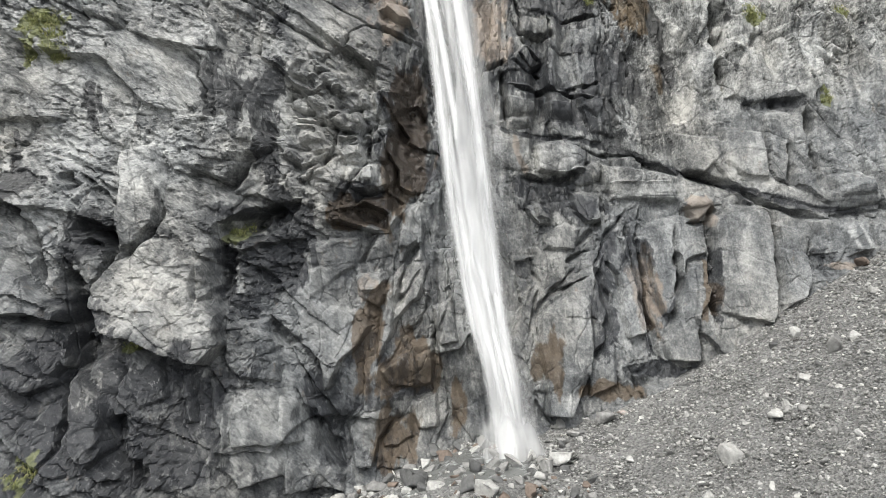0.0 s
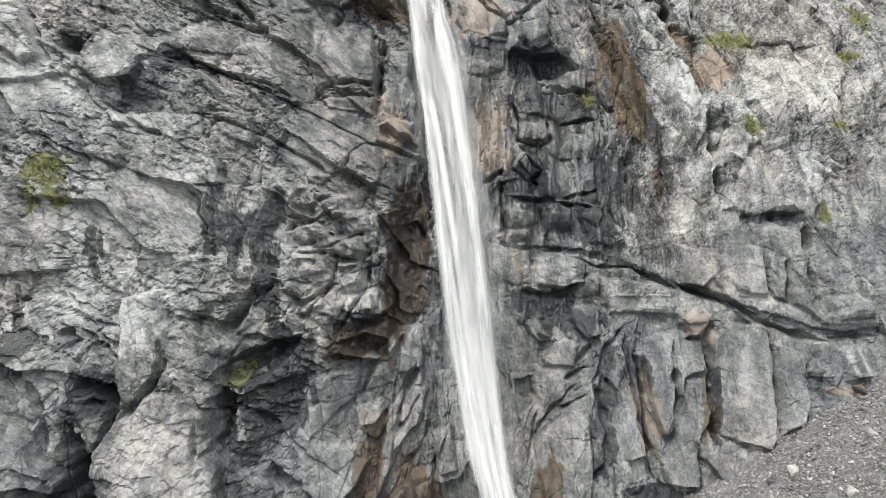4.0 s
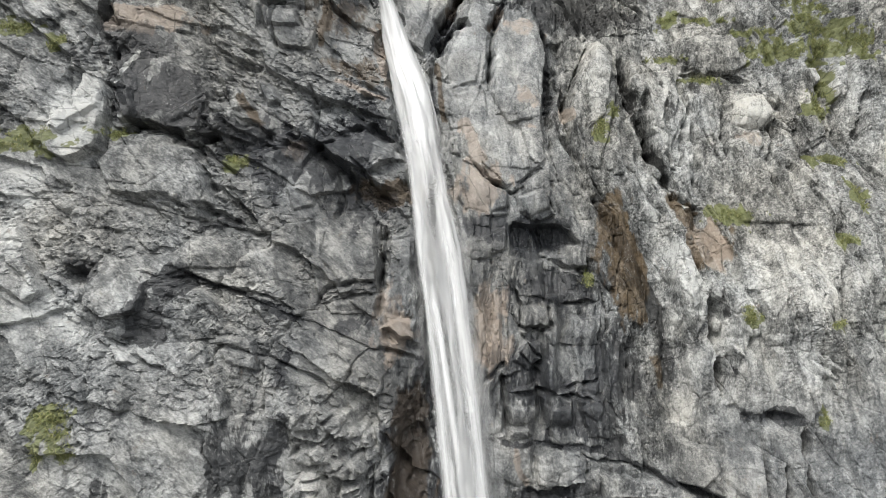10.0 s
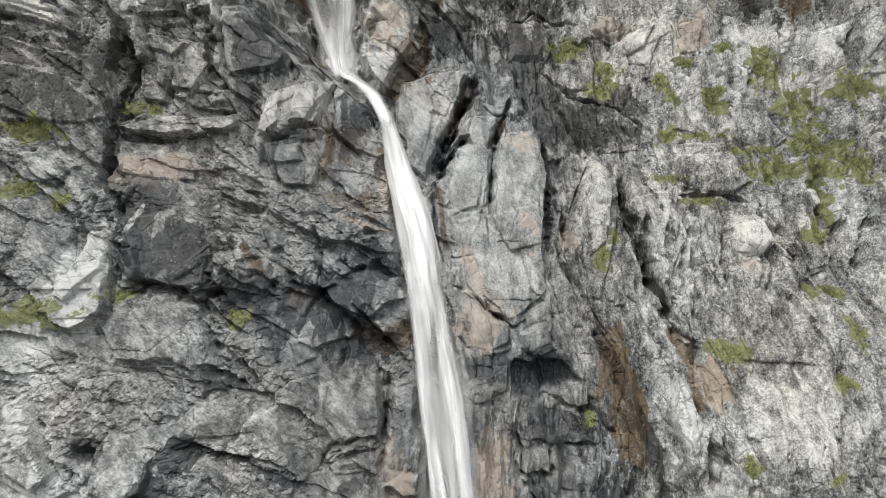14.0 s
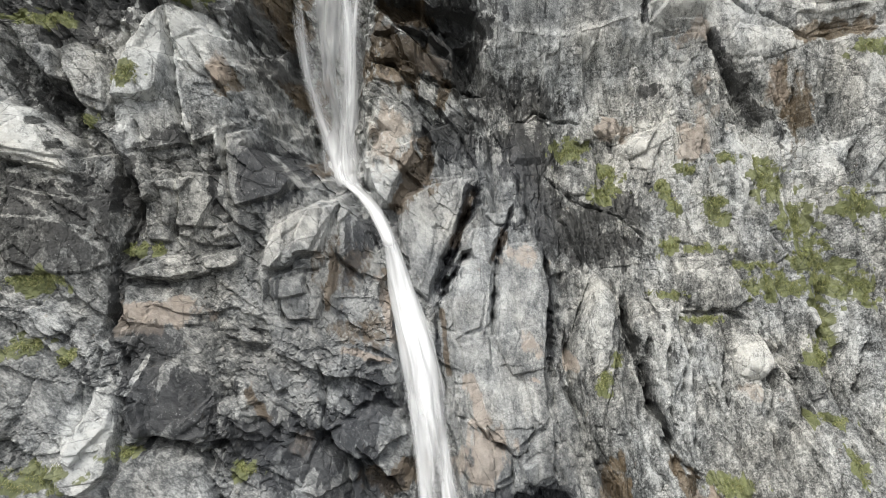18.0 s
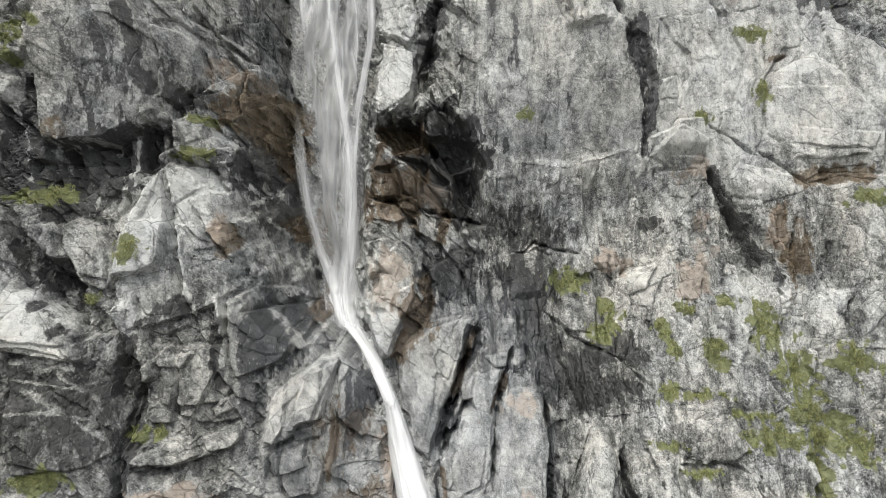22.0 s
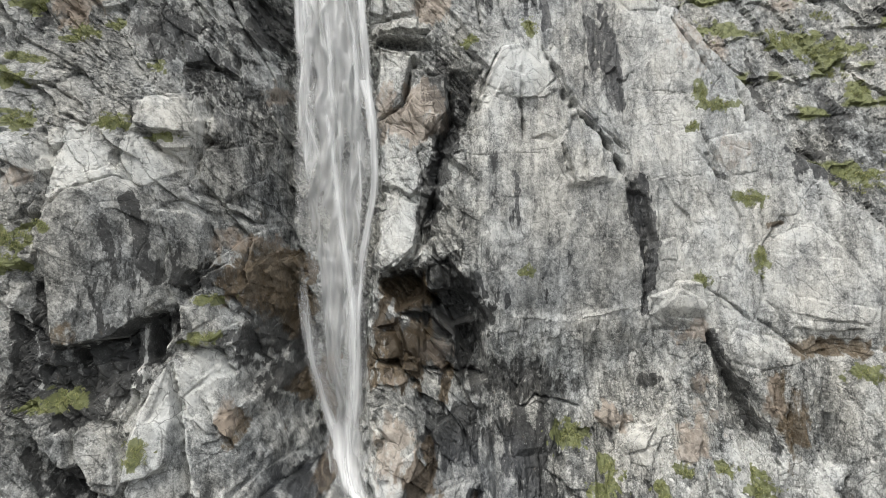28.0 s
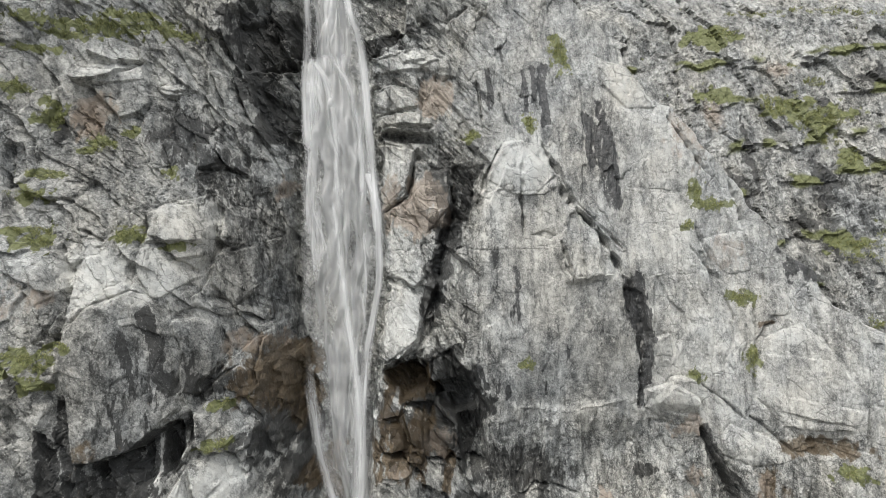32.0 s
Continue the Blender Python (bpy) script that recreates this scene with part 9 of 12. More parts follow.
crack([(-12.0, 11.7), (-11.9, 10.6), (-12.2, 9.6), (-12.9, 8.7)], 0.35, 0.9)
slab([(-10.0, 9.9), (-9.4, 9.6), (-9.1, 8.5), (-9.3, 8.1), (-9.7, 8.6)], -1.5, 0, 0, -0.5, 0.85)
crack([(-10.0, 9.9), (-9.4, 10.3), (-8.7, 10.6), (-7.4, 11.2)], 0.6, 1.2)
crack([(-11.1, 12.5), (-10.6, 12.7), (-9.7, 12.1), (-9.1, 12.8), (-8.5, 13.7)], 0.3, 0.8)
slab([(-9.5, 12.4), (-8.7, 13.0), (-8.6, 12.3), (-9.3, 11.8)], 0.4, 0, 0, 0.12, 0.7)
block([(-9.3, 16.8), (-8.8, 16.6), (-8.7, 14.2), (-9.2, 14.0), (-9.5, 15.8)], 0.3, 0, 0, 0.25)
block([(-7.4, 14.1), (-6.9, 14.0), (-6.8, 13.3), (-7.5, 13.2)], 0.4, 0, 0, 0.35)
block([(-6.8, 15.1), (-5.9, 14.8), (-5.5, 14.2), (-6.2, 13.8), (-6.9, 14.6)], 0.4, 0, -0.2, 0.4)
block([(-5.2, 14.2), (-4.2, 15.0), (-3.6, 13.8), (-4.7, 13.4)], 0.4, 0, -0.2, 0.45)
block([(-4.1, 13.8), (-3.1, 13.8), (-3.3, 12.7), (-4.1, 12.7)], 0.5, 0, -0.1, 0.45)
block([(-6.5, 18.5), (-4.9, 18.5), (-4.3, 17.3), (-5.3, 17.0)], 0.3, 0, -0.1, 0.4)
block([(-4.3, 17.3), (-2.9, 17.9), (-3.4, 16.1), (-4.2, 15.8)], 0.4, 0, 0, 0.4)
block([(-6.1, 16.2), (-4.8, 16.4), (-5.0, 15.3), (-5.8, 15.4)], 0.3, 0, 0, 0.2)
crack([(-7.8, 16.5), (-6.6, 17.0), (-5.4, 17.6)], 0.25, 0.7)
crack([(-7.0, 15.4), (-5.8, 15.5), (-4.2, 15.0), (-3.6, 15.8)], 0.25, 0.7)
crack([(-7.6, 13.6), (-6.6, 13.0), (-5.2, 14.0)], 0.25, 0.7)
crack([(-4.7, 14.5), (-3.1, 14.9)], 0.2, 0.6)
slab([(-5.1, 11.3), (-3.8, 11.6), (-2.7, 11.0), (-2.7, 10.0), (-3.5, 10.4), (-4.9, 10.7)], -0.5, 0, 0.3, -0.12, 0.7)
stain('rust', (-3.8, 10.9), 0.9, 1.12, 0.56, 20)
streak('rust', [(-2.1, 16.1), (-2.3, 13.2), (-2.7, 11.3)], 0.9, 0.6)
streak('wet', [(-1.8, 14.9), (-2.0, 12.6)], 0.7, 0.36)
slab([(-2.2, 11.5), (-1.2, 11.7), (-1.0, 8.7), (-2.1, 8.6), (-2.4, 9.9)], 0.3, 0, 0, 0.0, 0.7)
slab([(-3.8, 10.0), (-2.4, 10.4), (-2.4, 8.9), (-3.7, 8.8), (-3.9, 9.4)], 0.2, 0, 0, -0.06, 0.7)
streak('wet', [(-6.4, 10.5), (-6.4, 9.1)], 1.0, 0.35)
stain('wet', (-7.1, 9.2), 1.0, 0.62, 1.03, 0)
crack([(-4.0, 8.6), (-3.4, 10.0)], 0.22, 0.6)
crack([(-2.4, 6.3), (-1.8, 8.3), (-1.4, 9.8)], 0.3, 0.7)
block([(-3.9, 8.2), (-2.9, 8.1), (-2.6, 7.2), (-3.1, 6.5), (-3.9, 7.2)], 0.4, 0, 0, 0.15)
stain('pink', (-3.4, 7.5), 0.5, 0.66, 0.6, 0)
block([(-6.1, 8.3), (-5.7, 8.5), (-5.4, 7.0), (-6.1, 7.2)], 0.3, 0, 0, 0.3)
slab([(5.3, 15.3), (7.0, 15.6), (8.2, 14.9), (8.0, 13.7), (6.8, 13.4), (5.2, 13.6)], 0.7, 0, -0.1, 0.0, 0.75)
slab([(2.7, 16.4), (5.0, 16.2), (4.6, 14.6), (4.1, 13.4), (2.7, 14.4)], 0.4, 0, 0, -0.03, 0.75)
streak('pink', [(4.1, 15.9), (4.1, 14.7), (4.7, 13.4)], 0.8, 0.22)
crack([(4.2, 13.3), (6.8, 13.0), (7.9, 13.6)], 0.25, 0.6)
block([(3.7, 18.0), (5.2, 17.8), (5.2, 16.5), (3.9, 16.5)], 0.4, 0, 0, 0.05)
block([(5.7, 17.8), (7.4, 17.8), (7.5, 16.5), (5.8, 16.5)], 0.4, 0, 0, 0.0)
block([(7.8, 18.5), (9.5, 18.1), (9.0, 16.8), (7.9, 17.5)], 0.4, 0, 0, 0.0)
slab([(7.1, 12.5), (8.4, 12.1), (8.8, 10.9), (7.7, 11.0), (7.1, 11.6)], 0.5, 0, 0, -0.05, 0.7)
block([(4.8, 11.9), (6.0, 11.6), (5.9, 10.7), (5.1, 11.0)], 0.4, 0, 0, 0.1)
block([(5.4, 10.1), (6.7, 10.7), (7.6, 10.4), (7.2, 9.2), (5.5, 9.3)], 0.3, 0, 0, 0.2)
slab([(3.8, 8.7), (5.0, 9.0), (5.0, 7.6), (3.9, 6.6)], -0.2, 0, 0, -0.28, 0.7)
slab([(6.5, 7.6), (8.0, 7.6), (8.2, 5.7), (6.4, 5.8)], 0.3, 0, 0, -0.1, 0.7)
crack([(7.3, 9.4), (8.7, 10.9)], 0.22, 0.6)
crack([(6.6, 8.6), (7.9, 9.2)], 0.22, 0.6)
crack([(4.9, 6.3), (6.2, 7.1), (7.8, 7.8)], 0.2, 0.6)
slab([(13.4, 15.9), (15.3, 15.6), (15.3, 14.4), (14.5, 13.4), (13.5, 13.7)], 0.5, 0, 0, 0.02, 0.75)
slab([(15.6, 16.2), (17.6, 15.7), (17.6, 14.4), (17.5, 13.0), (16.3, 13.2), (15.4, 14.1)], 0.5, 0, 0, 0.03, 0.75)
slab([(9.3, 13.0), (12.8, 13.1), (12.9, 11.9), (11.5, 12.0), (9.3, 12.1)], 0.5, 0, -0.1, 0.05, 0.6)
block([(7.2, 13.7), (9.0, 14.3), (8.8, 13.0), (7.5, 12.8)], 0.4, 0, 0, 0.05)
streak('pale', [(15.2, 13.4), (17.5, 12.9), (18.9, 12.2)], 0.7, 0.25)
crack([(13.2, 13.7), (15.4, 12.8), (17.1, 11.7), (18.5, 11.1), (20.2, 10.8)], 0.22, 0.7)
crack([(7.3, 15.2), (8.9, 14.6), (10.5, 14.6), (13.2, 13.4)], 0.2, 0.6)
slab([(14.6, 11.1), (16.6, 11.5), (17.4, 11.0), (17.3, 9.3), (16.8, 6.4), (15.2, 5.7), (14.1, 6.1), (14.4, 8.8)], 0.5, 0, 0, 0.0, 0.8)
slab([(17.6, 10.7), (18.8, 10.2), (18.6, 8.1), (18.1, 6.8), (17.1, 6.4)], 0.4, 0, 0, 0.0, 0.8)
slab([(9.9, 8.4), (10.8, 8.9), (10.7, 6.8), (9.9, 5.4), (9.4, 6.0)], 0.4, 0, 0, -0.02, 0.7)
slab([(12.6, 8.2), (13.8, 8.5), (13.4, 6.1), (12.5, 5.5)], 0.3, 0, 0, -0.04, 0.7)
streak('rust', [(14.0, 8.8), (13.5, 5.5)], 0.9, 0.18)
streak('rust', [(10.9, 7.6), (10.5, 5.4)], 0.8, 0.15)
block([(13.0, 11.9), (14.2, 12.5), (14.6, 11.6), (13.8, 10.7)], 0.5, 0, 0, 0.15)
stain('pink', (13.9, 11.8), 0.9, 0.81, 0.56, 0)
crack([(14.6, 10.8), (14.1, 7.7), (14.0, 5.6)], 0.2, 0.6)
crack([(12.5, 9.8), (12.6, 7.6), (11.8, 5.4)], 0.3, 0.8)
crack([(17.6, 11.5), (17.4, 9.0), (17.0, 6.4)], 0.22, 0.7)
crack([(13.3, 10.7), (14.5, 10.8), (14.8, 11.7)], 0.3, 0.8)
slab([(18.9, 9.2), (19.9, 9.0), (20.0, 8.2), (18.8, 7.9)], -0.4, 0, 0, -0.25, 0.7)
slab([(19.3, 16.9), (19.8, 16.6), (19.8, 14.8), (19.0, 15.2)], 0.3, 0, 0, -0.12, 0.7)
slab([(18.4, 17.7), (19.7, 17.7), (19.6, 17.2), (18.3, 17.2)], -0.8, 0, 0, -0.42, 0.8)
crack([(19.9, 17.2), (19.8, 14.8), (19.7, 12.5)], 0.3, 0.8)
crack([(18.7, 15.1), (18.5, 12.5)], 0.2, 0.6)
block([(20.0, 12.3), (22.0, 13.2), (22.2, 11.6), (20.2, 11.2)], 0.6, 0, -0.2, 0.25)
slab([(20.0, 11.1), (22.2, 11.3), (21.9, 11.0), (20.2, 10.7)], -0.4, 0, 0, -0.3, 0.7)
stain('pale', (21.5, 17.8), 0.6, 1.83, 0.91, 0)
streak('pale', [(20.6, 10.5), (20.9, 8.9)], 1.0, 0.12)
streak('pale', [(21.0, 10.6), (21.3, 9.1)], 1.0, 0.09)
stain('pink', (20.5, 8.5), 0.8, 0.68, 0.23, 0)
slab([(-20.2, 62.1), (-18.8, 61.8), (-17.1, 59.7), (-15.9, 57.0), (-14.3, 53.6), (-16.2, 52.2), (-17.2, 51.7), (-18.8, 51.2), (-19.9, 50.8), (-20.1, 49.2), (-21.1, 50.7), (-21.9, 53.0), (-22.0, 55.0), (-21.8, 58.0), (-21.2, 60.2)], 1.2, -0.03, 0, 0.06, 0.6)
streak('pale', [(-19.6, 59.2), (-18.8, 56.2), (-17.9, 53.3), (-17.1, 50.9)], 1.0, 0.16)
streak('pale', [(-21.7, 55.0), (-21.2, 52.3)], 0.9, 0.49)
streak('pale', [(-21.5, 59.1), (-21.4, 56.3)], 0.6, 0.47)
streak('pale', [(-19.3, 60.7), (-18.1, 59.5), (-16.8, 57.4)], 0.7, 0.29)
streak('pale', [(-18.4, 58.1), (-17.1, 56.0)], 0.6, 0.16)
stain('pink', (-16.6, 57.9), 0.7, 0.7, 1.24, -15)
crack([(-20.2, 61.4), (-19.1, 56.2), (-18.2, 52.9), (-17.1, 50.1)], 0.28, 0.8)
crack([(-18.5, 59.5), (-17.1, 56.9), (-15.1, 54.4)], 0.2, 0.6)
slab([(-20.7, 54.7), (-19.1, 55.1), (-18.2, 52.1), (-18.8, 51.3), (-20.2, 51.9)], 0.7, 0, 0, -0.12, 0.5)
slab([(-17.9, 54.9), (-16.5, 55.6), (-14.6, 53.2), (-16.3, 52.8), (-17.3, 52.1)], 0.6, 0, 0, -0.16, 0.5)
stain('moss', (-21.2, 56.2), 1.0, 0.64, 0.64, 0)
stain('moss', (-18.6, 63.1), 1.0, 0.86, 0.4, 0)
slab([(-27.8, 54.1), (-26.1, 53.0), (-24.5, 51.3), (-23.0, 49.5), (-23.5, 49.1), (-25.5, 49.6), (-27.0, 49.9)], 1.5, 0, -0.3, 0.36, 0.5)
streak('pale', [(-26.9, 49.3), (-24.9, 49.2), (-22.9, 48.6)], 0.7, 0.1)
streak('pale', [(-26.2, 48.3), (-24.4, 47.8), (-22.1, 47.3)], 0.6, 0.1)
streak('pale', [(-26.1, 46.6), (-24.1, 46.3), (-21.5, 45.6)], 0.6, 0.1)
stain('wet', (-20.9, 47.9), 0.9, 0.86, 1.62, -15)
block([(-20.0, 50.0), (-18.6, 49.7), (-16.6, 49.5), (-17.4, 48.3), (-19.0, 48.5)], 0.4, 0, 0, 0.25)
streak('pale', [(-18.8, 49.5), (-17.7, 48.5), (-17.6, 46.6)], 0.7, 0.22)
streak('wet', [(-16.2, 50.9), (-15.6, 48.6), (-15.0, 46.7)], 0.9, 0.35)
slab([(-15.6, 52.6), (-14.3, 53.1), (-12.8, 52.8), (-10.4, 50.4), (-11.6, 48.3), (-14.3, 47.4), (-15.3, 50.2)], 0.8, 0.05, 0, -0.16, 0.5)
streak('pale', [(-13.8, 52.1), (-11.8, 50.3), (-9.9, 48.3)], 0.8, 0.12)
streak('pale', [(-12.8, 52.8), (-10.8, 50.8), (-9.6, 49.6)], 0.8, 0.12)
streak('pale', [(-16.2, 53.0), (-15.6, 51.4), (-15.6, 50.2)], 0.9, 0.24)
block([(-13.4, 54.8), (-12.0, 55.2), (-11.5, 53.8), (-12.5, 53.3)], 0.4, 0, 0, 0.3)
block([(-14.7, 56.3), (-13.2, 56.0), (-13.4, 55.0), (-14.5, 55.1)], 0.4, 0, 0, 0.3)
crack([(-17.0, 62.3), (-15.1, 59.1), (-13.2, 56.4), (-11.5, 54.3)], 0.2, 0.6)
crack([(-17.6, 61.6), (-15.3, 58.1), (-14.3, 55.8)], 0.2, 0.6)
crack([(-15.3, 62.8), (-12.9, 59.5), (-11.4, 57.2)], 0.2, 0.6)
streak('pale', [(-16.2, 61.5), (-14.2, 58.3), (-12.4, 56.1)], 0.5, 0.17)
slab([(-28.5, 58.8), (-27.6, 57.8), (-26.4, 54.9), (-24.7, 52.8), (-23.4, 51.7), (-24.2, 51.3), (-25.9, 53.4), (-27.2, 55.1), (-28.2, 56.5)], -0.7, 0, 0, -0.3, 0.6)
streak('pale', [(-28.0, 58.1), (-27.5, 56.2), (-26.7, 54.4)], 0.8, 0.11)
slab([(-25.2, 57.4), (-24.3, 58.4), (-22.7, 57.0), (-22.1, 55.0), (-22.2, 53.4), (-23.7, 53.6), (-24.7, 55.5)], 0.6, 0, 0, 0.04, 0.5)
crack([(-25.5, 57.0), (-24.6, 54.7), (-23.6, 52.9), (-21.9, 51.4)], 0.25, 0.7)
crack([(15.9, 37.7), (15.7, 34.7), (15.5, 31.4)], 0.35, 0.8)
crack([(17.7, 37.3), (17.3, 33.7), (16.8, 30.4)], 0.3, 0.7)
crack([(20.4, 37.6), (19.8, 34.7), (19.8, 32.1), (19.6, 30.2)], 0.3, 0.8)
crack([(23.0, 35.4), (22.0, 32.1), (22.0, 30.0)], 0.3, 0.8)
crack([(24.1, 37.7), (25.0, 35.5), (24.8, 32.8)], 0.35, 0.8)
crack([(27.3, 39.3), (26.8, 35.6), (25.4, 33.5)], 0.35, 0.8)
crack([(28.5, 38.6), (27.4, 35.0), (26.7, 31.7)], 0.3, 0.7)
crack([(29.6, 38.0), (28.3, 34.3)], 0.3, 0.7)
crack([(8.1, 40.8), (7.3, 37.0), (7.4, 33.4)], 0.5, 0.9)
crack([(8.5, 39.3), (8.6, 35.5), (9.0, 32.1)], 0.3, 0.7)
crack([(14.3, 38.5), (14.2, 35.5), (14.5, 32.4)], 0.35, 0.8)
streak('pale', [(11.4, 41.6), (10.5, 38.5), (10.6, 35.5)], 0.8, 0.43)
streak('pale', [(14.9, 39.2), (15.0, 36.2)], 0.6, 0.34)
streak('pale', [(17.5, 39.2), (17.1, 35.4)], 0.7, 0.34)
streak('pale', [(19.5, 38.4), (18.7, 34.7)], 0.5, 0.34)
streak('pale', [(21.8, 37.6), (21.4, 35.4)], 0.9, 0.58)
streak('pale', [(28.6, 41.0), (27.7, 37.8)], 0.7, 0.29)
streak('pale', [(29.4, 40.2), (28.5, 36.4)], 0.6, 0.24)
slab([(-28.6, 77.7), (-27.4, 77.9), (-25.0, 75.7), (-24.9, 75.2), (-27.4, 73.9), (-28.0, 73.0), (-28.6, 73.6), (-28.5, 75.8)], 0.6, 0, -0.05, 0.2, 0.55)
slab([(-25.1, 76.1), (-24.9, 78.5), (-23.7, 78.8), (-23.1, 77.7), (-21.9, 76.8), (-20.9, 76.2), (-23.0, 74.5), (-23.4, 74.4), (-24.9, 75.2)], 0.5, 0, -0.05, 0.18, 0.55)
streak('pale', [(-28.2, 77.3), (-26.9, 76.0), (-25.5, 75.3)], 0.7, 0.2)
streak('pale', [(-24.8, 77.7), (-23.6, 76.3), (-22.0, 75.8)], 0.7, 0.17)
streak('wet', [(-26.8, 77.0), (-25.4, 75.7)], 0.5, 0.12)
crack([(-25.1, 77.9), (-25.0, 76.4), (-23.6, 74.4)], 0.15, 0.5)
slab([(2.6, 84.4), (4.2, 87.4), (5.6, 88.7), (7.4, 88.4), (8.8, 88.0), (9.7, 85.3), (8.4, 83.2), (5.2, 83.2)], 0.4, 0, 0, 0.26, 0.5)
streak('pale', [(5.0, 88.2), (4.2, 85.4), (3.4, 83.3)], 0.7, 0.33)
streak('pale', [(7.4, 88.1), (7.6, 85.9), (8.9, 84.3)], 0.7, 0.32)
streak('wet', [(-24.0, 73.8), (-23.1, 71.5), (-22.5, 69.8), (-21.7, 67.3)], 0.9, 0.29)
streak('wet', [(-22.9, 70.7), (-22.3, 69.0), (-21.6, 67.1)], 0.9, 0.46)
streak('wet', [(-24.9, 72.5), (-24.3, 70.7), (-23.7, 67.8)], 0.7, 0.2)
streak('wet', [(-25.0, 67.5), (-24.4, 65.1), (-24.1, 63.5)], 0.6, 0.2)
streak('wet', [(-21.4, 70.3), (-20.6, 67.3)], 0.6, 0.17)
streak('wet', [(-28.3, 67.6), (-27.8, 65.3), (-27.2, 63.0), (-26.5, 60.0)], 1.0, 0.38)
streak('wet', [(-29.4, 65.9), (-29.0, 63.9), (-28.5, 61.7)], 0.8, 0.34)
# black gaps: cut deep, with shade painted in by a dark tone
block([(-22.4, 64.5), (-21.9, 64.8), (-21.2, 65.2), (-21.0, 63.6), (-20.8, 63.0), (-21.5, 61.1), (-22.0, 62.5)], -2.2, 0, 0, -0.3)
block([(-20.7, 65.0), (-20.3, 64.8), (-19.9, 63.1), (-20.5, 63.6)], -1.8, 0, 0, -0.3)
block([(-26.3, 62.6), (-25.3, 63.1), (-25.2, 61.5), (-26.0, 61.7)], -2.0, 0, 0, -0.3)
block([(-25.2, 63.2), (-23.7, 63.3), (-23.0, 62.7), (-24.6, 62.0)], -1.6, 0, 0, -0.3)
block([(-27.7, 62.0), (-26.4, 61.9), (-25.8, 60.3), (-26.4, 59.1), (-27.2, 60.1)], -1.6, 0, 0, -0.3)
crack([(-27.2, 62.9), (-25.3, 63.2), (-23.7, 63.3), (-22.5, 64.5), (-21.1, 65.3)], 0.25, 1.2)
block([(-23.0, 63.8), (-22.4, 63.8), (-21.8, 61.7), (-21.5, 59.4), (-21.9, 58.7), (-22.6, 61.4)], 0.5, 0, 0, 0.3)
block([(-24.9, 61.7), (-23.1, 61.9), (-22.2, 59.5), (-22.4, 57.9), (-24.9, 58.2)], 0.3, 0, 0, -0.05)
streak('pale', [(-25.8, 63.1), (-25.6, 61.4)], 0.9, 0.06)
streak('pale', [(-25.4, 63.2), (-25.3, 61.7)], 0.9, 0.06)
streak('pale', [(-22.6, 63.4), (-22.0, 61.4), (-21.8, 60.2)], 0.9, 0.08)
streak('pale', [(-28.5, 65.7), (-27.9, 62.3), (-27.2, 60.1)], 0.8, 0.08)
streak('pale', [(-27.7, 64.9), (-26.9, 61.9)], 0.8, 0.08)
block([(-21.2, 67.3), (-20.1, 67.0), (-19.6, 65.5), (-20.2, 65.4), (-20.7, 66.0)], -1.5, 0, 0, -0.3)
# the cave's gaps, cut back and given painted shade as well
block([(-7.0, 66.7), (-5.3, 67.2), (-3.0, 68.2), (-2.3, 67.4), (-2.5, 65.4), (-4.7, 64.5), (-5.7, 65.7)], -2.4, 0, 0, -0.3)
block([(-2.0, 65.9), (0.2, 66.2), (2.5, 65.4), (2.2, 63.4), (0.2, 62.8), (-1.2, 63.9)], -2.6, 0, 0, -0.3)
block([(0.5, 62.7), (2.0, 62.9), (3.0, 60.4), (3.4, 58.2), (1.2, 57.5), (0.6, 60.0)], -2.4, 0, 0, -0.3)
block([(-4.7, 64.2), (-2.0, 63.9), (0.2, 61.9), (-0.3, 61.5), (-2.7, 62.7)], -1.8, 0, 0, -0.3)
block([(-6.1, 65.4), (-4.7, 64.2), (-4.9, 63.2), (-6.6, 63.0)], 0.8, 0.1, 0, 0.25)
block([(-4.7, 63.2), (-2.5, 62.2), (-0.0, 61.2), (0.1, 59.7), (-2.2, 59.5), (-3.9, 61.0)], 0.9, 0, 0.1, 0.1)
block([(-3.9, 60.8), (-2.5, 60.3), (-2.8, 59.1), (-4.1, 59.4)], 0.7, 0.1, 0, 0.15)
block([(-6.8, 62.7), (-4.9, 62.5), (-4.1, 60.5), (-6.0, 60.1), (-6.7, 61.1)], 0.6, -0.1, 0, -0.05)
block([(-6.5, 59.9), (-4.3, 60.1), (-3.1, 58.6), (-4.5, 58.0), (-6.3, 58.5)], 0.6, 0, 0, -0.1)
block([(-1.9, 68.7), (-1.0, 68.6), (-0.5, 66.7), (-1.5, 65.9), (-2.0, 66.9)], 1.0, 0, 0.1, 0.35)
block([(-0.2, 68.9), (1.5, 68.2), (2.0, 66.2), (0.2, 66.4)], 0.7, 0, 0, 0)
crack([(-2.7, 59.6), (-0.3, 59.0), (3.3, 58.2)], 0.3, 1.3)
crack([(-6.6, 60.4), (-4.6, 60.0), (-2.7, 57.9)], 0.3, 1.2)
stain('pink', (-1.2, 60.7), 0.6, 1.48, 1.23, 0)
stain('pink', (-4.5, 58.7), 0.5, 1.43, 0.71, 0)
streak('pale', [(-5.9, 65.2), (-4.7, 63.9), (-2.7, 62.7)], 0.8, 0.25)
streak('pale', [(-3.7, 60.5), (-2.6, 60.0)], 0.6, 0.19)
streak('pale', [(-21.8, 29.1), (-20.4, 27.7), (-18.8, 24.8), (-17.1, 22.6), (-14.6, 21.6)], 0.8, 0.39)
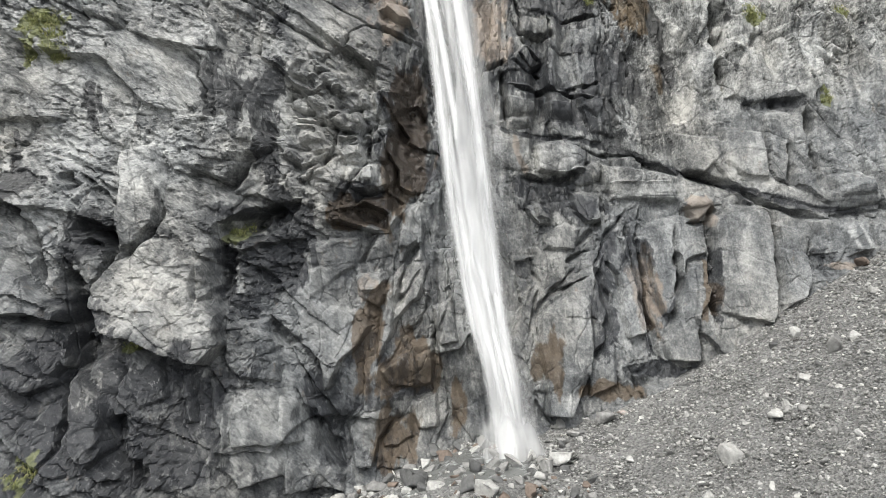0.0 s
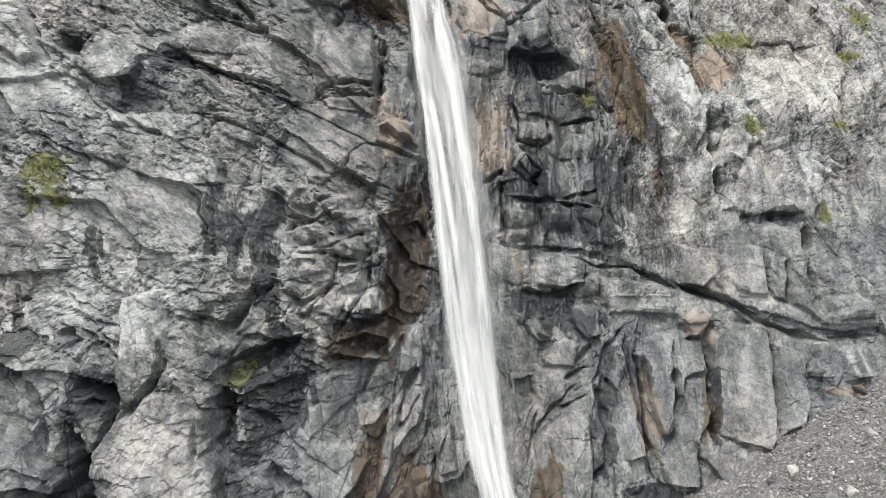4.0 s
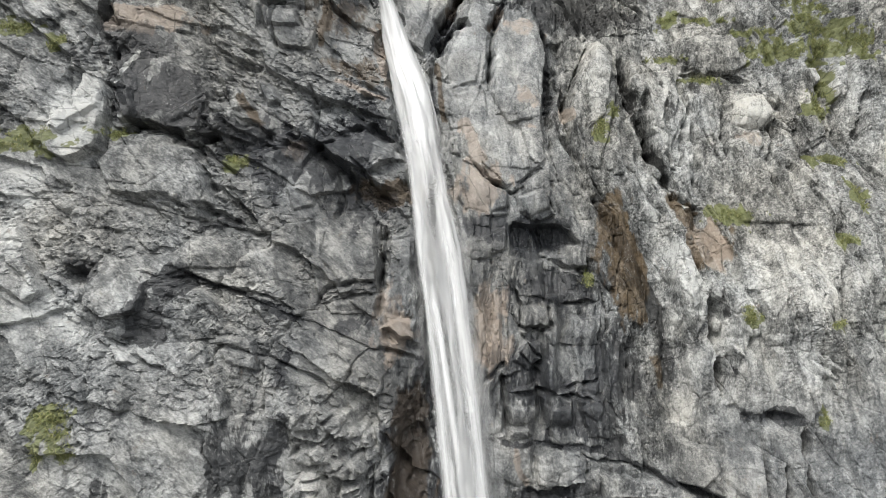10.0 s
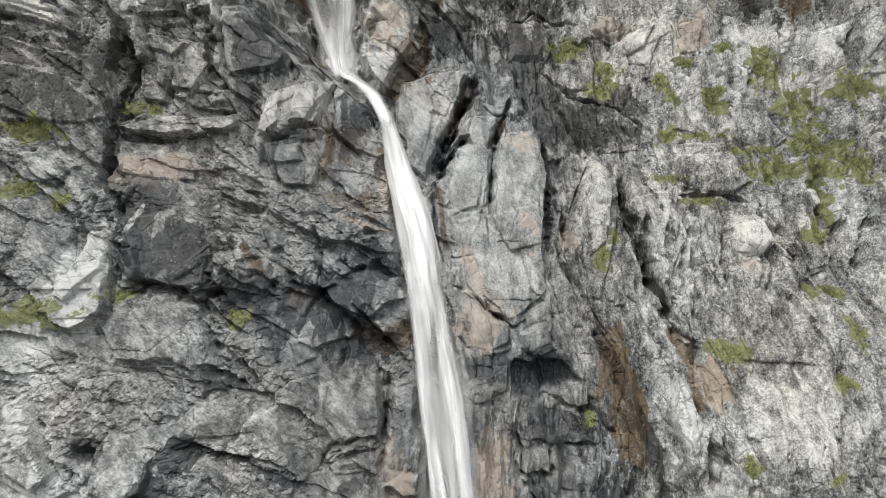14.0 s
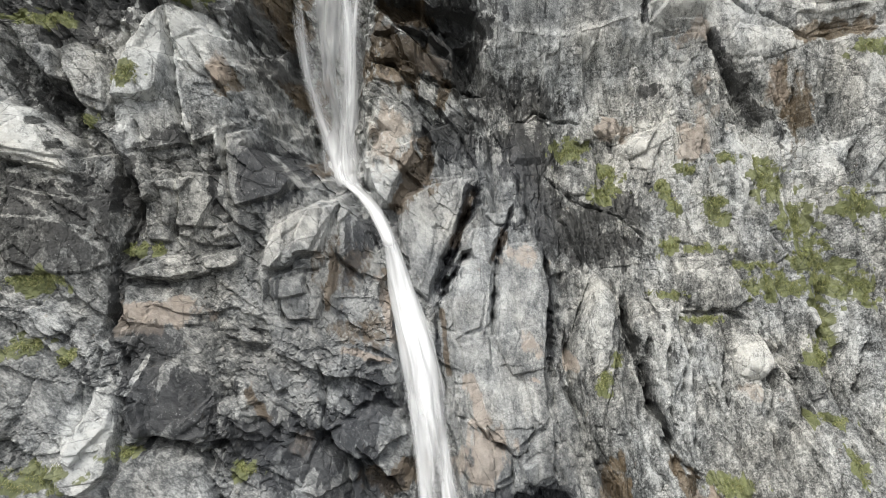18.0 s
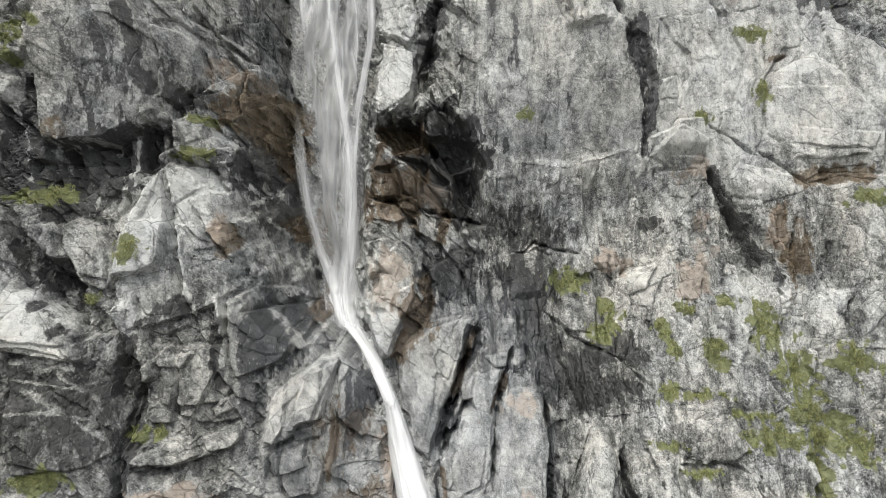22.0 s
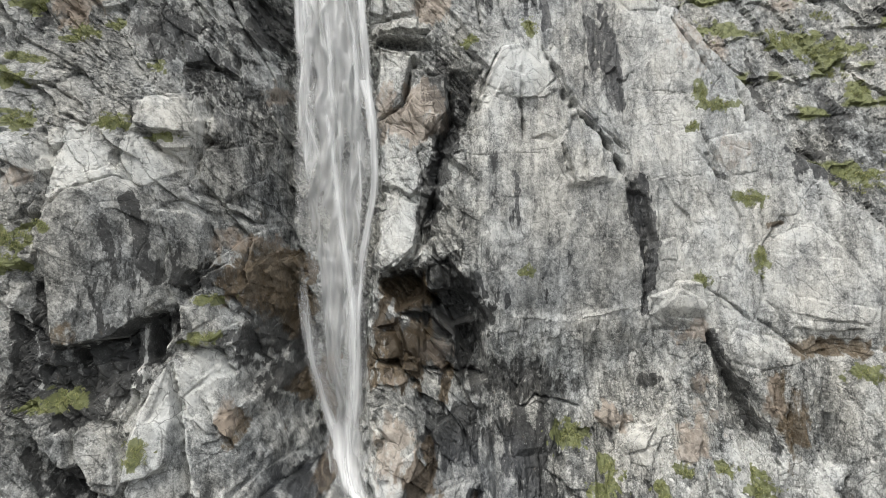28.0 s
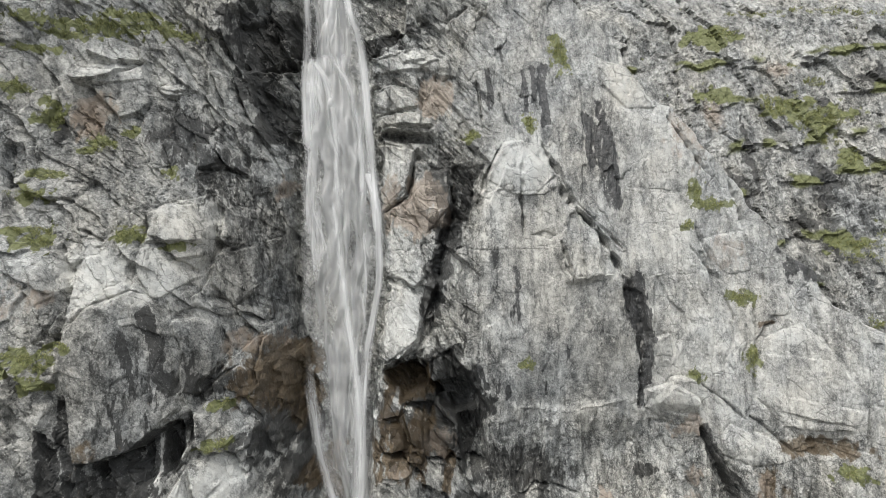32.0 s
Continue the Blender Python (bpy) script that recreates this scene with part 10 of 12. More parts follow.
streak('pale', [(-21.0, 26.7), (-19.2, 23.9), (-17.5, 22.3)], 0.7, 0.32)
streak('pale', [(-10.9, 26.3), (-8.9, 27.4)], 0.6, 0.27)
streak('pale', [(-11.3, 25.4), (-9.9, 24.6), (-8.6, 24.2)], 0.6, 0.23)
streak('pale', [(-12.7, 23.3), (-11.0, 23.0), (-9.1, 22.2)], 0.5, 0.2)
streak('pale', [(-13.6, 14.7), (-12.4, 13.2), (-11.7, 11.6)], 0.6, 0.24)
streak('pale', [(-15.0, 16.8), (-14.3, 14.7)], 0.6, 0.17)
streak('wet', [(-15.5, 16.6), (-15.1, 14.8), (-14.8, 14.3)], 0.8, 0.2)
streak('wet', [(-8.7, 18.3), (-8.3, 15.6), (-8.3, 12.7)], 0.7, 0.39)
streak('wet', [(-9.5, 19.1), (-9.5, 16.2)], 0.6, 0.28)
streak('wet', [(-10.9, 17.8), (-10.4, 15.3)], 0.6, 0.21)
streak('wet', [(-5.1, 11.1), (-3.6, 11.1), (-3.1, 12.4)], 0.8, 0.27)
stain('wet', (-14.2, 22.7), 0.7, 0.95, 0.68, 0)
stain('wet', (-17.6, 25.7), 0.7, 0.69, 0.42, 0)
block([(-7.9, 18.8), (-6.5, 18.9), (-5.7, 18.4), (-6.8, 17.6), (-7.7, 17.9)], 0.5, 0.2, 0.2, 0.15)
block([(-6.7, 18.0), (-5.3, 18.3), (-4.9, 17.5), (-6.1, 16.9)], 0.5, 0.2, 0.25, 0.1)
block([(-5.4, 17.6), (-4.0, 17.8), (-3.7, 16.7), (-4.9, 16.3)], 0.45, 0.25, 0.2, 0.12)
block([(-7.4, 16.9), (-6.0, 16.9), (-5.6, 16.2), (-6.8, 15.9), (-7.5, 16.2)], 0.5, 0.2, 0.3, 0.18)
block([(-5.7, 16.1), (-4.3, 16.4), (-4.0, 15.5), (-5.3, 15.2)], 0.5, 0.25, 0.2, 0.05)
block([(-7.4, 15.4), (-6.1, 15.4), (-5.6, 14.6), (-7.0, 14.2)], 0.5, 0.2, 0.25, 0.2)
block([(-5.5, 15.0), (-4.2, 15.2), (-3.9, 14.1), (-5.2, 13.7)], 0.5, 0.25, 0.2, 0.1)
block([(-4.8, 13.5), (-3.5, 13.7), (-3.2, 12.4), (-4.4, 12.0)], 0.5, 0.2, 0.2, 0.2)
block([(-7.2, 14.0), (-6.2, 14.0), (-5.7, 13.0), (-6.6, 12.4)], 0.5, 0.25, 0.2, -0.05)
block([(-3.7, 17.5), (-2.7, 17.7), (-2.6, 16.2), (-3.4, 15.7)], 0.45, 0.2, 0.25, 0.1)
block([(-3.7, 15.5), (-2.6, 15.7), (-2.8, 13.7), (-3.6, 13.8)], 0.5, 0.2, 0.2, 0)
crack([(-7.8, 17.3), (-6.4, 17.1), (-5.1, 17.3)], 0.1, 0.5)
crack([(-7.3, 15.7), (-5.8, 15.7), (-4.0, 16.6)], 0.1, 0.5)
crack([(-6.6, 12.2), (-5.5, 14.0), (-5.3, 15.3)], 0.1, 0.5)
crack([(-5.1, 11.7), (-3.9, 13.6), (-3.4, 16.0)], 0.12, 0.6)
crack([(-6.9, 23.9), (-6.1, 24.3), (-4.6, 24.5), (-3.9, 24.1)], 0.12, 0.6)
crack([(-3.9, 28.5), (-3.7, 25.6), (-3.8, 24.2)], 0.1, 0.5)
crack([(-15.4, 25.8), (-14.1, 25.3), (-13.1, 25.5), (-12.6, 24.7)], 0.1, 0.5)
crack([(-10.7, 24.8), (-9.4, 24.4), (-8.0, 23.7)], 0.1, 0.5)
crack([(-16.5, 21.0), (-16.1, 19.7), (-15.8, 19.2)], 0.1, 0.4)
slab([(-7.5, 28.7), (-4.4, 29.0), (-3.8, 24.9), (-6.9, 24.3), (-7.4, 26.0)], 0.25, 0, 0, 0.03, 0.5)
slab([(-17.8, 32.3), (-16.4, 33.0), (-14.7, 32.7), (-13.0, 30.7), (-13.5, 29.2), (-16.5, 29.6)], 0.25, 0, 0, 0.05, 0.5)
slab([(-17.1, 25.2), (-16.2, 26.4), (-14.1, 26.8), (-13.0, 26.3), (-14.3, 24.1), (-16.0, 23.8)], 0.25, 0, 0, 0.06, 0.45)
slab([(-12.1, 22.1), (-10.1, 22.2), (-8.8, 21.3), (-10.1, 19.9), (-11.6, 20.2)], 0.2, 0, 0, 0.03, 0.45)
slab([(-13.6, 13.4), (-12.1, 12.7), (-11.9, 11.7), (-12.0, 10.1), (-12.9, 9.1), (-13.3, 10.6)], 0.5, 0, 0, 0.15, 0.6)
slab([(-6.4, 9.1), (-4.7, 8.2), (-4.1, 6.1), (-4.9, 4.4), (-6.0, 5.0), (-6.6, 6.9)], 0.4, 0, 0, 0.1, 0.6)
streak('pale', [(-10.2, 7.8), (-9.7, 6.4), (-9.3, 5.2)], 0.6, 0.19)
streak('pale', [(-2.5, 5.5), (-3.5, 4.2), (-2.4, 3.3)], 0.6, 0.22)
streak('rust', [(-3.1, 7.0), (-3.4, 5.1), (-3.6, 2.9)], 0.8, 0.24)
crack([(-14.4, 9.8), (-13.7, 9.9), (-13.0, 9.1), (-13.4, 7.8), (-13.4, 6.9)], 0.15, 0.8)
slab([(-16.9, 70.6), (-15.7, 71.2), (-14.3, 68.9), (-13.0, 66.2), (-12.6, 64.1), (-14.5, 64.7), (-16.5, 67.3)], 0.7, 0.1, 0.1, -0.15, 0.75)
stain('rust', (-14.9, 67.4), 0.9, 2.17, 2.89, 0)
slab([(-19.7, 67.7), (-18.2, 68.6), (-16.6, 68.1), (-16.6, 66.2), (-19.2, 65.9)], 0.5, 0, 0.1, -0.2, 0.7)
slab([(-20.4, 78.1), (-17.7, 78.7), (-17.0, 75.5), (-18.8, 73.3), (-20.4, 75.5)], 0.6, 0.1, 0.1, -0.1, 0.7)
slab([(-18.0, 74.9), (-16.1, 76.3), (-14.6, 73.2), (-14.8, 72.1), (-17.2, 72.2)], 0.5, 0.1, 0.1, -0.08, 0.7)
slab([(-17.2, 79.1), (-15.2, 79.8), (-14.6, 75.5), (-15.7, 76.5), (-16.8, 75.8)], 0.5, 0.1, 0, -0.05, 0.7)
slab([(-20.2, 66.2), (-18.6, 65.9), (-17.6, 63.5), (-19.4, 63.0)], 0.6, 0, 0.1, 0.2, 0.5)
slab([(-20.3, 61.6), (-18.5, 62.5), (-16.6, 61.1), (-15.6, 57.4), (-21.0, 57.9), (-20.8, 59.7)], 0.7, -0.1, 0.1, 0.2, 0.35)
slab([(-13.7, 58.5), (-12.6, 59.9), (-11.2, 57.6), (-10.6, 56.4), (-12.7, 56.6)], 0.5, 0.1, 0.1, -0.15, 0.7)
stain('rust', (-12.3, 57.8), 0.9, 1.54, 1.76, 0)
slab([(-17.6, 63.9), (-15.2, 64.3), (-13.0, 62.9), (-13.5, 60.8), (-16.2, 61.3)], 0.4, 0.1, 0.1, -0.1, 0.6)
stain('pink', (-18.2, 70.5), 0.6, 1.62, 1.02, 0)
crack([(-18.8, 73.3), (-17.6, 72.5), (-17.0, 72.0), (-15.0, 72.3)], 0.15, 0.8)
crack([(-20.1, 67.0), (-19.1, 68.1), (-18.2, 68.6)], 0.15, 0.8)
crack([(-16.9, 70.6), (-17.2, 68.4), (-16.6, 66.2)], 0.12, 0.6)
crack([(-14.0, 64.4), (-12.5, 63.5)], 0.12, 0.6)
streak('pale', [(-17.3, 71.8), (-17.3, 69.8)], 0.5, 0.1)
streak('pale', [(-13.4, 60.0), (-12.1, 59.7)], 0.6, 0.22)
slab([(-18.4, 84.6), (-15.4, 85.5), (-14.9, 81.7), (-17.2, 79.9)], 0.4, 0.1, 0.1, -0.1, 0.6)
slab([(-19.2, 80.3), (-17.6, 79.8), (-17.0, 76.7), (-18.6, 75.7)], 0.4, 0.1, 0.1, -0.06, 0.6)
streak('pale', [(-19.5, 30.8), (-19.5, 33.3), (-19.4, 36.4)], 0.8, 0.53)
streak('pale', [(-20.3, 25.8), (-18.2, 23.7), (-15.0, 21.6)], 0.6, 0.27)
slab([(-19.1, 38.6), (-17.9, 40.8), (-15.0, 39.4), (-13.8, 36.1), (-15.4, 34.6), (-17.7, 34.8)], 0.5, 0, 0.1, -0.12, 0.6)
slab([(-18.4, 33.1), (-15.5, 33.5), (-14.1, 31.9), (-16.0, 30.3), (-18.1, 30.6)], 0.4, 0, 0, -0.08, 0.55)
stain('wet', (-10.5, 32.7), 0.6, 1.33, 0.83, 0)
crack([(-18.2, 33.2), (-15.5, 33.5), (-14.1, 32.6), (-12.9, 31.0)], 0.12, 0.6)
# the foot of the wall lies back behind the boulders
swell((-1.5, 0.3), -1.8, 4.5, 2.6)
swell((8.0, 1.0), -1.0, 3.5, 2.5)
plain_lie = 0.95 + 0.25 * ramp(gz + fray, 42, 56) - 0.65 * ramp(gx + fray, -1, 5) * ramp(gz + fray, 58, 66) - 0.42 * ramp(gx, 3, 6) * ramp(gz - 0.25 * gx + fray, 12, 7) - 0.25 * blob(gx, gz, -14, 4, 8, 8)
relief += rough * (0.1 + 0.9 * calm) * plain_lie
grain = fbm(gx / 0.7, gz / 0.7, 51, 4, 0.55)
relief += 0.03 * grain * (0.5 + 0.5 * calm) - 0.05 * np.abs(fbm(gx / 1.6, gz / 2.4, 61, 4))
for axis in (0, 1):
    relief = 0.08 * np.roll(relief, 1, axis) + 0.84 * relief + 0.08 * np.roll(relief, -1, axis)
# steep risers are worn back, flat faces stay sharp
for _ in range(2):
    worn = relief.copy()
    for axis in (0, 1):
        worn = 0.25 * np.roll(worn, 1, axis) + 0.5 * worn + 0.25 * np.roll(worn, -1, axis)
    rise = np.hypot(np.gradient(relief, axis=0), np.gradient(relief, axis=1)) / 0.085
    relief = relief + (worn - relief) * ramp(rise, 1.6, 3.2)
# the ridge to the right, past which the wall turns away
RIDGE = [(12.0, 104.0), (15.9, 98.1), (21.0, 90.3), (25.8, 83.5), (29.4, 78.4), (32.3, 73.6), (36.5, 70.0), (44.0, 66.0)]
_, past, _ = near_line(RIDGE, gx + 0.9 * fbm(gx / 4, gz / 4, 41, 3), gz)
past = np.where(gz > 60, past, 0)
turn_away = 5.0 * np.clip(past, 0, 9)
gy = wall_depth(gx, gz) - relief + turn_away


def gully(points):
    """Rock cut back behind falling water: x, y, z, half width, from the top down."""
    p = np.array(points[::-1])
    xc, yc, half = (np.interp(gz, p[:, 2], p[:, k]) for k in (0, 1, 3))
    inside = (gz > p[0, 2]) & (gz < p[-1, 2])
    d = np.abs(gx - xc) - half + 0.5 * fbm(gx / 1.5, gz / 2.5, 45, 3)
    slope_back = yc - 0.9 * np.clip(rough, -1.5, 1.5) - 0.6 * grain * 0.2 - 3.0 * np.clip(d, 0, 50)
    return np.where(inside, np.maximum(gy, np.minimum(slope_back, yc + 1.0)), gy)


gy = gully([(-12.0, 65.0, 112.0, 3.5), (-12.0, 64.5, 97.9, 3.6), (-12.0, 61.0, 97.4, 3.2), (-11.4, 60.2, 86.0, 3.9), (-10.9, 59.2, 76.0, 4.2), (-10.7, 58.2, 68.0, 3.4), (-10.6, 57.2, 60.0, 2.4), (-9.8, 56.3, 54.0, 1.2), (-9.6, 55.6, 51.7, 1.0)])
gy = gully([(-9.6, 55.6, 52.2, 1.0), (-8.1, 52.2, 49.8, 0.8), (-6.3, 49.2, 48.0, 0.7), (-5.1, 46.9, 46.4, 0.6), (-4.4, 46.4, 44.8, 0.7)])
gy = gully([(-4.4, 46.4, 45.2, 0.5), (-3.4, 45.6, 41.6, 0.9), (-1.7, 43.0, 35.0, 1.2), (-0.9, 41.0, 30.6, 1.2), (-0.2, 38.6, 25.6, 1.3), (0.9, 35.2, 16.8, 1.3), (1.5, 33.4, 10.5, 1.3), (2.1, 31.9, 5.9, 1.3), (2.7, 30.4, 2.4, 1.3), (3.05, 29.6, -1.0, 1.4)])

pale_lie = 0.10 * ramp(gz - 0.3 * gx + fray, 30, 75) + 0.12 * ramp(gx + fray, 8, 20) * ramp(gz, 10, 24) + 0.06 * ramp(-gx + fray, 9, 15) * ramp(gz, 2, 14) * ramp(gz, 40, 30)
pale_lie = pale_lie + 0.05 * ramp(-gx + fray, 3, 8) * ramp(gz + 0.3 * gx + fray, 2, 9) * ramp(gz, 48, 36)
pale_lie = pale_lie + 0.05 * ramp(gz + fray, 44, 60)
pale_lie = pale_lie - 0.22 * blob(gx, gz, -17, 1, 9, 6) - 0.05 * blob(gx, gz, -11, 14, 9, 6) + 0.19 * blob(gx, gz, -5, 15, 8, 4.5) - 0.06 * blob(gx, gz, -7, 28, 8, 5) + 0.06 * ramp(gz + fray, 54, 62)
# the painted shade of blocks and slabs enters the rock's colour here
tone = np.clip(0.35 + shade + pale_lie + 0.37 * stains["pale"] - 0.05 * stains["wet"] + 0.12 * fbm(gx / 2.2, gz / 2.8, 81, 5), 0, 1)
washed = np.maximum(0.7 * ramp(gz - 0.25 * gx + fray, 19, 10), 0.5 * ramp(gz + fray, 50, 42) * ramp(np.abs(gx + 0.12 * gz), 10, 5))
washed = np.maximum(washed, 0.65 * ramp(np.abs(gx + 0.12 * gz - 2) + 0.5 * fray, 13, 8) * ramp(gz + fray, 56, 48))
washed = np.maximum(washed, 0.4 * left * ramp(gz + fray, 44, 36))
washed = np.maximum(washed, 0.4 * ramp(gx + fray, 0, 5) * ramp(gz + fray, 60, 66))
wet = np.clip(stains["wet"] - 0.7 * stains["pale"], 0, 1) * (1 - 0.65 * blob(gx, gz, -16.5, 78, 4.5, 10))
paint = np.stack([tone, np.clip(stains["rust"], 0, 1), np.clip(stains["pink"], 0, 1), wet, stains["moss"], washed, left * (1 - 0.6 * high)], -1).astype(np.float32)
coords = np.stack([gx, gy, gz], -1).astype(np.float32)


def rock_mesh(name, co, quads, colours, material, smooth=False):
    me = bpy.data.meshes.new(name)
    me.vertices.add(len(co))
    me.vertices.foreach_set("co", co.ravel())
    me.loops.add(quads.size)
    me.loops.foreach_set("vertex_index", quads.ravel().astype(np.int32))
    me.polygons.add(len(quads))
    me.polygons.foreach_set("loop_start", np.arange(0, quads.size, 4, dtype=np.int32))
    me.polygons.foreach_set("use_smooth", np.full(len(quads), smooth))
    me.update(calc_edges=True)
    if colours is not None:
        me.attributes.new("rock", "FLOAT_COLOR", "POINT").data.foreach_set("color", colours[:, :4].astype(np.float32).ravel())
        me.attributes.new("moss", "FLOAT", "POINT").data.foreach_set("value", colours[:, 4].astype(np.float32).copy())
        me.attributes.new("washed", "FLOAT", "POINT").data.foreach_set("value", colours[:, 5].astype(np.float32).copy())
        me.attributes.new("beds", "FLOAT", "POINT").data.foreach_set("value", colours[:, 6].astype(np.float32).copy())
    me.materials.append(material)
    return me


def grid_quads(rows, cols):
    i = np.arange(rows * cols).reshape(rows, cols)
    return np.stack([i[:-1, :-1], i[:-1, 1:], i[1:, 1:], i[1:, :-1]], -1)


quads = grid_quads(ROWS_UP, COLS)
kept = past[:-1, :-1] < 2.0
quads, owner = quads[kept].reshape(-1, 4), block_of[:-1, :-1][kept]
owner = np.where(np.bincount(owner + 1)[owner + 1] > 30, owner, -1)
allco, allpaint = coords.reshape(-1, 3), paint.reshape(-1, 7)


def take(which):
    q = quads[which]
    used, back = np.unique(q, return_inverse=True)
    return allco[used], back.reshape(q.shape), allpaint[used]


cliff = new("cliff", None)
tagged(cliff, "grey fractured rock wall with wet and rusty streaks", "cliff", kind="structure")
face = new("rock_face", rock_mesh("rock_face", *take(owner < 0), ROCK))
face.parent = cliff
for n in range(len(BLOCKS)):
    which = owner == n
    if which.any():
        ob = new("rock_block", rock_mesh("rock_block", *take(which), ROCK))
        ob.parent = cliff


def wall_at(x, z):
    """The rock's surface at x, z."""
    r = int(np.clip(np.searchsorted(heights, z), 1, ROWS_UP - 1))
    c = int(np.clip(np.searchsorted(across, x / float(half_width(z))), 1, COLS - 1))
    return float(gy[r, c])


# ---- water ----
def water_material(name, body, holes, soft, detail, through, spread=1.0):
    m, n, l, b = material(name, 0.35)
    uv = n.new("ShaderNodeUVMap")
    g = n.new("ShaderNodeMapping")
    g.inputs["Scale"].default_value = (2.1 / spread, 0.085, 1)
    l.new(uv.outputs[0], g.inputs["Vector"])
    strands = noise_node(n, l, g.outputs["Vector"], 1.0, detail, 0.5)
    g2 = n.new("ShaderNodeMapping")
    g2.inputs["Scale"].default_value = (1.3 / spread, 0.10, 1)
    l.new(uv.outputs[0], g2.inputs["Vector"])
    broad = noise_node(n, l, g2.outputs["Vector"], 1.0, 3, 0.5)
    edge = n.new("ShaderNodeAttribute")
    edge.attribute_name = "thick"
    s = sum_node(n, l, sum_node(n, l, strands, 0.8, "MULTIPLY"), sum_node(n, l, sum_node(n, l, broad, 1.3, "MULTIPLY"), -0.45))
    s = sum_node(n, l, s, edge.outputs["Fac"])
    alpha = curve_node(n, l, s, holes, holes + soft, 0.0, body)
    b.inputs["Base Color"].default_value = (0.95, 0.96, 0.96, 1)
    b.inputs["Subsurface Weight"].default_value = 0.0
    tr = n.new("ShaderNodeBsdfTranslucent")
    tr.inputs[0].default_value = (0.92, 0.94, 0.94, 1)
    mixed = n.new("ShaderNodeMixShader")
    mixed.inputs[0].default_value = through
    l.new(b.outputs[0], mixed.inputs[1])
    l.new(tr.outputs[0], mixed.inputs[2])
    clear = n.new("ShaderNodeBsdfTransparent")
    out = n.new("ShaderNodeMixShader")
    l.new(alpha, out.inputs[0])
    l.new(clear.outputs[0], out.inputs[1])
    l.new(mixed.outputs[0], out.inputs[2])
    l.new(out.outputs[0], n["Material Output"].inputs["Surface"])
    return m


def smooth_line(points, count):
    """A smooth curve through points of any number of values."""
    p = np.array(points, float)
    d = np.concatenate([[0], np.cumsum(np.linalg.norm(np.diff(p[:, :3], axis=0), axis=1))])
    slope = np.gradient(p, d, axis=0)
    s = np.linspace(0, d[-1], count)
    k = np.clip(np.searchsorted(d, s) - 1, 0, len(d) - 2)
    h = (d[k + 1] - d[k])[:, None]
    t = (s - d[k])[:, None] / h
    return ((2 * t ** 3 - 3 * t ** 2 + 1) * p[k] + (t ** 3 - 2 * t ** 2 + t) * h * slope[k] + (3 * t ** 2 - 2 * t ** 3) * p[k + 1] + (t ** 3 - t ** 2) * h * slope[k + 1]), s


def ribbon(name, points, mat, parent, thick=0.0, seed=0, cols=40, swell_out=0.35, label="", fade_in=0.0, fade_out=0.0, rim=1.9):
    """Falling water: a curved sheet along x, y, z, half width; thick adds to the body in the middle."""
    rows = 160
    line, s = smooth_line(points, rows)
    u = np.linspace(-1, 1, cols)
    ss, uu = np.meshgrid(s, u, indexing="ij")
    ww = line[:, 3][:, None]
    wob = 0.10 * fbm(uu * 2 + seed, ss / 5, 400 + seed, 2) * ww
    x = line[:, 0][:, None] + uu * ww + wob
    y = line[:, 1][:, None] - swell_out * ww * (1 - uu * uu) - 0.14 * ww * fbm(uu * ww * 2.5 + seed, ss / 3.5, 430 + seed, 3)
    z = np.repeat(line[:, 2][:, None], cols, 1)
    me = rock_mesh(name, np.stack([x, y, z], -1).reshape(-1, 3).astype(np.float32), grid_quads(rows, cols).reshape(-1, 4), None, mat, True)
    th = (thick + line[:, 4][:, None] if line.shape[1] > 4 else thick) + 0.32 - 0.9 * np.abs(uu) ** rim + 0.12 * fbm(uu * 3 + 7 * seed, ss / 9, 460 + seed, 2)
    if fade_in:
        th = th - 0.9 * ramp(ss, fade_in, 0)
    if fade_out:
        th = th - 0.9 * ramp(ss, s[-1] - fade_out, s[-1])
    me.attributes.new("thick", "FLOAT", "POINT").data.foreach_set("value", th.astype(np.float32).ravel())
    lay = me.uv_layers.new(name="UVMap")
    uv = np.stack([(uu * ww + seed * 3.7), ss + seed * 11.3], -1).reshape(-1, 2)
    idx = np.zeros(len(me.loops), np.int32)
    me.loops.foreach_get("vertex_index", idx)
    lay.data.foreach_set("uv", uv[idx].astype(np.float32).ravel())
    ob = new(name, me)
    ob.parent = parent
    if label:
        tagged(ob, label)
    return ob


WHITE = water_material("falling_water", 0.93, 0.40, 1.0, 3, 0.22)
THIN = water_material("thin_water", 0.9, 0.44, 1.05, 2.5, 0.25)
VEIL = water_material("water_veil", 0.66, 0.40, 1.1, 1.5, 0.35)
MIST = water_material("water_mist", 0.84, 0.48, 1.2, 1.2, 0.35, 1.9)
waterfall = new("waterfall", None)
tagged(waterfall, "white waterfall dropping in steps down the grey cliff", "waterfall", kind="structure")
LOWER = [(-5.3, 46.2, 46.9, 0.5, 0.45), (-4.4, 45.4, 45.2, 0.55, 0.5), (-3.4, 44.6, 41.6, 0.95, 0.6), (-2.4, 43.4, 38.3, 1.25, 0.6), (-1.7, 42.0, 35.0, 1.4, 0.35), (-0.9, 40.0, 30.6, 1.55, -0.2), (-0.2, 37.6, 25.6, 1.65, -0.32),
         (0.9, 34.2, 16.8, 1.6, -0.28), (1.5, 32.4, 10.5, 1.5, -0.1), (2.15, 30.9, 5.9, 1.3, 0.0), (2.75, 29.4, 2.4, 1.1, 0.1), (3.05, 28.6, 0.1, 1.1, 0.3)]
ribbon("lower_fall", LOWER, WHITE, waterfall, -0.02, 1, 48, rim=1.5)
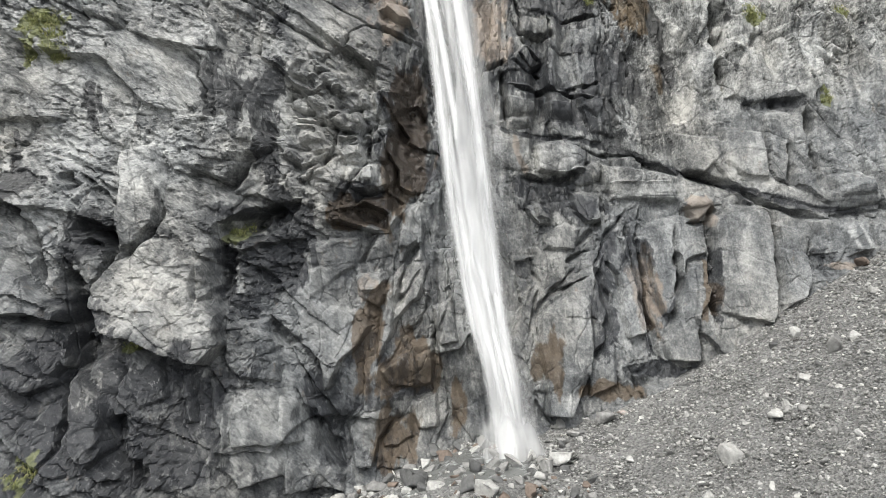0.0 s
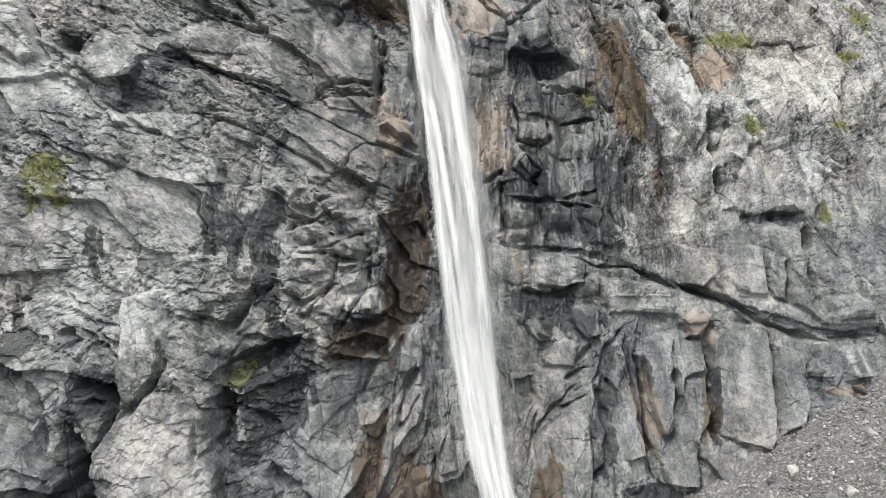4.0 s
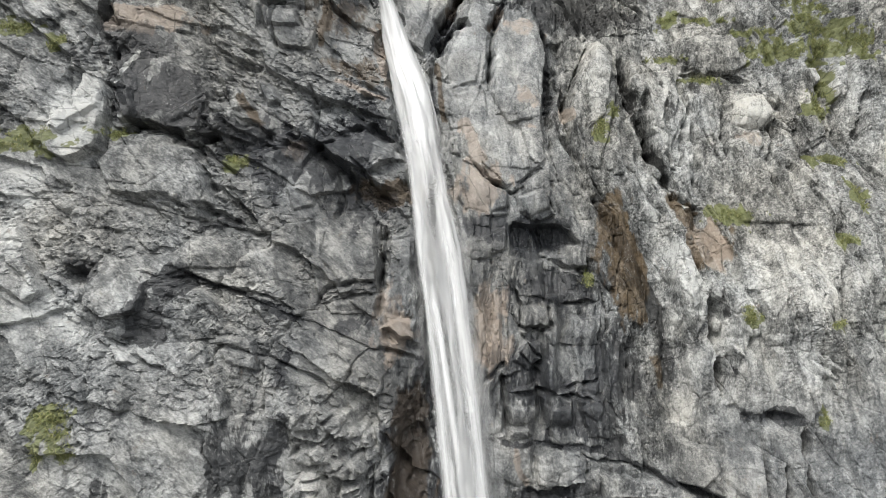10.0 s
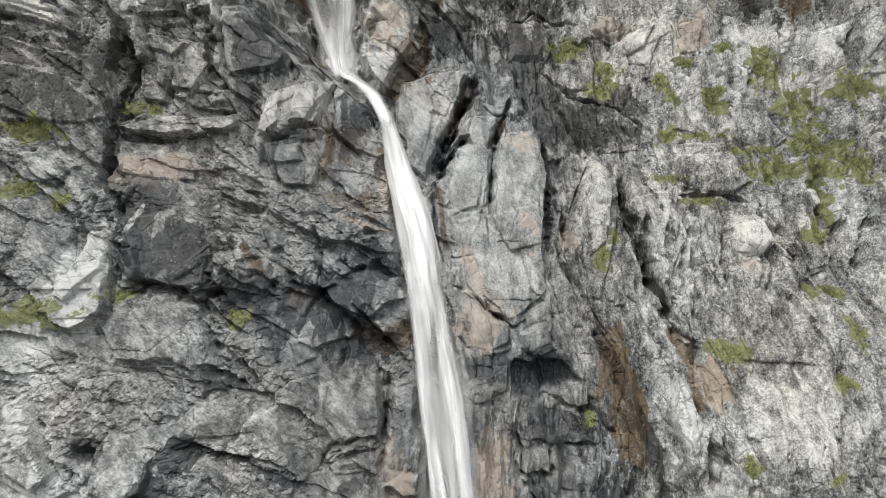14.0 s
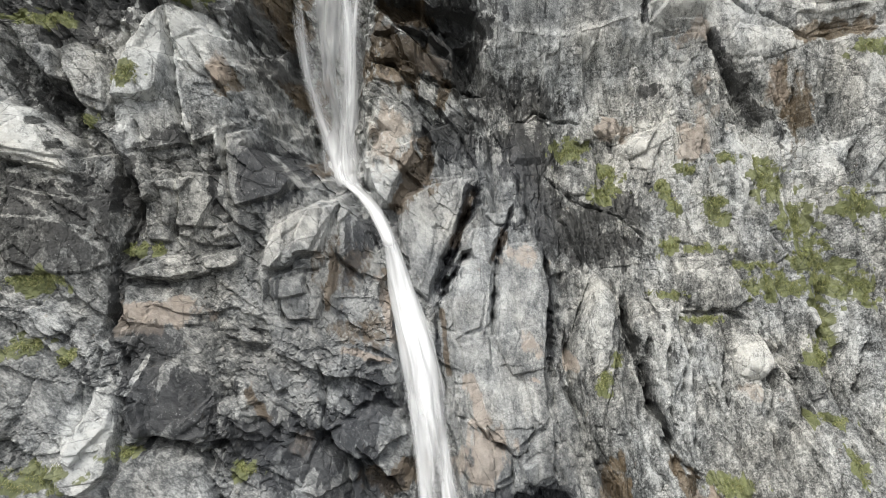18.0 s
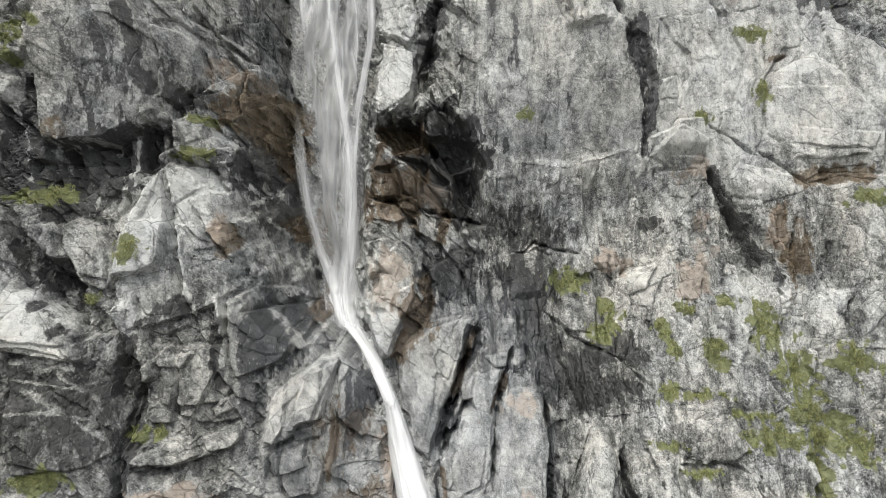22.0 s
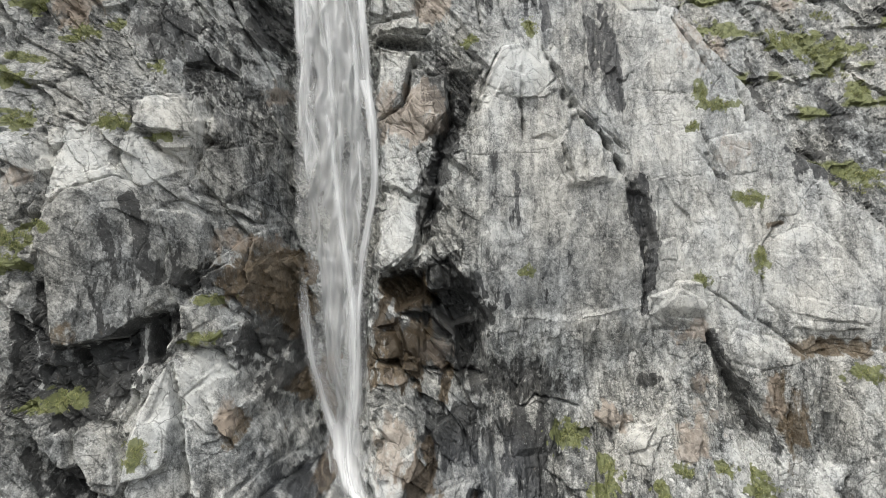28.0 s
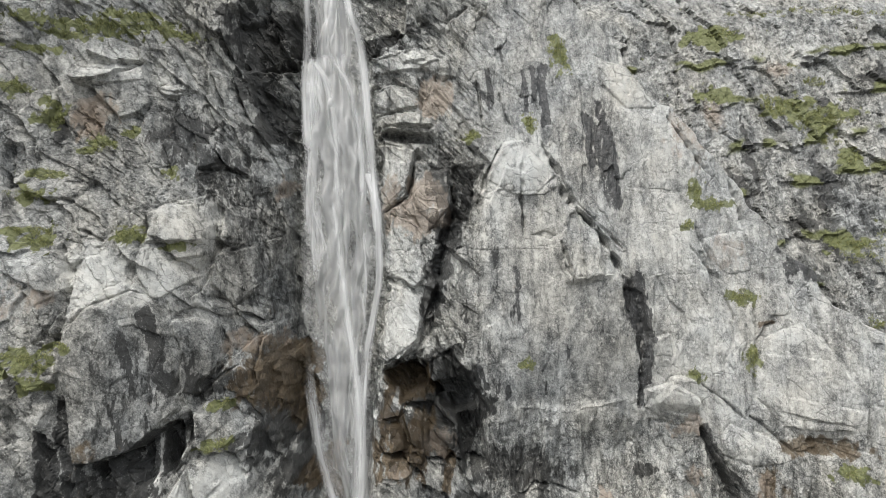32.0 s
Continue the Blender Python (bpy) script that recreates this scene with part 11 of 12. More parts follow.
ribbon("lower_veil", [(x + 0.05, y - 0.25, z, w * 1.4, 0.0) for x, y, z, w, _ in LOWER[3:]], VEIL, waterfall, 0.0, 2, 48, fade_in=6)
# two white bands with a thin grey middle, and crossing strands
for k, (side, wide, first, last, more) in enumerate(((-0.55, 0.42, 3, 11, 0.12), (0.5, 0.42, 4, 12, 0.2), (0.55, 0.22, 6, 12, 0.3), (-0.62, 0.2, 4, 9, 0.25))):
    ribbon("strand", [(x + side * w, y - 0.35 - 0.05 * k, z, wide * w, more) for x, y, z, w, _ in LOWER[first:last]], THIN, waterfall, -0.12, 11 + k, 18, fade_in=5, fade_out=4, rim=1.5)
for k, (first, last, start, end) in enumerate(((6, 11, -0.4, 0.35), (7, 12, -0.5, 0.1), (5, 9, 0.2, 0.6), (8, 12, 0.0, 0.5))):
    run = LOWER[first:last]
    ribbon("strand", [(x + (start + (end - start) * i / (len(run) - 1)) * w, y - 0.5, z, 0.15 * w, 0.2) for i, (x, y, z, w, _) in enumerate(run)], THIN, waterfall, 0.05, 31 + k, 10, fade_in=2, fade_out=3)
ribbon("chute", [(-9.9, 54.9, 52.6, 0.9), (-9.0, 53.0, 50.9, 1.05), (-8.1, 51.3, 50.0, 0.9), (-6.3, 48.3, 48.3, 0.75), (-5.1, 46.0, 46.7, 0.65), (-4.4, 45.3, 45.2, 0.65), (-4.1, 45.0, 44.0, 0.7)], WHITE, waterfall, 0.3, 5, 24, 0.5, fade_in=1.0, fade_out=1.5)
ribbon("left_sheet", [(-13.9, 60.0, 98.0, 1.1, 0.05), (-13.9, 59.4, 94.0, 1.3, 0.2), (-13.6, 59.0, 88.0, 1.4, 0.0), (-13.6, 58.4, 83.5, 1.5, 0.12), (-13.2, 57.9, 78.0, 1.4, 0.0), (-12.4, 57.2, 71.0, 1.1, -0.2)], THIN, waterfall, -0.05, 16, 40, 0.2, fade_in=1.2, fade_out=9)
MIDDLE_COURSE = [(-12.18, 58.66, 85.71, 0.26, 0.1), (-11.59, 58.37, 82.42, 0.26, 0.1), (-10.99, 57.97, 78.61, 0.26, 0.1), (-10.54, 57.5, 74.83, 0.26, 0.1), (-10.06, 57.09, 71.63, 0.26, 0.1), (-9.36, 56.6, 67.96, 0.26, 0.1), (-8.78, 56.11, 64.35, 0.26, 0.1), (-8.71, 55.63, 60.8, 0.26, 0.1), (-8.75, 55.25, 57.3, 0.26, 0.1), (-9.09, 54.82, 53.35, 0.26, 0.1)]
ribbon("middle_strand", [(x, y - 0.45, z, 2.1 * w, th - 0.08) for x, y, z, w, th in MIDDLE_COURSE], THIN, waterfall, 0.0, 40, 12, 0.4, fade_in=5, fade_out=4)
ribbon("middle_strand", [(x, y - 0.2, z, 4.2 * w, -0.1) for x, y, z, w, _ in MIDDLE_COURSE], MIST, waterfall, -0.1, 60, 20, 0.2, fade_in=5, fade_out=16)
RIGHT_COURSE = [(-8.19, 58.66, 85.71, 0.3, 0.12), (-7.36, 58.37, 82.42, 0.3, 0.12), (-7.05, 57.97, 78.61, 0.3, 0.12), (-7.1, 57.5, 74.83, 0.3, 0.12), (-7.57, 57.09, 71.63, 0.3, 0.12), (-8.13, 56.6, 67.96, 0.3, 0.12), (-8.37, 56.11, 64.35, 0.3, 0.12), (-8.4, 55.63, 60.8, 0.3, 0.12), (-8.44, 55.14, 56.31, 0.3, 0.12), (-8.77, 54.71, 52.38, 0.3, 0.12)]
ribbon("right_strand", [(x, y - 0.45, z, 2.1 * w, th - 0.08) for x, y, z, w, th in RIGHT_COURSE], THIN, waterfall, 0.0, 41, 12, 0.4, fade_out=3)
ribbon("right_strand", [(x, y - 0.2, z, 4.2 * w, -0.1) for x, y, z, w, _ in RIGHT_COURSE], MIST, waterfall, -0.1, 61, 20, 0.2, fade_out=16)
ribbon("thin_strand", [(x, y - 0.45, z, 2.1 * w, th - 0.08) for x, y, z, w, th in [(-8.78, 58.37, 82.42, 0.16, 0.05), (-8.52, 57.97, 78.61, 0.16, 0.05), (-8.36, 57.56, 75.36, 0.16, 0.05), (-8.42, 57.23, 72.69, 0.16, 0.05), (-8.57, 56.82, 69.53, 0.16, 0.05)]], THIN, waterfall, 0.0, 42, 12, 0.4, fade_in=3, fade_out=4)
LEFT_COURSE = [(-14.63, 57.16, 72.16, 0.36, 0.1), (-13.83, 56.6, 67.96, 0.36, 0.1), (-12.9, 55.9, 62.82, 0.36, 0.1), (-12.21, 55.47, 59.29, 0.36, 0.1), (-11.13, 55.09, 55.81, 0.36, 0.1), (-10.18, 54.82, 53.35, 0.36, 0.1), (-9.36, 54.65, 51.65, 0.36, 0.1)]
ribbon("left_strand", [(x, y - 0.45, z, 2.1 * w, th - 0.08) for x, y, z, w, th in LEFT_COURSE], THIN, waterfall, 0.0, 43, 12, 0.4, fade_in=9, fade_out=0.5)
ribbon("left_strand", [(x, y - 0.2, z, 4.2 * w, -0.1) for x, y, z, w, _ in LEFT_COURSE], MIST, waterfall, -0.1, 63, 20, 0.2, fade_in=9, fade_out=0.5)
ribbon("left_strand", [(x, y - 0.45, z, 2.1 * w, th - 0.08) for x, y, z, w, th in [(-14.57, 60.53, 105.87, 0.34, 0.05), (-14.4, 59.98, 101.1, 0.34, 0.05), (-14.32, 59.6, 97.58, 0.34, 0.05), (-14.46, 59.49, 96.14, 0.34, 0.05), (-14.47, 59.27, 93.0, 0.34, 0.05), (-14.29, 58.96, 89.03, 0.34, 0.05), (-14.05, 58.61, 85.09, 0.34, 0.05)]], THIN, waterfall, 0.0, 44, 12, 0.4, fade_out=5)
UPPER_RIGHT_COURSE = [(-10.91, 60.53, 105.87, 0.3, 0.12), (-10.16, 60.05, 101.69, 0.3, 0.12), (-9.44, 59.77, 99.33, 0.3, 0.12), (-8.96, 59.56, 97.01, 0.3, 0.12), (-8.54, 59.31, 93.57, 0.3, 0.12), (-8.1, 58.96, 89.03, 0.3, 0.12), (-7.67, 58.56, 84.53, 0.3, 0.12), (-7.24, 58.16, 80.09, 0.3, 0.12)]
ribbon("right_strand", [(x, y - 0.45, z, 2.1 * w, th - 0.08) for x, y, z, w, th in UPPER_RIGHT_COURSE], THIN, waterfall, 0.0, 45, 12, 0.4)
ribbon("right_strand", [(x, y - 0.2, z, 4.2 * w, -0.1) for x, y, z, w, _ in UPPER_RIGHT_COURSE], MIST, waterfall, -0.1, 65, 20, 0.2)
ribbon("middle_strand", [(x, y - 0.45, z, 2.1 * w, th - 0.08) for x, y, z, w, th in [(-13.8, 59.56, 97.12, 0.26, 0.08), (-12.54, 59.41, 95.0, 0.26, 0.08), (-11.71, 59.18, 91.86, 0.26, 0.08), (-11.39, 58.91, 88.46, 0.26, 0.08), (-11.05, 58.56, 84.53, 0.26, 0.08), (-10.43, 58.16, 80.09, 0.26, 0.08)]], THIN, waterfall, 0.0, 46, 12, 0.4, fade_in=0.6, fade_out=4)
ribbon("thin_strand", [(x, y - 0.45, z, 2.1 * w, th - 0.08) for x, y, z, w, th in [(-11.89, 59.56, 97.12, 0.2, 0.05), (-10.4, 59.39, 94.71, 0.2, 0.05), (-9.58, 59.18, 91.86, 0.2, 0.05), (-8.99, 58.91, 88.46, 0.2, 0.05), (-8.78, 58.56, 84.53, 0.2, 0.05), (-8.79, 58.21, 80.64, 0.2, 0.05)]], THIN, waterfall, 0.0, 47, 12, 0.4, fade_in=0.6, fade_out=5)
ribbon("thin_strand", [(x, y - 0.45, z, 2.1 * w, th - 0.08) for x, y, z, w, th in [(-14.05, 58.61, 85.09, 0.22, 0.05), (-13.33, 58.31, 81.74, 0.22, 0.05), (-12.16, 57.95, 78.43, 0.22, 0.05), (-11.62, 57.4, 74.09, 0.22, 0.05)]], THIN, waterfall, 0.0, 48, 12, 0.4, fade_in=3, fade_out=5)
ribbon("upper_flow", [(-12.2, 60.9, 105.5, 2.2, 0.2), (-12.0, 60.0, 98.0, 2.3, 0.2), (-11.9, 59.6, 95.0, 2.6, 0.0)], VEIL, waterfall, 0.1, 18, 50, 0.12, fade_out=3)
ribbon("upper_veil", [(-12.0, 60.0, 98.3, 3.2, 0.2), (-11.15, 59.0, 90.0, 4.1, 0.25), (-10.88, 58.6, 85.0, 4.5, 0.2), (-10.75, 58.1, 80.5, 4.6, 0.1), (-10.72, 57.5, 75.0, 4.4, 0.05), (-10.66, 56.96, 70.7, 3.7, 0.05), (-10.46, 56.3, 65.5, 3.2, 0.05), (-10.18, 55.6, 60.4, 2.6, 0.05), (-9.25, 55.1, 55.4, 1.7, 0.1), (-8.95, 54.8, 51.2, 1.5, 0.2)], MIST, waterfall, -0.02, 9, 60, 0.12, fade_in=1.2, rim=3.2)
ribbon("middle_column", [(-9.0, 56.6, 69.1, 1.3, -0.1), (-8.81, 55.9, 64.5, 1.35, 0.05), (-8.72, 55.3, 59.4, 1.35, 0.1), (-8.64, 54.75, 54.5, 1.4, 0.25), (-8.9, 54.4, 51.4, 1.6, 0.35)], MIST, waterfall, 0.1, 21, 30, 0.3, fade_in=5)
ribbon("splash", [(2.9, 28.8, 2.6, 1.0, -0.15), (3.1, 28.4, 1.0, 1.5, 0.0), (3.2, 28.0, 0.05, 2.0, 0.0)], VEIL, waterfall, 0.25, 10, 40, 0.5, fade_in=1.5)
ribbon("spray", [(-9.5, 54.4, 57.5, 1.2, -0.15), (-9.2, 54.0, 53.5, 2.0, 0.1), (-8.7, 52.6, 50.8, 2.3, 0.1), (-7.6, 50.0, 48.6, 1.5, -0.1)], VEIL, waterfall, 0.05, 14, 40, 0.5, fade_in=3.5, fade_out=2.5)


# ---- ground, scree ----
def ground_height(x, y):
    h = 0.68 * 2.2 * np.log1p(np.exp(np.clip((x - 8.3) / 2.2, -30, 30)))
    h = np.minimum(h, 26 + 0 * x)
    return h + 0.3 * np.minimum(x - 1, 0) * np.exp(np.minimum(x, 0) / 20) - 0.05 * np.maximum(24 - y, 0) * np.exp(-np.maximum(24 - y, 0) / 60)


def ground_material():
    m, n, l, b = material("scree_gravel", 0.95)
    plain = stretched(n, l, 1, 1, 1)
    big, fine = noise_node(n, l, plain, 0.5, 5), noise_node(n, l, plain, 7.0, 6, 0.8)
    v = n.new("ShaderNodeTexVoronoi")
    v.inputs["Scale"].default_value = 13.0
    l.new(plain, v.inputs["Vector"])
    t = sum_node(n, l, sum_node(n, l, big, fine), sum_node(n, l, v.outputs["Color"], 1.1, "MULTIPLY"))
    col = mix_node(n, l, curve_node(n, l, t, 0.9, 2.1), (0.05, 0.051, 0.050), (0.34, 0.342, 0.33))
    l.new(col, b.inputs["Base Color"])
    l.new(bump_node(n, l, v.outputs["Distance"], 0.9, 0.14, bump_node(n, l, fine, 0.6, 0.1)), b.inputs["Normal"])
    return m


GRAVEL = ground_material()
gu = np.linspace(-1, 1, 360)
sx = 8 + 34 * gu + 14000 * np.sign(gu) * np.maximum(np.abs(gu) - 0.75, 0) ** 2
sy = 24 + 22 * gu + 18000 * np.sign(gu) * np.maximum(np.abs(gu) - 0.75, 0) ** 2
GX, GY = np.meshgrid(sx, sy)
GZ = ground_height(GX, GY) + 0.10 * fbm(GX / 1.5, GY / 1.5, 500, 4) * ramp(np.abs(GX - 8), 45, 25)
ground = new("ground", rock_mesh("ground", np.stack([GX, GY, GZ], -1).reshape(-1, 3).astype(np.float32), grid_quads(360, 360).reshape(-1, 4), None, GRAVEL))
tagged(ground, "grey gravel scree slope at the foot of the cliff", "ground", kind="structure")


# ---- the farther wall and the flanks ----
fx, fz = np.meshgrid(np.linspace(8, 118, 400), np.linspace(36, 160, 440))
qx, qz = fx + 0.9 * fbm(fx / 6, fz / 6, 511, 4), fz + 0.9 * fbm(fx / 6, fz / 6, 521, 4)
far_relief, far_moss = 0, 0
for scale, amp in ((5.0, 1.0), (2.0, 0.30), (0.8, 0.10)):
    h, joint = facets(*turned(qx, qz, 66, 2.6 * scale, 0.8 * scale), 530 + int(scale), 1.5)
    far_relief = far_relief + amp * h - 0.2 * amp * np.exp(-joint / 0.04)
# steps across the far wall, where grass holds
for zc in (74.0, 80.0, 87.5, 93.0, 99.5, 106.0):
    s = fz - zc - 0.12 * (fx - 48) - 1.4 * fbm(fx / 7, fz / 20, 541, 3)
    k = ramp(fbm(fx / 8 + zc, fz / 8, 546, 3), -0.5, 0.4)
    far_relief = far_relief + k * np.where(s > 0, 0.35 * np.exp(-s / 3), -0.28 * np.exp(s / 1.2))
    far_moss = far_moss + k * np.exp(-((s - 0.4) / 0.9) ** 2)
fy = 77 + 0.42 * (fz - 79) + 0.5 * np.maximum(fz - 112, 0) - far_relief + 0.25 * fbm(fx / 1.2, fz / 1.2, 551, 4)
far_tone = np.clip(0.52 + 0.15 * fbm(fx / 4, fz / 5, 561, 4) - 0.4 * blob(fx, fz, 52, 82, 9, 7) * ramp(fbm(fx / 2.5, fz / 2.5, 566, 3), -0.2, 0.3), 0, 1)
nil = np.zeros_like(far_tone)
far_moss = np.clip(far_moss, 0, 1) * ramp(fbm(fx / 5, fz / 3, 571, 3), -0.35, 0.3)
torn = fbm(fx / 1.6, fz / 1.6, 575, 4)
for cx, cz, rx, rz in ((37.8, 100.0, 3.6, 1.6), (47.7, 98.2, 4.2, 2.2), (51.0, 95.2, 2.6, 2.4), (38.0, 109.5, 4.5, 2.2), (54.5, 90.7, 2.4, 1.4), (54.0, 97.5, 4.0, 1.3), (50.5, 79.2, 3.5, 1.2)):
    far_moss = np.maximum(far_moss, ramp(blob(fx, fz, cx, cz, rx, rz) + 0.5 * torn, 0.35, 0.7))
far_wet = nil
for cx, cz, rx, rz in ((49.7, 87.0, 2.2, 3.6), (38.3, 86.5, 2.2, 2.4), (61.0, 102.7, 2.6, 2.0), (45.3, 81.6, 3.0, 0.9), (40.5, 93.0, 0.7, 4.5), (52.0, 98.5, 1.2, 1.8)):
    far_wet = np.maximum(far_wet, 0.9 * ramp(blob(fx, fz, cx, cz, rx, rz) + 0.6 * torn, 0.35, 0.75))
far_pink = np.maximum(blob(fx, fz, 36.5, 97.0, 1.6, 2.6), blob(fx, fz, 47.0, 104.0, 2.2, 1.3)) * 0.7
far_tone = np.clip(far_tone + 0.22 * blob(fx, fz, 48, 107, 8, 2.5) + 0.18 * blob(fx, fz, 55, 93.5, 4, 2.5) + 0.10 * torn, 0, 1)
far_cliff = new("far_cliff", rock_mesh("far_cliff", np.stack([fx, fy, fz], -1).reshape(-1, 3).astype(np.float32), grid_quads(*fx.shape).reshape(-1, 4), np.stack([far_tone, nil, far_pink, far_wet, far_moss, nil, nil], -1).reshape(-1, 7), ROCK))
tagged(far_cliff, "grey stepped cliff with grassy ledges behind the ridge", "cliff", kind="structure")


def far_at(x, z):
    r, c = int(np.clip(np.searchsorted(fz[:, 0], z), 0, 439)), int(np.clip(np.searchsorted(fx[0], x), 0, 399))
    return float(fy[r, c])


for name, sign in (("left", -1), ("right", 1)):
    t, zz = np.meshgrid(np.linspace(0, 1, 90) ** 1.6, np.linspace(-4, 112 if sign < 0 else 64, 120))
    edge_y = np.interp(zz, heights, gy[:, 0 if sign < 0 else -1])
    bx = sign * (half_width(zz) - 0.3 + 150 * t)
    by = edge_y + 0.3 - sign * 0.0 + (20 * t if sign > 0 else -12 * t) + 4 * t * fbm(bx / 12, zz / 12, 580 + sign, 5) + 0.6 * ramp(t, 0, 0.05) * fbm(bx / 2, zz / 2, 590, 4)
    q = grid_quads(*zz.shape).reshape(-1, 4)
    flank = new("cliff_flank", rock_mesh("cliff_flank", np.stack([bx, by, zz], -1).reshape(-1, 3).astype(np.float32), q if sign > 0 else q[:, ::-1], np.repeat(np.array([[0.4, 0, 0, 0, 0, 0, 0]]), zz.size, 0), ROCK))
    tagged(flank, "grey rock wall that runs on beside the fall", "cliff", kind="structure")

# above the edge the mountain goes on as a grassy slope
ux, ud = np.meshgrid(np.linspace(-190, 190, 200), np.linspace(0, 1, 70) ** 2)
uy = np.interp(ux, gx[-1], gy[-1]) + np.clip(np.abs(ux) - 40, 0, 150) * np.where(ux > 0, 0.13, -0.08) + 160 * ud
uz = 111.8 + 75 * ud + 5 * ramp(ud, 0, 0.1) * fbm(ux / 18, uy / 18, 601, 5)
ut = np.zeros_like(ux)
upper = np.stack([0.5 + ut, ut, ut, ut, ramp(fbm(ux / 12, uy / 12, 606, 3), -0.4, 0.2), ut, ut], -1).reshape(-1, 7)
upper_slope = new("upper_slope", rock_mesh("upper_slope", np.stack([ux, uy, uz], -1).reshape(-1, 3).astype(np.float32), grid_quads(*ux.shape).reshape(-1, 4), upper, ROCK))
tagged(upper_slope, "grassy rock slope above the edge of the cliff", "slope", kind="structure")


# ---- stones ----
def stone_material():
    m, n, l, b = material("loose_stone", 0.85)
    at = n.new("ShaderNodeAttribute")
    at.attribute_name = "tint"
    plain = stretched(n, l, 1, 1, 1)
    f, g = noise_node(n, l, plain, 6.0, 7, 0.75), noise_node(n, l, plain, 1.6, 4)
    k = sum_node(n, l, curve_node(n, l, f, 0.25, 0.75, 0.65, 1.3), curve_node(n, l, g, 0.3, 0.7, 0.8, 1.2), "MULTIPLY")
    v = n.new("ShaderNodeVectorMath")
    v.operation = "SCALE"
    l.new(at.outputs["Color"], v.inputs[0])
    l.new(k, v.inputs["Scale"])
    l.new(v.outputs[0], b.inputs["Base Color"])
    l.new(bump_node(n, l, f, 0.6, 0.08), b.inputs["Normal"])
    return m


STONE = stone_material()
TINTS = {"wet": (0.11, 0.112, 0.11), "grey": (0.25, 0.25, 0.24), "pale": (0.42, 0.42, 0.40), "white": (0.50, 0.50, 0.485), "rust": (0.17, 0.135, 0.11), "pink": (0.30, 0.265, 0.24)}
ball = {}
for level in (1, 2, 3):
    bm = bmesh.new()
    bmesh.ops.create_icosphere(bm, subdivisions=level, radius=1.0)
    bm.verts.ensure_lookup_table()
    ball[level] = (np.array([v.co[:] for v in bm.verts]), np.array([[v.index for v in f.verts] for f in bm.faces]))
    bm.free()


def stone_shape(rng, level, size, flat=0.7):
    """A broken stone: a ball cut by random planes, stretched and turned."""
    v = ball[level][0].copy()
    for _ in range(11):
        d = rng.normal(size=3)
        d /= np.linalg.norm(d)
        k = rng.uniform(0.28, 0.62)
        s = v @ d
        v -= np.outer(np.maximum(s - k, 0), d)
    v += (0.012 if level > 1 else 0.05) * rng.normal(size=v.shape)
    v *= np.array([1.0, rng.uniform(0.65, 1.0), flat * rng.uniform(0.75, 1.15)]) * size * 0.86
    a = rng.uniform(0, 6.28)
    tip = rng.uniform(-0.3, 0.3)
    v[:, 2] += tip * v[:, 0] * 0.6
    return np.stack([v[:, 0] * math.cos(a) - v[:, 1] * math.sin(a), v[:, 0] * math.sin(a) + v[:, 1] * math.cos(a), v[:, 2]], 1)


def stone_mesh(name, co, faces, tints):
    me = bpy.data.meshes.new(name)
    me.vertices.add(len(co))
    me.vertices.foreach_set("co", co.astype(np.float32).ravel())
    me.loops.add(faces.size)
    me.loops.foreach_set("vertex_index", faces.astype(np.int32).ravel())
    me.polygons.add(len(faces))
    me.polygons.foreach_set("loop_start", np.arange(0, faces.size, 3, dtype=np.int32))
    me.update(calc_edges=True)
    me.attributes.new("tint", "FLOAT_COLOR", "POINT").data.foreach_set("color", np.concatenate([tints, np.ones((len(co), 1))], 1).astype(np.float32).ravel())
    me.materials.append(STONE)
    return me


rng = np.random.default_rng(5)
STONE_LABELS = {"wet": "dark wet boulder at the foot of the fall", "grey": "grey broken boulder lying on the gravel", "pale": "pale grey broken stone lying on the gravel", "white": "small white stone lying on the gravel", "rust": "rust-brown stained boulder by the plunge pool", "pink": "pinkish weathered stone lying on the gravel"}


def boulder(x, y, size, tint):
    level = 3 if size > 0.36 else 2
    v = stone_shape(rng, level, size, 0.8)
    t = np.array(TINTS[tint]) * rng.uniform(0.85, 1.15)
    ob = new("boulder", stone_mesh("boulder", v, ball[level][1], np.repeat(t[None], len(v), 0)))
    ob.location = (x, y, float(ground_height(np.array(x), np.array(y))) + 0.22 * size)
    return tagged(ob, STONE_LABELS[tint], "boulder", group="boulders at the foot of the cliff")


boulder(3.69, 29.30, 0.99, 'wet')
boulder(4.79, 26.40, 1.18, 'pale')
boulder(4.30, 25.90, 0.69, 'grey')
boulder(0.13, 28.55, 0.92, 'rust')
boulder(-1.58, 31.10, 0.50, 'grey')
boulder(-0.56, 29.70, 0.95, 'wet')
boulder(-1.80, 29.25, 1.20, 'pale')
boulder(-0.79, 28.50, 0.56, 'pale')
boulder(-1.18, 26.35, 1.41, 'wet')
boulder(1.43, 28.50, 0.61, 'pale')
boulder(2.23, 27.75, 0.62, 'grey')
boulder(2.97, 26.85, 0.67, 'pale')
boulder(0.70, 26.10, 0.61, 'grey')
boulder(1.31, 26.20, 0.89, 'wet')
boulder(1.46, 24.00, 0.99, 'pale')
boulder(0.19, 26.65, 0.38, 'grey')
boulder(-4.29, 28.40, 0.61, 'pink')
boulder(-2.73, 27.05, 0.72, 'grey')
boulder(-1.39, 25.85, 0.42, 'pale')
boulder(-4.29, 27.00, 0.53, 'pale')
boulder(5.67, 31.30, 0.56, 'grey')
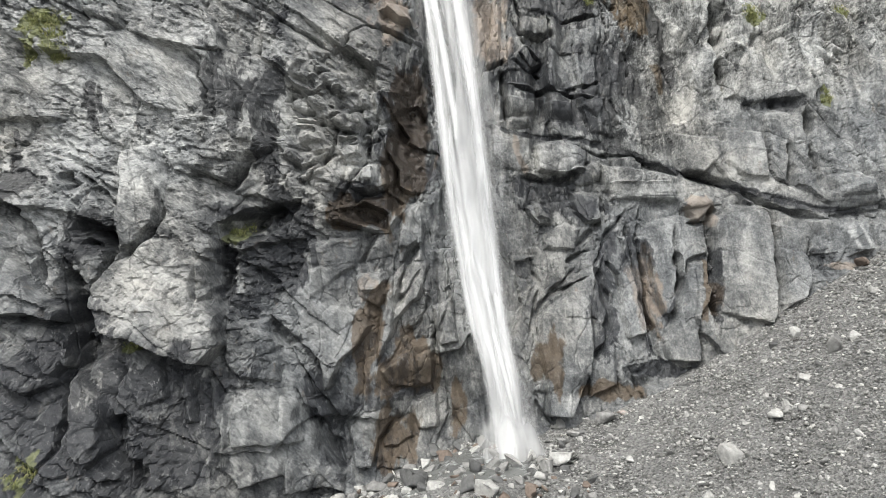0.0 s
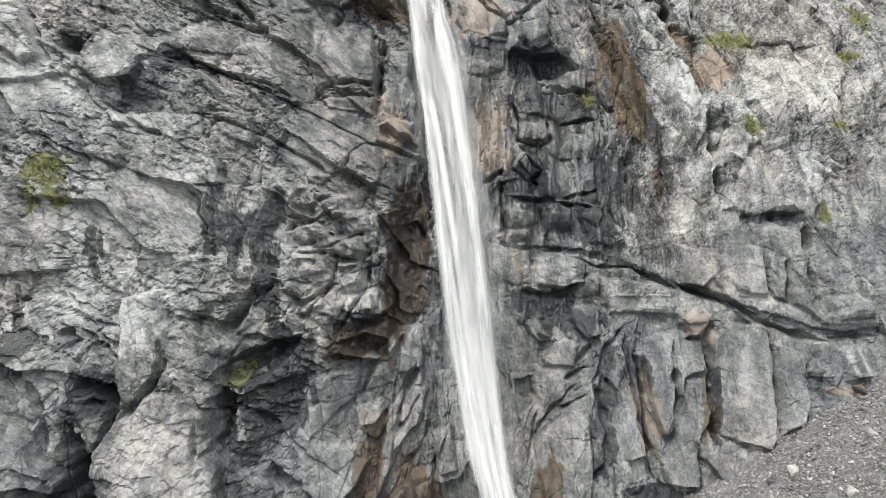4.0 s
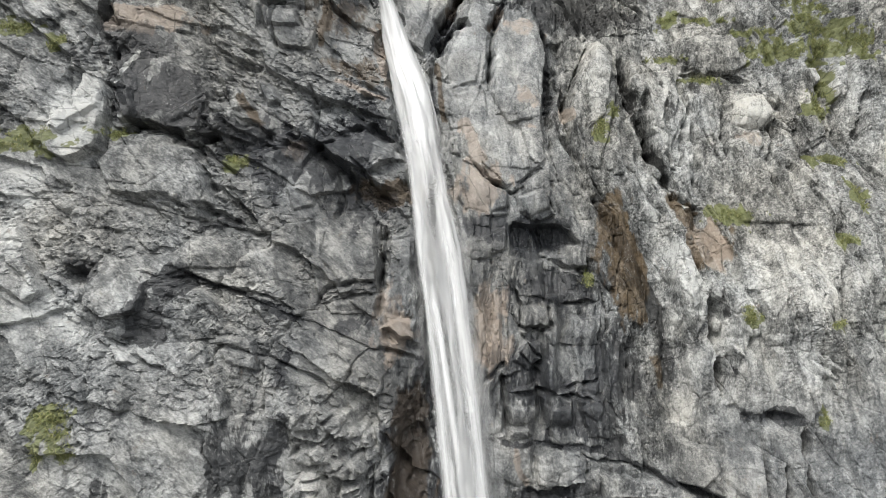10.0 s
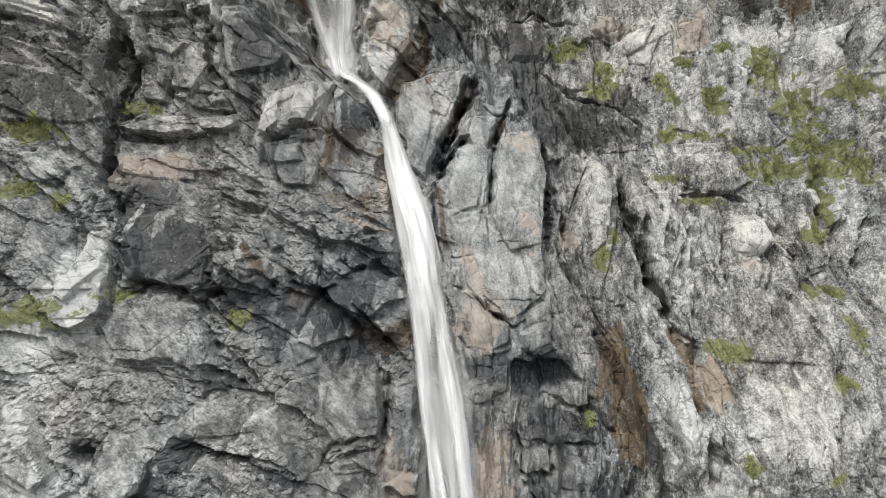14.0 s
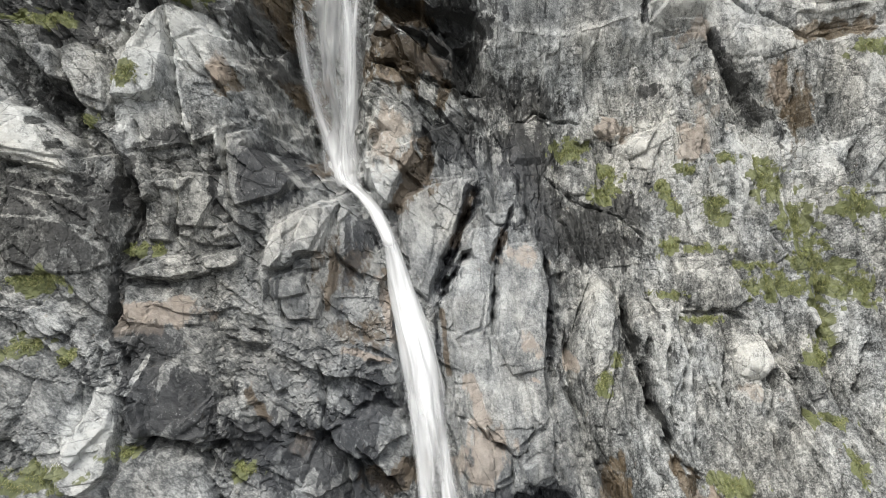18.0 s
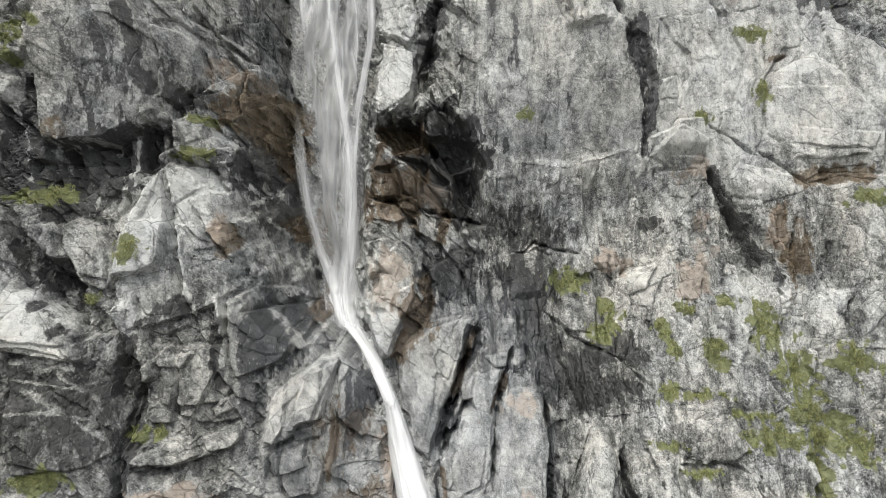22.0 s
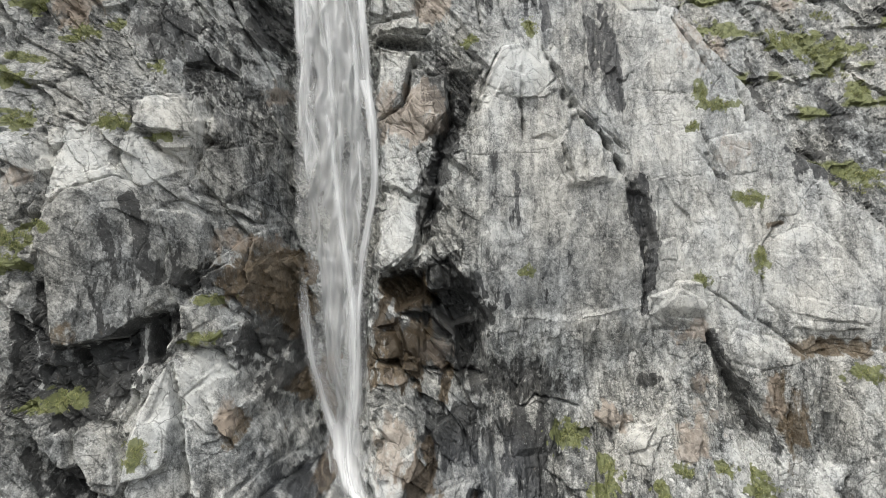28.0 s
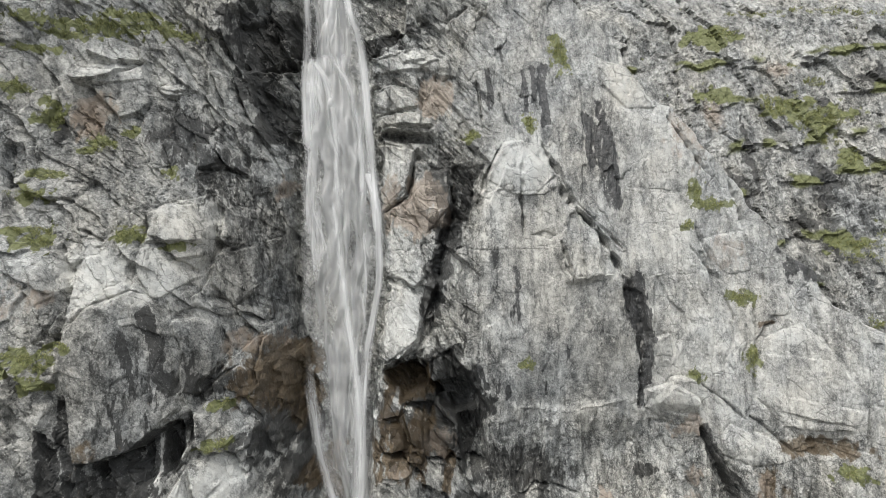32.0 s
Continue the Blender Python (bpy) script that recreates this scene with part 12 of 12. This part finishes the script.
boulder(6.25, 29.80, 0.53, 'grey')
boulder(5.51, 28.95, 0.52, 'grey')
boulder(7.88, 30.65, 1.37, 'grey')
boulder(7.10, 31.55, 0.34, 'pale')
boulder(8.79, 31.05, 0.44, 'pink')
boulder(2.99, 24.65, 0.48, 'grey')
boulder(3.85, 27.45, 0.44, 'pale')
boulder(2.32, 25.75, 0.37, 'grey')
boulder(-0.09, 25.55, 0.46, 'grey')
boulder(-2.39, 28.50, 0.41, 'pale')
boulder(-3.32, 28.80, 0.46, 'wet')
boulder(-3.49, 27.10, 0.48, 'pale')
boulder(10.14, 22.70, 1.1, 'pale')
boulder(15.94, 25.75, 0.92, 'grey')
boulder(16.59, 25.65, 0.50, 'pale')
boulder(14.18, 25.00, 0.54, 'pale')
boulder(12.52, 23.60, 0.55, 'pale')
boulder(12.99, 24.00, 0.43, 'pale')
boulder(13.15, 23.15, 0.33, 'grey')
boulder(13.28, 20.20, 0.36, 'white')
boulder(15.18, 29.20, 0.52, 'wet')
boulder(16.02, 28.70, 0.51, 'pale')
boulder(14.28, 28.20, 0.30, 'pale')
boulder(12.92, 25.20, 0.27, 'pale')
boulder(11.63, 24.25, 0.30, 'pale')
boulder(10.04, 24.65, 0.22, 'white')
boulder(11.34, 22.40, 0.20, 'pale')
boulder(14.47, 23.05, 0.21, 'pale')
boulder(13.80, 23.70, 0.25, 'pale')
boulder(10.43, 20.00, 0.25, 'pale')
boulder(8.83, 21.00, 0.38, 'pale')
boulder(11.65, 19.10, 0.20, 'pale')
boulder(19.06, 28.05, 0.40, 'pale')
boulder(20.79, 31.20, 0.67, 'rust')

# the heap round the pool
REST = []
for n in range(430):
    x, y = rng.uniform(-5.0, 5.8), 22.6 + 7.0 * rng.random()
    if y > wall_at(x, 0.3) - 0.4 or math.hypot(x - 2.2, (y - 27.6) * 0.8) < 0.9:
        continue
    size, tint = 0.17 + 0.5 * rng.random() ** 2.4, ("grey", "grey", "pale", "wet", "grey", "pale", "rust", "wet")[int(rng.integers(0, 8))]
    if n < 185:
        boulder(x, y, size, tint)
    else:
        REST.append((x, y, 0.75 * size, tint))
for n in range(190):
    x, y = rng.uniform(5, 24), rng.uniform(13, 32)
    if y > wall_at(x, max(float(ground_height(np.array(x), np.array(y))), 0)) - 0.3:
        continue
    size, tint = 0.14 + 0.22 * rng.random() ** 3, ("grey", "pale", "pale", "grey", "wet", "grey")[int(rng.integers(0, 6))]
    if n < 110:
        boulder(x, y, size, tint)
    else:
        REST.append((x, y, size, tint))

# gravel, past counting
cos, fcs, tns, base_i = [], [], [], 0
kinds = [stone_shape(rng, 1, 1.0, 0.7) for _ in range(24)]
for x, y, size, tint in REST:
    v = stone_shape(rng, 2, size, 0.8)
    cos.append(v + np.array([x, y, float(ground_height(np.array(x), np.array(y))) + 0.2 * size]))
    fcs.append(ball[2][1] + base_i)
    base_i += len(v)
    tns.append(np.repeat((np.array(TINTS[tint]) * rng.uniform(0.85, 1.15))[None], len(v), 0))
for _ in range(36000):
    x, y = rng.uniform(-4, 25), 12.5 + 20 * rng.random() ** 0.8
    if x < 5 and rng.random() < 0.6:
        continue
    z = float(ground_height(np.array(x), np.array(y)))
    if y > 24 and y > wall_at(x, max(z, 0)) - 0.1:
        continue
    size = 0.045 + 0.13 * rng.random() ** 3.0
    v = kinds[int(rng.integers(0, 24))] * size
    cos.append(v + np.array([x, y, z + 0.2 * size]))
    fcs.append(ball[1][1] + base_i)
    base_i += len(v)
    g = 0.13 + 0.40 * rng.random() ** 1.5
    tns.append(np.repeat(np.array([[g * 1.0, g, g * 0.95]]), len(v), 0))
gravel = new("gravel", stone_mesh("gravel", np.concatenate(cos), np.concatenate(fcs), np.concatenate(tns)))
tagged(gravel, "loose grey gravel on the scree slope", "gravel", kind="stuff")


# ---- plunge pool ----
def pool_material():
    m, n, l, b = material("pool_water", 0.12)
    plain = stretched(n, l, 1, 1, 1)
    f = noise_node(n, l, plain, 1.4, 6, 0.7)
    l.new(mix_node(n, l, curve_node(n, l, f, 0.52, 0.75), (0.12, 0.125, 0.12), (0.6, 0.62, 0.62)), b.inputs["Base Color"])
    l.new(bump_node(n, l, noise_node(n, l, plain, 3.0, 4), 0.5, 0.15), b.inputs["Normal"])
    return m


rr, aa = np.meshgrid(np.linspace(0.02, 1, 24), np.linspace(0, 2 * np.pi, 72))
edge = 1 + 0.25 * fbm(np.cos(aa) * 1.5, np.sin(aa) * 1.5, 611, 3)
px, py = 1.0 + 3.6 * rr * edge * np.cos(aa), 26.9 + 2.9 * rr * edge * np.sin(aa)
pz = ground_height(px, py) + 0.16 - 0.30 * rr ** 3 + 0.04 * fbm(px / 0.6, py / 0.6, 621, 3)
pool = new("pool", rock_mesh("pool", np.stack([px, py, pz], -1).reshape(-1, 3).astype(np.float32), grid_quads(*rr.shape).reshape(-1, 4)[:, ::-1], None, pool_material()))
tagged(pool, "shallow foaming plunge pool among boulders", "pool", kind="structure")


# ---- grass on the ledges ----
def grass_material():
    m, n, l, b = material("ledge_grass", 0.7)
    geo = n.new("ShaderNodeNewGeometry")
    plain = stretched(n, l, 1, 1, 1)
    big = noise_node(n, l, plain, 0.8, 3)
    t = sum_node(n, l, sum_node(n, l, geo.outputs["Random Per Island"], 0.7, "MULTIPLY"), sum_node(n, l, big, 0.5, "MULTIPLY"))
    r = n.new("ShaderNodeValToRGB")
    r.color_ramp.elements[0].position, r.color_ramp.elements[0].color = 0.15, (0.095, 0.115, 0.032, 1)
    r.color_ramp.elements[1].position, r.color_ramp.elements[1].color = 0.9, (0.34, 0.32, 0.15, 1)
    e = r.color_ramp.elements.new(0.55)
    e.color = (0.20, 0.235, 0.075, 1)
    l.new(t, r.inputs[0])
    l.new(r.outputs[0], b.inputs["Base Color"])
    return m


GRASS = grass_material()
grng = np.random.default_rng(9)


TUFTS = []
for _ in range(10):
    co, fc = [], []
    for _ in range(46):
        b = grng.uniform(0, 6.283)
        ln, wd = grng.uniform(0.14, 0.42), grng.uniform(0.008, 0.020)
        out = np.array([math.cos(b) * 0.8, -0.55 + 0.35 * math.sin(b), 0.0])
        root = np.array([grng.uniform(-0.30, 0.30), 0.06, grng.uniform(-0.2, 0.2)])
        side = np.array([math.sin(b), 0.4, 0.25]) * wd
        mid = root + out * ln * 0.5 + np.array([0, 0, 0.5 * ln])
        tip = root + out * ln * 1.0 + np.array([0, 0, grng.uniform(-0.1, 0.5) * ln])
        k = len(co)
        co += [root - side, root + side, mid + side, mid - side, tip]
        fc += [(k, k + 1, k + 2, k + 3), (k + 3, k + 2, k + 4)]
    me = bpy.data.meshes.new("tuft")
    me.from_pydata([tuple(v) for v in co], [], fc)
    me.materials.append(GRASS)
    TUFTS.append(me)


def grass_patch(x, z, rx, rz, surface=wall_at):
    """Tufts that root in the rock, lean out and droop."""
    far = surface is not wall_at
    size = "broad" if rx * rz > 0.8 else "small"
    patch = new("grass_patch", None)
    patch.location = (x, surface(x, z), z)
    tagged(patch, f"{size} patch of yellow-green grass rooted on the rock", "grass", group="grass on the ledges")
    for _ in range(int(np.clip(rx * rz * 3.1416 * (7.5 if not far else 3) + 5, 6, 95))):
        r, a = math.sqrt(grng.random()) * (0.55 + 0.9 * grng.random()), grng.uniform(0, 6.283)
        tx, tz = x + rx * r * math.cos(a), z + rz * r * math.sin(a)
        tuft = new("tuft", TUFTS[int(grng.integers(0, 10))])
        tuft.parent = patch
        k = grng.uniform(0.45, 1.1) * (1.5 if far else 1.0)
        tuft.matrix_parent_inverse = Matrix.Identity(4)
        tuft.matrix_basis = Matrix.Translation((tx - x, surface(tx, tz) - patch.location[1], tz - z)) @ pose(0, 0, 0, 0, grng.uniform(-25, 25), 0) @ Matrix.Scale(k, 4)
    return patch


grass_patch(-17.5, 19.2, 0.70, 0.50)
grass_patch(-16.9, 17.8, 0.32, 0.34)
grass_patch(-9.1, 10.0, 0.40, 0.27)
grass_patch(-11.7, 5.5, 0.32, 0.11)
grass_patch(-14.3, 1.6, 0.26, 0.45)
grass_patch(18.0, 22.8, 0.40, 0.40)
grass_patch(-21.8, 32.4, 1.22, 0.70)
grass_patch(-18.2, 33.2, 0.55, 0.22)
grass_patch(-11.9, 31.7, 0.64, 0.29)
grass_patch(-17.9, 19.2, 0.45, 0.25)
grass_patch(-17.1, 18.5, 0.27, 0.22)
grass_patch(-16.9, 17.6, 0.27, 0.27)
grass_patch(-18.0, 17.7, 0.17, 0.54)
grass_patch(18.5, 29.0, 1.16, 0.47)
grass_patch(26.2, 36.8, 0.56, 0.56)
grass_patch(10.8, 35.0, 0.35, 0.55)
grass_patch(12.0, 36.7, 0.36, 0.36)
grass_patch(9.0, 24.9, 0.32, 0.42)
grass_patch(18.0, 22.9, 0.27, 0.40)
grass_patch(24.6, 27.4, 0.48, 0.41)
grass_patch(26.6, 30.2, 0.29, 0.86)
grass_patch(22.2, 22.5, 0.80, 0.16)
grass_patch(20.8, 17.5, 0.21, 0.43)
grass_patch(-23.8, 42.5, 1.11, 0.42)
grass_patch(-19.3, 44.5, 0.49, 0.39)
grass_patch(-18.3, 44.6, 0.43, 0.32)
grass_patch(-23.7, 39.0, 0.53, 0.25)
grass_patch(-21.8, 38.3, 0.41, 0.29)
grass_patch(10.5, 53.2, 1.28, 0.89)
grass_patch(13.7, 50.4, 0.76, 0.95)
grass_patch(12.8, 49.0, 1.04, 0.66)
grass_patch(17.4, 44.7, 0.62, 0.53)
grass_patch(20.0, 44.6, 1.59, 0.22)
grass_patch(23.4, 43.3, 1.39, 0.26)
grass_patch(24.8, 41.8, 1.87, 0.85)
grass_patch(16.8, 41.1, 1.20, 0.17)
grass_patch(19.0, 39.3, 1.43, 0.21)
grass_patch(26.7, 46.5, 1.03, 1.72)
grass_patch(27.2, 44.0, 1.19, 1.27)
grass_patch(28.3, 42.1, 1.41, 1.41)
grass_patch(30.1, 41.8, 0.73, 1.14)
grass_patch(30.2, 47.8, 1.09, 1.17)
grass_patch(25.0, 49.9, 0.88, 1.50)
grass_patch(21.4, 47.7, 0.58, 1.08)
grass_patch(17.7, 49.5, 0.46, 0.83)
grass_patch(18.3, 47.9, 0.41, 0.64)
grass_patch(26.5, 37.1, 0.69, 0.73)
grass_patch(25.9, 32.8, 1.37, 0.23)
grass_patch(10.8, 35.3, 0.36, 0.56)
grass_patch(19.5, 51.1, 0.56, 0.37)
grass_patch(-18.0, 33.1, 0.53, 0.19)
grass_patch(27.6, 39.2, 0.41, 1.63)
grass_patch(-26.2, 59.6, 1.04, 0.59)
grass_patch(-21.3, 56.4, 0.70, 0.39)
grass_patch(-23.9, 42.6, 1.31, 0.49)
grass_patch(-23.8, 39.1, 0.82, 0.44)
grass_patch(-21.6, 38.4, 0.35, 0.29)
grass_patch(-19.2, 62.8, 1.00, 0.17)
grass_patch(22.4, 51.8, 0.64, 0.32)
grass_patch(-31.5, 79.0, 0.72, 0.72)
grass_patch(-25.9, 79.5, 0.64, 0.30)
grass_patch(-22.6, 78.5, 0.71, 0.18)
grass_patch(-28.0, 71.3, 0.27, 0.23)
grass_patch(25.9, 69.2, 0.37, 1.12)
grass_patch(21.3, 67.2, 0.67, 0.38)
grass_patch(6.7, 67.8, 0.50, 0.45)
grass_patch(25.4, 74.0, 0.95, 0.48)
grass_patch(32.3, 60.0, 0.87, 0.52)
grass_patch(-31.8, 97.6, 4.08, 0.49)
grass_patch(-28.5, 99.2, 2.53, 0.41)
grass_patch(-25.6, 98.2, 1.87, 0.26)
grass_patch(-35.0, 91.3, 0.99, 0.41)
grass_patch(-32.9, 89.2, 0.73, 1.01)
grass_patch(-33.1, 82.5, 1.04, 0.48)
grass_patch(-29.5, 87.3, 0.84, 0.42)
grass_patch(-25.8, 79.5, 0.49, 0.58)
grass_patch(-30.8, 70.5, 1.43, 0.71)
grass_patch(-29.9, 68.8, 0.79, 0.47)
grass_patch(-32.3, 79.7, 1.19, 0.21)
grass_patch(25.2, 74.2, 0.99, 0.50)
grass_patch(25.8, 69.1, 0.39, 0.69)
grass_patch(10.8, 97.4, 0.50, 1.56)
grass_patch(7.3, 90.7, 0.38, 0.54)
grass_patch(1.5, 89.1, 0.49, 0.44)
grass_patch(-22.5, 78.6, 0.65, 0.19)
grass_patch(22.0, 83.6, 0.52, 0.83)
grass_patch(21.2, 80.5, 0.46, 0.31)

grass_patch(-18.6, 65.8, 0.87, 0.3)
grass_patch(-18.9, 63.1, 0.63, 0.34)
grass_patch(-26.6, 59.3, 1.22, 0.33)
grass_patch(-21.1, 55.9, 0.58, 0.46)
grass_patch(-29.5, 70.2, 0.53, 0.49)
grass_patch(-23.2, 52.8, 0.33, 0.44)
grass_patch(-25.9, 79.2, 0.85, 0.38)

grass_patch(-34.5, 94.9, 1.76, 0.32)
grass_patch(-33.1, 96.7, 2.0, 0.29)
grass_patch(-30.4, 98.1, 2.23, 0.4)
grass_patch(-35.3, 91.2, 0.72, 0.54)
grass_patch(-26.5, 98.4, 2.06, 0.26)
grass_patch(-32.6, 89.2, 0.41, 0.64)
grass_patch(-32.3, 84.2, 0.88, 0.35)
grass_patch(-32.8, 82.5, 1.13, 0.52)
grass_patch(-25.8, 79.5, 0.76, 0.54)
grass_patch(-31.7, 79.3, 0.85, 0.38)
grass_patch(-24.4, 84.8, 0.48, 0.39)
grass_patch(-29.9, 86.5, 0.79, 0.28)
grass_patch(-27.6, 88.3, 0.43, 0.58)
grass_patch(10.3, 98.1, 0.67, 1.57)
grass_patch(7.4, 90.1, 0.43, 0.65)
grass_patch(1.8, 89.4, 0.6, 0.38)
grass_patch(23.1, 82.4, 1.43, 0.51)

grass_patch(-21.2, 56.2, 0.54, 0.54)
grass_patch(-18.6, 63.1, 0.76, 0.3)

grass_patch(46.2, 98.2, 3.56, 1.74, far_at)
grass_patch(51.3, 96.5, 3.92, 1.96, far_at)
grass_patch(52.5, 78.4, 3.58, 1.86, far_at)
grass_patch(60.0, 114.4, 6.81, 0.85, far_at)
grass_patch(46.2, 113.7, 5.09, 0.59, far_at)
grass_patch(39.6, 110.2, 2.51, 0.67, far_at)
grass_patch(54.4, 90.6, 1.91, 0.69, far_at)
grass_patch(51.2, 93.1, 1.54, 0.69, far_at)
grass_patch(51.3, 69.2, 1.02, 1.23, far_at)
grass_patch(51.8, 101.8, 1.61, 0.64, far_at)
grass_patch(49.2, 104.5, 1.30, 0.49, far_at)
